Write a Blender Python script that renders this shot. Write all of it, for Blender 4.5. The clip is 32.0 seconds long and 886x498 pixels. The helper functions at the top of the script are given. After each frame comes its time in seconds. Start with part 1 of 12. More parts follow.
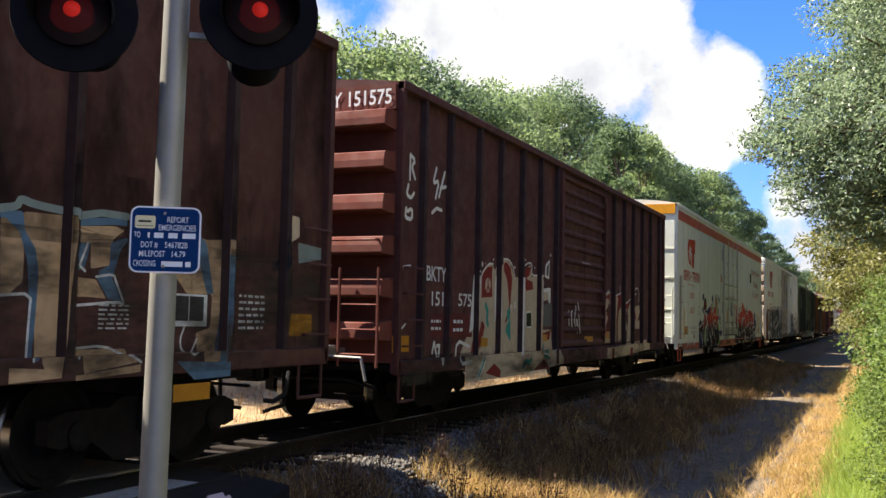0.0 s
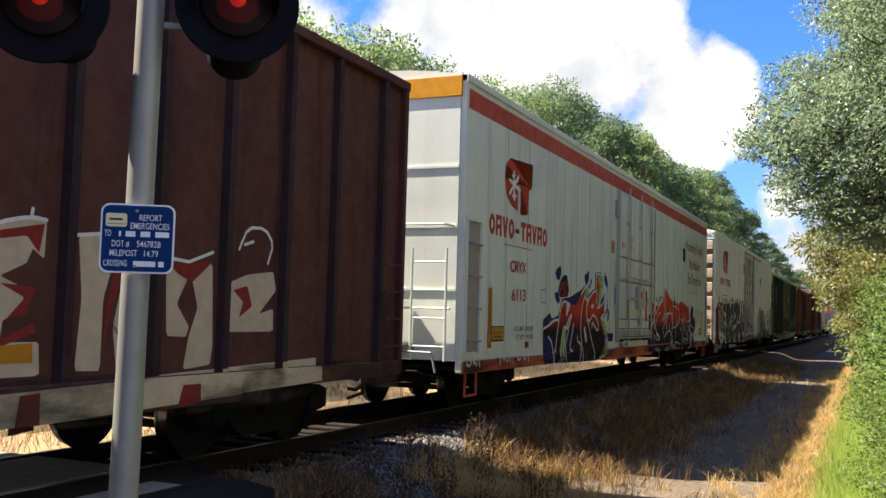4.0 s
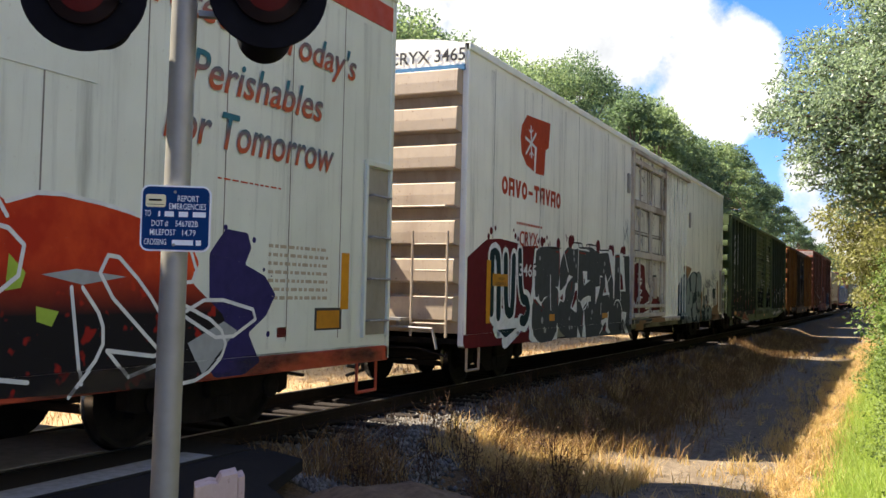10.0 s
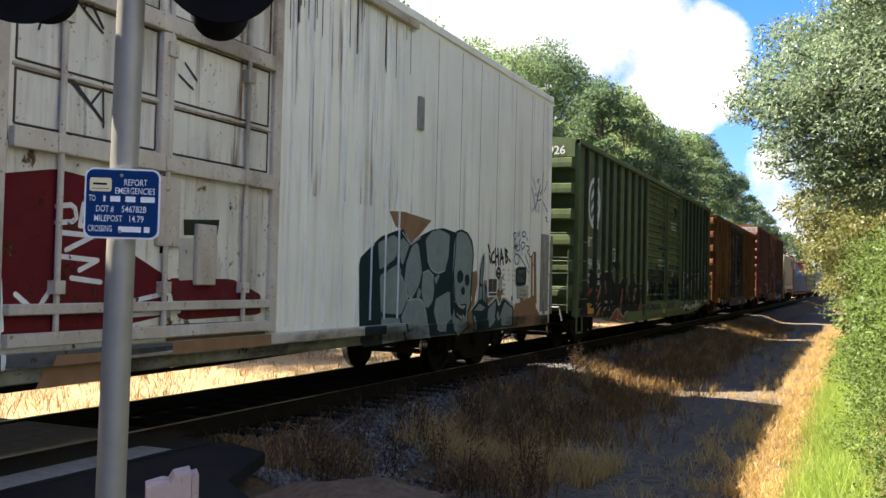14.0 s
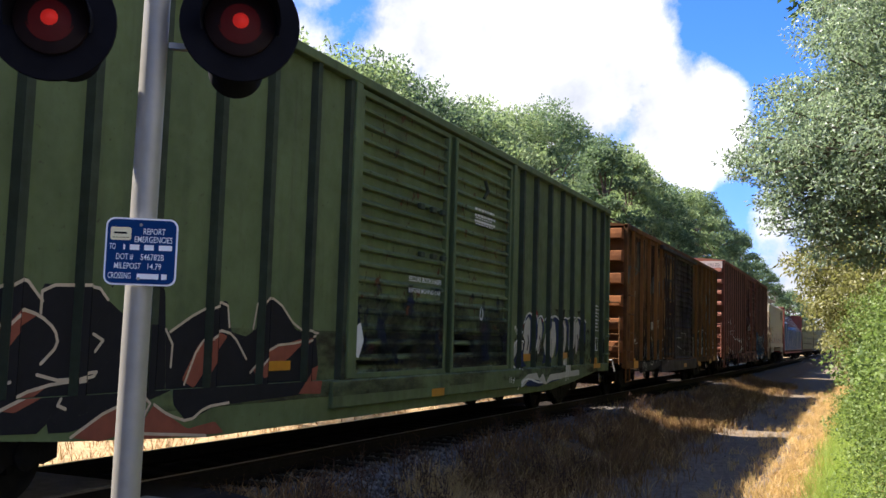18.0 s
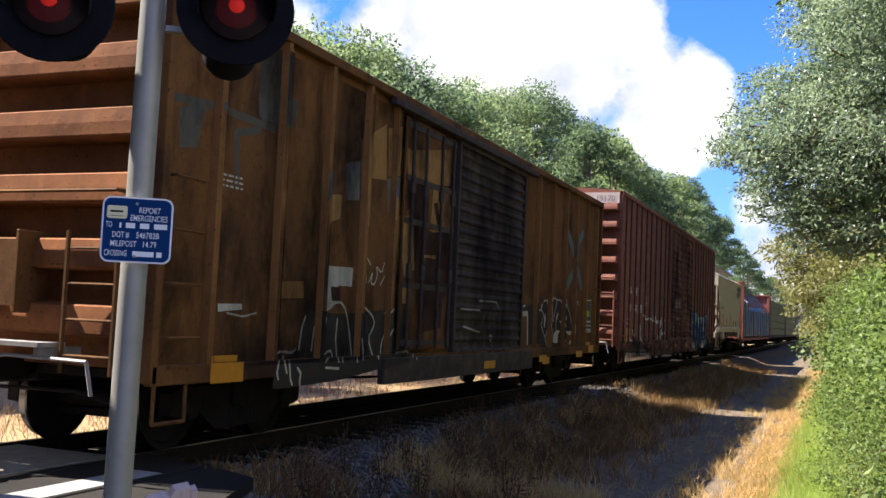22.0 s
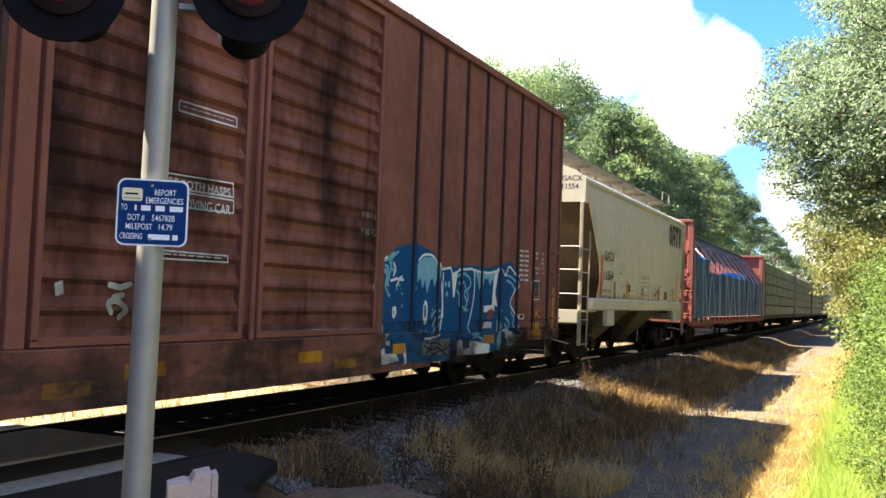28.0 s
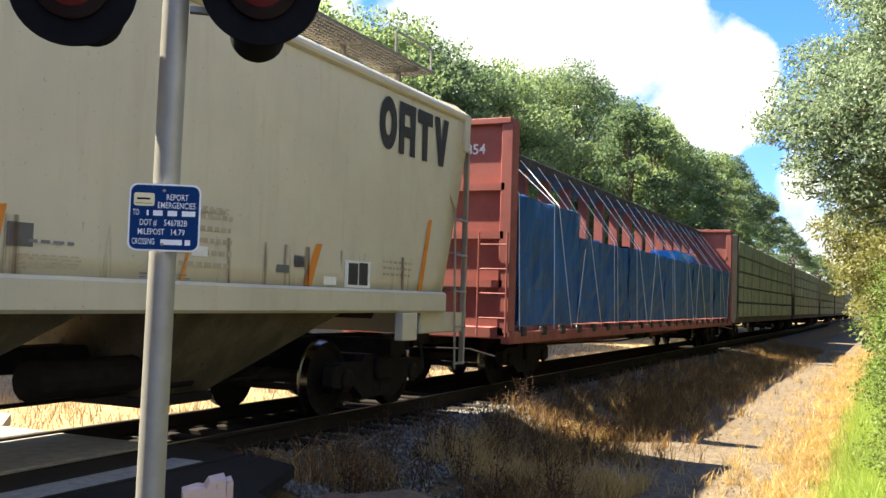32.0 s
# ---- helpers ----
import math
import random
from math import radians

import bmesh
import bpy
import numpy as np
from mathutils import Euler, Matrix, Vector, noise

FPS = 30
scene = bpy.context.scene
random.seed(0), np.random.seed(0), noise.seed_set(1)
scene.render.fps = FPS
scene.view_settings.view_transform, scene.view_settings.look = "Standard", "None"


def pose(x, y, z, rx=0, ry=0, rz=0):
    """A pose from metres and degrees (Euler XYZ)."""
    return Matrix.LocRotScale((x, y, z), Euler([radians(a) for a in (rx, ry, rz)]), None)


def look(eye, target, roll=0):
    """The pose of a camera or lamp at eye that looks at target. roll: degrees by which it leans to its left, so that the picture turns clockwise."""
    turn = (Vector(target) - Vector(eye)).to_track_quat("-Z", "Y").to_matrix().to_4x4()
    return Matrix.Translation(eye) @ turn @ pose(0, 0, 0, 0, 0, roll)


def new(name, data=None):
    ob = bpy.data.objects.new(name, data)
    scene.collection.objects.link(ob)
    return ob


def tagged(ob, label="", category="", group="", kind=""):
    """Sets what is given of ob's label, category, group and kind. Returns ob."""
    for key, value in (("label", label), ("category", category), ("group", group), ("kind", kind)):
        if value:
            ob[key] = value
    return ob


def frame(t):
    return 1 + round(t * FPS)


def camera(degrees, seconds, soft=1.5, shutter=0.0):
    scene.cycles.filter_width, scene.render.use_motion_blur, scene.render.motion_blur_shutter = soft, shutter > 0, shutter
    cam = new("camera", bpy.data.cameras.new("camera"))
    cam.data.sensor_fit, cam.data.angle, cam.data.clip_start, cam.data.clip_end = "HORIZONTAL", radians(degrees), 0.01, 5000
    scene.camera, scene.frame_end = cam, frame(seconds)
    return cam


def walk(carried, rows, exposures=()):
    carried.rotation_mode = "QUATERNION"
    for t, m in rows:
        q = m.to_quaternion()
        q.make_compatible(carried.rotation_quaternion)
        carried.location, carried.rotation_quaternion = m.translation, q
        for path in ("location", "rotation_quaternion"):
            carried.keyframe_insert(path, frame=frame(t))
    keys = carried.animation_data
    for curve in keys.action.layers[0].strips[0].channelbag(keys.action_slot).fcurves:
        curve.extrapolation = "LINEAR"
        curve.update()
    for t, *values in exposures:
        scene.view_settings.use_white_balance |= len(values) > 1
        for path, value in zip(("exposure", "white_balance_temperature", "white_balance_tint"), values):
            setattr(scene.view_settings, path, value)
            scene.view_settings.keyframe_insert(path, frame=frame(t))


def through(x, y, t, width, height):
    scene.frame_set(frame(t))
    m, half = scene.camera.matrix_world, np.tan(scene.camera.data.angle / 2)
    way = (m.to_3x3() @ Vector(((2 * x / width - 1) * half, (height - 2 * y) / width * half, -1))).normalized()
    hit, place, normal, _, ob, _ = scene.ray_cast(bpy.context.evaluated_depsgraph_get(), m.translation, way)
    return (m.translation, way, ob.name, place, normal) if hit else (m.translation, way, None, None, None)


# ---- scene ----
# ---- camera ----
# seconds, stops, kelvin, tint
EXPOSURES = [(0.0, 1.87, 6700, 10), (3.5, 1.87, 6700, 10), (6.0, 1.82, 6700, 9), (7.0, 1.87, 6700, 9), (9.0, 2.0, 6900, 9), (12.0, 2.1, 6700, 8), (13.5, 2.18, 6700, 8), (15.5, 1.92, 7000, 9), (16.5, 1.92, 6300, 13), (25.5, 1.97, 6300, 13), (28.0, 2.67, 6900, 4), (29.3, 2.69, 7000, 4), (30.2, 2.49, 7000, 4), (31.0, 2.22, 7100, 4), (32.0, 2.3, 7100, 4)]
cam = camera(49.56, 32.0)
# seconds, x, y, z, yaw, pitch, roll of the hand-held camera
PATH = [
    (0.0, 0.009, -0.018, 1.499, 24.30, 4.07, -1.20),
    (0.5, 0.014, -0.045, 1.490, 24.32, 4.25, -1.16),
    (1.0, 0.018, -0.055, 1.490, 24.36, 4.40, -1.26),
    (1.5, 0.019, -0.061, 1.490, 24.25, 4.47, -1.39),
    (2.0, 0.026, -0.074, 1.489, 24.13, 4.56, -1.31),
    (2.5, 0.027, -0.066, 1.487, 23.92, 4.63, -1.23),
    (3.0, 0.017, -0.042, 1.487, 23.75, 4.51, -1.09),
    (3.5, 0.009, 0.026, 1.503, 23.69, 4.22, -1.31),
    (5.5, -0.118, 0.439, 1.560, 24.86, 3.38, -1.94),
    (6.0, -0.020, 0.044, 1.507, 25.93, 3.75, -1.06),
    (6.5, -0.064, 0.108, 1.521, 25.73, 3.30, -1.09),
    (7.0, -0.079, 0.143, 1.538, 25.34, 2.96, -1.42),
    (7.5, -0.109, 0.217, 1.565, 24.96, 2.49, -1.88),
    (8.0, -0.106, 0.250, 1.565, 24.86, 2.30, -1.86),
    (8.5, -0.105, 0.275, 1.564, 24.78, 2.15, -1.76),
    (9.0, -0.077, 0.220, 1.550, 24.86, 2.19, -1.45),
    (9.5, 0.001, 0.078, 1.527, 25.18, 2.36, -1.15),
    (10.0, 0.032, -0.016, 1.524, 25.15, 2.43, -1.29),
    (10.5, -0.023, 0.226, 1.538, 24.70, 2.36, -1.65),
    (11.0, 0.008, 0.121, 1.522, 24.80, 2.67, -1.27),
    (11.5, 0.056, -0.169, 1.487, 24.70, 3.05, -0.95),
    (12.0, 0.046, -0.055, 1.506, 24.35, 2.78, -1.33),
    (12.5, 0.006, 0.072, 1.516, 23.99, 2.34, -1.12),
    (13.0, -0.049, 0.244, 1.538, 23.39, 1.78, -1.20),
    (13.5, -0.052, 0.230, 1.539, 23.35, 1.66, -1.25),
    (15.5, 0.011, 0.041, 1.506, 23.06, 2.69, -1.95),
    (16.0, -0.004, 0.154, 1.524, 23.50, 3.09, -2.31),
    (16.5, -0.022, 0.368, 1.555, 24.29, 3.93, -2.89),
    (17.0, 0.056, -0.182, 1.482, 25.01, 5.23, -1.72),
    (17.5, 0.009, 0.008, 1.496, 24.48, 5.42, -1.71),
    (18.0, 0.016, 0.032, 1.493, 23.45, 5.11, -1.65),
    (18.5, 0.009, 0.031, 1.495, 22.33, 4.61, -1.96),
    (19.0, 0.021, 0.016, 1.502, 22.01, 4.19, -2.38),
    (19.5, 0.014, 0.023, 1.502, 21.98, 3.98, -2.53),
    (20.0, 0.014, 0.028, 1.498, 22.01, 4.03, -2.45),
    (20.5, 0.029, -0.010, 1.503, 22.09, 4.01, -2.66),
    (21.0, 0.026, -0.035, 1.504, 22.15, 4.01, -2.73),
    (21.5, 0.038, -0.078, 1.501, 22.24, 3.98, -2.75),
    (22.0, 0.047, -0.089, 1.491, 22.40, 4.01, -2.48),
    (22.5, 0.049, -0.084, 1.495, 22.51, 3.92, -2.55),
    (23.0, 0.050, -0.081, 1.484, 22.63, 3.92, -2.35),
    (23.5, 0.049, -0.062, 1.486, 22.73, 3.82, -2.33),
    (24.0, 0.042, -0.042, 1.490, 22.79, 3.71, -2.45),
    (24.5, 0.031, -0.023, 1.498, 22.80, 3.52, -2.62),
    (25.0, 0.041, -0.036, 1.493, 22.94, 3.45, -2.63),
    (25.5, 0.037, -0.049, 1.486, 23.05, 3.48, -2.59),
    (27.5, 0.026, -0.017, 1.497, 23.70, 3.02, -2.42),
    (28.0, 0.023, 0.006, 1.495, 23.88, 2.82, -2.09),
    (28.5, 0.017, 0.062, 1.497, 24.05, 2.62, -1.88),
    (29.0, -0.024, 0.212, 1.516, 24.07, 2.42, -1.91),
    (29.5, 0.025, -0.130, 1.475, 24.51, 2.97, -1.52),
    (30.0, 0.029, -0.068, 1.487, 24.73, 3.24, -1.83),
    (30.5, 0.025, 0.001, 1.497, 24.73, 3.41, -2.08),
    (31.0, -0.011, 0.097, 1.507, 24.73, 3.28, -2.01),
    (31.5, 0.001, 0.084, 1.507, 24.94, 3.10, -1.92),
    (32.0, 0.005, 0.061, 1.502, 24.89, 2.92, -1.72),
]
walk(cam, [(t, pose(x, y, z, 90 + pitch, roll, yaw)) for t, x, y, z, yaw, pitch, roll in PATH], EXPOSURES)

# ---- light ----
SUN_AZ, SUN_EL = 11.5, 52.0      # degrees from the track's normal, degrees above the horizon
world = bpy.data.worlds.new("world")
scene.world = world
world.use_nodes = True
wn, wl = world.node_tree.nodes, world.node_tree.links
wn.clear()
sun_dir = Vector((-math.cos(radians(SUN_EL)) * math.cos(radians(SUN_AZ)), -math.cos(radians(SUN_EL)) * math.sin(radians(SUN_AZ)), math.sin(radians(SUN_EL))))


def wnode(kind, **values):
    n = wn.new(kind)
    for key, value in values.items():
        n.inputs[key].default_value = value
    return n


def wmath(op, a, b=0.0, clamp=False):
    n = wn.new("ShaderNodeMath")
    n.operation, n.use_clamp = op, clamp
    for i, value in enumerate((a, b)):
        if isinstance(value, (int, float)):
            n.inputs[i].default_value = value
        else:
            wl.new(value, n.inputs[i])
    return n.outputs[0]


sky = wn.new("ShaderNodeTexSky")
sky.sky_type, sky.sun_disc = "NISHITA", False
sky.sun_elevation, sky.sun_rotation = radians(SUN_EL), math.atan2(sun_dir.x, sun_dir.y)
sky.air_density, sky.dust_density, sky.ozone_density = 1.0, 0.4, 1.5
coords = wn.new("ShaderNodeTexCoord")
split = wn.new("ShaderNodeSeparateXYZ")
wl.new(coords.outputs["Generated"], split.inputs[0])
# cumulus: a heap of cloud over the wooded hill, broken cloud elsewhere
big = wnode("ShaderNodeTexNoise", Scale=2.3, Detail=9.0, Roughness=0.58)
fine = wnode("ShaderNodeTexNoise", Scale=9.0, Detail=8.0, Roughness=0.6)
for n in (big, fine):
    wl.new(coords.outputs["Generated"], n.inputs["Vector"])


def heap(centre, radius, amount):
    """Soft cover round one direction of the sky, 0 to amount."""
    c = Vector(centre).normalized()
    dot = wn.new("ShaderNodeVectorMath")
    dot.operation = "DOT_PRODUCT"
    dot.inputs[1].default_value = c
    wl.new(coords.outputs["Generated"], dot.inputs[0])
    edge = math.cos(radians(radius))
    return wmath("MULTIPLY", wmath("DIVIDE", wmath("SUBTRACT", dot.outputs["Value"], edge), 1 - edge, True), amount)


def sky_way(yaw, up):
    return (-math.sin(radians(yaw)) * math.cos(radians(up)), math.cos(radians(yaw)) * math.cos(radians(up)), math.sin(radians(up)))


# the last two heaps are out of view, added to shape the fill light
HEAPS = [(24.0, 20.0, 11.0, 0.85), (15.5, 16.0, 8.0, 0.9), (32.0, 22.0, 12.0, 0.7), (9.8, 12.8, 5.2, 0.95), (12.5, 10.0, 4.0, 0.7), (2.0, 3.0, 8.0, 0.9), (5.0, 19.5, 1.6, 0.6), (-95.0, 32.0, 46.0, 0.8), (160.0, 25.0, 45.0, 0.6)]
cover = 0.0
for yaw, up, radius, amount in HEAPS:
    cover = wmath("MAXIMUM", cover, heap(sky_way(yaw, up), radius, amount))
puffs = wmath("ADD", wmath("MULTIPLY", wmath("SUBTRACT", big.outputs["Fac"], 0.5), 1.5), wmath("MULTIPLY", wmath("SUBTRACT", fine.outputs["Fac"], 0.5), 1.4))
density = wmath("ADD", wmath("MULTIPLY", cover, 0.9), puffs)
mask = wmath("MULTIPLY", wmath("SUBTRACT", density, 0.28), 4.2, True)
haze = wmath("POWER", wmath("SUBTRACT", 1.0, split.outputs["Z"], True), 14.0)
mask = wmath("MAXIMUM", mask, wmath("MULTIPLY", haze, 0.75), True)
blend = wn.new("ShaderNodeMixRGB")
wl.new(mask, blend.inputs["Fac"])
deep = wn.new("ShaderNodeMixRGB")
deep.blend_type = "MULTIPLY"
deep.inputs["Fac"].default_value = 1.0
deep.inputs["Color2"].default_value = (0.42, 0.88, 1.9, 1)
wl.new(sky.outputs["Color"], deep.inputs["Color1"])
wl.new(deep.outputs["Color"], blend.inputs["Color1"])
# lit tops and greyer folds of the clouds
folds = wn.new("ShaderNodeMixRGB")
folds.inputs["Color1"].default_value, folds.inputs["Color2"].default_value = (5.0, 5.25, 5.7, 1), (9.0, 8.9, 8.7, 1)
wl.new(wmath("MULTIPLY", wmath("SUBTRACT", wmath("ADD", wmath("MULTIPLY", fine.outputs["Fac"], 0.6), wmath("MULTIPLY", big.outputs["Fac"], 0.4)), 0.40), 5.0, True), folds.inputs["Fac"])
wl.new(folds.outputs["Color"], blend.inputs["Color2"])
back = wnode("ShaderNodeBackground", Strength=0.043)
wl.new(blend.outputs["Color"], back.inputs["Color"])
wout = wn.new("ShaderNodeOutputWorld")
wl.new(back.outputs[0], wout.inputs["Surface"])

sun_lamp = bpy.data.lights.new("sun", "SUN")
sun_lamp.energy, sun_lamp.angle, sun_lamp.color = 5.0, radians(0.55), (1.0, 0.93, 0.82)
sun = new("sun", sun_lamp)
sun.matrix_world = look(sun_dir * 50, (0, 0, 0))

# ---- materials ----


def shader(name, rough=0.6, metal=0.0):
    """A material with a principled surface, and short cuts to its nodes."""
    m = bpy.data.materials.new(name)
    m.use_nodes = True
    nodes, links = m.node_tree.nodes, m.node_tree.links
    bsdf = nodes["Principled BSDF"]
    bsdf.inputs["Roughness"].default_value, bsdf.inputs["Metallic"].default_value = rough, metal
    bsdf.inputs["Specular IOR Level"].default_value = 0.12 if rough >= 0.75 else 0.3
    return m, nodes, links, bsdf


def noise_fac(nodes, links, scale, stretch=(1, 1, 1), detail=5.0, lo=0.35, hi=0.65, rough=0.6, seed=0.0):
    """0 to 1 noise in the object's own space, cut between lo and hi."""
    tc, mp = nodes.new("ShaderNodeTexCoord"), nodes.new("ShaderNodeMapping")
    mp.inputs["Scale"].default_value = stretch
    mp.inputs["Location"].default_value = (seed, seed * 1.7, seed * 0.6)
    links.new(tc.outputs["Object"], mp.inputs["Vector"])
    n = nodes.new("ShaderNodeTexNoise")
    n.inputs["Scale"].default_value, n.inputs["Detail"].default_value, n.inputs["Roughness"].default_value = scale, detail, rough
    links.new(mp.outputs["Vector"], n.inputs["Vector"])
    r = nodes.new("ShaderNodeMapRange")
    r.inputs["From Min"].default_value, r.inputs["From Max"].default_value = lo, hi
    links.new(n.outputs["Fac"], r.inputs["Value"])
    return r.outputs["Result"]


def mix(nodes, links, fac, a, b):
    n = nodes.new("ShaderNodeMixRGB")
    for i, value in enumerate((fac, a, b)):
        if isinstance(value, (int, float)):
            n.inputs[i].default_value = value
        elif isinstance(value, tuple):
            n.inputs[i].default_value = (*value[:3], 1)
        else:
            links.new(value, n.inputs[i])
    return n.outputs["Color"]


def scaled(nodes, links, fac, amount):
    n = nodes.new("ShaderNodeMath")
    n.operation = "MULTIPLY"
    links.new(fac, n.inputs[0])
    n.inputs[1].default_value = amount
    return n.outputs[0]


def bump(nodes, links, bsdf, fac, strength, distance=0.01):
    b = nodes.new("ShaderNodeBump")
    b.inputs["Strength"].default_value, b.inputs["Distance"].default_value = strength, distance
    links.new(fac, b.inputs["Height"])
    links.new(b.outputs["Normal"], bsdf.inputs["Normal"])


def painted(name, colour, rust=0.35, dirt=0.3, rough=0.5, rust_colour=(0.11, 0.045, 0.02), dirt_colour=(0.10, 0.085, 0.07), fade=0.25, seed=0.0):
    """Weathered paint on steel: faded patches, vertical rust runs, spots of rust, grime."""
    m, nodes, links, bsdf = shader(name, rough)
    bsdf.inputs["Specular IOR Level"].default_value = 0.45
    light = tuple(min(1, c * (1 + fade) + 0.02 * fade) for c in colour)
    dark = tuple(c * (1 - fade * 0.8) for c in colour)
    col = mix(nodes, links, noise_fac(nodes, links, 0.9, detail=8, lo=0.3, hi=0.7, seed=seed), dark, light)
    col = mix(nodes, links, scaled(nodes, links, noise_fac(nodes, links, 3.0, (1, 1, 0.09), 6, 0.50, 0.78, seed=seed + 3), dirt), col, dirt_colour)
    col = mix(nodes, links, scaled(nodes, links, noise_fac(nodes, links, 7.0, (1, 1, 0.12), 6, 0.58, 0.74, 0.7, seed + 7), rust), col, rust_colour)
    col = mix(nodes, links, scaled(nodes, links, noise_fac(nodes, links, 22.0, detail=3, lo=0.66, hi=0.72, seed=seed + 11), min(1, rust * 1.6)), col, rust_colour)
    links.new(col, bsdf.inputs["Base Color"])
    rr = noise_fac(nodes, links, 5.0, detail=4, seed=seed + 2)
    mr = nodes.new("ShaderNodeMapRange")
    links.new(rr, mr.inputs["Value"])
    mr.inputs["To Min"].default_value, mr.inputs["To Max"].default_value = rough - 0.1, rough + 0.18
    links.new(mr.outputs["Result"], bsdf.inputs["Roughness"])
    bump(nodes, links, bsdf, noise_fac(nodes, links, 1.6, detail=6, lo=0.2, hi=0.8, seed=seed + 5), 0.12, 0.02)
    return m


def rusted(name, bright, brown, black, seed=0.0, grime=0.85):
    """Sheet steel gone to rust: broad orange and brown patches, dark runs, near-black grime with ragged edges."""
    m, nodes, links, bsdf = shader(name, 0.8)
    col = mix(nodes, links, noise_fac(nodes, links, 0.8, detail=9, lo=0.35, hi=0.62, seed=seed), bright, brown)
    col = mix(nodes, links, scaled(nodes, links, noise_fac(nodes, links, 9.0, (1, 1, 0.6), 7, 0.50, 0.80, 0.7, seed + 2), 0.35), col, tuple(c * 1.5 for c in bright))
    col = mix(nodes, links, scaled(nodes, links, noise_fac(nodes, links, 1.6, (1, 1, 0.22), 8, 0.52, 0.70, 0.6, seed + 5), grime * 0.7), col, black)
    col = mix(nodes, links, scaled(nodes, links, noise_fac(nodes, links, 0.55, (1, 1, 0.8), 9, 0.55, 0.66, 0.62, seed + 9), grime), col, black)
    col = mix(nodes, links, scaled(nodes, links, noise_fac(nodes, links, 26.0, detail=3, lo=0.62, hi=0.70, seed=seed + 11), 0.7), col, black)
    links.new(col, bsdf.inputs["Base Color"])
    bump(nodes, links, bsdf, noise_fac(nodes, links, 5.0, detail=8, lo=0.2, hi=0.8, seed=seed + 3), 0.25, 0.02)
    return m


def plain(name, colour, rough=0.6, metal=0.0, vary=0.2, scale=8.0, emit=0.0):
    m, nodes, links, bsdf = shader(name, rough, metal)
    col = mix(nodes, links, noise_fac(nodes, links, scale, detail=6, lo=0.25, hi=0.75), tuple(c * (1 - vary) for c in colour), tuple(min(1, c * (1 + vary)) for c in colour))
    links.new(col, bsdf.inputs["Base Color"])
    bump(nodes, links, bsdf, noise_fac(nodes, links, scale * 4, detail=4, lo=0.2, hi=0.8), 0.1, 0.004)
    if emit:
        bsdf.inputs["Emission Color"].default_value, bsdf.inputs["Emission Strength"].default_value = (*colour, 1), emit
    return m


def leafy(name, light, dark, through=0.45, rough=0.5, shine=0.4):
    """Leaves: colour varies from leaf to leaf, light shines through."""
    m, nodes, links, bsdf = shader(name, rough)
    geo = nodes.new("ShaderNodeNewGeometry")
    col = mix(nodes, links, geo.outputs["Random Per Island"], dark, light)
    patch = noise_fac(nodes, links, 0.5, detail=3)
    col = mix(nodes, links, scaled(nodes, links, patch, 0.35), col, tuple(c * 0.55 for c in dark))
    links.new(col, bsdf.inputs["Base Color"])
    bsdf.inputs["Specular IOR Level"].default_value = shine
    tr = nodes.new("ShaderNodeBsdfTranslucent")
    warm = mix(nodes, links, 0.5, col, (light[0] * 1.0, light[1] * 1.15, light[2] * 0.75))
    links.new(warm, tr.inputs["Color"])
    ms = nodes.new("ShaderNodeMixShader")
    ms.inputs[0].default_value = through
    links.new(bsdf.outputs[0], ms.inputs[1])
    links.new(tr.outputs[0], ms.inputs[2])
    links.new(ms.outputs[0], nodes["Material Output"].inputs["Surface"])
    return m


MAT = {}
MAT["leaf_hill"] = leafy("hill_leaves", (0.31, 0.37, 0.19), (0.12, 0.17, 0.085), 0.5, 0.65, 0.15)
MAT["leaf_hill_dark"] = leafy("dark_hill_leaves", (0.19, 0.25, 0.14), (0.06, 0.10, 0.058), 0.45, 0.65, 0.15)
# woodland shade put into the leaf colour, so less green bounces onto the cars
MAT["leaf_wood"] = leafy("shade_darkened_wood_leaves", (0.10, 0.145, 0.07), (0.035, 0.06, 0.03), 0.35, 0.7, 0.1)
MAT["leaf_tree"] = leafy("grey_green_leaves", (0.34, 0.40, 0.27), (0.12, 0.165, 0.11), 0.45, 0.4)
MAT["leaf_olive"] = leafy("olive_brown_leaves", (0.30, 0.28, 0.10), (0.11, 0.105, 0.035), 0.42, 0.5)
MAT["leaf_shrub"] = leafy("shrub_leaves", (0.24, 0.31, 0.085), (0.06, 0.10, 0.026), 0.42, 0.55, 0.25)
MAT["grass_green"] = leafy("green_grass", (0.42, 0.50, 0.11), (0.20, 0.29, 0.05), 0.45)
MAT["grass_dry"] = leafy("dry_grass", (0.74, 0.50, 0.22), (0.35, 0.20, 0.08), 0.4, 0.8)
MAT["grass_brown"] = leafy("brown_withered_grass", (0.33, 0.18, 0.07), (0.065, 0.034, 0.017), 0.3, 0.85)
MAT["weed"] = leafy("dead_weed", (0.12, 0.06, 0.03), (0.03, 0.017, 0.012), 0.15, 0.85)
MAT["bark"] = plain("bark", (0.13, 0.10, 0.075), 0.9, vary=0.5, scale=14)
MAT["stone"] = None
m_, n_, l_, b_ = shader("ballast_stone", 0.85)
g_ = n_.new("ShaderNodeNewGeometry")
c_ = mix(n_, l_, g_.outputs["Random Per Island"], (0.028, 0.026, 0.023), (0.215, 0.20, 0.18))
l_.new(mix(n_, l_, scaled(n_, l_, noise_fac(n_, l_, 1.5, detail=4), 0.35), c_, (0.09, 0.065, 0.045)), b_.inputs["Base Color"])
bump(n_, l_, b_, noise_fac(n_, l_, 60, detail=4, lo=0.2, hi=0.8), 0.3, 0.004)
MAT["stone"] = m_


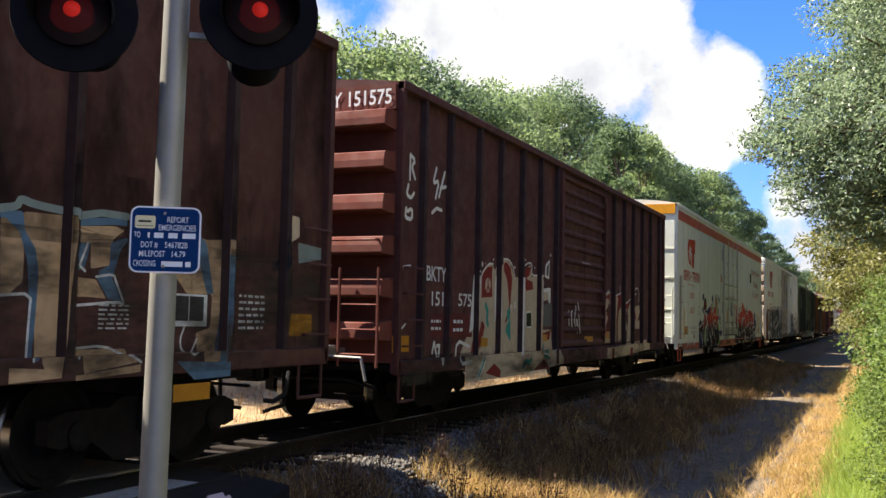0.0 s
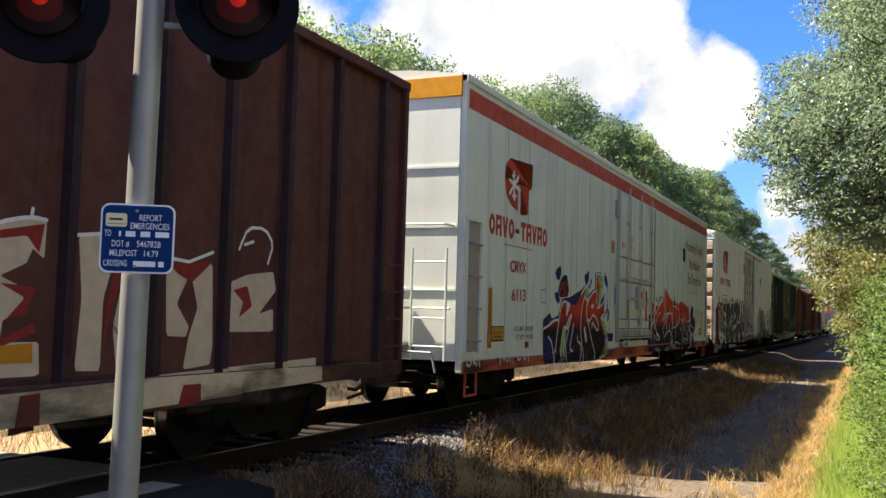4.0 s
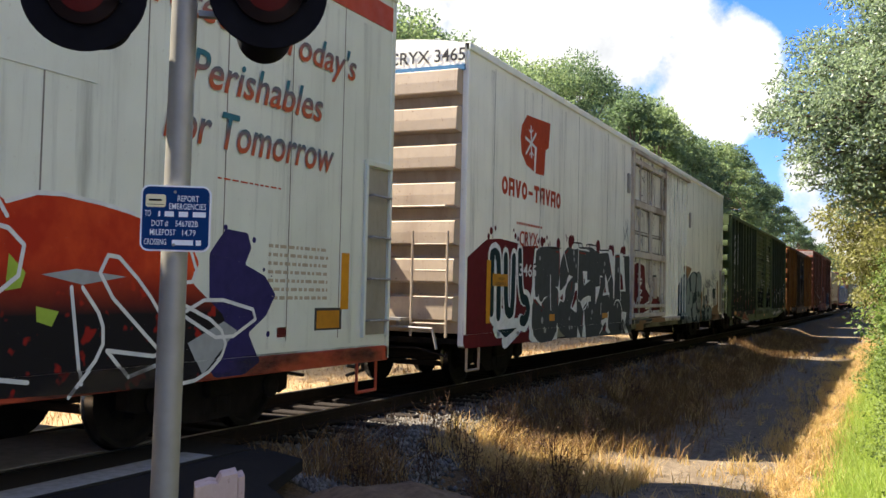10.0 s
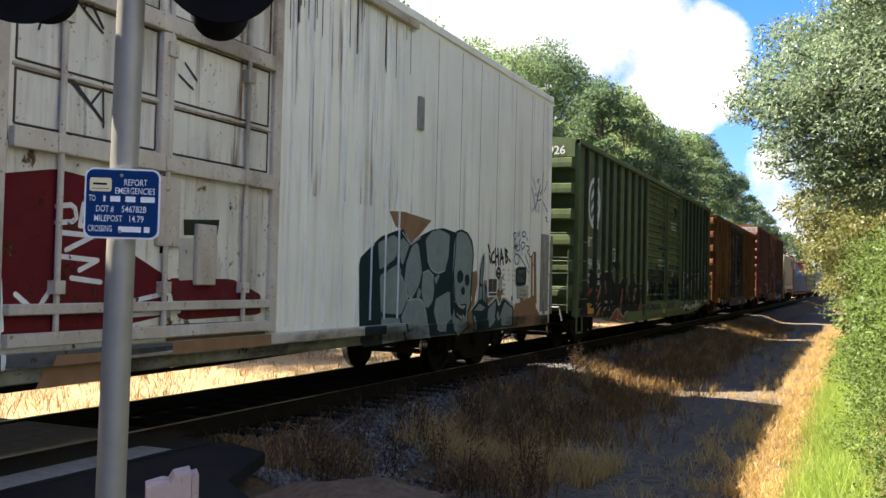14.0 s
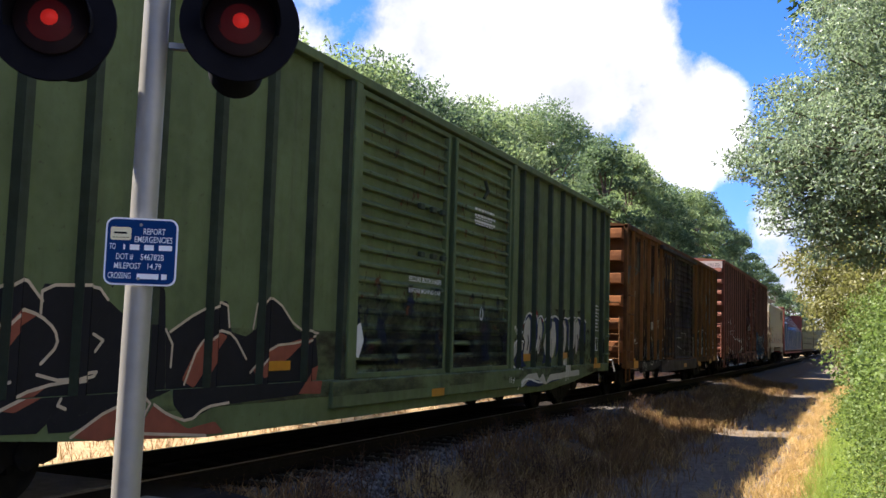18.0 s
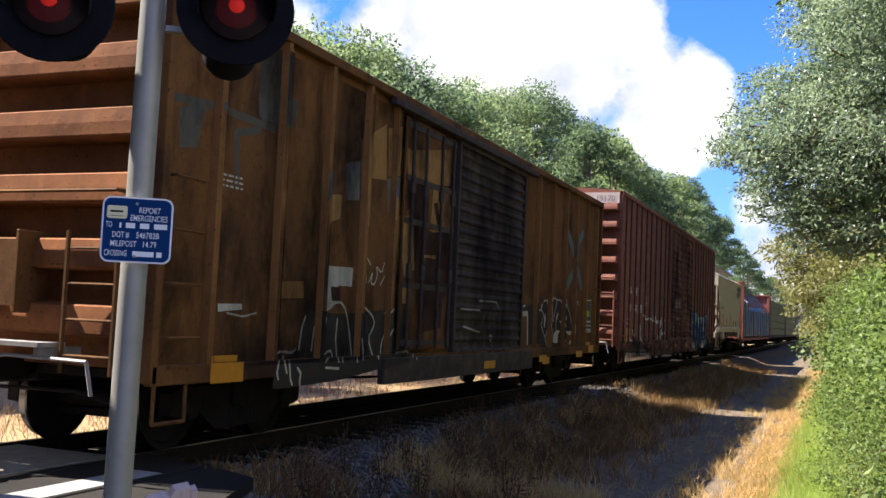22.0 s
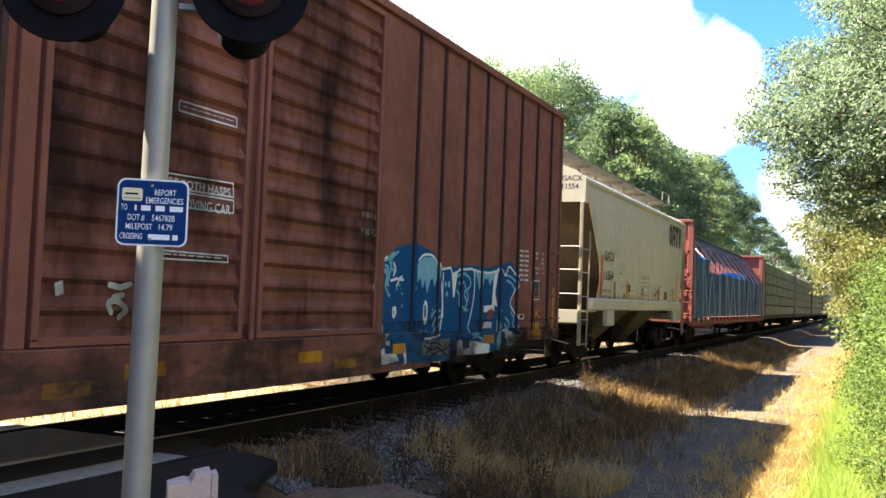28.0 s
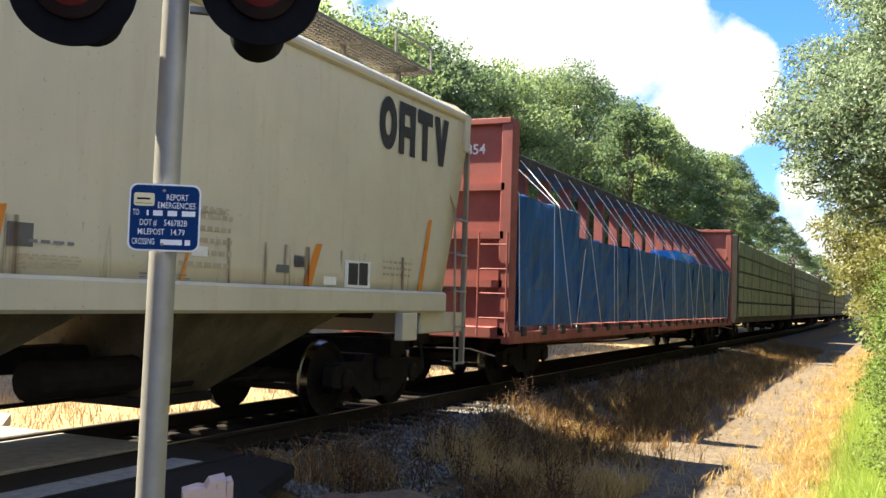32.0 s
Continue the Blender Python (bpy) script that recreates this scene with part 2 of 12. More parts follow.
def ground_material():
    """Grey gravel, tan dust and straw, mixed by place and by patches of noise."""
    m, nodes, links, bsdf = shader("ground_soil", 0.95)
    gravel = mix(nodes, links, noise_fac(nodes, links, 38, detail=5, lo=0.3, hi=0.7), (0.022, 0.020, 0.018), (0.12, 0.108, 0.094))
    dust = mix(nodes, links, noise_fac(nodes, links, 9, detail=8, lo=0.3, hi=0.7), (0.070, 0.050, 0.033), (0.215, 0.165, 0.112))
    straw = mix(nodes, links, noise_fac(nodes, links, 26, detail=6, lo=0.3, hi=0.7), (0.045, 0.027, 0.013), (0.19, 0.115, 0.050))
    tc, sp = nodes.new("ShaderNodeTexCoord"), nodes.new("ShaderNodeSeparateXYZ")
    links.new(tc.outputs["Object"], sp.inputs[0])
    wob = noise_fac(nodes, links, 0.8, detail=6, lo=0.2, hi=0.8)

    def band(lo, hi):
        a = nodes.new("ShaderNodeMath")
        a.operation = "ADD"
        links.new(sp.outputs["X"], a.inputs[0])
        links.new(scaled(nodes, links, wob, 1.4), a.inputs[1])
        r = nodes.new("ShaderNodeMapRange")
        r.inputs["From Min"].default_value, r.inputs["From Max"].default_value = lo, hi
        links.new(a.outputs[0], r.inputs["Value"])
        return r.outputs["Result"]

    # dust and gravel past the track are brightened in colour to look sunlit
    pale = mix(nodes, links, noise_fac(nodes, links, 7, detail=8, lo=0.3, hi=0.7, seed=9), (0.24, 0.155, 0.075), (0.42, 0.30, 0.16))
    sunlit_gravel = mix(nodes, links, noise_fac(nodes, links, 38, detail=5, lo=0.3, hi=0.7, seed=12), (0.16, 0.145, 0.125), (0.52, 0.48, 0.42))
    far = mix(nodes, links, band(-8.1, -7.8), mix(nodes, links, band(-9.0, -8.5), pale, sunlit_gravel), gravel)
    col = mix(nodes, links, band(-5.0, -4.3), far, mix(nodes, links, noise_fac(nodes, links, 1.3, detail=6, lo=0.52, hi=0.72, seed=4), straw, gravel))
    col = mix(nodes, links, band(-3.3, -2.4), col, dust)
    col = mix(nodes, links, band(-0.65, -0.2), col, straw)
    links.new(col, bsdf.inputs["Base Color"])
    speck = noise_fac(nodes, links, 85, detail=4, lo=0.58, hi=0.66, seed=3)
    col = mix(nodes, links, scaled(nodes, links, speck, 0.6), col, (0.36, 0.31, 0.25))
    col = mix(nodes, links, scaled(nodes, links, noise_fac(nodes, links, 60, detail=4, lo=0.57, hi=0.64, seed=6), 0.7), col, (0.04, 0.03, 0.022))
    links.new(col, bsdf.inputs["Base Color"])
    bump(nodes, links, bsdf, noise_fac(nodes, links, 55, detail=8, lo=0.1, hi=0.9), 0.8, 0.02)
    return m


MAT["ground"] = ground_material()


def asphalt_material():
    m, nodes, links, bsdf = shader("asphalt", 0.9)
    col = mix(nodes, links, noise_fac(nodes, links, 120, detail=3, lo=0.3, hi=0.7), (0.008, 0.0075, 0.007), (0.022, 0.020, 0.018))
    col = mix(nodes, links, scaled(nodes, links, noise_fac(nodes, links, 1.2, detail=8), 0.4), col, (0.040, 0.033, 0.026))
    links.new(col, bsdf.inputs["Base Color"])
    bump(nodes, links, bsdf, noise_fac(nodes, links, 90, detail=4, lo=0.2, hi=0.8), 0.4, 0.006)
    return m


MAT["asphalt"] = asphalt_material()
# far lane paler than the near one, sunlight put into its colour
MAT["road_far"] = plain("sunlit_pale_road", (0.36, 0.275, 0.20), 0.95, vary=0.2, scale=5)
MAT["concrete"] = plain("crossing_concrete", (0.24, 0.22, 0.19), 0.9, vary=0.25, scale=7)
MAT["line"] = plain("worn_white_line", (0.27, 0.26, 0.24), 0.85, vary=0.3, scale=12)
MAT["rail"] = plain("rail_steel", (0.022, 0.015, 0.011), 0.85, 0.0, vary=0.3, scale=10)
MAT["rail_top"] = plain("polished_rail", (0.20, 0.19, 0.18), 0.35, 1.0, vary=0.1)
MAT["tie"] = plain("creosoted_wood", (0.022, 0.017, 0.014), 0.95, vary=0.4, scale=9)
MAT["rubber"] = plain("black_rubber", (0.02, 0.02, 0.02), 0.8, vary=0.3)
MAT["truck"] = plain("grimy_cast_steel", (0.014, 0.011, 0.010), 0.85, vary=0.5, scale=6)
MAT["wheel"] = plain("wheel_steel", (0.016, 0.013, 0.011), 0.85, 0.0, vary=0.35, scale=8)
MAT["tread"] = plain("bright_wheel_tread", (0.14, 0.135, 0.13), 0.25, 1.0, vary=0.1)
# dark lines that draw the shade beside door rails and frames
MAT["shade_line"] = plain("painted_shade_line", (0.075, 0.055, 0.04), 0.85, vary=0.5, scale=4)
MAT["galv"] = plain("galvanised_steel", (0.30, 0.285, 0.25), 0.5, 0.4, vary=0.16, scale=5)
MAT["black"] = plain("matt_black_metal", (0.007, 0.007, 0.010), 0.9, vary=0.3)
MAT["steel_end"] = plain("worn_grab_iron", (0.30, 0.28, 0.26), 0.5, 0.3, vary=0.3)


# ---- mesh tools ----


class Shape:
    """Vertices and faces of one mesh."""

    def __init__(self):
        self.v, self.f = [], []

    def add(self, verts, faces):
        o = len(self.v)
        self.v += [tuple(p) for p in verts]
        self.f += [tuple(i + o for i in face) for face in faces]
        return self

    def box(self, x0, x1, y0, y1, z0, z1, c=0.0):
        if c <= 0:
            v = [(x, y, z) for x in (x0, x1) for y in (y0, y1) for z in (z0, z1)]
            return self.add(v, [(0, 1, 3, 2), (4, 6, 7, 5), (0, 4, 5, 1), (2, 3, 7, 6), (0, 2, 6, 4), (1, 5, 7, 3)])
        pts, index = [], {}
        lo, hi = (x0, y0, z0), (x1, y1, z1)
        for sx in (0, 1):
            for sy in (0, 1):
                for sz in (0, 1):
                    s = (sx, sy, sz)
                    for axis in range(3):
                        p = [(hi[a] - c if s[a] else lo[a] + c) for a in range(3)]
                        p[axis] = hi[axis] if s[axis] else lo[axis]
                        index[s, axis] = len(pts)
                        pts.append(p)
        faces = []
        for a in range(3):
            b, d = (a + 1) % 3, (a + 2) % 3
            for e in (0, 1):
                ring = []
                for sb, sd in ((0, 0), (1, 0), (1, 1), (0, 1)):
                    s = [0, 0, 0]
                    s[a], s[b], s[d] = e, sb, sd
                    ring.append(index[tuple(s), a])
                faces.append(tuple(ring if e else ring[::-1]))
        for a in range(3):
            b, d = (a + 1) % 3, (a + 2) % 3
            for sb in (0, 1):
                for sd in (0, 1):
                    s0, s1 = [0, 0, 0], [0, 0, 0]
                    s0[b] = s1[b] = sb
                    s0[d] = s1[d] = sd
                    s1[a] = 1
                    q = [index[tuple(s0), b], index[tuple(s1), b], index[tuple(s1), d], index[tuple(s0), d]]
                    faces.append(tuple(q if sb ^ sd else q[::-1]))
        for sx in (0, 1):
            for sy in (0, 1):
                for sz in (0, 1):
                    t = [index[(sx, sy, sz), a] for a in range(3)]
                    faces.append(tuple(t if (sx + sy + sz) % 2 else t[::-1]))
        return self.add(pts, faces)

    def tube(self, p, q, r, n=8, r2=None, caps=True):
        p, q = Vector(p), Vector(q)
        r2 = r if r2 is None else r2
        turn = (q - p).to_track_quat("Z", "Y").to_matrix()
        v = []
        for end, rr in ((p, r), (q, r2)):
            v += [end + turn @ Vector((rr * math.cos(2 * math.pi * i / n), rr * math.sin(2 * math.pi * i / n), 0)) for i in range(n)]
        f = [(i, (i + 1) % n, n + (i + 1) % n, n + i) for i in range(n)]
        if caps:
            f += [tuple(range(n))[::-1], tuple(range(n, 2 * n))]
        return self.add(v, f)

    def path(self, points, r, n=6):
        for a, b in zip(points, points[1:]):
            self.tube(a, b, r, n)
        return self

    def lathe(self, profile, axis, centre, n=24):
        """profile: (along the axis, radius) pairs; axis 0, 1 or 2."""
        v = []
        for a, r in profile:
            for i in range(n):
                w = 2 * math.pi * i / n
                p = [0, 0, 0]
                p[axis] = a
                p[(axis + 1) % 3], p[(axis + 2) % 3] = r * math.cos(w), r * math.sin(w)
                v.append([p[j] + centre[j] for j in range(3)])
        f = []
        for k in range(len(profile) - 1):
            for i in range(n):
                j = (i + 1) % n
                f.append((k * n + i, k * n + j, (k + 1) * n + j, (k + 1) * n + i))
        f += [tuple(range(n))[::-1], tuple(range((len(profile) - 1) * n, len(profile) * n))]
        return self.add(v, f)

    def prism(self, outline, axis, lo, hi):
        """A flat outline of 2D points, drawn out along an axis from lo to hi."""
        n = len(outline)
        v = []
        for a in (lo, hi):
            for u, w in outline:
                p = [0, 0, 0]
                p[axis], p[(axis + 1) % 3], p[(axis + 2) % 3] = a, u, w
                v.append(p)
        return self.add(v, [(i, (i + 1) % n, n + (i + 1) % n, n + i) for i in range(n)] + [tuple(range(n))[::-1], tuple(range(n, 2 * n))])

    def mesh(self, name, material=None, smooth=False):
        me = bpy.data.meshes.new(name)
        me.from_pydata(self.v, [], self.f)
        if material:
            me.materials.append(material)
        if smooth:
            me.polygons.foreach_set("use_smooth", [True] * len(me.polygons))
        return me


def part(name, shape, material, parent=None, label="", smooth=False):
    ob = new(name, shape.mesh(name, material, smooth))
    if smooth:
        ob.data.set_sharp_from_angle(angle=radians(40))
    if parent:
        ob.parent = parent
    return tagged(ob, label) if label else ob


def thing(name, m, label, category, group="", kind=""):
    ob = new(name)
    ob.empty_display_size = 0.1
    ob.matrix_basis = m
    return tagged(ob, label, category, group, kind)


def scatter_mesh(name, verts, faces, material):
    """Many small faces at once, from arrays: verts (n, 3), faces (m, 4) or (m, 3)."""
    me = bpy.data.meshes.new(name)
    k = faces.shape[1]
    me.vertices.add(len(verts))
    me.vertices.foreach_set("co", np.asarray(verts, np.float32).ravel())
    me.loops.add(faces.size)
    me.loops.foreach_set("vertex_index", np.asarray(faces, np.int32).ravel())
    me.polygons.add(len(faces))
    me.polygons.foreach_set("loop_start", np.arange(0, faces.size, k, dtype=np.int32))
    me.update(calc_edges=True)
    me.validate()
    me.materials.append(material)
    return me

# ---- the ground ----
TRACK_X = -7.12            # centre line of the track, which runs along y; the rail tops are at z = 0
LOW = -0.65                # the dirt path beside the track


def smooth_step(a, b, x):
    t = np.clip((x - a) / (b - a), 0, 1)
    return t * t * (3 - 2 * t)


def ground_z(x, y):
    x, y = np.asarray(x, float), np.asarray(y, float)
    bed = -0.24 - 0.40 * smooth_step(-5.35, -4.0, x)
    far = -0.24 - 0.25 * smooth_step(0, 1.4, -8.9 - x)
    z = np.where(x > TRACK_X, bed, far)
    z = z + 0.30 * smooth_step(-0.8, 0.8, x) + 0.5 * smooth_step(0.8, 4.0, x)
    z = z + 7.0 * smooth_step(-13.0, -38.0, x) + 18.0 * smooth_step(-30.0, -160.0, x)
    lift = (1 - smooth_step(5.6, 8.2, y)) * (1 - smooth_step(TRACK_X + 1.4, TRACK_X + 2.0, x) * 0.0)
    z = z * (1 - lift) + np.where(x > -13, -0.09, z) * lift
    wave = 0.035 * np.sin(x * 2.1 + y * 0.7) * np.sin(y * 1.3 - x) + 0.006 * np.sin(x * 5.3) * np.sin(y * 4.1)
    return z + wave * (1 - lift) * (x > TRACK_X + 1.6)


def ladder_axis(lo, hi, near_lo, near_hi, step):
    axis = [near_lo]
    while axis[-1] < near_hi:
        axis.append(axis[-1] + step)
    grow = step
    while axis[-1] < hi:
        grow *= 1.25
        axis.append(axis[-1] + grow)
    grow = step
    while axis[0] > lo:
        grow *= 1.25
        axis.insert(0, axis[0] - grow)
    return np.array(axis)


gx, gy = ladder_axis(-900, 900, -11, 3, 0.2), ladder_axis(-300, 1500, 2, 34, 0.25)
X, Y = np.meshgrid(gx, gy, indexing="ij")
gv = np.stack([X, Y, ground_z(X, Y)], -1).reshape(-1, 3)
ii = np.arange(len(gx) * len(gy)).reshape(len(gx), len(gy))
gf = np.stack([ii[:-1, :-1], ii[1:, :-1], ii[1:, 1:], ii[:-1, 1:]], -1).reshape(-1, 4)
ground = new("ground", scatter_mesh("ground", gv, gf, MAT["ground"]))
ground.data.polygons.foreach_set("use_smooth", [True] * len(ground.data.polygons))
tagged(ground, "dusty ground of gravel, dirt and straw beside the track", "ground", kind="structure")

# the level crossing: near lane, panels between the rails, far lane
road = thing("road", pose(0, 0, 0), "worn grey asphalt road over the level crossing", "road", kind="structure")
part("near_asphalt", Shape().prism([(-5.42, -14), (9, -14), (9, 3.4), (2.0, 4.3), (-1.5, 4.9), (-3.5, 5.5), (-4.35, 6.2), (-4.75, 7.3), (-5.42, 7.6)], 2, -0.12, -0.015), MAT["asphalt"], road)
part("far_asphalt", Shape().prism([(-60, -14), (-8.72, -14), (-8.72, 7.6), (-9.4, 8.3), (-60, 12.0)], 2, -0.14, -0.015), MAT["road_far"], road)
part("near_panel", Shape().box(-6.30, -5.44, -14, 7.55, -0.2, -0.005, 0.008), MAT["asphalt"], road)
part("centre_panel", Shape().box(-7.75, -6.49, -14, 7.5, -0.2, -0.008, 0.008), MAT["concrete"], road)
part("far_panel", Shape().box(-8.70, -7.94, -14, 7.5, -0.2, -0.005, 0.008), MAT["concrete"], road)
part("flangeway_rubber", Shape().box(-6.36, -6.305, -14, 7.6, -0.16, -0.004), MAT["rubber"], road)
part("stop_line", Shape().box(-5.80, -5.48, -14, 6.95, -0.02, 0.0), MAT["line"], road)
part("panel_end_plate", Shape().box(-6.28, -5.9, 7.56, 7.85, -0.05, -0.012), MAT["rail"], road)

track = thing("railway_track", pose(TRACK_X, 0, 0), "single railway track on dark ballast", "railway track", kind="structure")
RAIL = [(-0.07, -0.18), (0.07, -0.18), (0.07, -0.165), (0.012, -0.145), (0.012, -0.045), (0.036, -0.035), (0.036, -0.008), (0.028, -0.002), (-0.028, -0.002), (-0.036, -0.008), (-0.036, -0.035), (-0.012, -0.045), (-0.012, -0.145), (-0.07, -0.165)]
for side in (-1, 1):
    # an outline in (z, x) drawn along y
    rail = part("rail", Shape().prism([(z, side * 0.7535 + x) for x, z in RAIL], 1, -60, 420), MAT["rail"], track, "rusty steel rail")
    part("rail_head", Shape().box(side * 0.7535 - 0.026, side * 0.7535 + 0.026, -60, 420, -0.004, 0.0005), MAT["rail_top"], rail, "polished running surface")
tie_mesh = Shape().box(-1.3, 1.3, -0.115, 0.115, -0.36, -0.18, 0.012).mesh("tie", MAT["tie"])
rng = random.Random(4)
for i in range(200):
    t_ob = new("tie", tie_mesh)
    t_ob.parent = track
    t_ob.matrix_basis = pose(rng.uniform(-0.04, 0.04), 8.0 + 0.52 * i, rng.uniform(-0.012, 0.004), 0, 0, rng.uniform(-1.2, 1.2))

# ---- trees and plants ----


def leaf_quads(points, normals, length, width, gen, droop=0.25):
    """One folded diamond of four corners for each point; normals only steer how leaves lie."""
    n = len(points)
    way = gen.normal(size=(n, 3)) + normals * 0.6
    way[:, 2] -= droop
    way /= np.linalg.norm(way, axis=1)[:, None]
    side = np.cross(way, gen.normal(size=(n, 3)))
    side /= np.linalg.norm(side, axis=1)[:, None] + 1e-9
    lift = np.cross(side, way)
    l = (length * gen.uniform(0.6, 1.3, n))[:, None]
    w = (width * gen.uniform(0.7, 1.2, n))[:, None]
    v = np.stack([points, points + way * l * 0.5 + side * w * 0.5 + lift * w * 0.2, points + way * l, points + way * l * 0.5 - side * w * 0.5 + lift * w * 0.2], 1)
    return v.reshape(-1, 3), np.arange(4 * n).reshape(n, 4)


def clump_points(gen, clumps, count):
    """Points in leafy shells round the clumps (x, y, z, rx, ry, rz), more on large clumps."""
    clumps = np.asarray(clumps, float)
    weight = clumps[:, 3] * clumps[:, 5] + 1e-6
    pick = gen.choice(len(clumps), count, p=weight / weight.sum())
    d = gen.normal(size=(count, 3))
    d /= np.linalg.norm(d, axis=1)[:, None]
    d[:, 2] = np.where(d[:, 2] < -0.4, -d[:, 2] * gen.uniform(-0.6, 1, count), d[:, 2])
    wob = 1 + 0.22 * np.sin(d[:, 0] * 7 + pick) * np.sin(d[:, 1] * 6 + pick * 2.0) + 0.16 * np.sin(d[:, 2] * 9 + pick * 0.7)
    r = wob * (1 - 0.45 * gen.random(count) ** 2.2) + gen.normal(size=count) * 0.05
    return clumps[pick, :3] + d * clumps[pick, 3:] * r[:, None], d


def limb_shape(base, clumps, radius, gen):
    s = Shape()
    base = Vector(base)
    top = Vector(clumps[np.argmax([c[2] for c in clumps])][:3])
    mid = base.lerp(top, 0.5) + Vector((gen.uniform(-0.3, 0.3), gen.uniform(-0.3, 0.3), 0))
    s.tube(base - Vector((0, 0, 0.3)), base.lerp(mid, 0.5), radius, 9, radius * 0.8, False)
    s.tube(base.lerp(mid, 0.5), mid, radius * 0.8, 8, radius * 0.55, False)
    s.tube(mid, top, radius * 0.55, 7, radius * 0.12, False)
    for c in clumps:
        a = base.lerp(mid, 0.55 + 0.45 * gen.random()) if c[2] < mid.z + 1 else mid.lerp(top, gen.uniform(0.1, 0.7))
        e = Vector(c[:3])
        k = a.lerp(e, 0.5) + Vector((0, 0, 0.15 * (e - a).length))
        s.tube(a, k, radius * 0.32, 6, radius * 0.2, False)
        s.tube(k, e, radius * 0.2, 5, radius * 0.06, False)
    return s


def tree(name, base, clumps, count, leaf, material, label, seed, radius=0.25, category="tree", droop=0.25, slim=0.55):
    gen = np.random.default_rng(seed)
    ob = thing(name, pose(*base), label, category)
    local = [(c[0] - base[0], c[1] - base[1], c[2] - base[2], *c[3:]) for c in clumps]
    part("trunk", limb_shape((0, 0, 0), local, radius, gen), MAT["bark"], ob, smooth=True)
    pts, nor = clump_points(gen, local, count)
    v, f = leaf_quads(pts, nor, leaf, leaf * slim, gen, droop)
    crown = new("crown", scatter_mesh("crown", v, f, material))
    crown.parent = ob
    return ob


# height of the tree line over the track's far side, by y, at x = -15.2
LINE_Y = [8, 24, 31, 38, 42, 49, 53, 56, 68, 76, 93, 107, 122, 143, 172, 260]
LINE_Z = [10.5, 10.9, 11.7, 12.1, 13.0, 14.7, 15.2, 14.4, 15.7, 15.1, 16.3, 18.3, 17.0, 18.0, 15.6, 15.0]


def line_top(x, y):
    """Top of the tree line for a tree at x, seen over the same skyline."""
    k = -x / 15.2
    return 1.49 + (np.interp(y / k, LINE_Y, LINE_Z) - 1.49) * k


rng = random.Random(11)
hill_spots = [(-15.6, 16.5), (-15.4, 23), (-15.8, 34), (-16, 40.5), (-15.8, 46), (-16, 61), (-15.8, 73), (-16, 79), (-16, 86), (-15.8, 94), (-16, 103), (-16, 112), (-15.2, 20), (-15.0, 26), (-16.2, 31.5), (-15.0, 37), (-16.5, 43), (-15.2, 49), (-17.0, 53.5), (-15.0, 58), (-16.0, 64), (-15.4, 69), (-17.5, 76), (-15.2, 82), (-16.5, 90), (-15.2, 98), (-16.8, 107), (-15.0, 116), (-17, 126), (-15.2, 137), (-16.2, 149), (-15, 162), (-15, 176),
              (-23, 34), (-24, 46), (-23, 58), (-25, 70), (-24, 84), (-26, 100), (-24, 120), (-26, 145), (-24, 12), (-15.5, 12), (-15.2, 3), (-12.0, 192), (-13.0, 215)]
for i, (x, y) in enumerate(hill_spots):
    back = x < -20
    k_ = 1.5 if not back and y <= 61 else 1.0     # the near end of the wood stands farther back from the line
    x, y = x * k_, y * k_
    top = float(line_top(x, y)) - (1.5 if back else 0.0) - 0.55 * k_ + rng.uniform(-0.5, 0.35)
    spread = rng.uniform(2.6, 3.6) * (1.25 if y > 92 else k_)
    z0 = float(ground_z(x, y))
    clumps = [(x, y, top - 1.3 * k_, 1.3 * k_, 1.3 * k_, 1.2 * k_)]
    for k in range(26):
        h = 0.10 + 0.86 * (k + rng.random()) / 26
        w = spread * (1.0 - 0.80 * h ** 3.2) * rng.uniform(0.7, 1.08)
        a = k * 2.4 + rng.uniform(-0.5, 0.5)
        r = rng.uniform(0.75, 1.35) * (1.2 - 0.4 * h) * k_
        clumps.append((x + w * math.cos(a) * 0.9, y + w * math.sin(a), z0 + 1.0 + (top - z0 - 1.8) * h, r, r, r * 0.72))
    dark = i % 3 == 2 or y > 105
    tree("hill_tree", (x, y, z0), clumps, 21000 if k_ > 1 else 13000, 0.25 if k_ > 1 else 0.28, MAT["leaf_hill_dark" if dark else "leaf_hill"],
         "tall broadleaf tree in full leaf on the wooded slope", 100 + i, 0.3)



def puffed(clumps, seed, each=9, share=0.42):
    """Every clump broken up into small tufts over its shell, with gaps between them."""
    r = random.Random(seed)
    out = []
    for x, y, z, a, b, c in clumps:
        out.append((x, y, z, a * 0.62, b * 0.62, c * 0.62))
        for k in range(each):
            h = 1 - 2 * (k + 0.5) / each
            w = 2.4 * k + r.uniform(-0.4, 0.4)
            q = math.sqrt(1 - h * h)
            f_ = r.uniform(0.25, share) + 0.06
            out.append((x + a * 0.74 * q * math.cos(w), y + b * 0.74 * q * math.sin(w), z + c * 0.74 * h, a * f_, b * f_, c * f_ * 0.8))
    return out


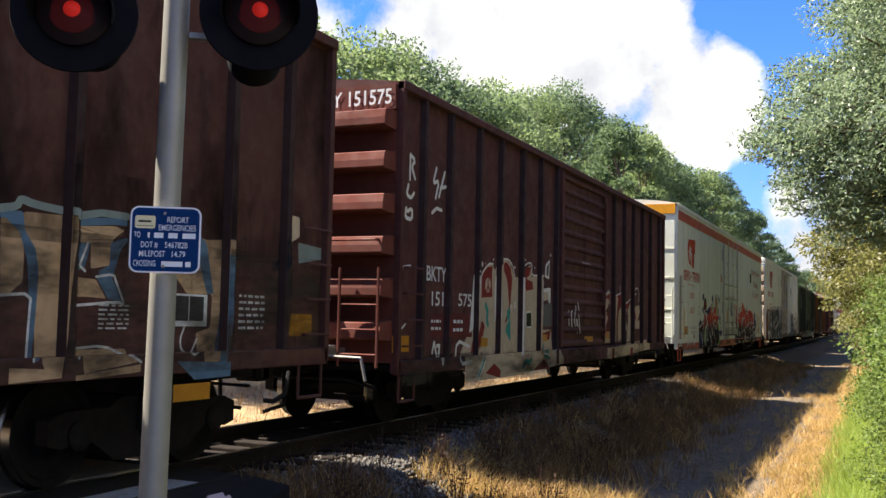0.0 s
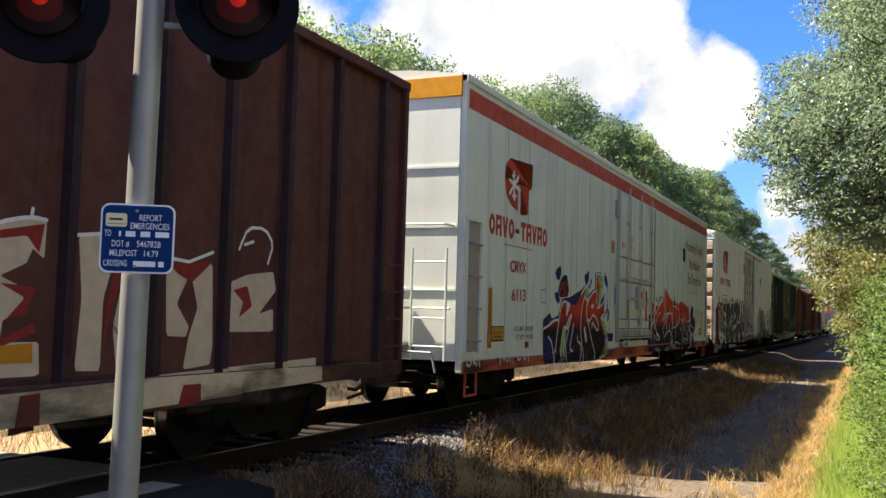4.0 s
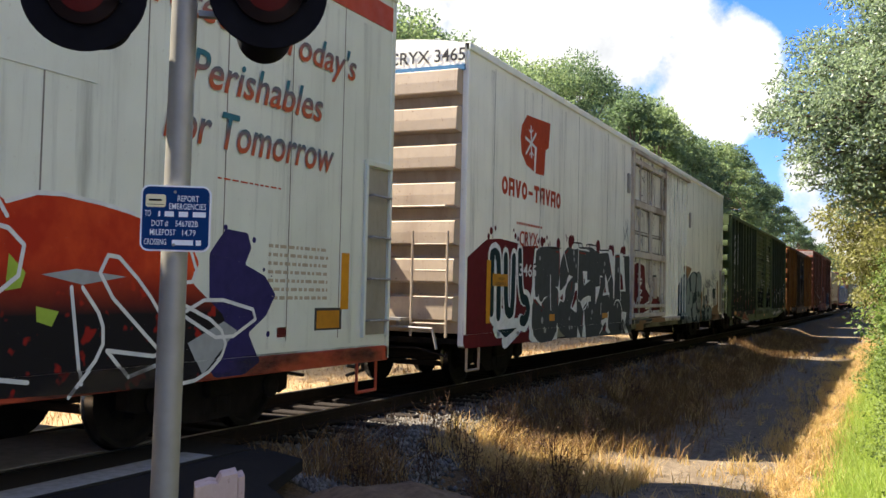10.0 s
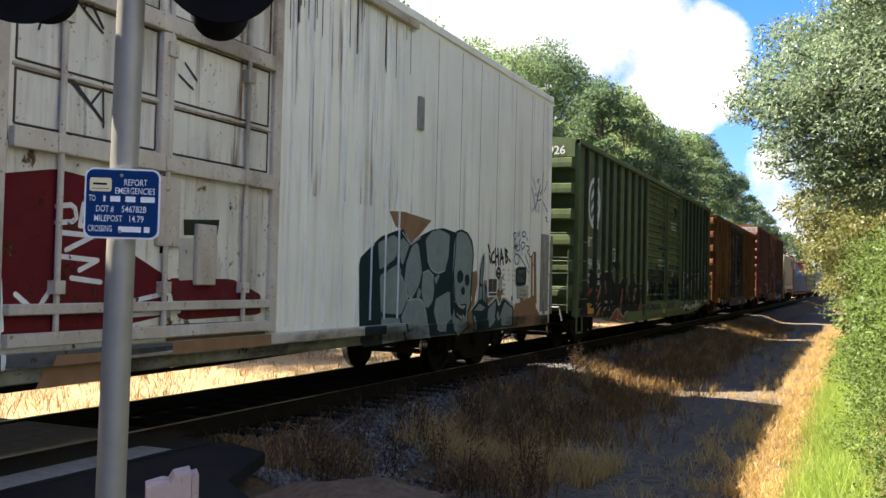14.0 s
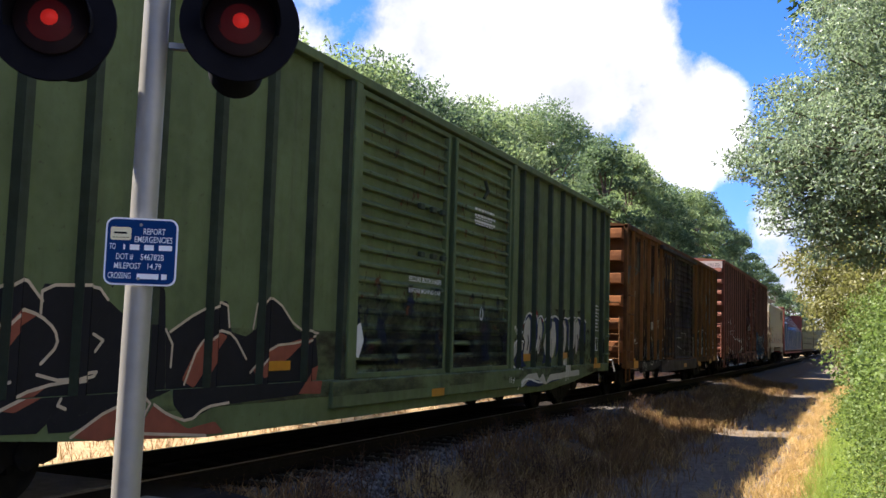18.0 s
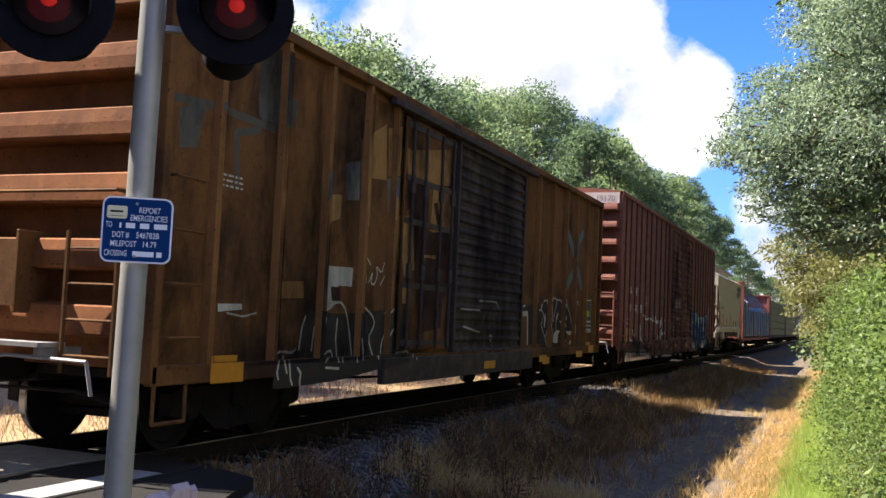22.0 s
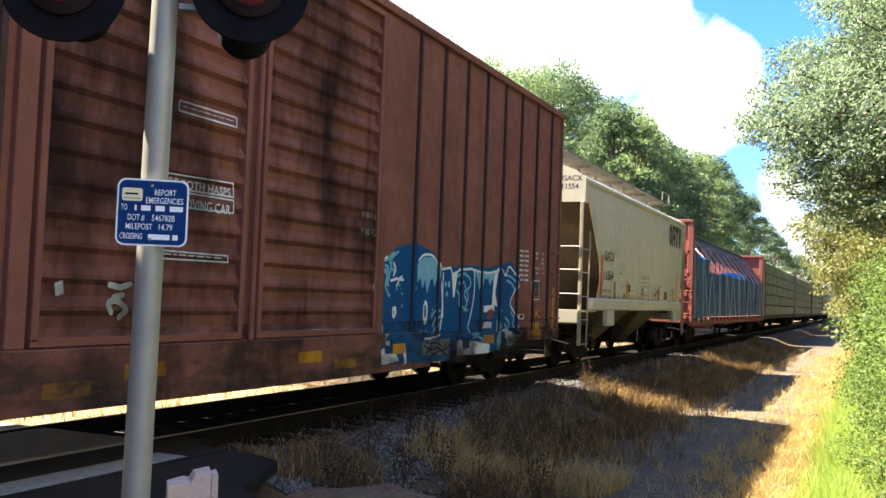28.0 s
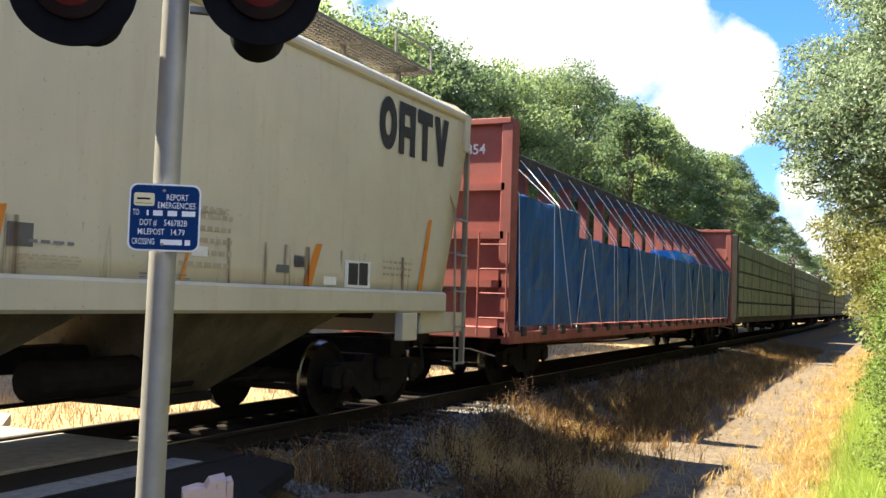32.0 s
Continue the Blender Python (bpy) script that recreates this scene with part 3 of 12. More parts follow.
# the grey-green tree that leans over the path
overhang = [(0.75, 13.6, 6.2, 1.5, 1.8, 1.6), (0.15, 13.2, 5.0, 0.85, 1.2, 0.9), (-0.85, 13.0, 4.1, 0.62, 0.9, 0.6), (-1.25, 13.1, 3.85, 0.4, 0.6, 0.35), (-0.5, 12.6, 3.6, 0.75, 0.9, 0.6), (-0.75, 13.0, 3.2, 0.5, 0.7, 0.45),
            (0.3, 12.8, 3.9, 1.0, 1.2, 1.0), (0.1, 12.9, 2.9, 0.8, 1.0, 0.6), (1.3, 13.0, 4.6, 1.5, 1.6, 1.4), (1.0, 13.5, 8.2, 1.6, 1.7, 1.4), (0.75, 13.4, 7.2, 0.9, 1.0, 0.8), (-0.15, 13.3, 5.7, 0.5, 0.6, 0.5), (2.4, 13.6, 6.5, 1.8, 1.8, 1.8), (2.2, 12.6, 3.3, 1.2, 1.4, 1.1), (-0.55, 13.6, 4.7, 0.7, 0.8, 0.5), (0.9, 12.0, 5.6, 1.2, 1.1, 1.1)]
tree("overhanging_tree", (1.7, 14.2, float(ground_z(1.7, 14.2))), puffed(overhang, 3, 14), 170000, 0.072, MAT["leaf_tree"], "grey-green broadleaf tree leaning over the path", 7, 0.17, droop=0.5, slim=0.36)
drooping = [(-0.7, 20.5, 3.1, 0.75, 1.6, 0.5), (-0.3, 20, 2.5, 0.8, 1.5, 0.6), (0.3, 20, 3.6, 1.1, 1.6, 1.1), (-0.7, 24, 2.5, 0.6, 1.6, 0.45), (-0.2, 24, 1.9, 0.9, 1.8, 0.7), (0.9, 22, 5.2, 1.5, 1.8, 1.4), (0.2, 21, 1.5, 0.9, 2.0, 0.9), (0.5, 19, 2.4, 0.9, 1.4, 0.9), (1.4, 22, 6.8, 1.4, 1.6, 1.3), (1.3, 19, 1.6, 1.0, 1.6, 1.2)]
tree("drooping_tree", (1.4, 21.5, float(ground_z(1.4, 21.5))), puffed(drooping, 4, 10), 60000, 0.095, MAT["leaf_olive"], "leafy tree with low drooping branches beside the path", 8, 0.14, droop=0.7, slim=0.4)

# shrubs along the path, one after the other
rng = random.Random(21)
y = 4.2
k = 0
while y < 75:
    size = 0.62 + 0.006 * y
    x = 0.36 + rng.uniform(-0.12, 0.12) + 0.001 * y
    if y < 6.5:
        x += 0.25
    top = rng.uniform(1.75, 2.4) + 0.012 * y
    z0 = float(ground_z(x, y))
    clumps = []
    for j in range(12):
        h = rng.uniform(0.05, 1.0)
        r = rng.uniform(0.3, 0.55)
        clumps.append((x + rng.uniform(-0.35, 1.1) + 0.28 * h, y + rng.uniform(-0.8, 0.8), z0 + 0.2 + (top - 0.1) * h, r, r, r * 0.9))
    near = y < 16
    tree("shrub", (x + 0.2, y, z0), clumps, 26000 if near else 6500, 0.031 if near else 0.062 + 0.002 * y, MAT["leaf_shrub"], "dense green shrub in leaf beside the path", 300 + k, 0.04, "shrub", 0.1, 0.6)
    y += rng.uniform(0.95, 1.25) * (1 if near else 2.2)
    k += 1
# unseen trees added round the crossing, behind the camera, to block sky light
for i, (x, y) in enumerate([(-9.5, -16), (-4.0, -18), (0.5, -15), (-14, -14), (2.5, -21), (-8, -23)]):
    z0 = float(ground_z(x, y))
    clumps = [(x + rng.uniform(-2.4, 2.4), y + rng.uniform(-2.4, 2.4), z0 + 12.0 * h, 1.9, 1.9, 1.4) for h in np.linspace(0.10, 0.95, 18)]
    tree("added_screen_tree", (x, y, z0), puffed(clumps, 160 + i, 4), 6000, 0.42, MAT["leaf_hill_dark"], "tall broadleaf tree added unseen behind the camera", 950 + i, 0.24)
# a wood added behind the shrubs to keep sky light off the farther cars
for i in range(26):
    y = 12.0 + 6.2 * i + rng.uniform(-1.5, 1.5)
    x = rng.uniform(4.2, 7.5) if y < 26 else rng.uniform(1.2, 4.0)
    top = rng.uniform(9.0, 12.0) if y < 20 else rng.uniform(14.0, 18.5)
    z0 = float(ground_z(x, y))
    clumps = [(x + rng.uniform(-2.2, 2.2), y + rng.uniform(-3.2, 3.2), z0 + top * h, 1.7, 1.9, 1.3) for h in np.linspace(0.12, 0.95, 18)]
    tree("added_screen_tree", (x, y, z0), puffed(clumps, 60 + i, 5), 9000, 0.30 if y < 20 else 0.40, MAT["leaf_wood"], "tall broadleaf tree added beside the path to screen the sky", 900 + i, 0.22)
# taller back row, hidden from the camera, added to dim the far cars further
for i in range(9):
    x, y, top = rng.uniform(8.5, 11.0), 40.0 + 7.0 * i + rng.uniform(-1.5, 1.5), rng.uniform(19.0, 24.0)
    z0 = float(ground_z(x, y))
    clumps = [(x + rng.uniform(-2.6, 2.6), y + rng.uniform(-3.6, 3.6), z0 + top * h, 2.3, 2.6, 1.7) for h in np.linspace(0.12, 0.95, 18)]
    tree("added_screen_tree", (x, y, z0), puffed(clumps, 260 + i, 4), 6000, 0.55, MAT["leaf_wood"], "tall broadleaf tree added beside the path to screen the sky", 1900 + i, 0.26)
for i, (x, y, top) in enumerate([(3.5, 32, 7.5), (2.6, 44, 7.0), (3.2, 60, 8.5), (2.4, 80, 8.0), (2.0, 105, 8.5), (1.2, 135, 9.0), (-2.5, 255, 10), (-7.0, 270, 11), (2.5, 240, 12), (-12, 262, 13), (3.6, 8.5, 6.5)]):
    z0 = float(ground_z(x, y))
    clumps = [(x + rng.uniform(-1.6, 1.6), y + rng.uniform(-2, 2), z0 + top * h, 1.3, 1.6, 1.1) for h in np.linspace(0.2, 0.9, 12)]
    tree("roadside_tree", (x, y, z0), clumps, 3800, 0.26 if y < 70 else 0.5, MAT["leaf_hill_dark"], "dark green broadleaf tree beside the line", 500 + i, 0.18)


def blades(gen, xs, ys, height, width, lean):
    """Grass: tapering blades of two quads bent over, rooted at the ground."""
    n = len(xs)
    z = ground_z(xs, ys)
    a = gen.uniform(0, 2 * np.pi, n)
    h = height * gen.uniform(0.5, 1.25, n)
    w = width * gen.uniform(0.7, 1.3, n)
    out = lean * h * gen.uniform(0.2, 1.2, n)
    b = gen.uniform(0, 2 * np.pi, n)
    base = np.stack([xs, ys, z - 0.02], -1)
    side = np.stack([np.cos(a), np.sin(a), 0 * a], -1) * w[:, None] * 0.5
    tip = np.stack([np.cos(b) * out, np.sin(b) * out, h], -1)
    mid = tip * np.array([0.35, 0.35, 0.6])
    v = np.stack([base - side, base + side, base + mid + side * 0.7, base + mid - side * 0.7, base + tip + side * 0.1, base + tip - side * 0.1], 1).reshape(-1, 3)
    o = np.arange(n)[:, None] * 6
    f = np.concatenate([o + np.array([[0, 1, 2, 3]]), o + np.array([[3, 2, 4, 5]])])
    return v, f


def tufts(gen, centres, per, spread):
    c = np.repeat(np.asarray(centres), per, axis=0)
    return c[:, 0] + gen.normal(size=len(c)) * spread, c[:, 1] + gen.normal(size=len(c)) * spread


def stuff(name, v, f, material, label, category):
    return tagged(new(name, scatter_mesh(name, v, f, material)), label, category, kind="stuff")


gen = np.random.default_rng(31)
# dry golden grass: a strip between path and shrubs; brown withered grass at the foot of the ballast
cs = []
for _ in range(1900):
    yy = 6.5 + 50 * gen.random() ** 1.7
    x = gen.normal(-0.98, 0.27)
    if math.sin(x * 5.1 + yy * 2.3) + math.sin(yy * 3.7 - x * 4) > -0.9:
        cs.append((x, yy))
cs += [(gen.normal(-1.6, 0.35), 8 + 40 * gen.random()) for _ in range(240)]
xs, ys = tufts(gen, cs, 13, 0.05)
v, f = blades(gen, xs, ys, 0.18, 0.010, 1.0)
stuff("dry_grass_strip", v, f, MAT["grass_dry"], "golden dry grass along the edge of the path", "dry grass")
n = 5200
xs, ys = gen.uniform(-4.6, -0.7, n), 7.5 + 30 * gen.random(n) ** 1.6
v, f = blades(gen, xs, ys, 0.022, 0.008, 5.0)
stuff("straw_litter", v, f, MAT["grass_dry"], "bits of straw lying on the path", "straw")
cs, few = [], []
for _ in range(4200):
    yy = 7.6 + 45 * gen.random() ** 1.7
    x = gen.normal(-4.15, 0.62)
    patch = math.sin(x * 2.3 + yy * 0.9) + math.sin(yy * 2.1 - x * 1.7)
    if x < -5.6 or (yy < 12.5 and patch < 0.35) or patch < -1.3:
        continue
    (few if gen.random() < 0.16 else cs).append((x, yy))
xs, ys = tufts(gen, cs, 10, 0.07)
v, f = blades(gen, xs, ys, 0.27, 0.012, 0.85)
stuff("withered_grass", v, f, MAT["grass_brown"], "brown withered grass at the foot of the ballast", "dry grass")
few += [(gen.uniform(-5.1, -2.5), 11.4 + 0.35 * gen.normal()) for _ in range(90)]
few += [(gen.uniform(-4.9, -2.6), gen.uniform(10.1, 11.1)) for _ in range(170)]
xs, ys = tufts(gen, few, 12, 0.06)
v, f = blades(gen, xs, ys, 0.27, 0.009, 0.9)
stuff("dry_grass_tufts", v, f, MAT["grass_dry"], "straw-coloured tufts among the withered grass", "dry grass")
cs = [(gen.uniform(-15.5, -9.6), 7 + 70 * gen.random() ** 1.6) for _ in range(1300)]
xs, ys = tufts(gen, cs, 9, 0.16)
v, f = blades(gen, xs, ys, 0.22, 0.012, 1.0)
stuff("dry_grass_far_side", v, f, MAT["grass_brown"], "sunlit dry grass on the far side of the track", "dry grass")
cs = [(gen.normal(-0.26, 0.18), 4.5 + 36 * gen.random() ** 1.8) for _ in range(2200)]
xs, ys = tufts(gen, cs, 18, 0.09)
v, f = blades(gen, xs, ys, 0.30, 0.008, 0.6)
stuff("green_grass", v, f, MAT["grass_green"], "bright green grass at the foot of the shrubs", "grass")
# brown dead stalks on the bank
stalks = [(-3.9, 7.5), (-4.6, 8.0), (-3.5, 8.3), (-4.3, 7.8), (-5.0, 8.6), (-2.9, 8.2), (-3.6, 9.2), (-4.5, 9.3), (-5.1, 9.6), (-2.9, 9.0), (-3.3, 10.3), (-4.3, 10.0), (-4.75, 10.6), (-5.2, 11.0), (-3.9, 11.4), (-4.6, 12.0), (-5.0, 12.6), (-3.7, 12.8), (-4.3, 13.6), (-5.2, 14.3), (-4.0, 15.0), (-4.8, 15.8), (-5.4, 17.0), (-4.4, 18.2), (-5.3, 19.5), (-5.2, 23.4), (-4.9, 23.7)]
for i, (x, y) in enumerate(stalks):
    g = np.random.default_rng(700 + i)
    weed = thing("dead_weed", pose(x, y, float(ground_z(x, y))), "dry brown weed with upright stalks on the bank", "weed", "weeds on the bank")
    for _ in range(7):
        s = Shape()
        b = Vector((g.normal() * 0.06, g.normal() * 0.06, -0.03))
        e = b + Vector((g.normal() * 0.07, g.normal() * 0.07, g.uniform(0.3, 0.62)))
        s.tube(b, e, 0.006, 5, 0.003)
        for _ in range(4):
            a = b.lerp(e, g.uniform(0.4, 0.95))
            s.tube(a, a + Vector((g.normal() * 0.05, g.normal() * 0.05, g.uniform(0.02, 0.09))), 0.004, 4, 0.002)
        part("stalk", s, MAT["weed"], weed)
    pts = g.normal(size=(130, 3)) * (0.09, 0.09, 0.13) + (0, 0, 0.22)
    v, f = leaf_quads(pts, pts * 0, 0.05, 0.018, g)
    lv = new("withered_leaves", scatter_mesh("withered_leaves", v, f, MAT["weed"]))
    lv.parent = weed

# ballast stones on the shoulder
stone_v = np.array([(1, 0, 0), (-1, 0, 0), (0, 1, 0), (0, -1, 0), (0, 0, 1), (0, 0, -1)], float)
stone_f = np.array([(0, 2, 4), (2, 1, 4), (1, 3, 4), (3, 0, 4), (2, 0, 5), (1, 2, 5), (3, 1, 5), (0, 3, 5)])
n = 26000
py = 7.4 + 26 * gen.random(n) ** 1.6
edge = np.interp(py, [7.4, 10, 13, 40], [-4.2, -4.5, -5.25, -5.5])
px = np.where(gen.random(n) < 0.90, -6.6 + (edge + 6.6) * gen.random(n) ** 0.8, np.where(gen.random(n) < 0.75, edge + np.abs(gen.normal(0, 0.5, n)), gen.uniform(-3.8, -1.2, n)))
size = gen.uniform(0.014, 0.040, n) * np.where(px > -3.8, 0.55, 1.0)
pz = ground_z(px, py) + size * 0.3
jit = 1 + gen.normal(size=(n, 6, 3)) * 0.28
a = gen.uniform(0, 6.28, n)
base = stone_v[None] * jit * (size[:, None] * gen.uniform(0.6, 1.3, (n, 3)))[:, None, :]
rx = base[:, :, 0] * np.cos(a)[:, None] - base[:, :, 1] * np.sin(a)[:, None]
ry = base[:, :, 0] * np.sin(a)[:, None] + base[:, :, 1] * np.cos(a)[:, None]
v = np.stack([rx + px[:, None], ry + py[:, None], base[:, :, 2] + pz[:, None]], -1).reshape(-1, 3)
f = (np.arange(n)[:, None, None] * 6 + stone_f[None]).reshape(-1, 3)
stuff("ballast", v, f, MAT["stone"], "loose grey ballast stones on the track shoulder", "ballast")

# ---- the crossing signal ----
MAST = (-2.76, 3.24)
FACE = 37.0                      # degrees by which the signal's face turns from the -y direction towards +x
signal = thing("crossing_signal", pose(MAST[0], MAST[1], 0, 0, 0, FACE), "galvanised mast with dark red flashing lamps at the level crossing", "crossing signal")
part("mast", Shape().tube((-0.030, 0, -0.1), (-0.016, 0, 1.8), 0.060, 32, 0.056).tube((-0.016, 0, 1.8), (0.005, 0, 4.6), 0.056, 32, 0.053), MAT["galv"], signal, "grey galvanised steel mast", smooth=True)
part("footing", Shape().lathe([(-0.25, 0.2), (-0.02, 0.2), (0.03, 0.17), (0.05, 0.08)], 2, (0, 0, 0), 20), MAT["concrete"], signal)
part("crossarm", Shape().tube((-0.46, 0.0, 3.08), (0.46, 0.0, 3.08), 0.024, 10).tube((-0.46, 0.0, 3.08), (-0.41, 0.0, 2.8), 0.022, 8).tube((0.46, 0, 3.08), (0.35, 0, 2.85), 0.022, 8).lathe([(3.02, 0.075), (3.14, 0.075)], 2, (0, 0, 0), 16), MAT["black"], signal)
MAT["lens"] = plain("red_lens", (0.010, 0.002, 0.002), 0.7, vary=0.3, scale=30)
MAT["lens_lit"] = plain("lit_red_lens", (0.85, 0.03, 0.02), 0.6, vary=0.1, scale=30, emit=0.055)
MAT["lens_dim"] = plain("glowing_red_lens", (0.035, 0.002, 0.002), 0.7, vary=0.3, scale=30, emit=0.12)


def lamp_head(x, z, back, glow):
    head = part("lamp_head", Shape().lathe([(-0.012, 0.252), (0.0, 0.255), (0.012, 0.252)], 1, (x, -0.10, z), 40), MAT["black"], signal, "round black lamp background")
    part("lens", Shape().lathe([(-0.06, 0.02), (-0.05, 0.09), (-0.02, 0.148), (0.0, 0.15)], 1, (x, -0.115, z), 28), MAT["lens"], head, "red lens", smooth=True)
    part("lens_glow", Shape().lathe([(-0.070, 0.01), (-0.064, 0.05), (-0.045, 0.095)], 1, (x, -0.116, z - 0.01), 24), MAT["lens_dim"], head, smooth=True)
    part("lens_core", Shape().lathe([(-0.086, 0.004), (-0.080, 0.024), (-0.064, 0.036)], 1, (x, -0.116, z - 0.01), 16), MAT["lens_lit"], head, smooth=True)
    hood, n = Shape(), 18
    ring = []
    for i in range(n + 1):
        w = radians(-15 + 210 * i / n)
        depth = 0.26 * (0.45 + 0.55 * max(0.0, math.sin(w)))
        ring.append(((x + 0.162 * math.cos(w), -0.115, z + 0.162 * math.sin(w)), (x + 0.168 * math.cos(w), -0.115 - depth, z + 0.168 * math.sin(w) - 0.03)))
    hood.add([p for pair in ring for p in pair], [(2 * i, 2 * i + 2, 2 * i + 3, 2 * i + 1) for i in range(n)])
    h_ob = part("hood", hood, MAT["black"], head)
    h_ob.modifiers.new("thick", "SOLIDIFY").thickness = 0.004
    part("housing", Shape().lathe([(-0.09, 0.16), (0.05, 0.16), (0.13, 0.12), (0.16, 0.05)], 1, (x, 0.0, z), 24), MAT["black"], head, smooth=True)
    part("rear_lamp", Shape().lathe([(0.16, 0.05), (0.24, 0.11), (0.32, 0.13), (0.70, 0.138), (0.705, 0.133), (0.34, 0.125)], 1, (x + back[0], 0.0, z + back[1]), 28), MAT["black"], head, smooth=True)


lamp_head(-0.41, 2.735, (-0.03, 0.08), False)
lamp_head(0.345, 2.80, (0.0, 0.0), True)
part("bracket", Shape().box(0.05, 0.24, -0.02, 0.02, 2.69, 2.715), MAT["galv"], signal, "small steel bracket")

# the blue notice on the mast
MAT["sign_blue"] = plain("blue_sign_face", (0.004, 0.034, 0.13), 0.8, vary=0.08, scale=3)
MAT["sign_white"] = plain("white_sign_print", (0.78, 0.80, 0.82), 0.45, vary=0.04)
MAT["sign_yellow"] = plain("pale_yellow_print", (0.75, 0.68, 0.42), 0.45, vary=0.08)


def rounded(w, h, r, n=6):
    out = []
    for cx, cz, a0 in ((w / 2 - r, h / 2 - r, 0), (-w / 2 + r, h / 2 - r, 90), (-w / 2 + r, -h / 2 + r, 180), (w / 2 - r, -h / 2 + r, 270)):
        out += [(cx + r * math.cos(radians(a0 + 90 * i / n)), cz + r * math.sin(radians(a0 + 90 * i / n))) for i in range(n + 1)]
    return out


def flat_text(body, size, material, name, parent, m, spacing=1.0, shear=0.0, width=1.0, label="", bold=0.012):
    """Words in the built-in font as a thin flat mesh, at a pose in the parent's space; they lie in the pose's xy plane."""
    cu = bpy.data.curves.new(name, "FONT")
    cu.body, cu.size, cu.align_x, cu.align_y, cu.space_character, cu.shear, cu.resolution_u = body, size, "LEFT", "BOTTOM_BASELINE", spacing, shear, 3
    cu.offset = size * bold
    tmp = bpy.data.objects.new(name, cu)
    me = bpy.data.meshes.new_from_object(tmp)
    bpy.data.objects.remove(tmp)
    bpy.data.curves.remove(cu)
    me.materials.clear()
    me.materials.append(material)
    ob = new(name, me)
    ob.parent = parent
    ob.matrix_basis = m @ Matrix.Diagonal((width, 1, 1, 1))
    return tagged(ob, label) if label else ob


SX, SY, SZ = -0.005, -0.075, 1.80
notice = thing("emergency_notice", pose(MAST[0], MAST[1], 0, 0, 0, FACE - 4.5) @ pose(SX, SY, SZ, 0, 0, 0), "small blue notice with white print on the mast", "sign")
part("backing", Shape().prism([(z, x) for x, z in rounded(0.290, 0.280, 0.035)], 1, -0.004, 0.004), MAT["sign_white"], notice, "white rim")
part("face", Shape().prism([(z, x) for x, z in rounded(0.276, 0.266, 0.030)], 1, -0.0055, -0.004), MAT["sign_blue"], notice)
part("emblem", Shape().prism([(z + 0.073, x - 0.084) for x, z in rounded(0.083, 0.054, 0.010)], 1, -0.0068, -0.0055), MAT["sign_yellow"], notice, "pale emblem")
part("emblem_mark", Shape().box(-0.112, -0.060, -0.0076, -0.0068, 0.072, 0.080).box(-0.118, -0.050, -0.0076, -0.0068, 0.056, 0.058), MAT["black"], notice)
for words, x, z, wide in [("REPORT", 0.004, 0.073, 0.090), ("EMERGENCIES", -0.030, 0.039, 0.154), ("TO", -0.128, 0.007, 0.026), ("DOT #", -0.100, -0.034, 0.070), ("546782B", -0.002, -0.034, 0.095), ("MILEPOST", -0.106, -0.072, 0.108), ("14.79", 0.024, -0.072, 0.06), ("CROSSING", -0.128, -0.113, 0.092)]:
    t_ob = flat_text(words, 0.032, MAT["sign_white"], "lettering", notice, pose(x, -0.0062, z, 90, 0, 0), bold=0.002)
    wd = max(p.co.x for p in t_ob.data.vertices)
    t_ob.matrix_basis = pose(x, -0.0062, z, 90, 0, 0) @ Matrix.Diagonal((wide / wd, 1.12, 1, 1))
for x0, x1, z in [(-0.072, -0.064, 0.007), (-0.046, -0.008, 0.007), (0.012, 0.050, 0.007), (0.070, 0.124, 0.007), (-0.012, 0.075, -0.113), (0.086, 0.108, -0.113)]:
    part("print_bar", Shape().box(x0, x1, -0.0066, -0.0062, z, z + 0.022), MAT["sign_white"], notice)
for z in (0.112, -0.112):
    part("bolt", Shape().lathe([(-0.010, 0.005), (-0.0062, 0.007)], 1, (-0.005, 0, z), 10), MAT["galv"], notice)
# strap that holds it to the mast
part("clamp", Shape().box(-0.05, 0.05, 0.004, 0.02, -0.01, 0.01), MAT["galv"], notice)

# the pale broken post in front of the road edge
MAT["pale_wood"] = rusted("chalky_pinkish_wood", (0.62, 0.50, 0.44), (0.50, 0.36, 0.30), (0.22, 0.13, 0.09), 91, 0.4)
post = thing("marker_post", pose(-3.01, 3.87, 0, 0, 0, 42), "chipped pinkish-white wooden marker post", "post")
part("post", Shape().prism([(-0.1, -0.105), (0.535, -0.105), (0.555, -0.03), (0.55, 0.0), (0.585, 0.02), (0.60, 0.095), (-0.1, 0.095)], 1, -0.085, 0.085), MAT["pale_wood"], post)
part("side_board", Shape().prism([(-0.1, 0.099), (0.575, 0.099), (0.585, 0.13), (-0.1, 0.135)], 1, -0.07, 0.09), MAT["pale_wood"], post)
# low heap of dirt beside it
gen = np.random.default_rng(77)
u, w = np.meshgrid(np.linspace(-1, 1, 33), np.linspace(-1, 1, 33), indexing="ij")
r2 = u ** 2 + w ** 2
hz = 0.22 * np.clip(1 - r2, 0, 1) ** 0.8 * (1 + 0.15 * np.sin(7 * u + 3 * w) * np.sin(6 * w)) + gen.normal(size=u.shape) * 0.006 - 0.05
hv = np.stack([u * 0.85, w * 0.75, hz], -1).reshape(-1, 3)
hi = np.arange(33 * 33).reshape(33, 33)
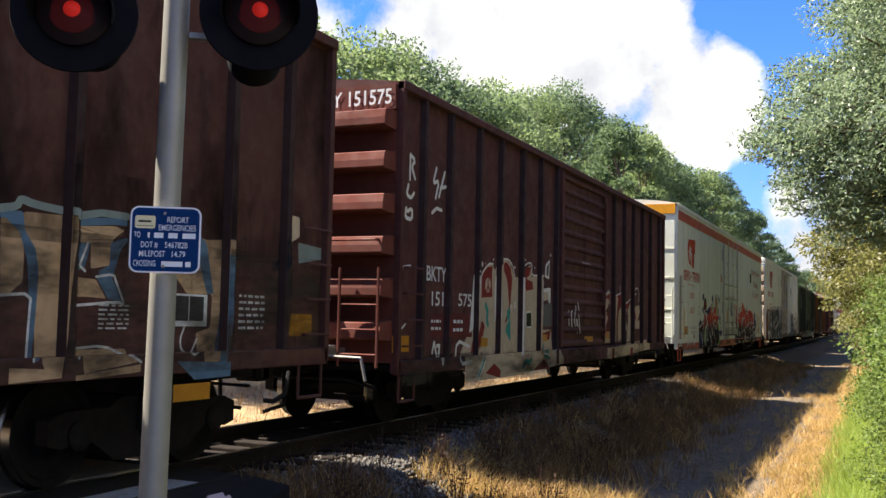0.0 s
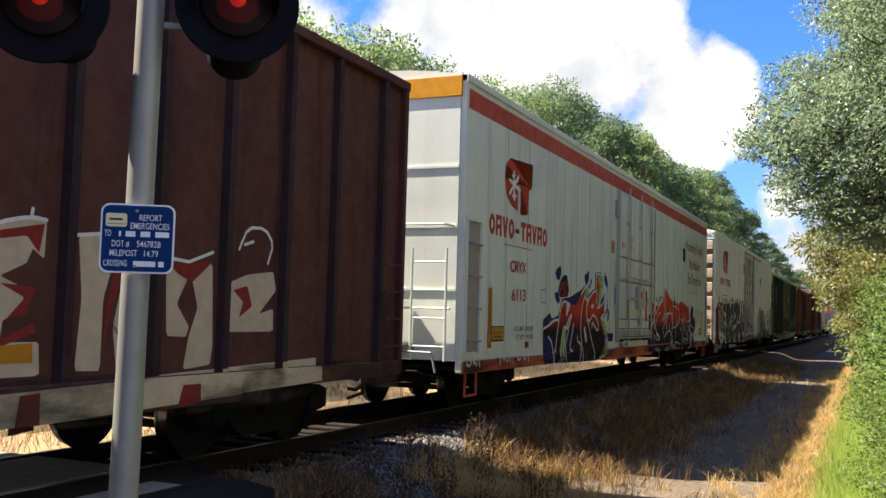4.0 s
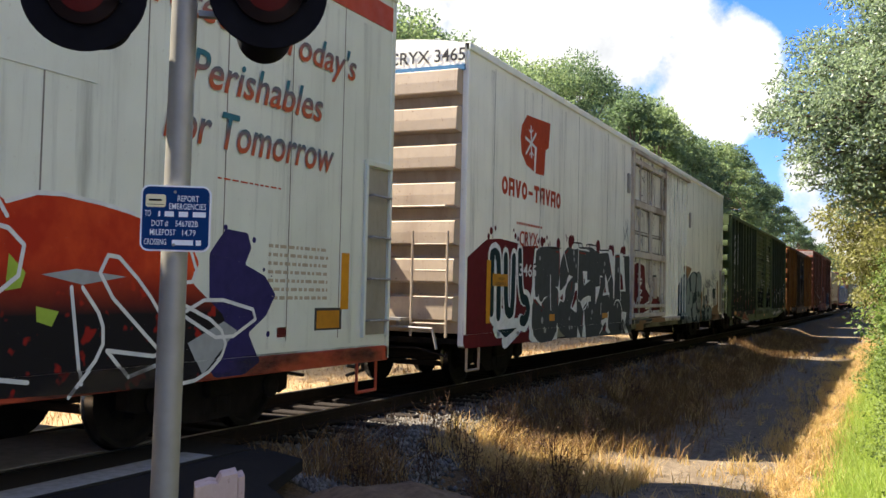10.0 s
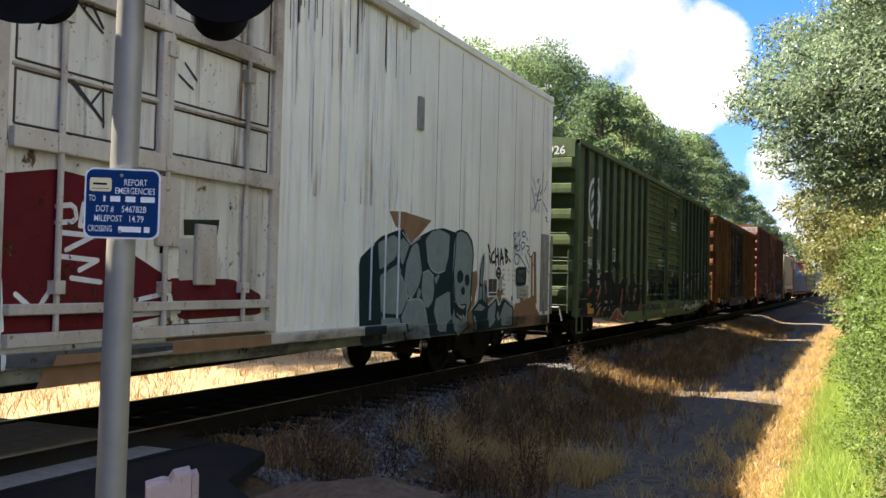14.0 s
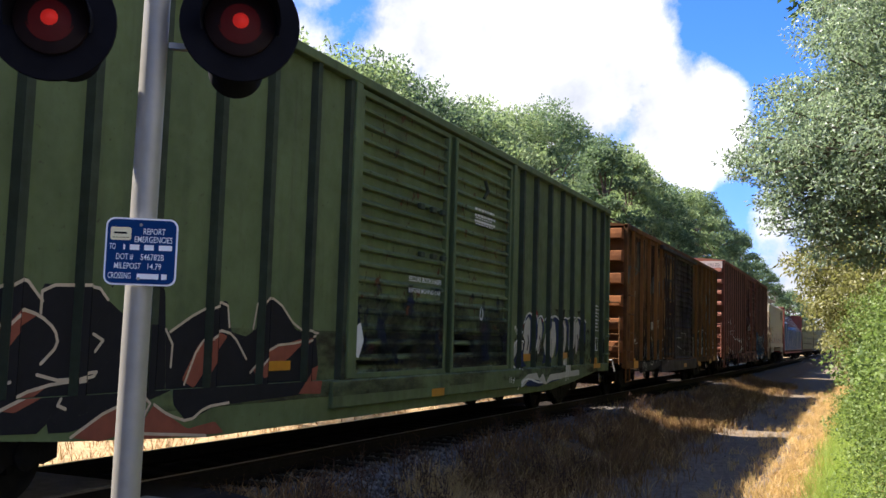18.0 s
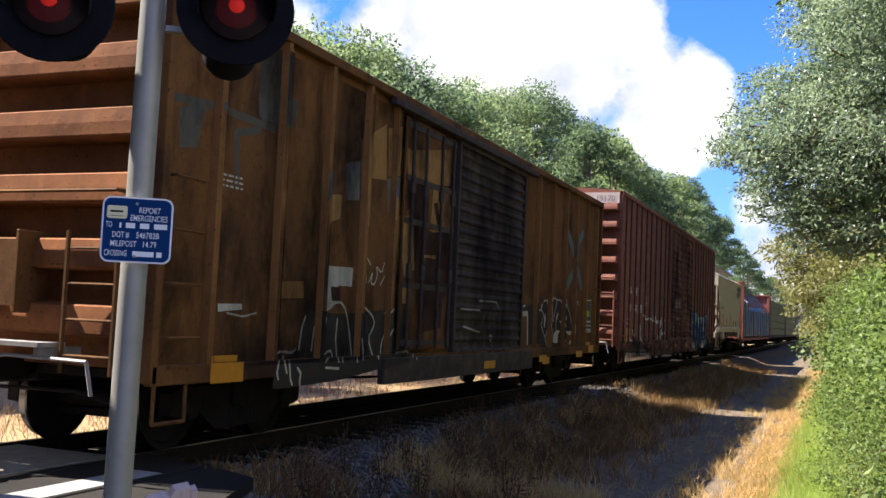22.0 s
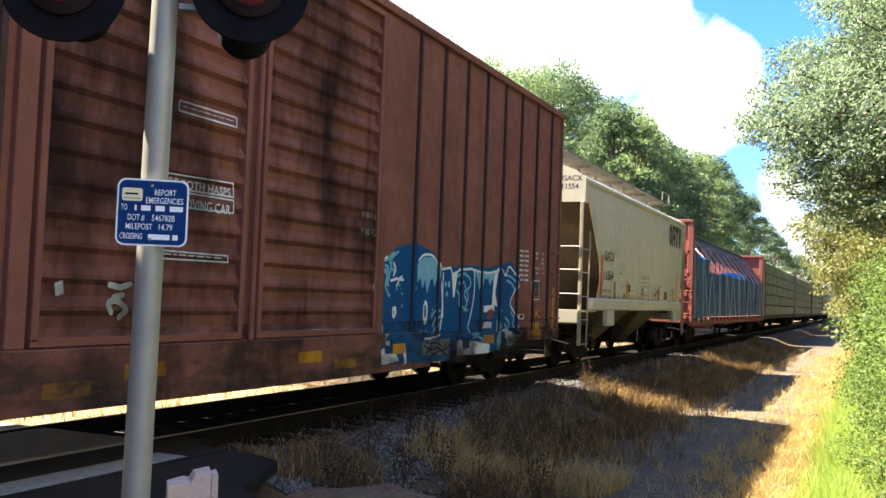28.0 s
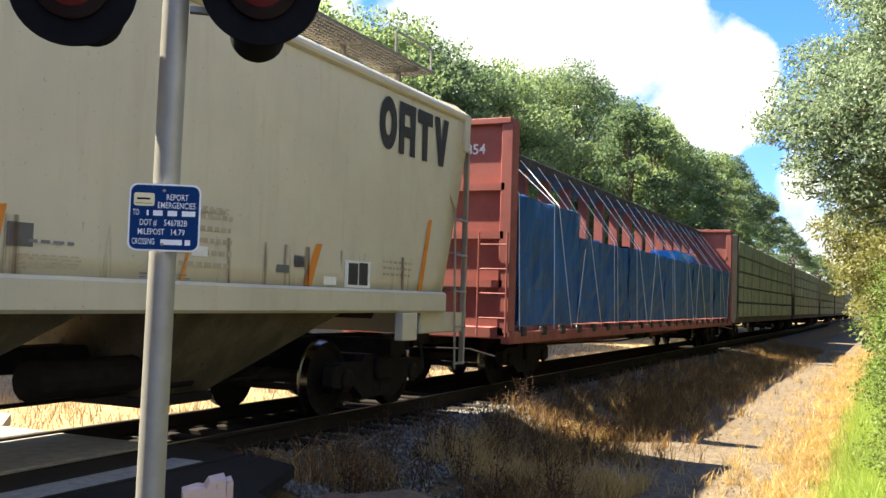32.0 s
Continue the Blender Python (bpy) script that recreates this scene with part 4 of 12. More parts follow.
heap_ob = new("earth_bank", scatter_mesh("earth_bank", hv, np.stack([hi[:-1, :-1], hi[1:, :-1], hi[1:, 1:], hi[:-1, 1:]], -1).reshape(-1, 4), plain("brown_dirt", (0.13, 0.085, 0.05), 0.95, vary=0.45, scale=14)))
heap_ob.data.polygons.foreach_set("use_smooth", [True] * len(heap_ob.data.polygons))
heap_ob.matrix_basis = pose(-3.15, 6.0, -0.05)
tagged(heap_ob, "low bank of brown dirt at the edge of the road", "earth bank")

# ---- the train ----
import mathutils.geometry

HALF = 1.6                 # half the width of a car; the near side is +x in a car's own space, its front end at y = 0
WHEEL_R = 0.457
MAT["yellow"] = plain("yellow_reflector", (0.46, 0.19, 0.014), 0.45, vary=0.15)
MAT["white_paint"] = plain("white_lettering", (0.70, 0.69, 0.66), 0.6, vary=0.12, scale=14)
MAT["black_paint"] = plain("black_lettering", (0.035, 0.033, 0.035), 0.6, vary=0.2, scale=14)


def wheelset_mesh():
    s = Shape()
    s.tube((-0.9, 0, 0), (0.9, 0, 0), 0.085, 12)
    for side in (-1, 1):
        s.lathe([(side * (0.655 + a), r) for a, r in ((0.0, 0.36), (0.0, 0.475), (0.022, 0.482), (0.038, 0.462), (0.13, WHEEL_R - 0.004), (0.135, 0.44), (0.13, 0.40), (0.09, 0.375), (0.075, 0.22), (0.12, 0.16), (0.13, 0.10))], 0, (0, 0, 0), 40)
    me = s.mesh("wheelset", MAT["wheel"], True)
    me.materials.append(MAT["tread"])
    for poly in me.polygons:
        if all(0.45 < math.hypot(me.vertices[i].co.y, me.vertices[i].co.z) for i in poly.vertices):
            poly.material_index = 1
    me.set_sharp_from_angle(angle=radians(35))
    return me


def side_frame_mesh(side):
    s = Shape()
    outline = [(-1.22, 0.40), (-1.22, 0.60), (-1.05, 0.66), (-0.55, 0.66), (-0.42, 0.74), (0.42, 0.74), (0.55, 0.66), (1.05, 0.66), (1.22, 0.60), (1.22, 0.40), (1.08, 0.36), (0.76, 0.40), (0.46, 0.20), (-0.46, 0.20), (-0.76, 0.40), (-1.08, 0.36)]
    lo = 0.93 if side > 0 else -1.07
    s.prism(outline, 0, lo, lo + 0.14)
    for y in (-0.89, 0.89):
        s.lathe([(0, 0.13), (0.03, 0.13), (0.05, 0.09)] if side > 0 else [(-0.05, 0.09), (-0.03, 0.13), (0, 0.13)], 0, (side * 1.07, y, WHEEL_R), 12)
    for y in (-0.2, 0.0, 0.2):
        s.lathe([(0.26, 0.08), (0.48, 0.08)], 2, (side * 1.0, y, 0.0), 10)
    return s.mesh("side_frame", MAT["truck"])


WHEELSET, SIDE_FRAMES = wheelset_mesh(), (side_frame_mesh(1), side_frame_mesh(-1))
BOLSTER = Shape().box(-1.15, 1.15, -0.22, 0.22, 0.42, 0.72, 0.03).box(-0.9, 0.9, -0.95, -0.87, 0.28, 0.36).box(-0.9, 0.9, 0.87, 0.95, 0.28, 0.36).mesh("bolster", MAT["truck"])
COUPLER = Shape().box(-0.11, 0.11, -0.75, 0.5, 0.72, 0.94, 0.02).box(-0.2, 0.2, -0.95, -0.68, 0.66, 1.0, 0.05).tube((0.16, -0.4, 0.75), (0.32, -0.62, 0.36), 0.025).tube((0.32, -0.62, 0.36), (0.25, -0.95, 0.30), 0.025).tube((-0.5, -0.08, 0.66), (0.9, -0.1, 0.68), 0.02, 6).tube((0.9, -0.1, 0.68), (1.35, -0.1, 0.58), 0.02, 6).mesh("coupler", MAT["truck"])
spinning = []


def add_truck(car, y):
    truck = new("truck", BOLSTER)
    truck.parent = car
    truck.matrix_basis = pose(0, y, 0)
    tagged(truck, "four-wheel truck of grimy cast steel")
    for me in SIDE_FRAMES:
        new("side_frame", me).parent = truck
    for dy in (-0.89, 0.89):
        w = new("wheelset", WHEELSET)
        w.parent = truck
        w.matrix_basis = pose(0, dy, WHEEL_R)
        spinning.append((w, dy))
    return truck


def underpinnings(car, length, inset=2.2, sill_z=0.95):
    for y in (inset, length - inset):
        add_truck(car, y)
    for m in (pose(0, 0, 0), pose(0, length, 0, 0, 0, 180)):
        c = new("coupler", COUPLER)
        c.parent = car
        c.matrix_basis = m
    part("centre_sill", Shape().box(-0.2, 0.2, 0.1, length - 0.1, 0.72, sill_z, 0.02).box(-1.3, 1.3, inset - 0.2, inset + 0.2, 0.75, sill_z).box(-1.3, 1.3, length - inset - 0.2, length - inset + 0.2, 0.75, sill_z), MAT["truck"], car)
    mid = length * 0.5
    part("brake_gear", Shape().tube((0.75, mid - 0.9, 0.72), (0.75, mid + 0.3, 0.72), 0.17, 12).box(0.5, 0.85, mid + 0.7, mid + 1.1, 0.55, 0.9, 0.03).path([(0.5, 3.4, 0.62), (0.55, mid - 1.5, 0.50), (0.5, mid + 2.5, 0.52), (0.45, length - 3.4, 0.62)], 0.022), MAT["truck"], car)


def ladder(car, x, y0, y1, z0, z1, rungs, material, on_end=False, stiles=True):
    """Stiles and rungs standing off a wall; on a side wall it spans y0 to y1, on an end x spans y0 to y1 at y = x."""
    def p(u, z):
        return (u, x, z) if on_end else (x, u, z)
    frame_ob = None
    if stiles:
        s = Shape()
        for u in (y0, y1):
            s.tube(p(u, z0), p(u, z1), 0.022, 6)
        frame_ob = part("ladder", s, material, car, "welded steel ladder")
    back = -0.06 if not on_end else 0.06
    for i in range(rungs):
        z = z0 + (z1 - z0) * (i + 0.5) / rungs
        s = Shape().tube(p(y0, z), p(y1, z), 0.015, 6)
        if not stiles:
            for u in (y0, y1):
                s.tube(p(u, z), (u, x + back, z) if on_end else (x + back, u, z), 0.015, 6)
        part("rung" if stiles else "grab_iron", s, material, frame_ob or car)


def wavy_end(car, y, z0, z1, ridges, material, out=-1, half=1.5, depth=0.10, flat=0.45):
    """An end wall pressed into horizontal bands: each leans out over a deep hollow below it; out is the way it faces along y."""
    pts = [(z0, 0.0)]
    step = (z1 - z0) / ridges
    for i in range(ridges):
        b = z0 + step * i
        pts += [(b + step * 0.04, 0.0), (b + step * (flat - 0.03), 0.02), (b + step * flat, depth * 0.96), (b + step * (flat + 0.03), depth)]
        pts += [(b + step * (0.5 * flat + 0.47), depth * 0.99), (b + step * 0.93, depth * 0.93), (b + step * 0.955, depth * 0.86), (b + step * 0.995, 0.03)]
    pts.append((z1, 0.0))
    pts += [(z1, -0.06), (z0, -0.06)]
    s = Shape().prism([(y + out * d, z) for z, d in pts], 0, -half, half)
    return part("corrugated_end", s, material, car, "corrugated steel end")


def ribbed_door(car, y0, y1, z0, z1, ridges, material, name="door", x=HALF - 0.03, depth=0.085, side=1):
    """A door leaf of horizontal pressed ridges in a plain frame."""
    pts = [(z0, 0.0)]
    step = (z1 - z0) / ridges
    for i in range(ridges):
        b = z0 + step * i
        pts += [(b + step * 0.10, 0.0), (b + step * 0.42, -depth), (b + step * 0.78, -depth), (b + step * 0.96, 0.0)]
    pts += [(z1, 0.0), (z1, -0.12), (z0, -0.12)]
    s = Shape().prism([(z, side * (x + d)) for z, d in pts], 1, y0 + 0.06, y1 - 0.06)
    door = part(name, s, material, car, "ribbed sliding door")
    fr = Shape()
    for a, b, c, d in ((y0, y0 + 0.07, z0, z1), (y1 - 0.07, y1, z0, z1), (y0, y1, z0 - 0.04, z0 + 0.03), (y0, y1, z1 - 0.03, z1 + 0.04)):
        fr.box(side * (x - 0.09) if side > 0 else -x - 0.02, side * x + 0.02 if side > 0 else -x + 0.09, a, b, c, d, 0.008)
    part("door_frame", fr, material, door)
    if side > 0:
        FLATS.setdefault(car.name, []).append((y0 + 0.07, y1 - 0.07, z0, z1, x + 0.002))
    return door


INFO = {}                  # car: depth of its side sheet behind the posts, places of the posts, foot of the side, width of the posts


def on_side(y, z, x):
    """A pose in a car's space for flat things on its near side: their x runs along the car, y up."""
    return Matrix.Translation((x, y, z)) @ Matrix(((0, 0, 1, 0), (1, 0, 0, 0), (0, 1, 0, 0), (0, 0, 0, 1)))


def rect(y0, y1, z0, z1):
    return [(y0, z0), (y1, z0), (y1, z1), (y0, z1)]


def ellipse(y, z, ry, rz, n=20):
    return [(y + ry * math.cos(2 * math.pi * k / n), z + rz * math.sin(2 * math.pi * k / n)) for k in range(n)]


def stroke(points, width, closed=False):
    """A brush stroke as convex pieces along a broken line, with round joints, rounded by one pass of smoothing."""
    pts = list(points)
    if len(pts) > 4 or len(pts) == 4 and not closed:
        soft = [pts[0]] if not closed else []
        loop = pts + ([pts[0]] if closed else [])
        for (a, b), (c, d) in zip(loop, loop[1:]):
            soft += [(a * 0.78 + c * 0.22, b * 0.78 + d * 0.22), (a * 0.22 + c * 0.78, b * 0.22 + d * 0.78)]
        pts = soft + ([pts[-1]] if not closed else [])
    if closed:
        pts = pts + [pts[0]]
    polys = []
    for (a, b), (c, d) in zip(pts, pts[1:]):
        l = math.hypot(c - a, d - b) or 1e-6
        nx, ny = -(d - b) / l * width / 2, (c - a) / l * width / 2
        polys.append([(a + nx, b + ny), (a - nx, b - ny), (c - nx, d - ny), (c + nx, d + ny)])
    for a, b in pts:
        polys.append(ellipse(a, b, width / 2, width / 2, 8))
    return polys


def clipped(poly, axis, lo, hi):
    """The part of a convex outline between lo and hi along one axis."""
    for limit, sign in ((lo, 1), (hi, -1)):
        keep = []
        for i, p in enumerate(poly):
            q = poly[(i + 1) % len(poly)]
            a, b = (p[axis] - limit) * sign, (q[axis] - limit) * sign
            if a >= 0:
                keep.append(p)
            if a * b < 0:
                k = a / (a - b)
                keep.append((p[0] + (q[0] - p[0]) * k, p[1] + (q[1] - p[1]) * k))
        poly = keep
        if len(poly) < 3:
            return []
    return poly


FLATS = {}                 # car: flat faces that stand proud of its side sheet, as (y0, y1, z0, z1, x)
tally = [0]


def paint(car, colour, layer, fills=(), strokes=(), width=0.05, closed=False, dots=(), label="", name="graffiti", joined=False):
    """Flat paint on a car's near side, which follows the sheet, the faces of its posts, its doors and its sill. Outlines are (y, z) in the car's space.
    From layer 9 on it lies on the doors alone."""
    sheet, posts, foot, post_w = INFO[car.name]
    marks = []
    for poly in fills:
        if len(poly) > 4:
            if colour.endswith("spray"):
                poly = [(p[0] * a + q[0] * (1 - a), p[1] * a + q[1] * (1 - a)) for p, q in zip(poly, list(poly[1:]) + [poly[0]]) for a in (0.93, 0.07)]
            tri = mathutils.geometry.tessellate_polygon([[Vector((a, b, 0)) for a, b in poly]])
            marks.append([[poly[i] for i in t] for t in tri])
        else:
            marks.append([list(poly)])
    marks += [stroke(s, width, closed) for s in strokes]
    marks += [[ellipse(y, z, r, r, 14)] for y, z, r in dots]
    if joined:
        marks = [[poly for polys in marks for poly in polys]]
    lift = 0.0014 * (layer - 8 if layer >= 9 else layer)
    for polys in marks:
        out = Shape()
        tally[0] += 1

        def lay(poly, x, k):
            if len(poly) > 2:
                x += 0.0002 * (2 + k % 3 if len(poly) > 6 else k % 2) + 0.00009 * (tally[0] % 7)
                out.add([(x, y, z) for y, z in poly], [tuple(range(len(poly)))])
        for k, poly in enumerate(polys):
            ys, zs = [p[0] for p in poly], [p[1] for p in poly]
            for y0, y1, z0, z1, x in FLATS.get(car.name, ()):
                if min(ys) < y1 and max(ys) > y0 and min(zs) < z1 and max(zs) > z0:
                    lay(clipped(clipped(poly, 0, y0, y1), 1, z0, z1), x + lift, k)
            if layer >= 9:
                continue
            lay(clipped(poly, 1, foot + 0.165, 9), HALF - sheet + lift, k)
            if min(zs) < foot + 0.165:
                lay(clipped(poly, 1, -9, foot + 0.165), HALF - 0.003 + lift, k)
            if sheet > 0.03:
                for y in posts:
                    if min(ys) < y + 0.1 and max(ys) > y - 0.1:
                        lay(clipped(clipped(poly, 0, y - post_w * 0.34, y + post_w * 0.34), 1, foot + 0.165, 9), HALF + lift, k)
                        for sgn in (1,):            # the flank that faces the front stays bare
                            a, b = sorted((y + sgn * post_w * 0.34, y + sgn * (post_w * 0.5 + 0.006)))
                            flank = clipped(clipped(poly, 0, a, b), 1, foot + 0.165, 9)
                            if len(flank) > 2:
                                steep = sheet / (post_w * 0.16 + 0.006)
                                out.add([(HALF - sheet + lift * 1.6 + 0.004 + steep * (post_w * 0.5 + 0.006 - abs(p - y)), p, q) for p, q in flank], [tuple(range(len(flank)))])
        if out.f:
            ob = part(name, out, SPRAY[colour], car, label)
    return tagged(ob, label, kind="stuff") if joined else ob


def letters(car, words, y, z, size, material, fit=0.0, shear=0.0, door=False, name="lettering"):
    sheet = INFO[car.name][0]
    x = HALF + 0.0155 if door else HALF - sheet + 0.014
    ob = flat_text(words, size / 0.72, material, name, car, on_side(y, z, x), 1.0, shear)
    k = fit / max(p.co.x for p in ob.data.vertices)
    ob.matrix_basis = on_side(y, z, x) @ Matrix.Diagonal((k, 1, 1, 1))
    return ob


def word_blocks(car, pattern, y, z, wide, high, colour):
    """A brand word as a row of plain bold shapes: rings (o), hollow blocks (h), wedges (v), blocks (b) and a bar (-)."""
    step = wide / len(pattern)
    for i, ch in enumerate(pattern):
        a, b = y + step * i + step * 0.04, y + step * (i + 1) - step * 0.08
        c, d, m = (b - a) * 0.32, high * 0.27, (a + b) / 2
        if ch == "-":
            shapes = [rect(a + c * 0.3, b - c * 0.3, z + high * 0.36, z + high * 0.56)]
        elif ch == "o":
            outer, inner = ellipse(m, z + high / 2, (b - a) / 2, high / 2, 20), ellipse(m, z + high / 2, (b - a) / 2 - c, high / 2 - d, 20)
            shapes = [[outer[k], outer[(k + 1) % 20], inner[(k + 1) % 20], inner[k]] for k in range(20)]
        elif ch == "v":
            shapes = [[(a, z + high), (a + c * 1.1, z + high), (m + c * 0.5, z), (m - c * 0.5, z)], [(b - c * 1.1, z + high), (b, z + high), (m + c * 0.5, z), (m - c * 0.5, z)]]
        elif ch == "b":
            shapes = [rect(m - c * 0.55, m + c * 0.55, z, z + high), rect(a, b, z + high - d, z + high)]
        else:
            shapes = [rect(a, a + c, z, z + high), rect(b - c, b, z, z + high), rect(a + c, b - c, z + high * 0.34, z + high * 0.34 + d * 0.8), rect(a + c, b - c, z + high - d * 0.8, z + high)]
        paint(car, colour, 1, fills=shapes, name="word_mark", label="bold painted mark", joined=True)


def fine_print(car, y0, y1, z0, z1, rows, colour, layer, seed):
    """Small print too fine to read: rows of short bars."""
    r = random.Random(seed)
    pitch = (z1 - z0) / rows
    shapes = []
    for i in range(rows):
        u = y0
        while u < y1 - 0.03:
            l = min(r.uniform(0.04, 0.12), y1 - u)
            shapes.append(rect(u, u + l, z0 + pitch * i + pitch * 0.22, z0 + pitch * i + pitch * 0.62))
            u += l + 0.03
    return paint(car, colour, layer, fills=shapes, name="small_print", label="rows of small print", joined=True)


def box_body(car, length, zb, zt, mats, roof_rise=0.12, sheet=0.085, roof_mat=None, side_label="", posts=(), post_w=0.12, post_mat=None):
    """Side walls, posts, roof and sills of a box car; mats: side, sill."""
    side, sill = mats
    INFO[car.name] = (sheet, list(posts), zb, post_w)
    ribs(car, posts, zb, zt, post_mat or side, post_w)
    for sgn in (1, -1):
        x0, x1 = sorted((sgn * (HALF - sheet), sgn * (HALF - sheet - 0.05)))
        part("side_wall", Shape().box(x0, x1, 0.03, length - 0.03, zb, zt), side, car, side_label)
        x0, x1 = sorted((sgn * (HALF - 0.10), sgn * (HALF - 0.004)))
        part("side_sill", Shape().box(x0, x1, 0.02, length - 0.02, zb - 0.02, zb + 0.16, 0.01), sill, car)
        part("top_chord", Shape().box(x0, x1 + 0.02 * sgn if sgn > 0 else x1, 0.0, length, zt - 0.10, zt + 0.015, 0.01), side, car)
        for y in (0.0, length - 0.09):
            part("corner_post", Shape().box(x0, x1, y, y + 0.09, zb, zt, 0.008), side, car)
    n = 10
    top = [(zt + roof_rise * (1 - (2 * i / n - 1) ** 2), -HALF + 0.02 + (2 * HALF - 0.04) * i / n) for i in range(n + 1)]
    roof = part("roof", Shape().prism(top + [(zt - 0.03, HALF - 0.02), (zt - 0.03, -HALF + 0.02)], 1, 0.0, length), roof_mat or side, car, "low-pitched sheet steel roof")
    seams = Shape()
    for k in range(1, int(length / 1.2)):
        y = k * 1.2
        seams.add([(x, y - 0.03, z + 0.035) for z, x in top] + [(x, y + 0.03, z + 0.035) for z, x in top] + [(x, y - 0.03, z - 0.01) for z, x in top] + [(x, y + 0.03, z - 0.01) for z, x in top],
                  [q for i in range(n) for q in ((i, i + 1, n + 2 + i, n + 1 + i), (i, i + 1, 2 * n + 3 + i, 2 * n + 2 + i), (n + 1 + i, n + 2 + i, 3 * n + 4 + i, 3 * n + 3 + i))])
    part("roof_seams", seams, roof_mat or side, roof)
    part("floor", Shape().box(-HALF + 0.12, HALF - 0.12, 0.1, length - 0.1, zb + 0.02, zb + 0.10), MAT["truck"], car)


def ribs(car, ys, zb, zt, material, wide=0.12, deep=0.083):
    for y in ys:
        for sgn in (1, -1):
            s = Shape()
            x0, x1 = sgn * (HALF - 0.086), sgn * (HALF - 0.086 + deep)
            v = [(x0, y - wide / 2), (x1, y - wide * 0.36), (x1, y + wide * 0.36), (x0, y + wide / 2)]
            part("side_post", s.prism(v, 2, zb + 0.16, zt - 0.10), material, car)


def sprayed(name, colour, rough=0.8, vary=0.15):
    return plain(name, colour, rough, vary=vary, scale=7)


def two_tone_spray():
    """Red above, fading to black below, with red specks in the black."""
    m, nodes, links, bsdf = shader("red_to_black_spray", 0.8)
    tc, sp, r = nodes.new("ShaderNodeTexCoord"), nodes.new("ShaderNodeSeparateXYZ"), nodes.new("ShaderNodeMapRange")
    links.new(tc.outputs["Object"], sp.inputs[0])
    links.new(sp.outputs["Z"], r.inputs["Value"])
    r.inputs["From Min"].default_value, r.inputs["From Max"].default_value = 1.27, 1.66
    red = mix(nodes, links, noise_fac(nodes, links, 2.0, detail=4), (0.40, 0.030, 0.012), (0.62, 0.075, 0.02))
    dark = mix(nodes, links, scaled(nodes, links, noise_fac(nodes, links, 5.0, detail=2, lo=0.60, hi=0.66), 0.75), (0.014, 0.012, 0.012), (0.36, 0.02, 0.012))
    links.new(mix(nodes, links, r.outputs["Result"], dark, red), bsdf.inputs["Base Color"])
    return m


def smeared(name, colour, scale, stretch, lo, hi, seed, most=0.9, rough=0.85):
    """Grime in ragged smears with bare paint between them."""
    m, nodes, links, bsdf = shader(name, rough)
    col = mix(nodes, links, noise_fac(nodes, links, scale * 5, detail=4, seed=seed + 1), tuple(c * 0.6 for c in colour), tuple(c * 1.4 for c in colour))
    links.new(col, bsdf.inputs["Base Color"])
    part_of = noise_fac(nodes, links, scale, stretch, 9, lo, hi, 0.66, seed)
    clear, ms = nodes.new("ShaderNodeBsdfTransparent"), nodes.new("ShaderNodeMixShader")
    links.new(scaled(nodes, links, part_of, most), ms.inputs[0])
    links.new(clear.outputs[0], ms.inputs[1])
    links.new(bsdf.outputs[0], ms.inputs[2])
    links.new(ms.outputs[0], nodes["Material Output"].inputs["Surface"])
    return m


SPRAY = {"black_smear": smeared("black_door_smears", (0.018, 0.018, 0.013), 1.6, (1, 0.7, 1.2), 0.44, 0.62, 3, 0.72),
         "blue_smear": smeared("faded_dark_blue_smears", (0.018, 0.026, 0.042), 2.1, (1, 1, 0.7), 0.53, 0.60, 8, 0.8),
         "red_smear": smeared("faded_dark_red_smears", (0.055, 0.016, 0.013), 1.9, (1, 0.8, 0.9), 0.56, 0.62, 15, 0.75),
         "soot_smear": smeared("soot_on_the_sheet", (0.012, 0.007, 0.006), 0.9, (1, 1, 0.5), 0.46, 0.66, 21, 0.7),
         "soot_runs": smeared("dark_vertical_runs", (0.016, 0.009, 0.007), 2.6, (1, 1, 0.07), 0.56, 0.70, 27, 0.4),
         "rust_runs": smeared("brown_rust_runs", (0.16, 0.075, 0.032), 5.0, (1, 1, 0.06), 0.56, 0.68, 33, 0.75),
         "rust_spots": smeared("rust_scabs", (0.10, 0.042, 0.018), 6.0, (1, 1, 0.8), 0.60, 0.64, 39, 0.9),
         "pale_runs": smeared("grey_streaks", (0.16, 0.145, 0.12), 6.0, (1, 1, 0.05), 0.52, 0.75, 44, 0.28),
         "foot_grime": smeared("road_grime", (0.055, 0.042, 0.030), 1.6, (1, 0.5, 1.6), 0.44, 0.64, 51, 0.75),
         "red_black_spray": two_tone_spray(), "yellow": MAT["yellow"], "white_paint": MAT["white_paint"], "black_paint": MAT["black_paint"]}
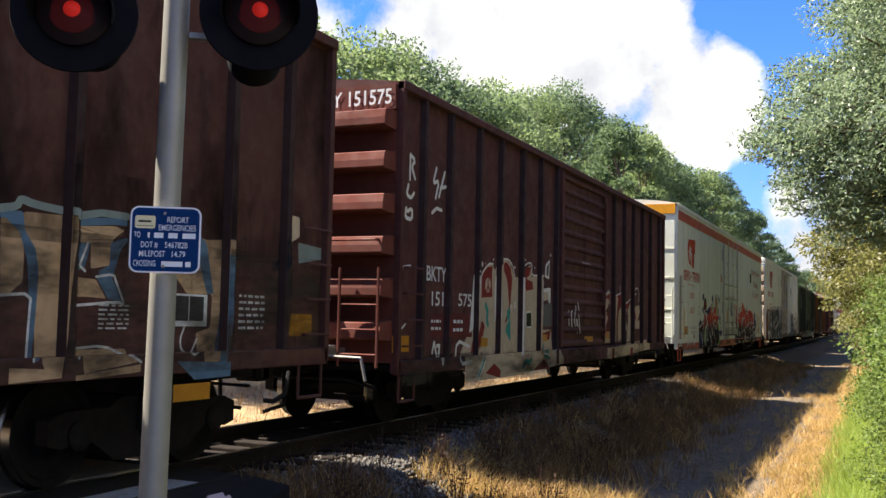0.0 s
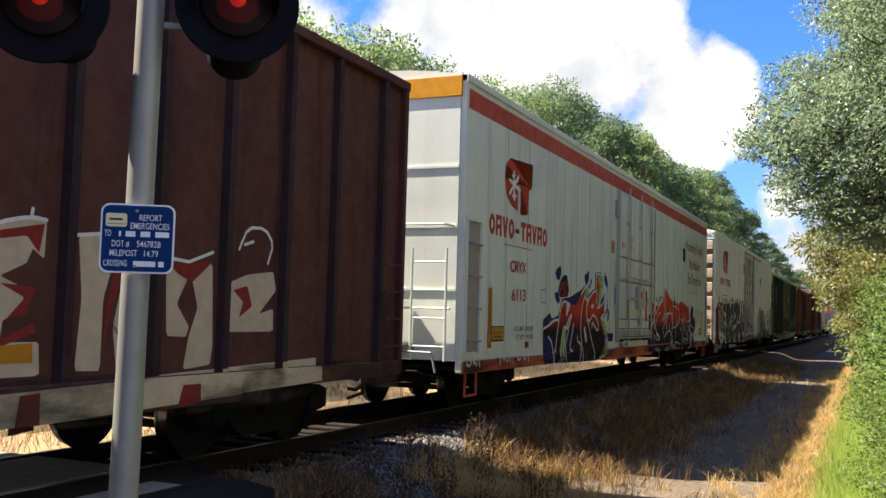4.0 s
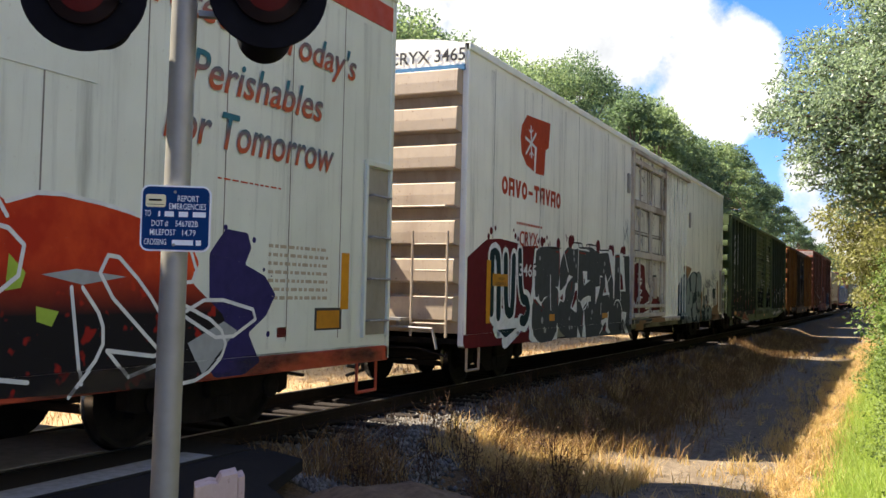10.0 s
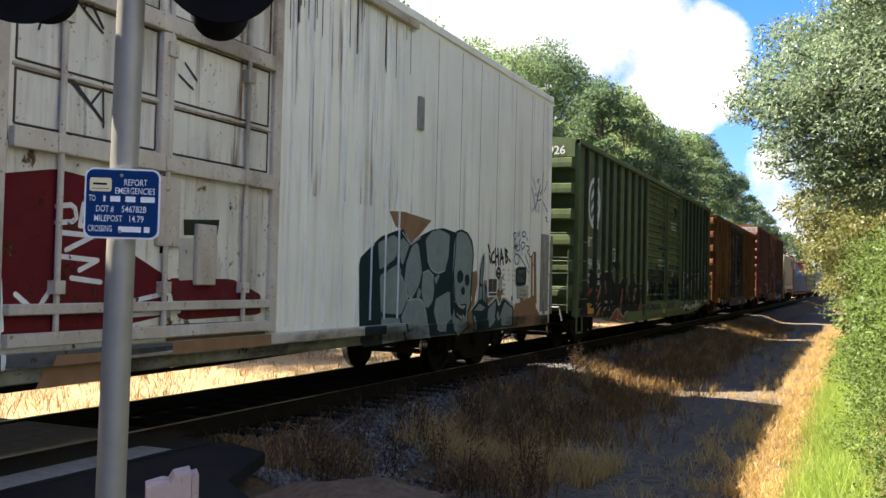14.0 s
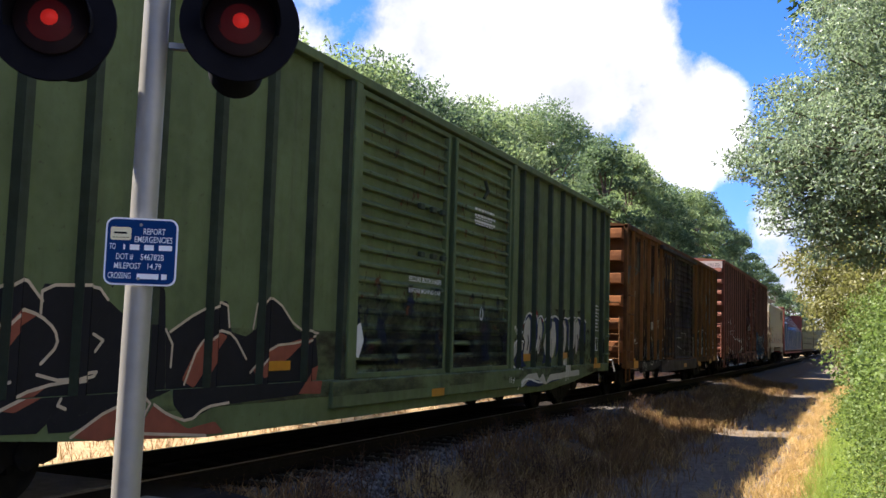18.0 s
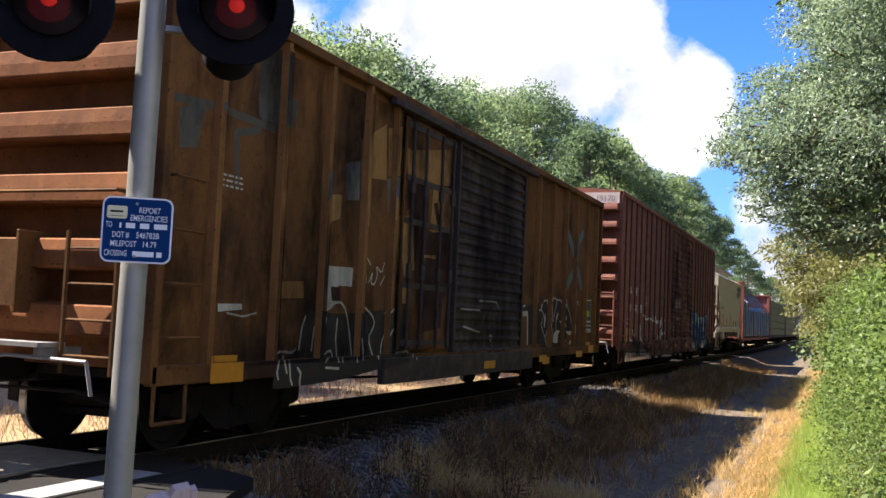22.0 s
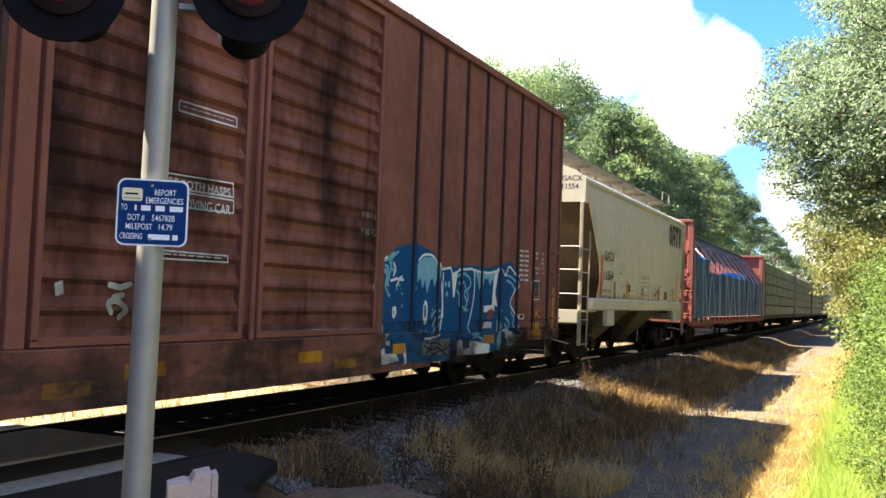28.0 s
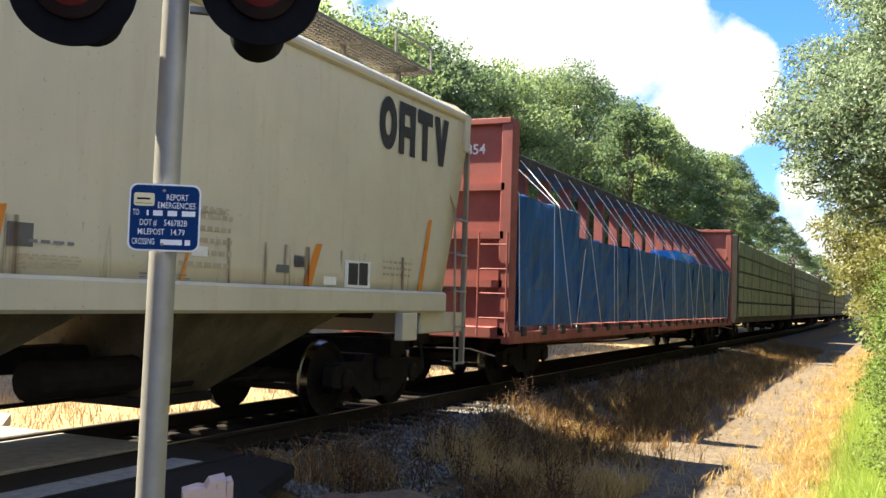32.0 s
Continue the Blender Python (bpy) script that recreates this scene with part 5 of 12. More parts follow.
for key, colour in {"cream_spray": (0.56, 0.44, 0.29), "white_spray": (0.68, 0.67, 0.63), "steel_blue_spray": (0.10, 0.17, 0.24), "red_spray": (0.21, 0.030, 0.022), "teal_spray": (0.05, 0.26, 0.21), "grey_patch": (0.13, 0.13, 0.12), "red_patch": (0.12, 0.032, 0.028),
                    "orange_paint": (0.42, 0.06, 0.022), "grey_print": (0.20, 0.19, 0.19), "amber_stripe": (0.60, 0.26, 0.02), "violet_spray": (0.030, 0.024, 0.095), "black_spray": (0.016, 0.015, 0.016), "lime_spray": (0.33, 0.45, 0.06), "teal_print": (0.05, 0.13, 0.16),
                    "maroon_spray": (0.11, 0.012, 0.014), "white_hot_spray": (0.74, 0.75, 0.72), "charcoal_spray": (0.062, 0.068, 0.066), "dark_teal_spray": (0.012, 0.028, 0.029), "grey_spray": (0.095, 0.10, 0.10), "pale_grey_spray": (0.32, 0.33, 0.32), "slate_spray": (0.085, 0.11, 0.095), "stone_spray": (0.22, 0.26, 0.24), "bone_spray": (0.45, 0.425, 0.355), "brown_grime": (0.26, 0.15, 0.08),
                    "brown_red_spray": (0.24, 0.075, 0.045), "tan_spray": (0.50, 0.40, 0.28), "blue_spray": (0.022, 0.032, 0.078), "blue_ink_spray": (0.07, 0.10, 0.20), "black_grime": (0.026, 0.034, 0.016), "pale_blue_spray": (0.125, 0.15, 0.145), "olive_spray": (0.055, 0.045, 0.028), "grime_rust": (0.045, 0.022, 0.014), "yellow_patch": (0.30, 0.165, 0.055),
                    "faded_blue_spray": (0.085, 0.082, 0.066), "smoke_spray": (0.036, 0.030, 0.024), "peach_spray": (0.52, 0.34, 0.19), "deep_blue_spray": (0.006, 0.075, 0.20), "sky_spray": (0.20, 0.43, 0.52), "orange_stripe": (0.62, 0.22, 0.04), "faded_print": (0.42, 0.35, 0.25)}.items():
    SPRAY[key] = sprayed(key, colour)
m_, n_, l_, b_ = shader("teal_to_orange_lettering", 0.6)
t_, y_ = n_.new("ShaderNodeTexCoord"), n_.new("ShaderNodeSeparateXYZ")
l_.new(t_.outputs["Object"], y_.inputs[0])
r_ = n_.new("ShaderNodeMapRange")
r_.inputs["From Min"].default_value, r_.inputs["From Max"].default_value = 0.05, 0.24
l_.new(y_.outputs["Y"], r_.inputs["Value"])
l_.new(mix(n_, l_, r_.outputs["Result"], (0.42, 0.085, 0.03), (0.03, 0.13, 0.16)), b_.inputs["Base Color"])
MAT["two_tone_print"] = m_
MAT["teal_print"], MAT["orange_paint"], MAT["grey_print"] = SPRAY["teal_print"], SPRAY["orange_paint"], SPRAY["grey_print"]
CAR = {}


def new_car(key, label, category, start):
    CAR[key] = (thing(key, pose(TRACK_X, start, 0), label, category, "cars of the freight train"), start)
    return CAR[key][0]

# brown box car at the head, leaving the view
P_OX = painted("dark_brown_car_paint", (0.070, 0.022, 0.014), 0.45, 0.35, 0.8, (0.05, 0.02, 0.012), (0.035, 0.022, 0.016))
P_MAROON = painted("maroon_car_paint", (0.076, 0.020, 0.015), 0.25, 0.3, 0.8, (0.045, 0.02, 0.014), (0.025, 0.013, 0.011), seed=5)
P_CRYO = painted("off_white_car_paint", (0.66, 0.675, 0.575), 0.12, 0.2, 0.42, (0.30, 0.20, 0.12), (0.35, 0.33, 0.28), 0.08, 9)
P_CRYO2 = painted("white_reefer_paint", (0.88, 0.86, 0.76), 0.15, 0.14, 0.45, (0.26, 0.17, 0.10), (0.33, 0.29, 0.23), 0.08, 13)
P_END2 = painted("rust_stained_white_end", (0.42, 0.325, 0.235), 0.5, 0.75, 0.6, (0.20, 0.11, 0.06), (0.28, 0.19, 0.13), 0.2, 14)
P_ORANGE = painted("orange_red_stripe", (0.44, 0.055, 0.020), 0.15, 0.2, 0.5, fade=0.15, seed=17)
P_GREEN = painted("faded_green_car_paint", (0.092, 0.122, 0.044), 0.3, 0.42, 0.78, (0.04, 0.022, 0.012), (0.02, 0.024, 0.012), 0.25, 21)
# darker copy of the green: shade of the end's ridge faces put into the paint
P_GREENEND = painted("shade_dark_green_end_paint", (0.062, 0.088, 0.027), 0.3, 0.5, 0.85, (0.035, 0.022, 0.012), (0.016, 0.016, 0.010), 0.25, 22)
P_RUST = rusted("rusty_orange_brown_sheet", (0.170, 0.078, 0.024), (0.090, 0.042, 0.016), (0.018, 0.011, 0.008), 25)
# brighter copy of the rust for the posts, their edge highlights put into the colour
P_RUSTPOST = rusted("highlit_rusty_posts", (0.25, 0.118, 0.038), (0.16, 0.074, 0.024), (0.03, 0.015, 0.010), 26, 0.5)
P_RUSTEND = rusted("rusty_orange_end", (0.26, 0.10, 0.035), (0.13, 0.05, 0.02), (0.03, 0.015, 0.01), 27, 0.4)
P_RUSTDK = painted("dark_rusted_panel", (0.034, 0.021, 0.015), 0.5, 0.5, 0.75, (0.035, 0.016, 0.010), (0.012, 0.008, 0.007), seed=29)
P_AOK = painted("red_brown_car_paint", (0.190, 0.064, 0.038), 0.25, 0.25, 0.78, (0.04, 0.018, 0.012), (0.025, 0.013, 0.011), seed=33)
P_REDEND = painted("red_oxide_end_paint", (0.13, 0.030, 0.018), 0.35, 0.4, 0.85, (0.06, 0.025, 0.015), (0.04, 0.02, 0.015), seed=34)
P_HOP = painted("cream_hopper_paint", (0.54, 0.49, 0.365), 0.25, 0.35, 0.45, (0.28, 0.17, 0.09), (0.36, 0.31, 0.22), 0.08, 37)
P_DOOR2 = painted("stained_white_door_paint", (0.66, 0.63, 0.54), 0.75, 0.75, 0.55, (0.16, 0.085, 0.045), (0.24, 0.19, 0.14), 0.15, 61)
P_RODS2 = rusted("rust_streaked_white_hardware", (0.60, 0.55, 0.46), (0.46, 0.39, 0.31), (0.10, 0.055, 0.032), 63, 0.55)
P_SILL2 = rusted("grimy_white_sill", (0.30, 0.29, 0.22), (0.15, 0.13, 0.08), (0.035, 0.03, 0.02), 65, 0.6)
P_RECESS = painted("tan_stained_recess", (0.30, 0.265, 0.205), 0.4, 0.6, 0.6, (0.14, 0.08, 0.05), (0.17, 0.14, 0.10), 0.15, 68)
# grime plus the overhang's shade, put into the slope sheet's colour
P_HOPEND = rusted("grimy_shade_dark_slope_sheet", (0.105, 0.078, 0.054), (0.06, 0.044, 0.030), (0.03, 0.02, 0.014), 69, 0.6)
# cream chutes with stains, darkened in colour for the shade below the sill
P_CHUTE = rusted("stained_shade_dark_chute", (0.16, 0.135, 0.085), (0.09, 0.07, 0.045), (0.02, 0.017, 0.013), 71, 0.7)
P_HOPLADDER = painted("weathered_tan_ladder_paint", (0.34, 0.27, 0.18), 0.5, 0.6, 0.6, (0.16, 0.09, 0.05), (0.15, 0.11, 0.07), 0.15, 75)
P_RED = painted("faded_red_flat_car_paint", (0.26, 0.065, 0.050), 0.4, 0.4, 0.65, seed=41)

# posts far darker than their sheets: the flanks' shade is put into the paint
P_OXPOST = painted("shade_dark_brown_posts", (0.030, 0.011, 0.008), 0.5, 0.5, 0.8, (0.03, 0.014, 0.01), (0.015, 0.01, 0.008), seed=45)
P_MAROONPOST = painted("shade_dark_maroon_posts", (0.026, 0.009, 0.009), 0.4, 0.5, 0.8, (0.03, 0.014, 0.01), (0.014, 0.009, 0.008), seed=46)
P_GREENPOST = painted("shade_dark_green_posts", (0.026, 0.036, 0.014), 0.4, 0.5, 0.8, (0.03, 0.018, 0.01), (0.010, 0.012, 0.007), seed=47)
P_AOKPOST = painted("shade_dark_red_brown_posts", (0.045, 0.017, 0.012), 0.4, 0.5, 0.8, (0.03, 0.014, 0.01), (0.015, 0.009, 0.008), seed=48)

S = 0.95                   # from the train's own units to metres
P_GALV = MAT["steel_end"]


def side_ladder(car, y, z0, z1, rungs, material, wide=0.46):
    ladder(car, HALF + 0.05, y, y + wide, z0, z1, rungs, material, stiles=False)


def end_gear(car, material, z_top=2.1, brake=True, grab=True):
    """Ladder, grab irons, brake wheel and walkway on the front end."""
    ladder(car, -0.40, 0.95, 1.5, 0.86, z_top, 4, material, on_end=True)
    part("grab_iron", Shape().path([(-1.4, -0.05, z_top + 0.35), (-1.4, -0.40, z_top + 0.35), (1.45, -0.40, z_top + 0.35), (1.45, -0.05, z_top + 0.35)], 0.018), material, car)
    part("end_walkway", Shape().box(-0.9, 0.9, -0.62, -0.3, 1.08, 1.12).box(-0.85, -0.8, -0.56, -0.05, 0.98, 1.08).box(0.8, 0.85, -0.56, -0.05, 0.98, 1.08), P_GALV, car)
    board = part("defect_card_board", Shape().box(-0.32, 0.42, -0.45, -0.41, 1.42, 2.02, 0.006).box(-0.35, -0.31, -0.47, -0.1, 1.36, 2.10, 0.006).box(0.41, 0.45, -0.47, -0.1, 1.36, 2.10, 0.006), material, car, "flat steel board between two uprights")
    part("uncoupling_lever", Shape().path([(0.1, -0.66, 0.92), (0.5, -0.58, 1.0), (1.35, -0.52, 0.98), (1.42, -0.52, 0.70)], 0.018), P_GALV, car)
    part("air_hose", Shape().path([(0.38, -0.62, 0.78), (0.42, -0.74, 0.52), (0.34, -0.88, 0.42), (0.26, -0.98, 0.44)], 0.030), MAT["rubber"], car)
    if brake:
        part("brake_housing", Shape().box(-0.95, -0.40, -0.44, -0.1, 1.75, 2.2, 0.03).tube((-0.66, -0.50, 2.0), (-0.66, -0.42, 2.0), 0.04, 8), MAT["truck"], car)
        wheel = Shape()
        for k in range(16):
            a, b = 2 * math.pi * k / 16, 2 * math.pi * (k + 1) / 16
            wheel.tube((-0.66 + 0.26 * math.cos(a), -0.51, 1.98 + 0.26 * math.sin(a)), (-0.66 + 0.26 * math.cos(b), -0.51, 1.98 + 0.26 * math.sin(b)), 0.014, 6)
        for k in range(4):
            a = math.pi * k / 2 + 0.4
            wheel.tube((-0.66, -0.51, 1.98), (-0.66 + 0.26 * math.cos(a), -0.51, 1.98 + 0.26 * math.sin(a)), 0.012, 6)
        part("brake_wheel", wheel, material, car)


def steps(car, y, material):
    """Sill step under a corner of the near side."""
    foot = INFO[car.name][2]
    part("sill_step", Shape().path([(HALF - 0.04, y, foot), (HALF - 0.04, y, foot - 0.36), (HALF - 0.04, y + 0.45, foot - 0.36), (HALF - 0.04, y + 0.45, foot)], 0.02), material, car)


def door_track(car, y0, y1, z0, z1, material):
    part("door_track", Shape().box(HALF - 0.06, HALF + 0.05, y0, y1, z0, z1, 0.012), material, car)
    FLATS.setdefault(car.name, []).append((y0, y1, z0, z1, HALF + 0.051))


# the brown car at the head of the view
L0 = 17.0
brown = new_car("leading_boxcar", "dark brown steel box car with cream graffiti along the bottom", "boxcar", 9.67 * S - L0)
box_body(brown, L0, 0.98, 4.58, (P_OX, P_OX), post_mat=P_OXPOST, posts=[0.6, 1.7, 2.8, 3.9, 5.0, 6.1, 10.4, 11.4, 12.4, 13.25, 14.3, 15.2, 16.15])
ribbed_door(brown, 6.9, 9.6, 1.15, 4.4, 12, P_OX)
wavy_end(brown, L0 - 0.02, 1.0, 4.5, 7, P_OX, 1)
wavy_end(brown, 0.02, 1.0, 4.5, 7, P_OX, -1)
side_ladder(brown, L0 - 0.55, 1.1, 2.6, 4, P_OX)
underpinnings(brown, L0)
steps(brown, L0 - 0.55, P_OX)

A, L1 = 11.45 * S, (29.05 - 11.45) * S
maroon = new_car("maroon_boxcar", "maroon ribbed steel box car with white tags and painted letters", "boxcar", A)
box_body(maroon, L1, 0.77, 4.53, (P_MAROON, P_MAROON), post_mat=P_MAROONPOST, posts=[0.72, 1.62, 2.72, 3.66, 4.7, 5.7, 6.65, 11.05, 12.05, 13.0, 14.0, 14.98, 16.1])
ribbed_door(maroon, 7.0, 10.2, 1.02, 4.30, 12, P_MAROON)
door_track(maroon, 6.6, 13.2, 0.66, 0.94, P_MAROON)
part("door_post", Shape().box(HALF - 0.06, HALF + 0.03, 6.78, 6.92, 0.95, 4.4, 0.01), P_MAROON, maroon)
part("lock_rod", Shape().tube((HALF + 0.05, 9.9, 1.2), (HALF + 0.05, 9.9, 4.1), 0.018).box(HALF - 0.02, HALF + 0.05, 9.8, 10.0, 1.9, 2.1), P_MAROON, maroon)
wavy_end(maroon, 0.02, 0.9, 4.15, 6, P_REDEND, -1, depth=0.36, flat=0.56)
wavy_end(maroon, L1 - 0.02, 0.9, 4.4, 6, P_MAROON, 1)
part("number_board", Shape().box(-1.5, 1.5, -0.06, 0.02, 4.17, 4.5), P_REDEND, maroon)
n_ob = flat_text("BKTY 151575", 0.28, MAT["white_paint"], "lettering", maroon, pose(0.2, -0.07, 4.22, 90, 0, 0))
n_ob.matrix_basis = pose(0.15, -0.07, 4.24, 90, 0, 0) @ Matrix.Diagonal((1.3 / max(p.co.x for p in n_ob.data.vertices), 1, 1, 1))
end_gear(maroon, P_REDEND)
side_ladder(maroon, 0.12, 0.95, 2.3, 4, P_MAROON)
side_ladder(maroon, L1 - 0.6, 0.95, 2.3, 4, P_MAROON)
underpinnings(maroon, L1)
steps(maroon, 0.1, P_MAROON)

A, L2 = 31.1 * S, (55.5 - 31.1) * S
reefer = new_car("refrigerator_boxcar", "off-white refrigerator car with orange-red stripes and colourful graffiti", "refrigerator car", A)
box_body(reefer, L2, 0.68, 5.14, (P_CRYO, P_ORANGE), roof_rise=0.16, sheet=0.015, roof_mat=P_CRYO)
part("roof_stripe", Shape().box(HALF - 0.014, HALF - 0.006, 0.09, L2 - 0.09, 4.66, 4.95), P_ORANGE, reefer, "orange-red stripe under the eave")
part("centre_girder", Shape().prism([(8.2, 0.8), (8.6, 0.60), (13.5, 0.60), (14.1, 0.8)], 0, HALF - 0.14, HALF - 0.006), P_ORANGE, reefer, "deep orange-red centre girder")
P_SEAM = plain("grimy_panel_joint", (0.20, 0.185, 0.155), 0.8, vary=0.5, scale=3)
seam_mesh = Shape().box(HALF - 0.016, HALF - 0.0142, -0.008, 0.008, 0.97, 4.66).mesh("panel_seam", P_SEAM)
for y in (1.85, 2.95, 4.05, 5.1, 6.05, 7.0, 8.0, 8.85, 14.65, 15.75, 16.8, 17.85, 18.9, 19.95, 21.0, 22.0):
    o = new("panel_seam", seam_mesh)
    o.parent = reefer
    o.matrix_basis = pose(0, y, 0)
P_PLUG = painted("grey_cream_door_paint", (0.40, 0.395, 0.33), 0.3, 0.45, 0.5, (0.16, 0.10, 0.06), (0.28, 0.26, 0.21), 0.1, 73)
P_GAP = plain("dark_rubber_seal", (0.03, 0.03, 0.026), 0.85, vary=0.4, scale=9)
plug = part("plug_door", Shape().box(HALF - 0.02, HALF + 0.012, 9.58, 13.72, 1.06, 4.64, 0.008), P_CRYO, reefer, "wide plug door with lock rods")
part("door_frame", Shape().box(HALF - 0.02, HALF + 0.055, 9.42, 9.54, 0.98, 4.64, 0.01), P_PLUG, plug)
part("door_frame", Shape().box(HALF - 0.02, HALF + 0.02, 13.74, 13.80, 1.0, 4.64, 0.008), P_PLUG, plug)
part("door_seal", Shape().box(HALF - 0.014, HALF + 0.014, 9.54, 9.58, 1.0, 4.64).box(HALF - 0.014, HALF + 0.008, 13.72, 13.74, 1.0, 4.64).box(HALF - 0.014, HALF + 0.010, 9.56, 13.72, 1.0, 1.06), P_GAP, plug, "dark rubber seal")
for z, up in ((1.20, 0.075), (1.56, 0.012), (2.50, 0.030), (3.06, 0.014)):
    part("door_rail", Shape().box(HALF + 0.012, HALF + 0.060 if up > 0.05 else HALF + 0.036, 9.60, 13.70, z - up, z + up, 0.004), P_PLUG, plug)
for y in (10.40, 11.74, 13.06):
    part("rod_slot", Shape().box(HALF + 0.0125, HALF + 0.0148, y + 0.018, y + 0.040, 1.3, 4.62), P_GAP, plug)
    rod = part("lock_rod", Shape().tube((HALF + 0.075, y, 1.02), (HALF + 0.075, y, 4.78), 0.020, 8), P_PLUG, plug)
    for z in (1.20, 2.50, 3.06, 3.9):
        part("rod_bracket", Shape().box(HALF + 0.012, HALF + 0.105, y - 0.055, y + 0.055, z - 0.035, z + 0.035, 0.006), P_PLUG, rod)
# shade drawn as thin dark lines below the rails and at the door's edges
for z in (1.105, 1.305, 1.535, 2.455, 3.035):
    part("edge_shade", Shape().tube((HALF + 0.012, 9.62, z), (HALF + 0.012, 13.68, z), 0.011, 6), MAT["shade_line"], plug, "dark line drawn as shade under the door rail")
for y in (9.63, 13.66):
    part("edge_shade", Shape().tube((HALF + 0.012, y, 1.10), (HALF + 0.012, y, 4.60), 0.010, 6), MAT["shade_line"], plug)
part("lock_box", Shape().box(HALF + 0.02, HALF + 0.13, 11.36, 11.98, 1.80, 2.38, 0.012).box(HALF + 0.02, HALF + 0.11, 11.60, 11.82, 1.42, 1.60, 0.01), P_PLUG, plug)
part("lock_plate", Shape().box(HALF + 0.13, HALF + 0.134, 11.45, 11.66, 2.08, 2.24), P_ORANGE, plug, "red notice on the lock box")
part("lock_lever", Shape().path([(HALF + 0.16, 11.98, 2.28), (HALF + 0.17, 12.0, 2.0), (HALF + 0.16, 11.96, 1.75), (HALF + 0.16, 12.02, 1.50)], 0.022), P_ORANGE, plug, "red lock lever")
part("link_rod", Shape().tube((HALF + 0.075, 10.32, 2.06), (HALF + 0.075, 11.40, 2.06), 0.030, 8), P_PLUG, plug)
part("link_rod", Shape().tube((HALF + 0.075, 12.0, 2.06), (HALF + 0.075, 13.06, 2.06), 0.030, 8), P_PLUG, plug)
part("rod_guide", Shape().tube((HALF + 0.05, 9.22, 1.05), (HALF + 0.05, 9.22, 2.9), 0.022, 8), P_PLUG, reefer)
part("track_bracket", Shape().path([(HALF + 0.06, 9.75, 0.93), (HALF + 0.1, 9.95, 1.0), (HALF + 0.1, 10.15, 0.92), (HALF + 0.06, 10.4, 1.0)], 0.035).box(HALF - 0.01, HALF + 0.09, 9.8, 10.1, 0.88, 0.96, 0.01), P_PLUG, reefer)
part("track_lip", Shape().box(HALF - 0.02, HALF + 0.045, 9.4, 16.4, 0.835, 0.862), P_ORANGE, reefer, "orange-red lower door track")
for y0, z0 in ((9.24, 3.95), (9.28, 1.9), (18.3, 3.45)):
    part("vent_box", Shape().box(HALF - 0.015, HALF + 0.03, y0, y0 + 0.16, z0, z0 + 0.42, 0.008), MAT["steel_end"] if y0 < 18 else MAT["black"], reefer)
part("hatch_outline", Shape().box(HALF - 0.015, HALF - 0.007, 17.35, 18.35, 3.05, 3.75), P_CRYO, reefer)
for y0 in (0.10, L2 - 0.66):
    part("ladder_recess", Shape().box(HALF - 0.014, HALF + 0.03, y0 - 0.03, y0 + 0.02, 0.95, 2.95, 0.006).box(HALF - 0.014, HALF + 0.03, y0 + 0.54, y0 + 0.58, 0.95, 2.95, 0.006).box(HALF - 0.014, HALF + 0.03, y0 - 0.03, y0 + 0.58, 2.95, 3.02, 0.006), P_CRYO, reefer)
    part("recess_panel", Shape().box(HALF - 0.014, HALF - 0.004, y0 + 0.02, y0 + 0.54, 0.98, 2.94), P_RECESS, reefer, "tan stained panel behind the ladder")
    ladder(reefer, HALF + 0.06, y0 + 0.05, y0 + 0.52, 0.9, 2.85, 4, P_GALV, stiles=False)
for y in (-0.02, L2 - 0.02):
    part("smooth_end", Shape().box(-1.5, 1.5, y, y + 0.04, 0.85, 5.1), P_CRYO, reefer, "smooth sheet steel end")
for z in (1.9, 2.85, 3.75):
    part("end_seam", Shape().box(-1.5, 1.5, -0.04, -0.02, z - 0.02, z + 0.02), P_CRYO, reefer)
part("end_cap", Shape().box(-1.52, 1.52, -0.05, 0.0, 4.82, 5.12), SPRAY["amber_stripe"], reefer, "orange band across the top of the end")
part("end_print", Shape().box(-0.4, 0.3, -0.045, -0.021, 3.30, 3.36).box(-0.4, 0.2, -0.045, -0.021, 3.20, 3.26).box(-0.5, 0.3, -0.045, -0.021, 2.60, 2.66).box(-0.5, 0.4, -0.045, -0.021, 2.50, 2.56), SPRAY["faded_print"], reefer)
end_gear(reefer, P_CRYO, 2.5, True)
part("cross_rail", Shape().path([(-1.45, -0.12, 1.62), (1.45, -0.12, 1.62)], 0.02), P_CRYO, reefer)
underpinnings(reefer, L2, 2.6)
steps(reefer, 0.25, P_ORANGE)
steps(reefer, L2 - 0.7, P_ORANGE)

FLATS[reefer.name] = [(9.58, 13.72, 1.06, 4.64, HALF + 0.013), (9.60, 13.70, 1.125, 1.275, HALF + 0.061)]
A, L3 = 57.85 * S, (81.8 - 57.85) * S
white = new_car("white_refrigerator_boxcar", "white refrigerator car with grey and maroon graffiti along its side", "refrigerator car", A)
box_body(white, L3, 0.72, 5.10, (P_CRYO2, P_SILL2), roof_rise=0.16, sheet=0.015)
seam_mesh = Shape().box(HALF - 0.016, HALF - 0.0142, -0.007, 0.007, 0.97, 4.95).mesh("panel_seam", P_SEAM)
for y in (1.05, 3.2, 5.4, 7.5, 8.9, 17.2, 18.1, 18.9, 19.7, 20.6, 21.5, 22.2):
    o = new("panel_seam", seam_mesh)
    o.parent = white
    o.matrix_basis = pose(0, y, 0)
door = part("sliding_door", Shape().box(HALF - 0.02, HALF + 0.010, 9.68, 12.98, 0.98, 4.70, 0.01), P_DOOR2, white, "framed sliding door with lock rods")
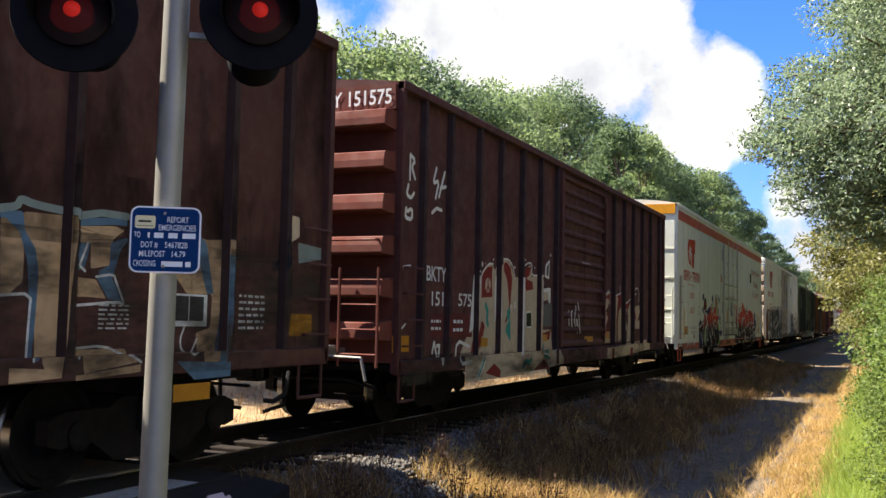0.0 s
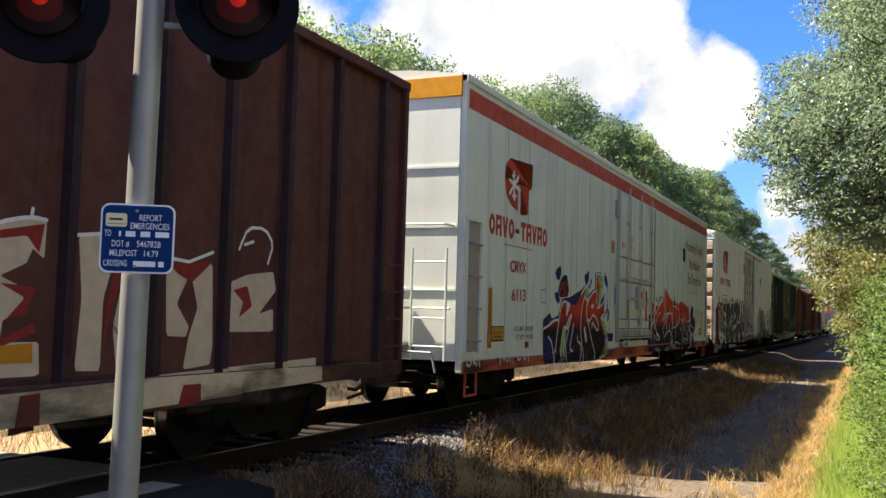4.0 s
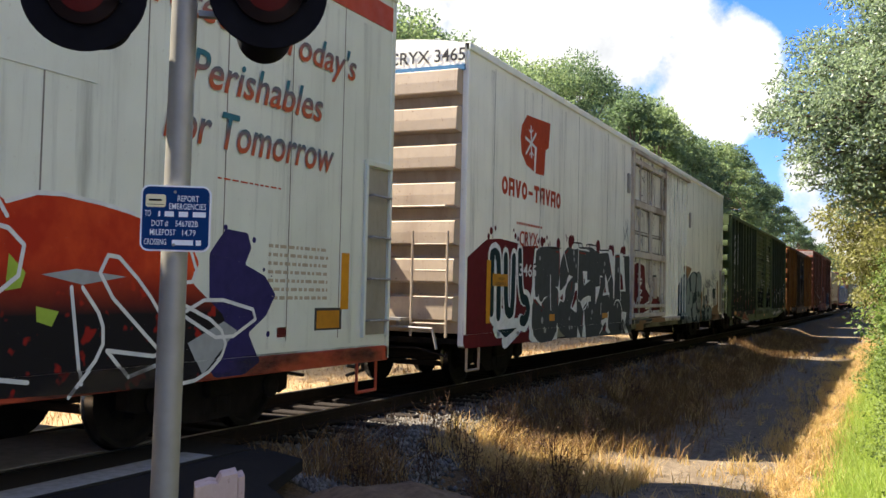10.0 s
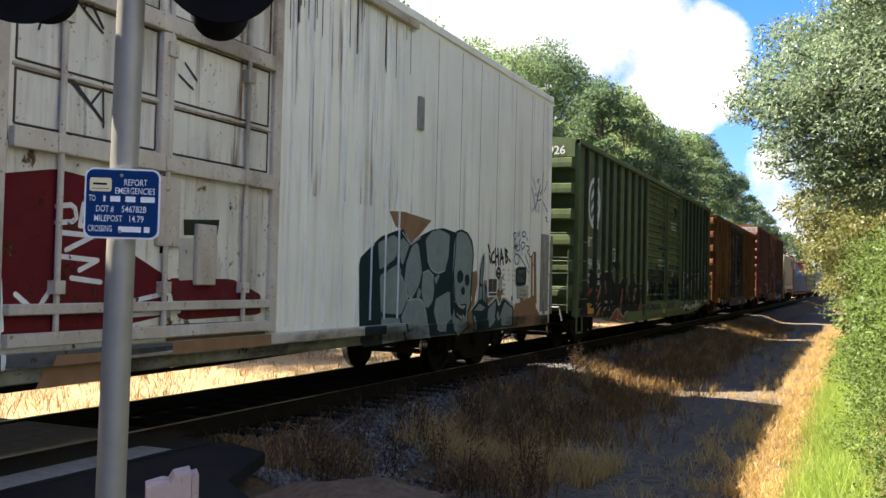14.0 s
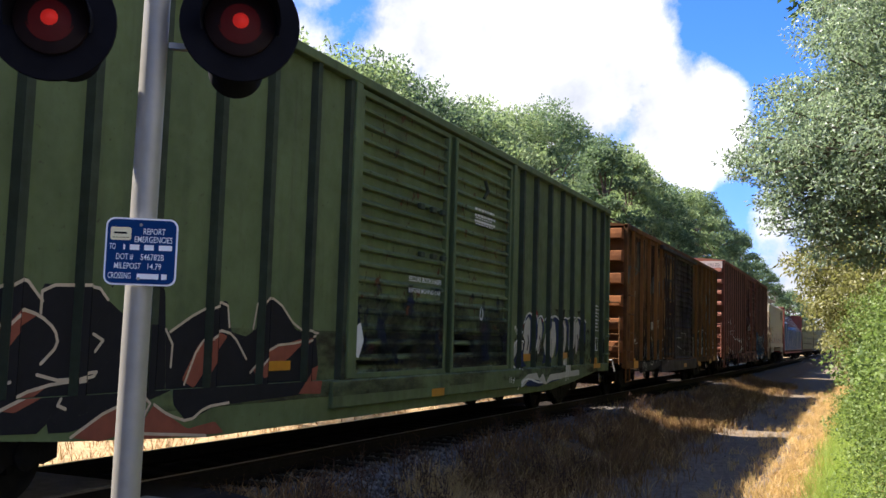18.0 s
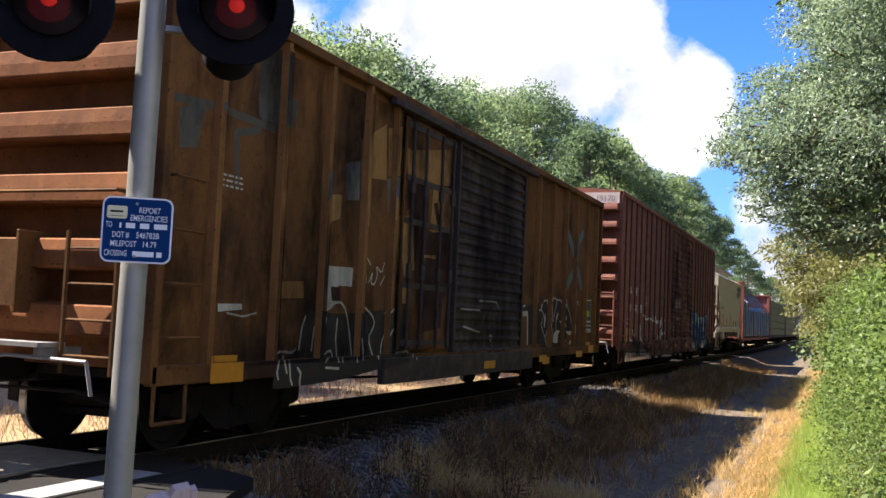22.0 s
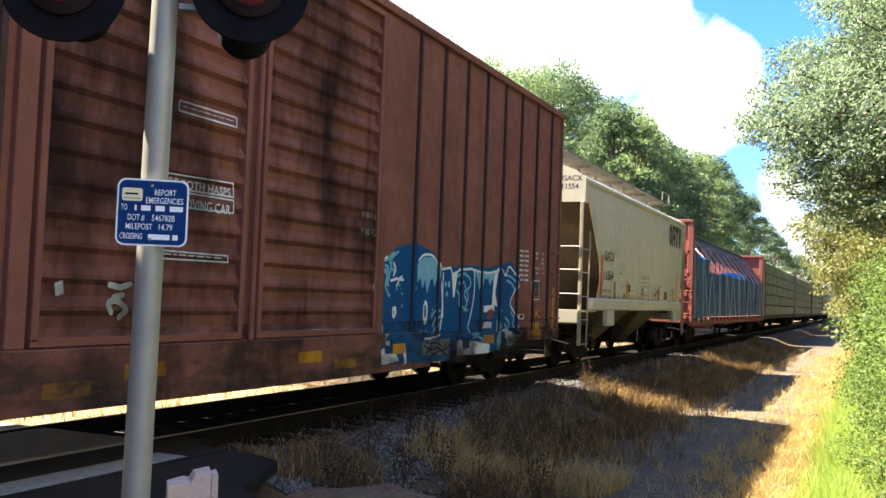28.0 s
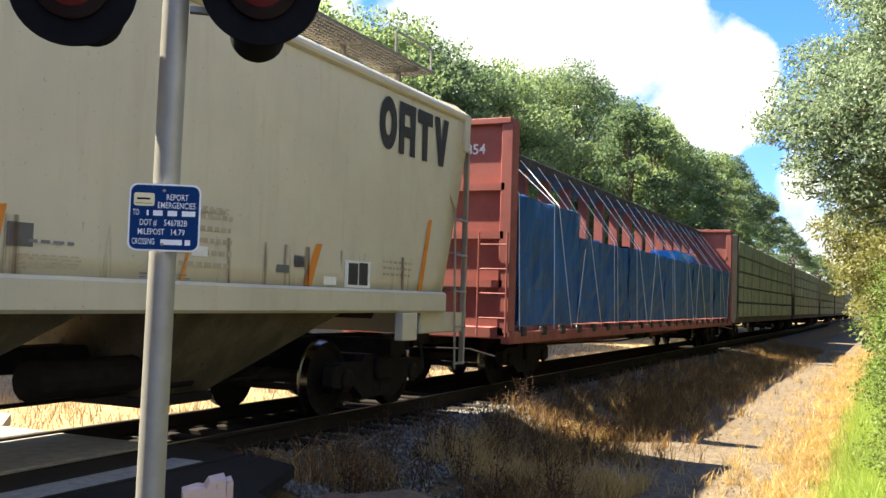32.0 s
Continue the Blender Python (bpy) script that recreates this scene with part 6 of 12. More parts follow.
for y in (9.58, 13.02):
    part("door_post", Shape().box(HALF - 0.02, HALF + 0.06, y - 0.07, y + 0.07, 0.95, 4.86, 0.01), P_RODS2, door)
for y in (10.15, 11.35, 12.5):
    part("lock_rod", Shape().tube((HALF + 0.055, y, 1.0), (HALF + 0.055, y, 4.8), 0.024).box(HALF, HALF + 0.09, y - 0.06, y + 0.06, 3.38, 3.5).box(HALF, HALF + 0.09, y - 0.06, y + 0.06, 2.4, 2.52).box(HALF, HALF + 0.09, y - 0.06, y + 0.06, 4.55, 4.66).box(HALF, HALF + 0.09, y - 0.05, y + 0.05, 1.35, 1.45), P_RODS2, door)
for z, up in ((1.02, 0.05), (1.24, 0.04), (2.46, 0.075), (2.98, 0.014), (3.66, 0.075), (4.66, 0.06)):
    part("door_rail", Shape().box(HALF + 0.010, HALF + (0.078 if up > 0.03 else 0.03), 9.7, 12.95, z - up, z + up, 0.008), P_RODS2, door)
part("door_stile", Shape().box(HALF + 0.010, HALF + 0.065, 11.24, 11.40, 2.53, 3.58, 0.008), P_RODS2, door)
# shade drawn as dark lines round the panels between the rails
for y0, y1, z0, z1 in ((9.74, 11.22, 3.76, 4.58), (11.42, 12.9, 3.76, 4.58), (9.74, 11.22, 2.56, 2.95), (11.42, 12.9, 2.56, 2.95), (9.74, 11.22, 3.02, 3.57), (11.42, 12.9, 3.02, 3.57)):
    part("edge_shade", Shape().path([(HALF + 0.011, y0, z0), (HALF + 0.011, y1, z0), (HALF + 0.011, y1, z1), (HALF + 0.011, y0, z1), (HALF + 0.011, y0, z0)], 0.010), MAT["shade_line"], door)
for y0, z0, h in ((11.25, 1.75, 0.6), (11.78, 1.42, 0.55)):
    part("lock_plate", Shape().box(HALF + 0.010, HALF + 0.06, y0, y0 + 0.28, z0, z0 + h, 0.008), P_RODS2, door)
part("top_track", Shape().box(HALF - 0.014, HALF + 0.07, 9.45, 16.35, 4.86, 4.95, 0.01), P_RODS2, white, "rusty door track under the eave")
part("low_track", Shape().box(HALF - 0.03, HALF + 0.06, 9.45, 16.35, 0.82, 0.93, 0.01), P_RODS2, white)
for k in range(8):
    part("stiffener", Shape().box(HALF - 0.015, HALF + 0.012, 13.35 + 0.38 * k, 13.39 + 0.38 * k, 1.0, 4.84), P_CRYO2, white)
for y0, z0 in ((9.15, 3.85), (16.5, 3.55)):
    part("vent_box", Shape().box(HALF - 0.015, HALF + 0.03, y0, y0 + 0.16, z0, z0 + 0.45, 0.008), MAT["steel_end"], white)
wavy_end(white, 0.02, 0.9, 4.72, 7, P_END2, -1, depth=0.22, flat=0.34)
wavy_end(white, L3 - 0.02, 0.9, 4.72, 7, P_END2, 1, depth=0.15, flat=0.2)
part("end_cap", Shape().box(-1.55, 1.55, -0.06, 0.02, 4.74, 5.08), P_CRYO2, white)
part("cap_stripe", Shape().box(-1.55, 1.55, -0.065, -0.02, 4.70, 4.78), plain("blue_stripe", (0.05, 0.16, 0.30), 0.5), white, "blue stripe across the end")
n_ob = flat_text("CRYX 3465", 0.26, MAT["black_paint"], "lettering", white, pose(0.3, -0.07, 4.84, 90, 0, 0))
end_gear(white, P_END2, 2.35)
part("recess_panel", Shape().box(HALF - 0.014, HALF - 0.004, L3 - 0.58, L3 - 0.10, 0.95, 2.42), P_RECESS, white, "tan stained panel behind the ladder")
ladder(white, HALF + 0.06, L3 - 0.56, L3 - 0.12, 0.9, 2.40, 5, P_GALV)
underpinnings(white, L3, 2.6)
steps(white, 0.2, P_END2)

FLATS[white.name] = [(13.35 + 0.38 * k, 13.39 + 0.38 * k, 1.0, 4.84, HALF + 0.0125) for k in range(8)] + [(9.68, 12.98, 0.98, 4.70, HALF + 0.011), (9.45, 16.35, 0.82, 0.93, HALF + 0.061)]
A, L4 = 83.95 * S, (105.1 - 83.95) * S
green = new_car("green_boxcar", "faded green ribbed box car with a white tree emblem and graffiti", "boxcar", A)
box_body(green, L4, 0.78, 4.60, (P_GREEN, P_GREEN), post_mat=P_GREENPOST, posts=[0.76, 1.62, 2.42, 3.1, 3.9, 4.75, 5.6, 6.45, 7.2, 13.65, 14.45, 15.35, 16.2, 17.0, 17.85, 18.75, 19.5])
ribbed_door(green, 7.46, 10.22, 0.98, 4.42, 18, P_GREEN)
ribbed_door(green, 10.42, 12.98, 0.98, 4.42, 18, P_GREEN)
part("door_post", Shape().box(HALF - 0.06, HALF + 0.02, 7.26, 7.42, 0.95, 4.5, 0.01), P_GREEN, green)
part("door_post", Shape().box(HALF - 0.06, HALF + 0.02, 13.02, 13.16, 0.95, 4.5, 0.01), P_GREEN, green)
part("lock_bar", Shape().tube((HALF + 0.04, 10.32, 1.0), (HALF + 0.04, 10.32, 4.4), 0.03), P_GREEN, green)
door_track(green, 6.9, 16.0, 0.62, 0.93, P_GREEN)
wavy_end(green, 0.02, 0.9, 4.2, 6, P_GREENEND, -1, depth=0.34, flat=0.56)
wavy_end(green, L4 - 0.02, 0.9, 4.5, 6, P_GREEN, 1)
part("number_board", Shape().box(-1.5, 1.5, -0.06, 0.02, 4.22, 4.56), P_GREEN, green)
n_ob = flat_text("IBT 19926", 0.26, MAT["white_paint"], "lettering", green, pose(0.2, -0.07, 4.28, 90, 0, 0))
for words, x, z in (("NO 24 BRAKE BEAM", -0.30, 3.53), ('39" INTERMEDIATE HOSE', -0.40, 3.44), ("SBE68CE COUPLER", -0.30, 3.35), ("KEYSTONE        CUSHION UNIT", -0.62, 2.94), ('36" WHEELS 1W CL C', -0.42, 2.84)):
    flat_text(words, 0.072, SPRAY["faded_print"], "lettering", green, pose(x, -0.288, z, 90, 0, 0))
for x0, x1 in ((HALF - 0.07, HALF - 0.006), (-HALF + 0.006, -HALF + 0.07)):
    part("side_girder", Shape().prism([(1.2, 0.765), (3.0, 0.60), (4.7, 0.49), (L4 - 4.7, 0.49), (L4 - 3.0, 0.60), (L4 - 1.2, 0.765)], 0, x0, x1), P_GREEN, green, "deep green side girder")
end_gear(green, P_GREENPOST, 2.2)
side_ladder(green, 0.12, 0.95, 2.6, 4, P_GREEN)
side_ladder(green, L4 - 0.6, 0.95, 2.6, 4, P_GREEN)
underpinnings(green, L4)
steps(green, 0.1, P_GREEN)

A, L5 = 107.1 * S, (125.0 - 107.1) * S
rusty = new_car("rusty_boxcar", "rusty orange-brown box car with patched doors and white graffiti", "boxcar", A)
box_body(rusty, L5, 0.78, 4.50, (P_RUST, P_RUST), post_mat=P_RUSTPOST, posts=[0.85, 2.0, 3.0, 4.0, 4.85, 11.6, 12.63, 13.7, 14.6, 15.6, 16.55])
plug = part("plug_door", Shape().box(HALF - 0.05, HALF - 0.01, 5.1, 6.95, 1.0, 4.25, 0.01), P_RUST, rusty, "patched rusty plug door")
for y in (5.3, 5.75, 6.35, 6.8):
    part("lock_rod", Shape().tube((HALF + 0.02, y, 1.0), (HALF + 0.02, y, 4.2), 0.022).box(HALF - 0.03, HALF + 0.04, y - 0.06, y + 0.06, 2.0, 2.2).box(HALF - 0.03, HALF + 0.04, y - 0.06, y + 0.06, 3.2, 3.35), P_RUSTDK, plug)
for z in (1.1, 1.9, 2.8, 3.4, 4.15):
    part("door_rail", Shape().box(HALF - 0.02, HALF + 0.005, 5.12, 6.93, z - 0.04, z + 0.04), P_RUSTDK, plug)
ribbed_door(rusty, 7.14, 10.65, 0.95, 4.25, 19, P_RUSTDK, depth=0.04)
door_track(rusty, 4.6, 11.2, 0.56, 0.90, P_RUSTDK)
part("top_track", Shape().box(HALF - 0.05, HALF + 0.06, 4.6, 11.2, 4.30, 4.40, 0.01), P_RUSTDK, rusty)
wavy_end(rusty, 0.02, 0.9, 4.4, 6, P_RUSTEND, -1, depth=0.33, flat=0.50)
wavy_end(rusty, L5 - 0.02, 0.9, 4.4, 6, P_RUST, 1)
end_gear(rusty, P_RUST, 2.1)
side_ladder(rusty, 0.12, 0.95, 2.9, 4, P_RUST)
side_ladder(rusty, L5 - 0.6, 0.95, 2.9, 5, P_RUST)
underpinnings(rusty, L5)
steps(rusty, 0.1, P_RUST)

FLATS.setdefault(rusty.name, []).append((5.1, 6.95, 1.0, 4.25, HALF - 0.009))
A, L6 = 127.5 * S, 21.3
tall = new_car("tall_boxcar", "tall red-brown ribbed box car with a blue graffiti piece", "boxcar", A)
box_body(tall, L6, 0.78, 5.16, (P_AOK, P_AOK), sheet=0.04, post_w=0.08, post_mat=P_AOKPOST, posts=[0.6, 1.29, 2.08, 2.85, 3.7, 4.52, 5.4, 6.34, 7.25, 7.95, 14.72, 15.55, 16.4, 17.22, 18.05, 18.88, 19.75, 20.6])
ribbed_door(tall, 8.3, 10.86, 1.05, 4.95, 16, P_AOK, x=HALF + 0.012, depth=0.051)
ribbed_door(tall, 11.1, 13.6, 1.05, 4.95, 16, P_AOK, x=HALF + 0.012, depth=0.051)
part("door_post", Shape().box(HALF - 0.06, HALF + 0.02, 8.08, 8.26, 1.0, 5.0, 0.01), P_AOK, tall)
part("door_post", Shape().box(HALF - 0.06, HALF + 0.02, 13.64, 13.8, 1.0, 5.0, 0.01), P_AOK, tall)
part("lock_bar", Shape().tube((HALF + 0.04, 10.98, 1.0), (HALF + 0.04, 10.98, 4.9), 0.03), P_AOK, tall)
door_track(tall, 5.0, 15.2, 0.52, 1.0, P_AOK)
wavy_end(tall, 0.02, 0.9, 4.8, 8, P_AOK, -1, depth=0.37, flat=0.62)
wavy_end(tall, L6 - 0.02, 0.9, 5.0, 9, P_AOK, 1)
part("number_board", Shape().box(-1.5, 1.5, -0.06, 0.02, 4.82, 5.12), plain("faded_white_board", (0.50, 0.42, 0.38), 0.6), tall, "faded white band across the top of the end")
n_ob = flat_text("AOK 19170", 0.22, MAT["grey_print"], "lettering", tall, pose(0.3, -0.07, 4.88, 90, 0, 0))
for k, z in enumerate((4.17, 3.74, 3.31, 2.87, 2.45)):
    part("end_print", Shape().box(0.5, 0.85 + 0.1 * (k % 2), -0.245, -0.238, z, z + 0.03), SPRAY["faded_print"], tall)
end_gear(tall, P_AOK, 2.4)
side_ladder(tall, 0.10, 0.95, 2.6, 4, P_AOK)
side_ladder(tall, L6 - 0.58, 0.95, 2.6, 4, P_AOK)
underpinnings(tall, L6)
steps(tall, 0.1, P_AOK)

# the covered hopper
A, L7 = 151.7 * S, (165.0 - 151.7) * S
hopper = new_car("covered_hopper", "cream covered hopper car with sloping chutes and end ladders", "hopper car", A)
INFO["covered_hopper"] = (0.06, [], 0.0, 0.1)


def hopper_y(z):
    return float(np.interp(z, [1.3, 1.5, 1.9, 2.4, 3.15, 3.65, 4.16, 5.0], [1.25, 1.33, 1.66, 1.62, 1.0, 0.58, 0.26, 0.22]))


profile = [(1.530, 1.56), (1.532, 1.75), (1.532, 1.95), (1.532, 2.2), (1.532, 2.5), (1.532, 2.8), (1.532, 3.15), (1.532, 3.4), (1.530, 3.65), (1.525, 3.9), (1.50, 4.14), (1.28, 4.32), (0.95, 4.47), (0.60, 4.58)]
ring = profile + [(-x, z) for x, z in profile[::-1]]
n = len(ring)
rows = []
for k, f_ in enumerate((0.0, 0.04, 0.10, 0.5, 0.90, 0.96, 1.0)):
    row = []
    for x, z in ring:
        a = hopper_y(z)
        b = float(np.interp(z, [1.5, 4.2], [0.95, 0.04]))
        row.append((x, a + (L7 - a - b) * f_, z))
    rows.append(row)
hull = Shape()
hull.add([p for r in rows for p in r], [(k * n + i, k * n + (i + 1) % n, (k + 1) * n + (i + 1) % n, (k + 1) * n + i) for k in range(len(rows) - 1) for i in range(n - 1)])
hull_ob = part("hull", hull, P_HOP, hopper, "cream steel hopper body", smooth=True)
sheet_mod = hull_ob.modifiers.new("sheet", "SOLIDIFY")
sheet_mod.thickness, sheet_mod.offset = 0.02, 1.0
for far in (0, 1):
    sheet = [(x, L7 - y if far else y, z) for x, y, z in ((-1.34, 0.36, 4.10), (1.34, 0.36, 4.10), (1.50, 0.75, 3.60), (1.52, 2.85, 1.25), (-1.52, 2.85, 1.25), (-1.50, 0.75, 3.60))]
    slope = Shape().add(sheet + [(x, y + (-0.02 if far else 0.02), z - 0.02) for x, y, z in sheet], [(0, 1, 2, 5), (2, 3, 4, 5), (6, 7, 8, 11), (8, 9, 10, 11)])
    part("slope_sheet", slope, P_HOPEND, hopper, "grimy brown slope sheet, darkened for the shade under the end")
part("top_rail", Shape().tube((1.50, 0.26, 4.12), (1.50, L7 - 0.14, 4.12), 0.065, 10), P_HOP, hopper)
part("side_sill", Shape().box(1.44, 1.60, 0.9, L7 - 0.9, 1.30, 1.58, 0.03), P_HOP, hopper)
part("side_sill", Shape().box(-1.60, -1.44, 0.9, L7 - 0.9, 1.30, 1.58, 0.03), P_HOP, hopper)
for y0, y1 in ((0.0, 1.5), (L7 - 1.5, L7)):
    part("end_sill", Shape().box(-1.5, 1.5, y0, y0 + 0.12 if y0 == 0 else y1, 1.02, 1.28, 0.02), P_HOP, hopper)
    part("shear_plate", Shape().box(-1.5, 1.5, y0, y1, 1.26, 1.30), P_HOP, hopper)
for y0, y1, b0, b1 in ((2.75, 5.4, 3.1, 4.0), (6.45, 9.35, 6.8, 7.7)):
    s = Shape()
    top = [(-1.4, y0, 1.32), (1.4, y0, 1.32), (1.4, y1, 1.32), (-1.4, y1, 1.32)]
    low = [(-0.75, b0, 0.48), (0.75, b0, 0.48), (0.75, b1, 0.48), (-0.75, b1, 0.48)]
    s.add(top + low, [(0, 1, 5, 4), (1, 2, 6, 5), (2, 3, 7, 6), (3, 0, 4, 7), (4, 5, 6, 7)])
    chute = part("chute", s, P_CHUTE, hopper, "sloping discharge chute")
    part("gate", Shape().box(-0.8, 0.8, b0 - 0.05, b1 + 0.05, 0.38, 0.48, 0.01), MAT["truck"], chute)
# running boards: open gratings on brackets over the roof
grate = plain("weathered_walkway_steel", (0.20, 0.18, 0.155), 0.8, vary=0.3)
for x0 in (0.42, -1.06):
    board = Shape()
    for k in range(9):
        x = x0 + 0.08 * k
        board.box(x - 0.010, x + 0.010, 0.3, L7 - 0.4, 4.76, 4.80)
    for k in range(150):
        y = 0.35 + (L7 - 0.8) * k / 149
        board.box(x0, x0 + 0.64, y - 0.012, y + 0.012, 4.765, 4.795)
    part("running_board", board, grate, hopper, "open steel walkway along the roof")
    for k in range(8):
        y = 0.9 + (L7 - 1.8) * k / 7
        part("board_bracket", Shape().box(x0 + 0.02, x0 + 0.62, y - 0.025, y + 0.025, 4.70, 4.76).box(x0 + 0.28, x0 + 0.34, y - 0.025, y + 0.025, 4.45, 4.72), grate, hopper)
part("handrail", Shape().path([(1.05, L7 - 1.6, 4.78), (1.05, L7 - 1.6, 5.1), (1.05, L7 - 0.5, 5.1), (1.05, L7 - 0.5, 4.78)], 0.018), MAT["steel_end"], hopper)
for k in range(5):
    part("roof_hatch", Shape().lathe([(4.66, 0.36), (4.74, 0.38), (4.78, 0.3)], 2, (0, 1.8 + k * (L7 - 3.6) / 4, 0), 20), P_HOP, hopper)
for y in (0.0, L7):
    sgn = 1 if y < 1 else -1
    cap = [(1.55, 3.64), (1.56, 4.16), (1.30, 4.34), (0.95, 4.48), (0.60, 4.58), (-0.60, 4.58), (-0.95, 4.48), (-1.30, 4.34), (-1.56, 4.16), (-1.55, 3.64)]
    y1, y2 = sorted((y + sgn * 0.15, y + sgn * 0.19))
    plate = part("end_panel", Shape().prism([(z, x) for x, z in cap], 1, y1, y2), P_HOP, hopper, "cream number panel across the top of the end")
    part("corner_bracket", Shape().box(1.47, 1.565, *sorted((y + sgn * 0.19, y + sgn * 0.34)), 3.62, 4.17, 0.008), P_HOP, plate)
    for x, low, top, wide in ((0.93, 1.02, 3.64, 0.036), (1.50, 0.55, 3.64, 0.04)):
        part("end_post", Shape().box(x - wide, x + wide, *sorted((y + sgn * 0.10, y + sgn * 0.15)), low, top, 0.010), P_HOPLADDER, hopper)
    for z in (2.67, 2.17, 1.65, 1.14):
        part("rung", Shape().tube((0.93, y + sgn * 0.08, z), (1.50, y + sgn * 0.08, z), 0.016, 6), MAT["steel_end"], hopper)
    part("ladder_stile", Shape().path([(1.56, y + sgn * 0.50, 0.5), (1.56, y + sgn * 0.62, 2.75), (1.50, y + sgn * 0.82, 3.05)], 0.018), P_HOPLADDER, hopper)
    for z in (2.62, 2.12, 1.60, 1.10, 0.58):
        part("rung", Shape().tube((1.54, y + sgn * 0.12, z), (1.57, y + sgn * 0.55, z), 0.015, 6), MAT["steel_end"], hopper)
n_ob = flat_text("GACX", 0.16, MAT["black_paint"], "lettering", hopper, pose(1.02, 0.1485, 4.10, 90, 0, 0))
n_ob = flat_text("11554", 0.16, MAT["black_paint"], "lettering", hopper, pose(1.00, 0.1485, 3.92, 90, 0, 0))
part("placard_plate", Shape().box(1.5, 1.62, 2.1, 2.75, 0.95, 1.30, 0.01).lathe([(1.62, 0.05), (1.63, 0.05)], 0, (0, 2.5, 1.12), 12), P_HOP, hopper)
part("placard_plate", Shape().box(1.5, 1.62, 10.4, 10.8, 0.95, 1.30, 0.01), P_HOP, hopper)
underpinnings(hopper, L7, 1.75)

# centre-beam flat cars
A, L8 = 166.75 * S, (192.4 - 166.75) * S
def tarpaulin(name, colour):
    """Woven plastic sheet with hanging creases, whose shade is also put into the colour."""
    m, nodes, links, bsdf = shader(name, 0.45)
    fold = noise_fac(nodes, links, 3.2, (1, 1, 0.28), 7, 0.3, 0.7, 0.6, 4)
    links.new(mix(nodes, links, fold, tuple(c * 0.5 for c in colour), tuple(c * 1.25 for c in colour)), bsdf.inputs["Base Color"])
    bump(nodes, links, bsdf, fold, 0.9, 0.06)
    return m


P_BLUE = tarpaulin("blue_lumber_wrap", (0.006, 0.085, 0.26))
P_BRIGHT = plain("bright_blue_wrap", (0.02, 0.28, 0.72), 0.4, vary=0.15, scale=3)
P_WRAP = painted("pale_green_wrap", (0.20, 0.25, 0.15), 0.3, 0.6, 0.55, (0.05, 0.065, 0.035), (0.06, 0.08, 0.045), 0.3, 51)
P_DKBEAM = painted("dark_flat_car_paint", (0.03, 0.024, 0.02), 0.3, 0.3, 0.7, seed=55)


def centre_beam(car, material, load_top=4.2):
    part("deck", Shape().box(-1.45, 1.45, 0, L8, 0.86, 1.06, 0.02), material, car)
    part("side_sill", Shape().box(1.40, 1.56, 0.0, L8, 0.78, 0.98, 0.015), material, car)
    part("side_sill", Shape().box(-1.56, -1.40, 0.0, L8, 0.78, 0.98, 0.015), material, car)
    part("fish_belly", Shape().prism([(3.0, 0.8), (4.5, 0.52), (L8 - 4.5, 0.52), (L8 - 3.0, 0.8)], 0, -0.3, 0.3), material, car)
    for y in (0.0, L8 - 0.30):
        end = part("bulkhead", Shape().box(-1.5, 1.5, y + 0.08, y + 0.22, 1.0, 4.40, 0.01), material, car, "tall steel bulkhead")
        for x in (-1.43, 1.43):
            part("bulkhead_post", Shape().box(x - 0.10, x + 0.10, y, y + 0.30, 0.9, 4.46, 0.012), material, end)
        for z in (1.7, 2.5, 3.3):
            part("bulkhead_beam", Shape().box(-1.4, 1.4, y, y + 0.08, z, z + 0.12), material, end)
        part("bulkhead_cap", Shape().box(-1.5, 1.5, y - 0.02, y + 0.32, 4.40, 4.50, 0.01), material, end)
        part("ladder", Shape().path([(1.0, y - 0.06, 0.9), (1.0, y - 0.06, 2.6)], 0.018).path([(1.5, y - 0.06, 0.9), (1.5, y - 0.06, 2.6)], 0.018).path([(1.0, y - 0.06, 1.2), (1.5, y - 0.06, 1.2)], 0.014).path([(1.0, y - 0.06, 1.6), (1.5, y - 0.06, 1.6)], 0.014).path([(1.0, y - 0.06, 2.0), (1.5, y - 0.06, 2.0)], 0.014).path([(1.0, y - 0.06, 2.4), (1.5, y - 0.06, 2.4)], 0.014), material, end)
    part("beam_chord", Shape().box(-0.42, 0.42, 0.25, L8 - 0.25, 4.22, 4.42, 0.02), P_DKBEAM, car, "long dark top beam")
    posts = 16
    for k in range(1, posts):
        y = L8 * k / posts
        part("beam_post", Shape().prism([(y - 0.16, 1.06), (y + 0.16, 1.06), (y + 0.10, 4.22), (y - 0.10, 4.22)], 0, -0.12, 0.12), material, car)


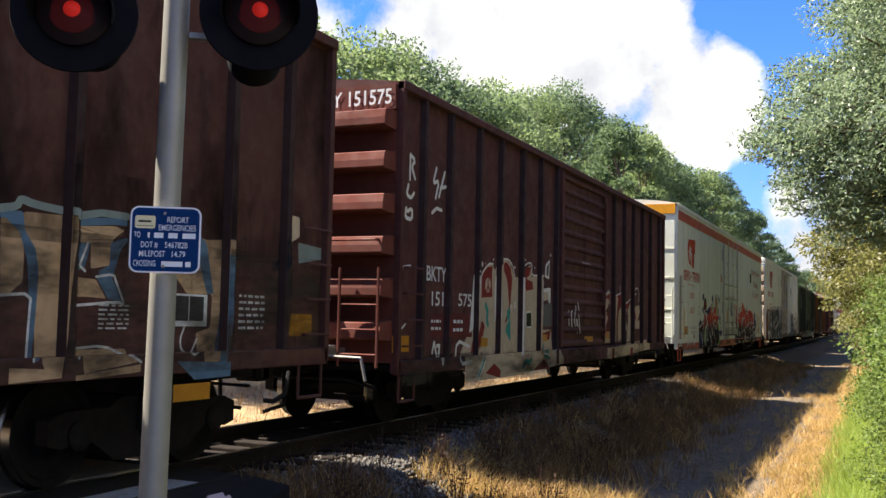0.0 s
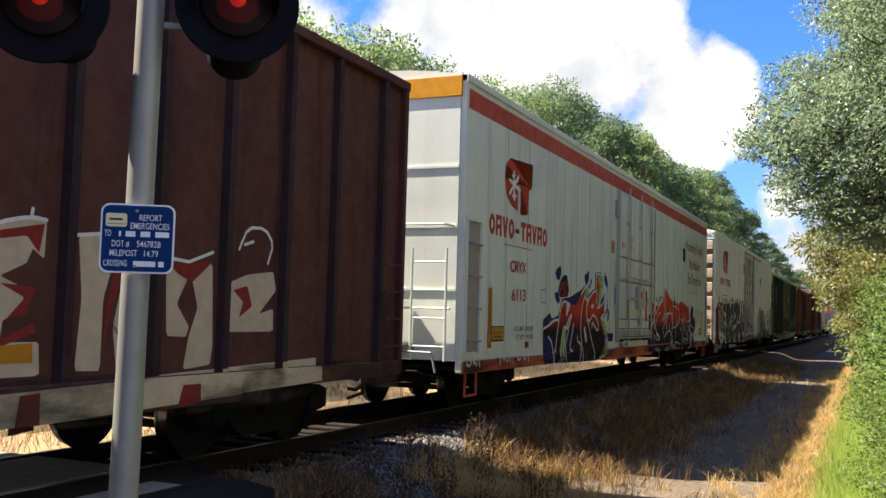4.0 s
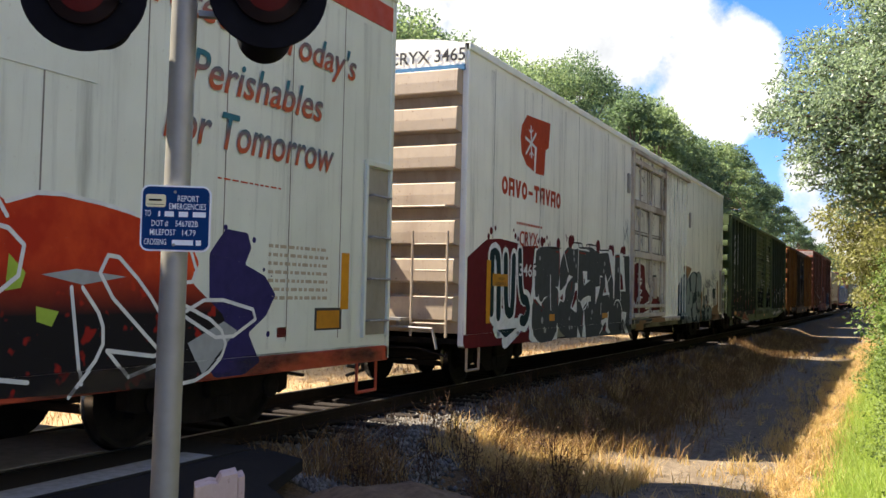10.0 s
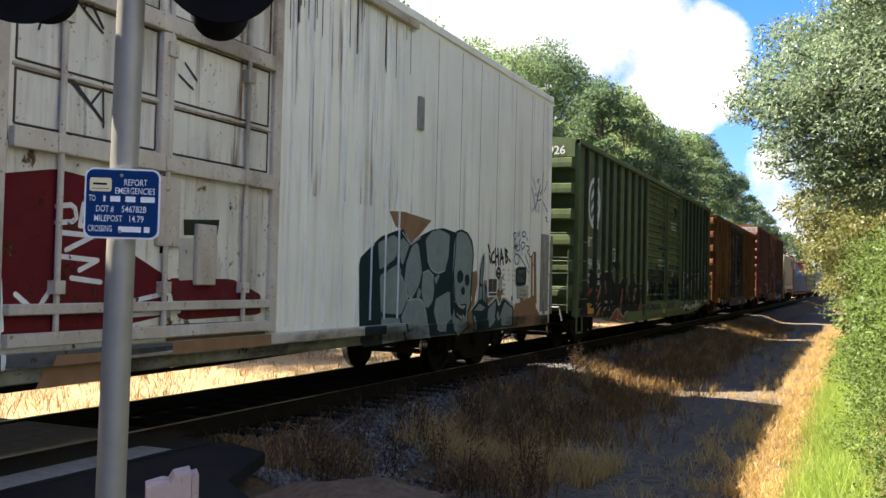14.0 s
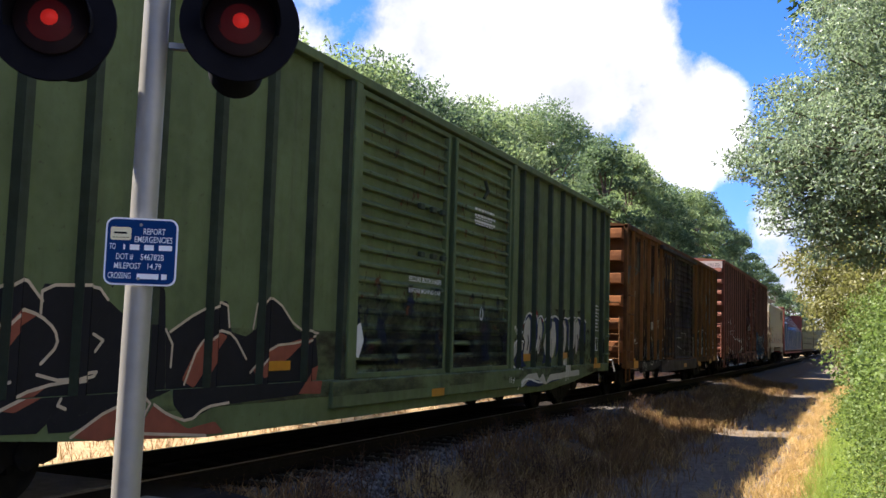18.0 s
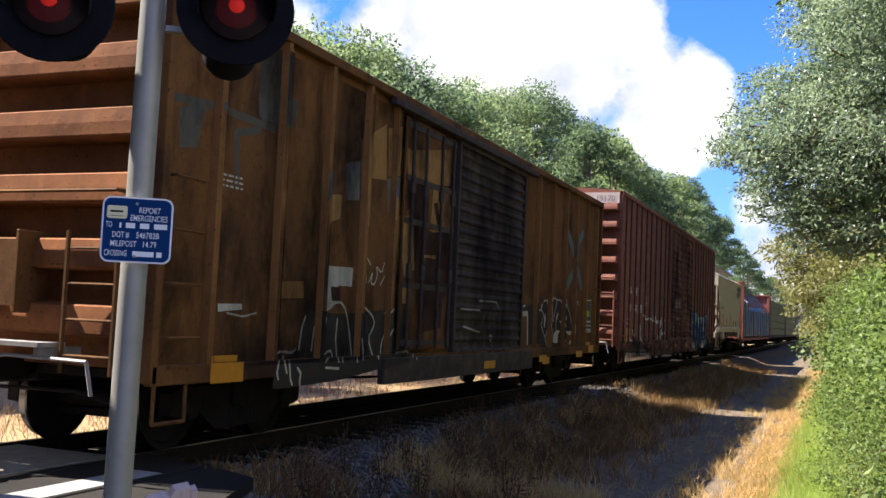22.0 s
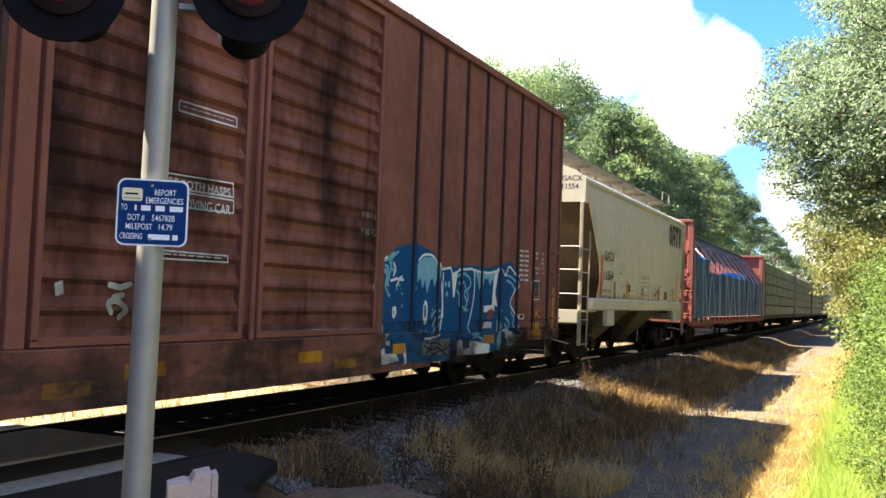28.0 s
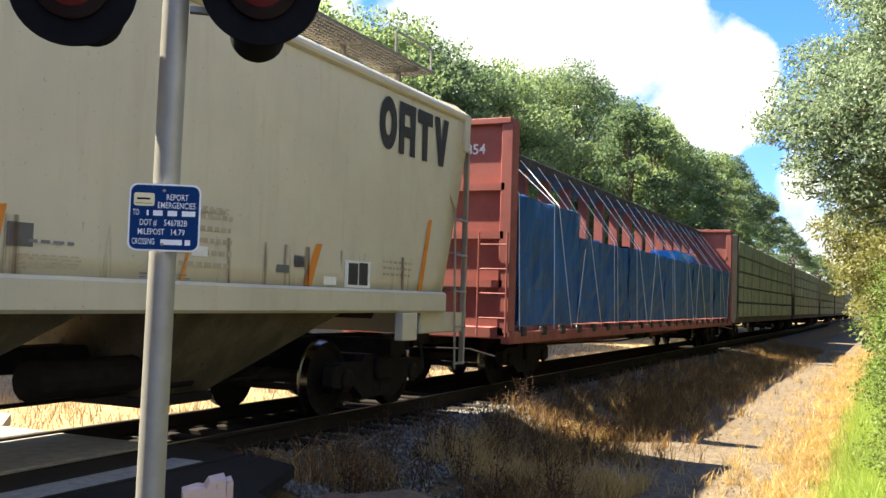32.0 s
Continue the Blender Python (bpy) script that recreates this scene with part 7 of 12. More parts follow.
def wrapped_pack(car, y0, y1, z0, z1, material, seed, x0=0.16, x1=1.5, label=""):
    """A stack of lumber under a creased wrap."""
    r = random.Random(seed)
    ny, nz = max(3, int((y1 - y0) / 0.35)), 7
    s = Shape()
    grid = []
    for i in range(ny + 1):
        row = []
        for j in range(nz + 4):
            y = y0 + (y1 - y0) * i / ny
            if j <= nz:
                z = z0 + (z1 - z0) * j / nz
                x = x1 + 0.025 * math.sin(i * 1.1 + j * 0.8 + seed) + r.uniform(-0.03, 0.03)
            else:
                z = z1 + 0.03 * math.sin(i * 1.7 + seed) + r.uniform(0, 0.03)
                x = x1 - 0.06 - (x1 - x0) * (j - nz - 1) / 2.0
            row.append((x, y, z))
        grid.append(row)
    m = nz + 4
    s.add([p for row in grid for p in row], [(i * m + j, (i + 1) * m + j, (i + 1) * m + j + 1, i * m + j + 1) for i in range(ny) for j in range(m - 1)])
    s.add([(x0, y0, z0), (x1, y0, z0), (x1, y0, z1), (x0, y0, z1)], [(0, 1, 2, 3)])
    s.add([(x0, y1, z0), (x1, y1, z0), (x1, y1, z1), (x0, y1, z1)], [(0, 1, 2, 3)])
    return part("lumber_pack", s, material, car, label)


beam = new_car("centerbeam_flatcar", "red centre-beam flat car loaded with blue-wrapped lumber", "flat car", A)
INFO["centerbeam_flatcar"] = (0.06, [], 0.0, 0.1)
centre_beam(beam, P_RED)
spots = [(0.45, 3.9, 3.26), (3.95, 8.0, 2.78), (8.05, 12.1, 2.82), (12.15, 16.2, 2.80), (16.25, 20.3, 2.86), (20.35, 23.9, 2.80)]
for k, (y0, y1, z1) in enumerate(spots):
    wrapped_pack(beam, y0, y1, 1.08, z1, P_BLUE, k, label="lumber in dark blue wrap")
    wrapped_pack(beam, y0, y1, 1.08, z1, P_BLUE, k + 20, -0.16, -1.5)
wrapped_pack(beam, 14.6, 17.4, 2.78, 3.12, P_BRIGHT, 7, 0.5, 1.35, label="bright blue sheet over the load")
for k in range(22):
    y = 0.7 + k * 1.07
    top = (0.42, y + 0.5, 4.3)
    edge = (1.53, y + (0.45 if k % 2 else -0.35), 3.28 if y < 3.8 else 2.86)
    part("strap", Shape().tube(top, edge, 0.008, 4).tube(edge, (1.56, y - 0.45 + (0.95 if k % 3 else 0.2), 1.0), 0.008, 4), MAT["white_paint"], beam, "pale tie-down cord")
    part("strap_ratchet", Shape().box(1.50, 1.60, y - 0.18, y + 0.02, 0.90, 1.06, 0.02), P_DKBEAM, beam)
n_ob = flat_text("120854", 0.24, MAT["white_paint"], "lettering", beam, pose(0.3, 0.07, 3.92, 90, 0, 0))
underpinnings(beam, L8)
for i in range(6):
    car = new_car("loaded_flatcar", "centre-beam flat car loaded with pale wrapped lumber packs", "flat car", (194.2 + 27.45 * i) * S)
    CAR["loaded_flatcar_%d" % i] = CAR.pop("loaded_flatcar")
    part("deck", Shape().box(-1.45, 1.45, 0, L8, 0.82, 1.05, 0.02), P_DKBEAM, car)
    part("bulkhead", Shape().box(-1.5, 1.5, 0.0, 0.28, 1.0, 4.45, 0.02), P_DKBEAM, car)
    part("bulkhead", Shape().box(-1.5, 1.5, L8 - 0.28, L8, 1.0, 4.45, 0.02), P_DKBEAM, car)
    part("beam_chord", Shape().box(-0.4, 0.4, 0.2, L8 - 0.2, 4.25, 4.45), P_DKBEAM, car)
    for r in range(5):
        for k in range(4):
            y0 = 0.4 + k * (L8 - 0.8) / 4
            part("lumber_pack", Shape().box(0.15, 1.52, y0, y0 + (L8 - 0.8) / 4 - (0.22 if k % 2 else 0.05), 1.08 + 0.64 * r, 1.08 + 0.64 * r + 0.57, 0.02), P_WRAP, car)
            part("lumber_pack", Shape().box(-1.52, -0.15, y0, y0 + (L8 - 0.8) / 4 - 0.1, 1.08 + 0.64 * r, 1.08 + 0.64 * r + 0.6), P_WRAP, car)
    for k in range(9):
        y = 1.5 + k * 2.7
        part("strap", Shape().path([(0.4, y, 4.3), (1.55, y, 4.25), (1.55, y, 1.0)], 0.012, 4), MAT["steel_end"], car)
    underpinnings(car, L8)

# lettering and sprayed pieces of the leading brown car
paint(brown, 'peach_spray', 1, fills=[[(12.63, 2.13), (12.67, 2.14), (12.8, 2.05), (12.85, 1.93), (12.85, 1.69), (12.73, 1.6), (12.66, 1.6)],
    [(12.82, 2.2), (13.27, 2.21), (13.28, 2.05), (13.26, 1.92), (13.23, 1.62), (13.22, 1.28), (13.18, 1), (13.02, 1.05), (12.99, 1.11), (12.96, 1.61), (12.99, 1.78), (12.95, 1.94), (12.84, 1.99)],
    [(13.33, 2.14), (13.75, 2.18), (13.85, 2.15), (13.73, 2.07), (13.71, 1.86), (13.5, 1.82), (13.49, 2.02), (13.37, 2.01), (13.34, 2.03)],
    [(13.32, 1.75), (13.56, 1.74), (13.68, 1.59), (13.51, 1.6), (13.35, 1.6)],
    [(13.37, 1.19), (13.91, 1.19), (13.98, 1.08), (13.4, 1.01)],
    [(12.7, 1.08), (13.18, 1.05), (13.18, 0.99), (12.7, 0.97)],
    [(13.32, 1), (14.02, 1.06), (14.02, 1), (13.32, 0.96)],
    [(14.4, 2.15), (14.62, 2.27), (14.88, 2.16), (15.24, 2.19), (15.25, 2.06), (15.2, 1.47), (15.18, 1.07), (14.85, 1.03), (14.8, 1.31), (15.01, 1.36), (15.02, 1.67), (14.66, 1.66), (14.46, 1.85)]], label='peach sprayed letters')
paint(brown, 'steel_blue_spray', 2, fills=[[(12.62, 2.19), (12.82, 2.2), (12.85, 2.06), (12.95, 1.94), (12.99, 1.78), (12.98, 1.44), (12.96, 1.12), (12.91, 1.12), (12.91, 1.59), (12.88, 1.85), (12.8, 2.05), (12.67, 2.14), (12.63, 2.13)],
    [(13.29, 2.2), (13.88, 2.26), (13.88, 2.19), (13.75, 2.19), (13.33, 2.14)],
    [(13.31, 2.01), (13.49, 2.02), (13.44, 1.84), (13.38, 1.8), (13.32, 1.8), (13.29, 1.96)],
    [(13.7, 2.04), (13.89, 2.1), (13.89, 2.06), (13.81, 1.98), (13.75, 1.79), (13.59, 1.76), (13.59, 1.81), (13.7, 1.86)],
    [(13.56, 1.76), (13.71, 1.79), (13.86, 1.57), (13.7, 1.59)],
    [(14.7, 2.25), (14.91, 2.14), (15.04, 1.67), (14.94, 1.67), (14.8, 2)],
    [(15.14, 2.05), (15.31, 2.03), (15.26, 1.47), (15.17, 1.02), (15.05, 1.01), (15.14, 1.46)],
    [(14.47, 1.07), (15.23, 1.04), (15.23, 0.91), (14.71, 0.9)]], label='steel blue sprayed bands')
paint(brown, 'stone_spray', 3, strokes=[[(12.62, 2.2), (12.77, 2.23), (12.79, 2.29), (12.92, 2.26), (13.27, 2.24)],
    [(13.29, 2.21), (13.59, 2.27), (13.88, 2.27)]], width=0.06)
paint(brown, 'white_spray', 3, strokes=[[(12.66, 1.59), (12.93, 1.61), (12.92, 1.44), (12.91, 1.12)],
    [(13.35, 1.53), (13.82, 1.57), (13.89, 1.54), (13.78, 1.73), (13.75, 1.79), (13.56, 1.76)],
    [(13.35, 1.53), (13.35, 1.28), (13.34, 1.13)],
    [(13.44, 1.8), (13.38, 1.84), (13.46, 2.02)],
    [(13.36, 1.2), (13.66, 1.22), (13.92, 1.13), (14.02, 1.08)],
    [(14.64, 1.36), (14.59, 1.26), (14.61, 1.16), (14.73, 1.11), (14.82, 1.26)]], width=0.022)
paint(brown, 'cream_spray', 2, fills=[[(16.21, 2.54), (16.45, 2.53), (16.46, 2.32), (16.3, 2.25), (16.19, 2.36)]])
paint(brown, 'stone_spray', 1, fills=[[(16.44, 2.26), (16.93, 2.23), (16.93, 2.11), (16.46, 2.04)]])
paint(brown, 'blue_smear', 2, fills=[[(15.33, 2.22), (16.2, 2.27), (16.22, 1.92), (15.38, 1.87)]])
paint(brown, 'yellow', 4, fills=[rect(16.24, 16.75, 1.27, 1.5)])
paint(brown, 'yellow', 4, fills=[rect(14.43, 14.93, 0.72, 0.87)])
paint(brown, 'white_paint', 3, fills=[rect(14.43, 14.95, 1.37, 1.66)])
paint(brown, 'black_paint', 4, fills=[rect(14.47, 14.69, 1.42, 1.64)])
paint(brown, 'black_paint', 4, fills=[rect(14.7, 14.9, 1.42, 1.64)])
fine_print(brown, 13.6, 13.94, 1.34, 1.56, 6, 'white_paint', 4, 1)
fine_print(brown, 15.43, 15.86, 1.33, 1.7, 6, 'white_paint', 4, 2)
fine_print(brown, 15.23, 15.84, 1.96, 2.05, 3, 'black_paint', 4, 3)
# maroon car
letters(maroon, 'BKTY', 0.92, 2, 0.21, MAT['white_paint'], fit=0.67)
letters(maroon, '151', 1.05, 1.66, 0.2, MAT['white_paint'], fit=0.46)
letters(maroon, '575', 2.03, 1.67, 0.19, MAT['white_paint'], fit=0.51)
paint(maroon, 'white_spray', 2, strokes=[[(0.08, 3.4), (0.21, 3.27)],
    [(0.38, 3.64), (0.38, 3.31)],
    [(0.38, 3.64), (0.53, 3.58), (0.42, 3.49), (0.53, 3.34)],
    [(0.34, 3.23), (0.29, 3.1), (0.42, 3.06), (0.51, 3.14)],
    [(0.29, 2.92), (0.26, 2.79), (0.47, 2.78), (0.46, 2.93), (0.33, 2.88)],
    [(1.21, 3.58), (1.1, 3.35), (1.3, 3.42), (1.2, 3.16)],
    [(1.49, 3.56), (1.31, 3.19)],
    [(1.35, 3.32), (1.53, 3.36)],
    [(1.09, 2.94), (1.24, 3.02), (1.41, 3.01)],
    [(1.77, 3.28), (1.7, 3.02), (1.82, 3.07)],
    [(0.14, 2.85), (0.13, 2.81)]], width=0.05, label='white sprayed tags')
paint(maroon, 'white_spray', 2, strokes=[[(0.13, 2.13), (0.45, 2.17)],
    [(0.1, 1.4), (0.15, 1.48), (0.22, 1.33), (0.34, 1.4)]], width=0.03)
paint(maroon, 'tan_spray', 1, fills=[[(2.63, 2.07), (2.68, 2.14), (2.79, 2.14), (2.89, 2.07), (2.97, 2.21), (3.17, 2.33), (3.43, 2.37), (3.51, 2.27), (3.78, 2.45), (4, 2.5), (4.24, 2.42), (4.46, 2.21), (4.81, 2.21), (5.03, 2.37), (5.26, 2.46), (5.37, 2.35), (5.33, 2.23), (5.43, 2.27), (5.79, 2.27), (5.86, 2.03), (6.44, 2.07), (6.45, 1.88), (5.99, 1.83), (5.91, 1.31), (6.48, 1.31), (6.56, 0.99), (6.89, 0.79), (6.9, 0.65), (4.79, 0.56), (2.71, 0.55), (2.2, 0.56), (2.17, 0.97), (2.35, 1.16), (2.52, 1.32), (2.56, 1.49)]], label='pale sprayed letters')
paint(maroon, 'red_spray', 2, fills=[[(2.89, 2.07), (2.97, 2.17), (3.21, 2.31), (3.42, 2.33), (3.4, 2.07), (3.44, 1.84), (2.9, 1.81), (2.79, 1.6), (2.9, 1.89)],
    [(2.76, 1.43), (3.05, 1.45), (3.13, 1.37), (3.06, 1.23), (2.89, 1.15), (2.88, 1.26), (2.8, 1.19), (2.68, 0.98), (2.57, 0.95), (2.64, 1.15)],
    [(2.99, 0.65), (3.35, 0.79), (3.65, 0.67), (3.63, 0.55)],
    [(5.24, 0.6), (5.84, 0.78), (6.2, 0.6)],
    [(3.86, 2.37), (4.04, 2.44), (4.25, 2.36), (4.34, 2.16), (4.28, 1.83), (4.26, 1.52), (4, 1.41), (4.21, 1.72), (4.1, 2.13)],
    [(4.9, 2.28), (5.07, 2.4), (5.3, 2.43), (5.23, 2.28), (5.04, 2.2), (5.38, 2.17), (5.44, 2.03), (5.05, 1.99), (4.91, 2.14)],
    [(4.99, 1.53), (4.87, 1.32), (5.02, 1.04), (4.9, 0.92), (4.74, 1.32)],
    [(5.97, 1.24), (6.48, 1.3), (6.38, 1.12), (5.94, 1.12)]], label='red sprayed fills')
paint(maroon, 'tan_spray', 3, dots=[(3.23, 2.02, 0.12)])
paint(maroon, 'red_spray', 4, strokes=[[(3.23, 2.15), (3.24, 1.89)],
    [(3.24, 2.01), (3.14, 1.91)],
    [(3.24, 2.01), (3.34, 1.92)]], width=0.03)
paint(maroon, 'white_spray', 3, fills=[[(2.64, 2.16), (2.72, 2.14), (2.67, 1.49), (2.65, 1.32), (2.5, 1.27), (2.55, 1.57)],
    [(3.56, 2.18), (3.61, 2.18), (3.66, 1.51), (3.55, 1.43), (3.53, 1.94)],
    [(4.66, 2.2), (4.79, 2.24), (4.74, 1.53), (4.74, 0.89), (4.63, 0.84), (4.67, 1.53)],
    [(5.73, 2.2), (5.84, 2.21), (5.88, 1.06), (5.75, 1.07)],
    [(6.11, 2.51), (6.36, 2.63), (6.33, 2.25), (6.08, 2.28)],
    [(5.86, 2.05), (6.43, 2.1), (6.43, 1.8), (6.31, 1.81), (6.3, 2.02), (5.87, 1.98)]])
paint(maroon, 'teal_spray', 4, fills=[[(4.11, 1.41), (4.27, 1.52), (4.3, 1.1), (4.04, 1.29)],
    [(5.81, 0.83), (6.04, 1.07), (6.19, 0.75)],
    [(2.62, 0.64), (2.97, 0.93), (2.93, 0.79), (2.76, 0.59)],
    [(4.1, 1.62), (4.25, 1.7), (4.25, 1.52), (4.09, 1.44)]])
paint(maroon, 'teal_spray', 4, strokes=[[(3.15, 1.71), (3.24, 1.59), (3.2, 1.5), (3.25, 1.4)],
    [(4.69, 0.68), (4.86, 0.78), (5.04, 0.74), (5.13, 0.79)]], width=0.09)
paint(maroon, 'white_spray', 5, strokes=[[(2.79, 2.13), (2.91, 2.1), (3.02, 2.24), (3.27, 2.37), (3.43, 2.37)],
    [(3.89, 2.48), (4.12, 2.49), (4.32, 2.41), (4.43, 2.26), (4.47, 2.16)],
    [(4.93, 2.42), (5.12, 2.49), (5.33, 2.49), (5.32, 2.31), (5.43, 2.28), (5.74, 2.29)],
    [(5.05, 1.62), (5.35, 1.63), (5.37, 1.36), (5.05, 1.36), (5.05, 1.62)],
    [(4.25, 1.68), (4.3, 1.74), (4.36, 1.68), (4.3, 1.63)],
    [(4.47, 1.68), (4.42, 1.76), (4.5, 1.79), (4.52, 1.69)],
    [(2.65, 0.61), (2.91, 0.89)],
    [(2.71, 0.57), (2.96, 0.83)],
    [(5.85, 0.96), (6.13, 0.95)],
    [(5.83, 0.89), (6.16, 0.85)]], width=0.03)
paint(maroon, 'white_spray', 5, dots=[(2.97, 2.34, 0.04), (3.11, 2.36, 0.01), (3.45, 2.44, 0.02), (4.45, 2.37, 0.03), (4.97, 2.53, 0.02), (5.49, 2.42, 0.02), (2.69, 2.21, 0.02), (6.4, 2.71, 0.03)])
paint(maroon, 'grey_patch', 5, fills=[[(5.88, 1.76), (6.49, 1.82), (6.5, 1.37), (5.88, 1.37)],
    [(6.17, 2.47), (6.31, 2.55), (6.28, 2.31), (6.15, 2.32)]])
paint(maroon, 'black_grime', 5, fills=[[(5.08, 1.6), (5.33, 1.61), (5.35, 1.37), (5.08, 1.37)]])
paint(maroon, 'yellow', 4, fills=[rect(2.75, 3.26, 1.06, 1.19)])
paint(maroon, 'yellow', 4, fills=[rect(5.75, 6.26, 1.1, 1.22)])
paint(maroon, 'tan_spray', 1, fills=[[(10.31, 2.03), (10.45, 2.09), (10.71, 2.16), (10.87, 2.14), (10.86, 1.86), (10.75, 1.93), (10.7, 1.82), (10.47, 1.72), (10.77, 1.61), (10.72, 1.47), (10.52, 1.41), (10.5, 1.25), (10.85, 1.25), (10.87, 1), (10.3, 1), (10.31, 1.22), (10.37, 1.56), (10.3, 1.8)],
    [(11.19, 2.07), (11.45, 2.1), (11.63, 2.04), (11.48, 1.59), (11.48, 1.01), (11.21, 1.02), (11.25, 1.58)],
    [(11.68, 1.71), (11.93, 1.88), (11.94, 1.04), (11.66, 1.01), (11.6, 1.36)],
    [(12.21, 1.89), (12.52, 1.82), (12.37, 1.56), (12.55, 1.36), (12.51, 1.27), (12.25, 1.28)],
    [(12.57, 1.78), (12.85, 1.96), (12.9, 1.18), (12.87, 1.01), (12.49, 0.98), (12.55, 1.27), (12.66, 1.53)],
    [(13.09, 1.77), (13.41, 1.87), (13.85, 1.92), (13.91, 1.73), (13.62, 1.49), (13.87, 1.54), (13.88, 1.31), (13.11, 1.31)]], label='pale sprayed letters')
paint(maroon, 'red_spray', 2, fills=[[(10.45, 2.04), (10.74, 2.1), (10.85, 2.12), (10.81, 1.9), (10.69, 2.02), (10.45, 1.98)],
    [(10.47, 1.67), (10.8, 1.65), (10.72, 1.45), (10.55, 1.42), (10.7, 1.57)],
    [(10.34, 1.21), (10.79, 1.39), (10.82, 1.32), (10.39, 1.18)],
    [(11.45, 2.1), (11.91, 2.18), (11.93, 1.92), (11.68, 1.79), (11.56, 1.43), (11.48, 1.05), (11.52, 1.51), (11.63, 2.04)],
    [(12.23, 1.91), (12.68, 1.95), (12.85, 1.96), (12.57, 1.76), (12.4, 1.81)],
    [(13.18, 1.71), (13.41, 1.76), (13.5, 1.56), (13.29, 1.45), (13.35, 1.6)]], label='dull red fills of the letters')
paint(maroon, 'red_spray', 3, fills=[[(10.58, 0.88), (10.76, 0.89), (10.77, 0.62), (10.54, 0.6)],
    [(12.34, 0.86), (12.58, 0.86), (12.59, 0.69), (12.27, 0.67)]])
paint(maroon, 'white_spray', 3, strokes=[[(10.31, 2.02), (10.45, 2.1), (10.71, 2.16), (10.86, 2.15)],
    [(11.12, 2.06), (11.45, 2.1), (11.87, 2.16)],
    [(12.23, 1.96), (12.51, 1.94), (12.85, 2.05)],
    [(10.16, 1.8), (10.16, 1.43), (10.18, 1.16)],
    [(10.73, 2.22), (10.72, 2.16)],
    [(11.77, 2.34), (11.8, 2.19)],
    [(13.25, 2.11), (13.38, 2.33), (13.67, 2.35), (13.83, 2.2), (13.74, 2)],
    [(13.34, 2.16), (13.48, 2.2)]], width=0.03)
paint(maroon, 'yellow', 4, fills=[[(10.27, 1.22), (10.79, 1.24), (10.8, 1.1), (10.28, 1.1)]])
paint(maroon, 'cream_spray', 2, fills=[[(10.14, 0.89), (14.73, 1.02), (14.75, 0.77), (10.15, 0.64)]])
paint(maroon, 'yellow', 4, fills=[rect(-0.03, 0.45, 1.04, 1.25)])
paint(maroon, 'yellow', 4, fills=[rect(8.76, 9.21, 1.05, 1.16)])
fine_print(maroon, 1.89, 2.24, 1.27, 1.51, 2, 'white_paint', 4, 5)
fine_print(maroon, 1.13, 1.45, 1.3, 1.5, 2, 'white_paint', 4, 6)
paint(maroon, 'red_patch', 1, fills=[rect(1.86, 2.61, 1.21, 1.56)])
paint(maroon, 'red_patch', 1, fills=[rect(1.13, 1.73, 1.23, 1.54)])
paint(maroon, 'white_spray', 2, strokes=[[(1.19, 1.01), (1.25, 1.15), (1.39, 0.85)],
    [(1.34, 1.1), (1.43, 1.1), (1.39, 0.85)],
    [(2.52, 1.07), (2.04, 1.17), (1.98, 0.82), (2.44, 0.85)]], width=0.05)
fine_print(maroon, 8.33, 8.95, 2.67, 2.71, 1, 'white_paint', 4, 7)
paint(maroon, 'white_spray', 3, strokes=[[(7.6, 1.67), (7.65, 1.38)],
    [(7.87, 1.68), (7.84, 1.51)],
    [(8.06, 1.85), (8.13, 1.72)],
    [(8.14, 1.59), (8.24, 1.24)],
    [(8.01, 1.51), (8.08, 1.38)]], width=0.05)
# off-white refrigerator car
paint(reefer, 'orange_paint', 1, fills=[[(1.71, 3.82), (1.75, 4.04), (1.96, 4.19), (3.16, 4.25), (3.1, 3.79), (2.95, 3.77), (2.9, 3.32), (2.5, 3.28), (2.51, 3.76), (2.38, 3.75), (2.39, 3.33), (2.02, 3.4), (1.79, 3.56)]], label='orange-red emblem with a snow crystal')
paint(reefer, 'white_paint', 2, strokes=[[(2.14, 3.98), (2.19, 3.51)],
    [(1.94, 3.82), (2.42, 3.7)],
    [(2.39, 3.93), (1.95, 3.59)]], width=0.06)
paint(reefer, 'white_paint', 2, strokes=[[(2.05, 3.91), (2.14, 3.89), (2.22, 3.94)],
    [(2.08, 3.54), (2.18, 3.61), (2.28, 3.57)],
    [(2, 3.83), (2.02, 3.78)],
    [(2.35, 3.71), (2.39, 3.77)],
    [(2.33, 3.9), (2.35, 3.85)],
    [(2, 3.65), (2.01, 3.59)]], width=0.035)
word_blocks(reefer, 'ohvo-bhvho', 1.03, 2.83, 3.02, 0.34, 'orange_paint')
fine_print(reefer, 1.74, 3.2, 2.74, 2.69, 1, 'orange_paint', 1, 11)
letters(reefer, 'CRYX', 2.03, 2.28, 0.2, MAT['orange_paint'], fit=0.83)
letters(reefer, '6113', 2.13, 1.8, 0.21, MAT['orange_paint'], fit=0.71)
letters(reefer, 'LD LMT 195000', 2.27, 1.29, 0.08, MAT['grey_print'], fit=1.02)
letters(reefer, 'LT WT  91000', 2.36, 1.14, 0.08, MAT['grey_print'], fit=0.95)
paint(reefer, 'amber_stripe', 1, fills=[rect(1.08, 1.26, 1.02, 1.98)])
paint(reefer, 'black_paint', 1, fills=[rect(1.23, 1.81, 1.12, 1.37)])
paint(reefer, 'yellow', 2, fills=[rect(1.26, 1.79, 1.15, 1.35)])
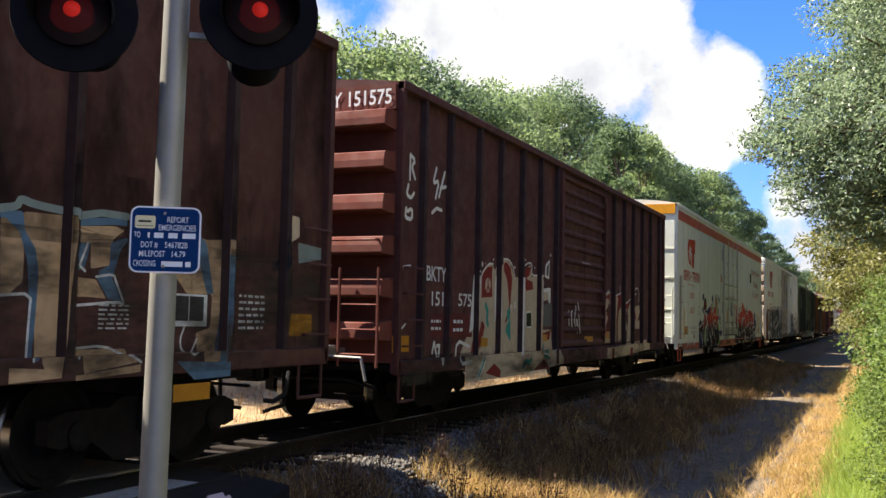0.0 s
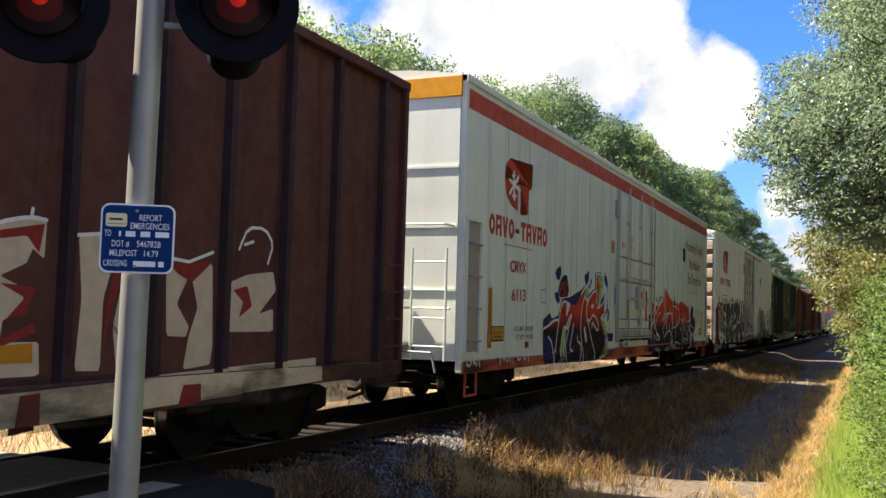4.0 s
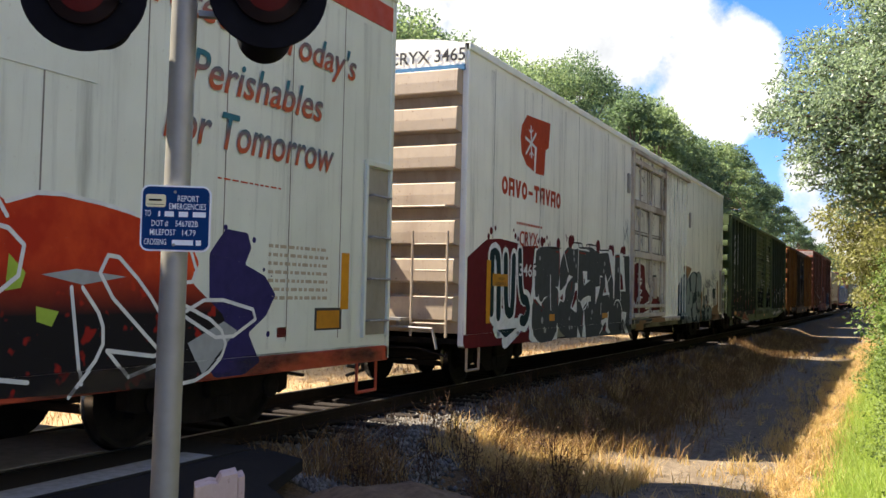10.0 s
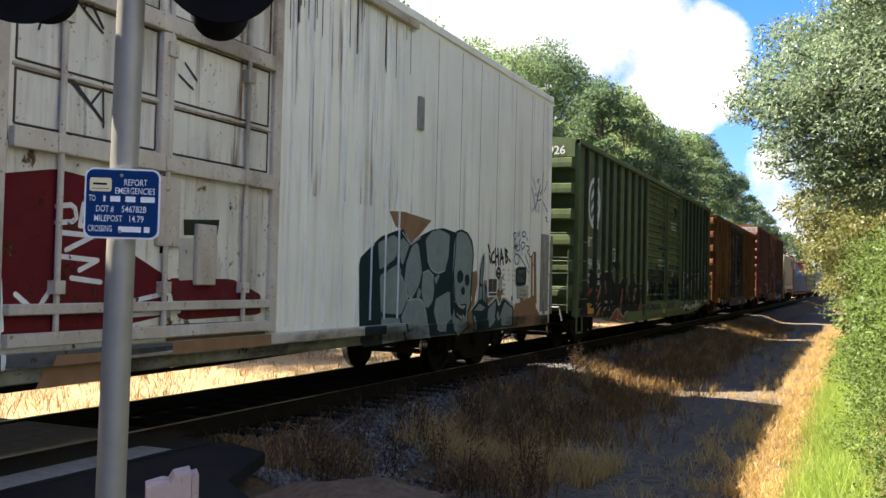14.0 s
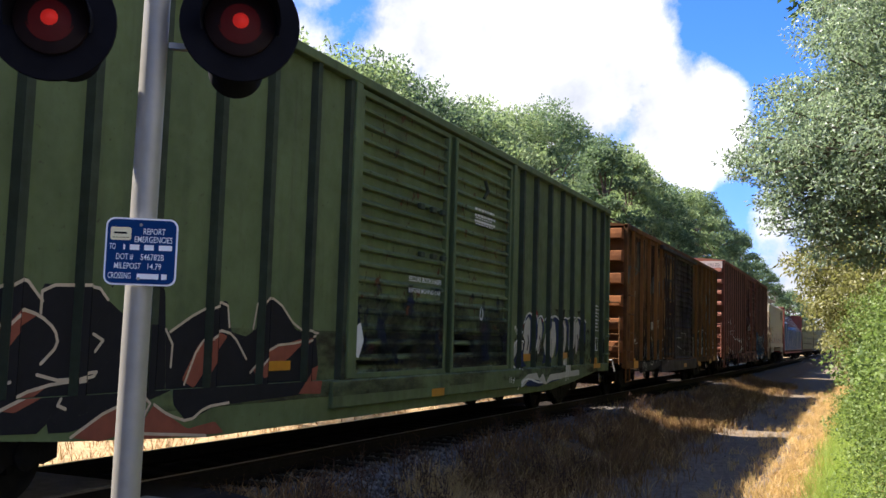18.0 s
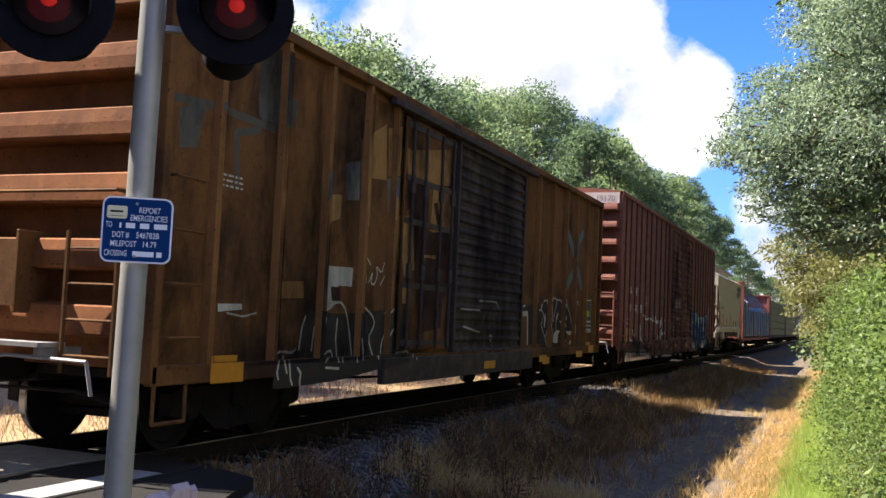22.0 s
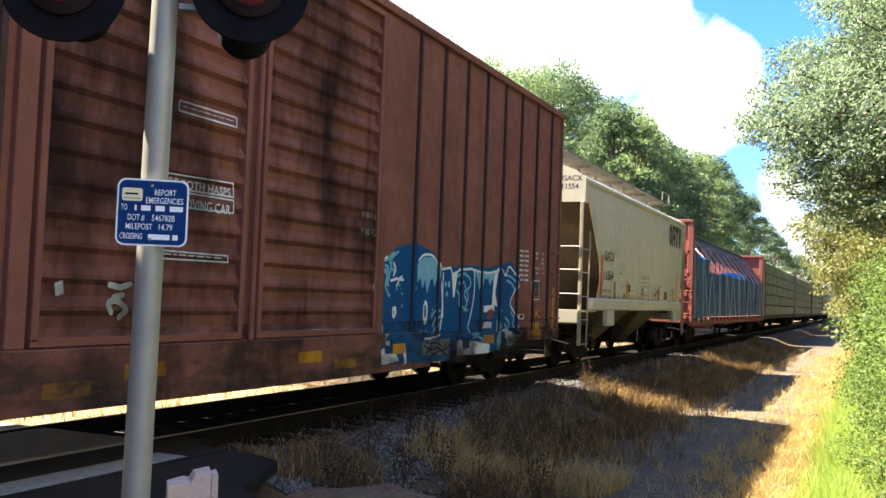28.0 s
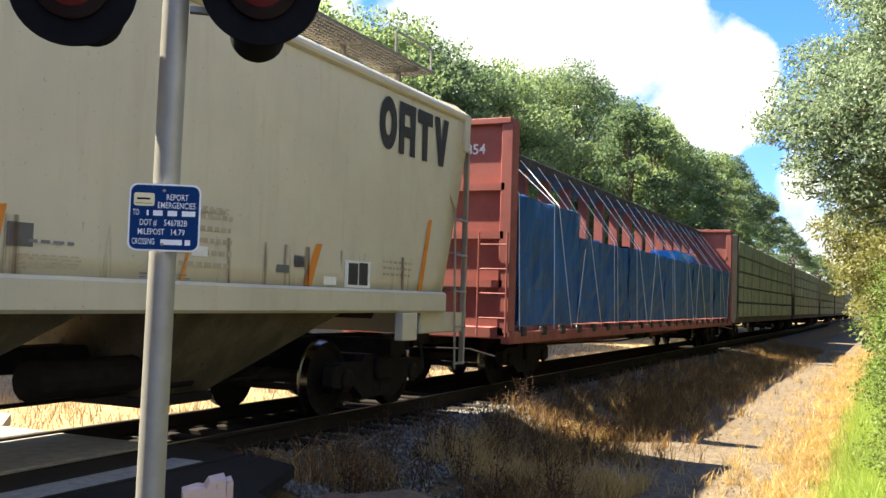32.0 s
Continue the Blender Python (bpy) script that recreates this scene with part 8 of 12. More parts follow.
fine_print(reefer, 1.37, 1.68, 1.17, 1.3, 2, 'black_paint', 3, 12)
paint(reefer, 'grey_print', 1, strokes=[[(3.74, 2.03), (4.01, 2.05), (4.03, 1.8), (3.76, 1.8)]], width=0.02, closed=True)
paint(reefer, 'red_spray', 1, fills=[rect(2.88, 3.09, 0.99, 1.1)])
paint(reefer, 'white_spray', 7, strokes=[[(0.21, 0.97), (0.21, 0.79), (0.33, 0.77)],
    [(0.32, 0.92), (0.37, 0.8), (0.44, 0.91)],
    [(0.48, 0.91), (0.48, 0.77), (0.56, 0.93), (0.49, 0.85), (0.6, 0.77)],
    [(0.64, 0.95), (0.73, 0.75)],
    [(1.65, 0.93), (1.62, 0.74)],
    [(1.75, 0.96), (1.81, 0.78), (1.9, 0.95), (1.97, 0.75), (2.05, 0.95), (2.12, 0.77)],
    [(2.2, 0.94), (2.25, 0.75)],
    [(2.37, 0.93), (2.55, 0.75), (2.71, 0.95), (2.84, 0.76), (2.95, 0.91), (3.08, 0.75)]], width=0.035, label='white tag on the orange sill')
paint(reefer, 'violet_spray', 2, fills=[[(3.87, 1.48), (4.1, 1.56), (4.29, 1.62), (4.41, 1.51), (4.81, 1.57), (4.9, 1.67), (5.03, 1.88), (5.16, 1.92), (5.53, 1.94), (6.4, 2.12), (6.63, 2.21), (6.97, 2.23), (7.02, 2.03), (7.28, 2.14), (7.52, 2.18), (7.51, 2.54), (7.94, 2.57), (8.16, 2.41), (8.17, 2.27), (8.05, 1.94), (8.34, 2.11), (8.4, 2.19), (8.62, 2.21), (8.65, 1.71), (8.27, 1.54), (8.48, 1.39), (8.69, 1.12), (8.7, 0.86), (8.53, 0.66), (7.87, 0.64), (7.25, 0.62), (4.51, 0.66), (3.91, 0.67)]], label='blue-violet band round the letters')
paint(reefer, 'violet_spray', 1, fills=[[(4.6, 2.39), (4.7, 2.48), (4.87, 2.53), (4.97, 2.49), (4.97, 2.38), (4.85, 2.25), (4.67, 2.28)],
    [(4.57, 2), (4.78, 2.04), (4.91, 1.88), (4.76, 1.79), (4.61, 1.9)],
    [(6.65, 2.45), (6.8, 2.48), (7, 2.54), (6.97, 2.34), (6.81, 2.22), (6.66, 2.35)],
    [(8.3, 2.52), (8.5, 2.51), (8.65, 2.31), (8.52, 2.23), (8.31, 2.39)],
    [(8.65, 1.77), (8.79, 1.71), (8.75, 1.51), (8.62, 1.46)],
    [(8.63, 1.22), (9.21, 1.19), (9.14, 1.01), (8.65, 1.02)]], label='blue-violet sprayed cloud')
paint(reefer, 'violet_spray', 1, dots=[(4.89, 2.52, 0.03), (4.69, 2.46, 0.03), (4.62, 2.38, 0.03), (4.89, 1.86, 0.04), (6.91, 2.52, 0.04), (6.73, 2.42, 0.05), (7.19, 2.33, 0.06), (7.09, 2.23, 0.06), (8.36, 2.55, 0.04), (8.57, 2.31, 0.06), (8.81, 1.3, 0.03), (8.97, 1.24, 0.02), (9.09, 1.2, 0.03)])
paint(reefer, 'black_spray', 3, fills=[[(4.85, 2.17), (4.96, 2.29), (5.17, 2.38), (5.37, 2.37), (5.44, 2.24), (5.51, 2.09), (5.43, 1.95), (5.02, 1.93), (4.86, 1.95), (4.8, 2.06)]], label='black sprayed patch')
paint(reefer, 'red_spray', 4, strokes=[[(4.92, 1.95), (4.89, 2.18), (5.02, 2.18)],
    [(4.9, 2.08), (5, 2.09)],
    [(5.2, 2.22), (5.08, 2.19), (5.07, 2.13), (5.21, 2.08), (5.21, 2), (5.06, 1.98)],
    [(5.41, 2.18), (5.27, 2.2), (5.22, 2.11), (5.26, 2.01), (5.44, 2.02)]], width=0.07)
paint(reefer, 'red_black_spray', 4, fills=[[(3.9, 1.32), (4.29, 1.39), (4.46, 1.46), (4.76, 1.5), (4.85, 1.46), (4.92, 1.63), (5.04, 1.81), (5.17, 1.85), (5.38, 1.84), (5.56, 1.8), (6.04, 1.8), (6.4, 2.03), (6.63, 2.17), (6.7, 1.99), (6.94, 1.88), (7.05, 1.99), (7.31, 2.11), (7.62, 2.15), (7.55, 2.5), (7.67, 2.51), (7.92, 2.25), (7.75, 1.77), (8.25, 1.89), (8.37, 2.16), (8.52, 2.17), (8.29, 1.7), (7.95, 1.54), (8.21, 1.35), (8.45, 1.09), (8.43, 0.91), (8, 0.7), (7.49, 0.66), (6.64, 0.64), (4.84, 0.67), (4.54, 0.69), (3.94, 0.7)]], label='large red and black lettering with white outlines')
paint(reefer, 'violet_spray', 5, fills=[[(5.51, 1.3), (5.69, 1.3), (5.34, 0.7), (5.21, 0.74), (5.28, 1.02)],
    [(3.91, 1.18), (4.25, 1.13), (4.42, 1.05), (4.54, 0.83), (4.54, 0.69), (3.94, 0.7)]])
paint(reefer, 'red_spray', 5, fills=[[(5.06, 1.72), (5.22, 1.77), (5.22, 1.62), (5.06, 1.6)],
    [(6.74, 0.82), (6.94, 0.87), (6.98, 0.77), (6.82, 0.66), (6.72, 0.66)],
    [(4.57, 0.78), (4.66, 0.79), (4.68, 0.72), (4.59, 0.69)],
    [(7.5, 1.05), (7.59, 1.06), (7.59, 0.99), (7.51, 0.98)]])
paint(reefer, 'white_spray', 5, fills=[[(5.36, 1.85), (5.58, 1.84), (5.59, 1.8), (5.42, 1.62), (5.35, 1.55)],
    [(8.37, 2.17), (8.58, 2.18), (8.51, 1.7), (8.29, 1.69)],
    [(7.18, 1.8), (7.31, 1.86), (7.42, 1.81), (7.33, 1.74), (7.21, 1.77)],
    [(6.65, 1.37), (6.74, 1.35), (6.9, 1.08), (6.86, 1.02), (6.75, 1.08), (6.67, 1.25)]])
paint(reefer, 'lime_spray', 6, fills=[[(6.67, 2.17), (6.93, 2.21), (6.91, 2.02), (6.67, 1.99)],
    [(7.67, 2.48), (7.89, 2.48), (8.08, 2.28), (7.88, 2.25)],
    [(7.89, 2.23), (8.08, 2.26), (7.93, 1.86), (7.7, 1.78)],
    [(5.31, 1.33), (5.52, 1.49), (5.7, 1.59), (5.71, 1.56), (5.5, 1.32)],
    [(5.19, 1.37), (5.31, 1.31), (5.26, 1.13), (5.21, 0.8), (4.97, 0.76), (4.99, 0.87), (5.05, 1.14)],
    [(6.92, 1.49), (7.13, 1.49), (7.03, 1.37)],
    [(7.99, 1.54), (8.47, 1.68), (8.27, 1.54)],
    [(8.02, 1.5), (8.27, 1.53), (8.5, 1.23), (8.4, 1.13)],
    [(8.41, 0.89), (8.64, 0.9), (8.53, 0.79), (8.07, 0.67), (7.94, 0.69)],
    [(4.28, 1.49), (4.35, 1.45), (4.29, 1.42)]])
paint(reefer, 'pale_grey_spray', 6, fills=[[(6.67, 1.99), (6.91, 2), (6.99, 1.93), (6.83, 1.9)],
    [(4.79, 0.67), (4.97, 0.75), (5.21, 0.74), (5.14, 0.67)],
    [(8.4, 1.11), (8.62, 1.13), (8.64, 0.9), (8.43, 0.91)]])
paint(reefer, 'white_spray', 7, strokes=[[(3.9, 1.32), (4.29, 1.4), (4.46, 1.46), (4.76, 1.5), (4.84, 1.46), (4.92, 1.64), (5.05, 1.82), (5.2, 1.86), (5.36, 1.84)],
    [(5.36, 1.84), (5.39, 1.7), (5.34, 1.55), (5.57, 1.79)],
    [(4.61, 0.91), (4.64, 0.85), (4.73, 1.15), (4.85, 1.46)],
    [(4.97, 0.79), (5.05, 1.14), (5.19, 1.38), (5.31, 1.32), (5.26, 1.13), (5.2, 0.77)],
    [(5.31, 1.33), (5.5, 1.32), (5.7, 1.56), (5.7, 1.6), (5.51, 1.5), (5.31, 1.33)],
    [(5.51, 1.3), (5.32, 1.02), (5.34, 0.71)],
    [(5.88, 1.42), (5.72, 1.12), (5.62, 0.98), (5.67, 0.88), (5.8, 0.87)],
    [(6.15, 1.17), (6.18, 1.04), (6.39, 1.02), (6.45, 0.87), (6.32, 0.67)]], width=0.045)
paint(reefer, 'white_spray', 7, strokes=[[(6.67, 1.99), (6.47, 1.81), (6.38, 1.42), (6.44, 1.09), (6.6, 0.83), (6.56, 0.66)],
    [(7.62, 2.15), (7.34, 2.11), (7.06, 1.98), (6.84, 1.8), (6.81, 1.62), (7, 1.39), (7.29, 1.04), (7.5, 0.83), (7.46, 0.67)],
    [(6.4, 2.03), (6.66, 2.18), (6.93, 2.22), (6.91, 2.02), (6.99, 1.92), (6.83, 1.9), (6.67, 1.99)],
    [(7.59, 1.86), (7.66, 2.01), (7.55, 2.5), (7.76, 2.52), (7.93, 2.52), (8.11, 2.27), (7.93, 1.84), (7.66, 1.74), (8.25, 1.89), (8.37, 2.16)],
    [(8.37, 2.17), (8.58, 2.18), (8.51, 1.7), (7.95, 1.54), (8.23, 1.53), (8.42, 1.35), (8.63, 1.1), (8.64, 0.9), (8.49, 0.71), (7.93, 0.67)]], width=0.045)
paint(reefer, 'white_spray', 7, strokes=[[(6.86, 1.49), (7.13, 1.49), (7.31, 1.63), (7.69, 1.53), (7.83, 1.35), (7.8, 1.27), (7.64, 1.29), (7.29, 1.47), (7.27, 1.33)],
    [(4.19, 1.17), (4.4, 1.08), (4.5, 0.9), (4.55, 0.69)]], width=0.045)
paint(reefer, 'white_spray', 6, strokes=[[(8.74, 0.92), (8.8, 0.83), (8.91, 0.95)],
    [(8.94, 0.82), (8.98, 0.93), (9.03, 0.82)]], width=0.03)
paint(reefer, 'violet_spray', 1, fills=[[(16.65, 1.97), (16.69, 2.07), (16.81, 2.14), (16.96, 2.17), (17.07, 2.1), (17.09, 1.99)],
    [(13.36, 1.71), (13.53, 1.76), (13.66, 1.59), (13.37, 1.41), (13.01, 1.31), (13, 1.64)],
    [(13.02, 1.05), (13.39, 1.05), (13.6, 0.99), (13.8, 0.86), (13.93, 0.75), (14.2, 0.65), (13.62, 0.64), (13.04, 0.69)]], label='violet sprayed cloud')
paint(reefer, 'violet_spray', 1, dots=[(16.95, 2.22, 0.06), (16.75, 2.11, 0.04), (17.05, 2.16, 0.02)])
paint(reefer, 'red_black_spray', 4, fills=[[(13.37, 2.08), (13.48, 2.04), (13.8, 1.98), (13.78, 1.86), (14, 1.74), (13.97, 1.85), (14.12, 1.97), (14.29, 1.99), (14.39, 1.91), (14.56, 1.94), (15.07, 2.08), (15.35, 2.47), (15.47, 2.48), (15.87, 2.34), (16.4, 2.14), (16.48, 2.24), (16.62, 1.97), (17.04, 1.99), (17.2, 2.13), (17.45, 2.13), (17.56, 2.07), (17.9, 2.18), (18.6, 2.12), (19.25, 1.99), (19.26, 2.18), (19.41, 2), (19.62, 1.71), (19.53, 1.54), (19.99, 1.24), (20.01, 0.93), (19.7, 0.69), (19.23, 0.65), (17.11, 0.72), (15.26, 0.65), (13.96, 0.73), (13.6, 1), (13.01, 1.25), (13.01, 1.42), (13.38, 1.35), (13.58, 1.48), (13.42, 1.72), (13.38, 1.83)]], label='red and black graffiti letters with white outlines')
paint(reefer, 'pale_grey_spray', 5, fills=[[(15.39, 1.74), (16.01, 1.78), (15.64, 1.6), (15.48, 1.62)],
    [(15.02, 1.53), (15.33, 1.74), (15.54, 1.62), (15.27, 1.44), (15.08, 1.41)],
    [(15.26, 0.65), (15.53, 0.77), (16.09, 0.8), (17.02, 0.83), (17.11, 0.72), (16.09, 0.66)],
    [(13.96, 0.77), (14.44, 0.75), (14.7, 0.66), (14.18, 0.65)],
    [(16.53, 1.6), (16.65, 1.32), (16.53, 1.42)],
    [(17.07, 1.47), (17.36, 1.55), (17.34, 1.44), (17.12, 1.43)],
    [(17.89, 1.57), (18.22, 1.62), (18.73, 1.57), (18.28, 1.5)],
    [(19.5, 1.01), (19.99, 1.19), (20.19, 1.1), (19.7, 0.72)]])
paint(reefer, 'black_spray', 6, fills=[[(15.1, 1.5), (15.23, 1.56), (15.36, 1.54), (15.32, 1.46), (15.13, 1.41)],
    [(16.01, 0.53), (16.36, 0.85), (16.64, 0.85), (16.45, 0.67)]])
paint(reefer, 'lime_spray', 6, fills=[[(15.39, 1.73), (15.73, 1.73), (15.6, 1.62)],
    [(15.66, 0.73), (15.84, 0.77), (15.87, 0.64), (15.73, 0.63)],
    [(15.86, 0.77), (16.03, 0.78), (16.18, 0.66), (15.94, 0.66)],
    [(16.63, 0.74), (16.76, 0.82), (16.79, 0.66)],
    [(16.01, 1.42), (16.05, 1.47), (16.12, 1.39), (16.1, 1.23), (16.01, 1.26)],
    [(17.6, 1.71), (17.75, 1.58), (17.71, 1.47), (17.58, 1.45)],
    [(17.85, 1.34), (18.06, 1.3), (18, 1.19), (17.86, 1.23)],
    [(14.99, 1.34), (15.07, 1.28), (15.02, 1.24)],
    [(13.4, 1.71), (13.51, 1.75), (13.58, 1.67), (13.46, 1.68)],
    [(14.03, 0.75), (14.35, 0.73), (14.22, 0.66)]])
paint(reefer, 'white_spray', 7, strokes=[[(13.4, 1.71), (13.37, 2.08), (13.48, 2.04), (13.8, 1.98)],
    [(13.8, 1.97), (13.69, 1.85), (13.55, 1.74)],
    [(13.72, 1.83), (14, 1.74), (13.97, 1.85), (14.12, 1.97), (14.29, 1.99), (14.39, 1.92)],
    [(13.38, 1.33), (13.73, 1.56), (13.94, 1.67), (14.39, 1.87), (14.56, 1.94)],
    [(13.92, 1.64), (13.94, 1.42), (13.96, 0.88)],
    [(14.68, 1.76), (14.41, 1.71), (14.15, 1.55), (14.06, 1.42), (14.04, 1.31), (14.15, 1.19), (14.61, 1.08), (14.61, 0.96)],
    [(14.12, 1.16), (14.18, 1.02), (14.34, 0.96), (14.54, 1.02), (14.56, 1.06), (14.12, 1.16)],
    [(15.35, 2.47), (15.33, 1.76), (15.02, 1.53)],
    [(15.41, 2.48), (15.41, 1.75), (15.94, 1.74), (16.48, 1.76)]], width=0.034)
paint(reefer, 'white_spray', 7, strokes=[[(15.47, 2.48), (15.87, 2.34), (16.4, 2.14), (16.48, 2.24), (16.62, 1.97)],
    [(16.62, 1.97), (17.04, 1.98), (17.74, 1.86), (17.67, 1.47), (17, 1.33), (16.65, 1.32), (16.52, 1.47), (16.53, 1.68), (16.62, 1.97)],
    [(16.16, 1.93), (16.31, 1.76), (16.49, 1.6), (16.62, 1.3), (16.34, 1.1)],
    [(16, 1.8), (15.64, 1.6), (15.6, 1.2)],
    [(15.58, 1.58), (15.27, 1.42), (15.09, 1.26), (15.29, 1.05), (15.3, 0.98)],
    [(15.3, 1.05), (15.81, 1.22), (16.24, 1.23), (16.35, 0.98), (16.43, 0.76)],
    [(17.04, 2), (17.2, 2.13), (17.45, 2.13), (17.57, 1.97)],
    [(17.56, 2.07), (17.9, 2.18), (18.6, 2.12), (19.25, 1.99), (19.26, 2.18), (19.41, 2), (19.63, 1.55), (19.18, 1.52)]], width=0.034)
paint(reefer, 'white_spray', 7, strokes=[[(17.08, 1.3), (17.1, 0.99)],
    [(18.28, 1.48), (18.5, 1.23), (18.51, 0.99), (18.17, 0.66)],
    [(18.17, 1.48), (18.29, 0.75)],
    [(19.22, 0.9), (18.42, 1.54), (18.56, 1.79), (18.95, 1.49), (19.27, 1.12), (19.22, 0.9), (18.55, 0.99)],
    [(19.3, 1.39), (19.93, 1.16), (20.05, 0.93), (19.7, 0.69), (19.23, 0.65)],
    [(19.37, 1.25), (19.79, 1.42), (20.6, 1.26), (20, 0.99), (19.43, 1.25)],
    [(18.55, 0.99), (18.78, 0.77), (19.1, 0.84)],
    [(17.02, 0.85), (17.27, 0.88), (17.79, 0.8)],
    [(16.34, 1.2), (16.29, 0.98), (16.37, 0.68), (16.47, 0.67), (16.64, 0.87), (16.52, 1.09)]], width=0.034)
paint(reefer, 'white_spray', 7, fills=[[(16.27, 0.93), (16.4, 0.92), (16.4, 0.85), (16.27, 0.85)],
    [(16.46, 0.93), (16.62, 0.92), (16.62, 0.85), (16.47, 0.85)],
    [(16.39, 0.85), (16.48, 0.85), (16.47, 0.77), (16.39, 0.77)]])
paint(reefer, 'white_spray', 7, dots=[(16.38, 1.29, 0.03)])
paint(reefer, 'black_paint', 3, strokes=[[(14.15, 2.16), (14.13, 2.06), (14.29, 2.1), (14.15, 2.16)],
    [(14.34, 2.17), (14.34, 2.07), (14.44, 2.08)],
    [(14.66, 2.2), (14.53, 2.18), (14.56, 2.09), (14.69, 2.13)],
    [(14.72, 2.2), (14.72, 2.11), (14.81, 2.22)],
    [(14.85, 2.22), (14.9, 2.14), (14.91, 2.24)],
    [(14.35, 2.02), (14.48, 2.02)]], width=0.04)
letters(reefer, "Protecting Today's", 18.66, 3.87, 0.31, MAT['two_tone_print'], fit=3.58, shear=0.25)
letters(reefer, 'Perishables', 19.38, 3.29, 0.33, MAT['two_tone_print'], fit=2.18, shear=0.25)
letters(reefer, 'For Tomorrow', 19.07, 2.77, 0.35, MAT['two_tone_print'], fit=2.74, shear=0.25)
fine_print(reefer, 19.84, 20.88, 2.48, 2.52, 1, 'orange_paint', 1, 13)
fine_print(reefer, 20.66, 21.76, 1.37, 1.97, 7, 'faded_print', 1, 14)
paint(reefer, 'violet_spray', 1, fills=[[(19.76, 1.8), (19.85, 1.9), (19.99, 2.04), (20.32, 2.02), (20.38, 1.88), (20.29, 1.72), (20.61, 1.62), (20.8, 1.44), (20.65, 1.23), (20.37, 1.07), (20.56, 0.79), (20.3, 0.68), (19.88, 0.68), (19.71, 0.84), (19.79, 1.23)]], label='violet sprayed cloud')
paint(reefer, 'violet_spray', 1, dots=[(19.98, 2.05, 0.03), (20.59, 1.68, 0.02), (20.72, 1.62, 0.01), (20.69, 1.05, 0.03), (20.42, 1.96, 0.03)])
paint(reefer, 'black_paint', 1, fills=[rect(21.52, 22.07, 1.06, 1.3)])
paint(reefer, 'yellow', 2, fills=[rect(21.56, 22.02, 1.08, 1.27)])
paint(reefer, 'amber_stripe', 1, fills=[rect(22.04, 22.21, 1.28, 1.91)])
paint(reefer, 'red_spray', 1, fills=[rect(20.84, 21, 1.01, 1.11)])
paint(reefer, 'yellow', 1, fills=[rect(8.91, 9.25, 3.08, 3.37)])
fine_print(reefer, 8.96, 9.21, 3.11, 3.32, 4, 'grey_print', 2, 15)
letters(reefer, 'OPENING', 10.54, 3.51, 0.08, MAT['orange_paint'], fit=0.5, door=True)
letters(reefer, 'H  11-4', 10.54, 3.4, 0.09, MAT['orange_paint'], fit=0.36, door=True)
letters(reefer, 'W  12-0', 10.54, 3.27, 0.08, MAT['orange_paint'], fit=0.41, door=True)
letters(reefer, 'ALTERNATE', 9.81, 3.35, 0.06, MAT['orange_paint'], fit=0.41, door=True)
letters(reefer, 'DOOR SEAL', 9.8, 3.29, 0.05, MAT['orange_paint'], fit=0.44, door=True)
letters(reefer, 'CLOSE AND LOCK DOOR', 10.57, 2.56, 0.04, MAT['orange_paint'], fit=0.99, door=True)
letters(reefer, 'BEFORE MOVING CAR', 11.81, 2.56, 0.05, MAT['orange_paint'], fit=0.84, door=True)
letters(reefer, 'CLOSE AND LOCK DOOR BEFORE MOVING CAR', 11.04, 2.55, 0.04, MAT['orange_paint'], fit=2.05, door=True)
paint(reefer, 'amber_stripe', 9, fills=[rect(10.45, 10.63, 1.55, 2.02)])
# white refrigerator car
paint(white, 'orange_paint', 1, fills=[[(2.17, 4.05), (2.22, 4.26), (2.47, 4.48), (3.67, 4.53), (3.59, 4.08), (3.43, 4.02), (3.37, 3.56), (2.92, 3.55), (2.97, 4), (2.87, 4), (2.85, 3.57), (2.47, 3.64), (2.23, 3.82)]], label='orange-red emblem with a snow crystal')
paint(white, 'white_paint', 2, strokes=[[(2.66, 4.31), (2.71, 3.8)],
    [(2.41, 4.09), (2.95, 3.98)],
    [(2.91, 4.23), (2.45, 3.83)]], width=0.05)
paint(white, 'white_paint', 2, strokes=[[(2.57, 4.24), (2.67, 4.21), (2.76, 4.27)],
    [(2.61, 3.83), (2.71, 3.89), (2.8, 3.85)]], width=0.03)
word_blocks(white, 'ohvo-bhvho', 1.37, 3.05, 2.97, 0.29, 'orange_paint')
fine_print(white, 2.07, 3.32, 2.60, 2.70, 1, 'orange_paint', 1, 21)
letters(white, 'CRYX', 2.17, 2.28, 0.25, MAT['orange_paint'], fit=0.90)
paint(white, 'maroon_spray', 2, fills=[[(-0.02, 0.69), (0.03, 1.74), (0.07, 1.99), (0.82, 2.3), (1.34, 2.34), (1.93, 2.32), (2.47, 2.28), (3.17, 2.32), (3.14, 1.03), (3.01, 0.68), (1.15, 0.68)]], label='maroon sprayed ground of a graffiti piece')
paint(white, 'maroon_spray', 2, dots=[(0.98, 2.44, 0.06), (0.88, 2.35, 0.05), (1.15, 2.49, 0.04), (2.02, 2.42, 0.05), (2.14, 2.38, 0.04), (1.94, 2.51, 0.03), (3.45, 2.43, 0.05), (3.58, 2.49, 0.04), (4.99, 2.56, 0.06)])
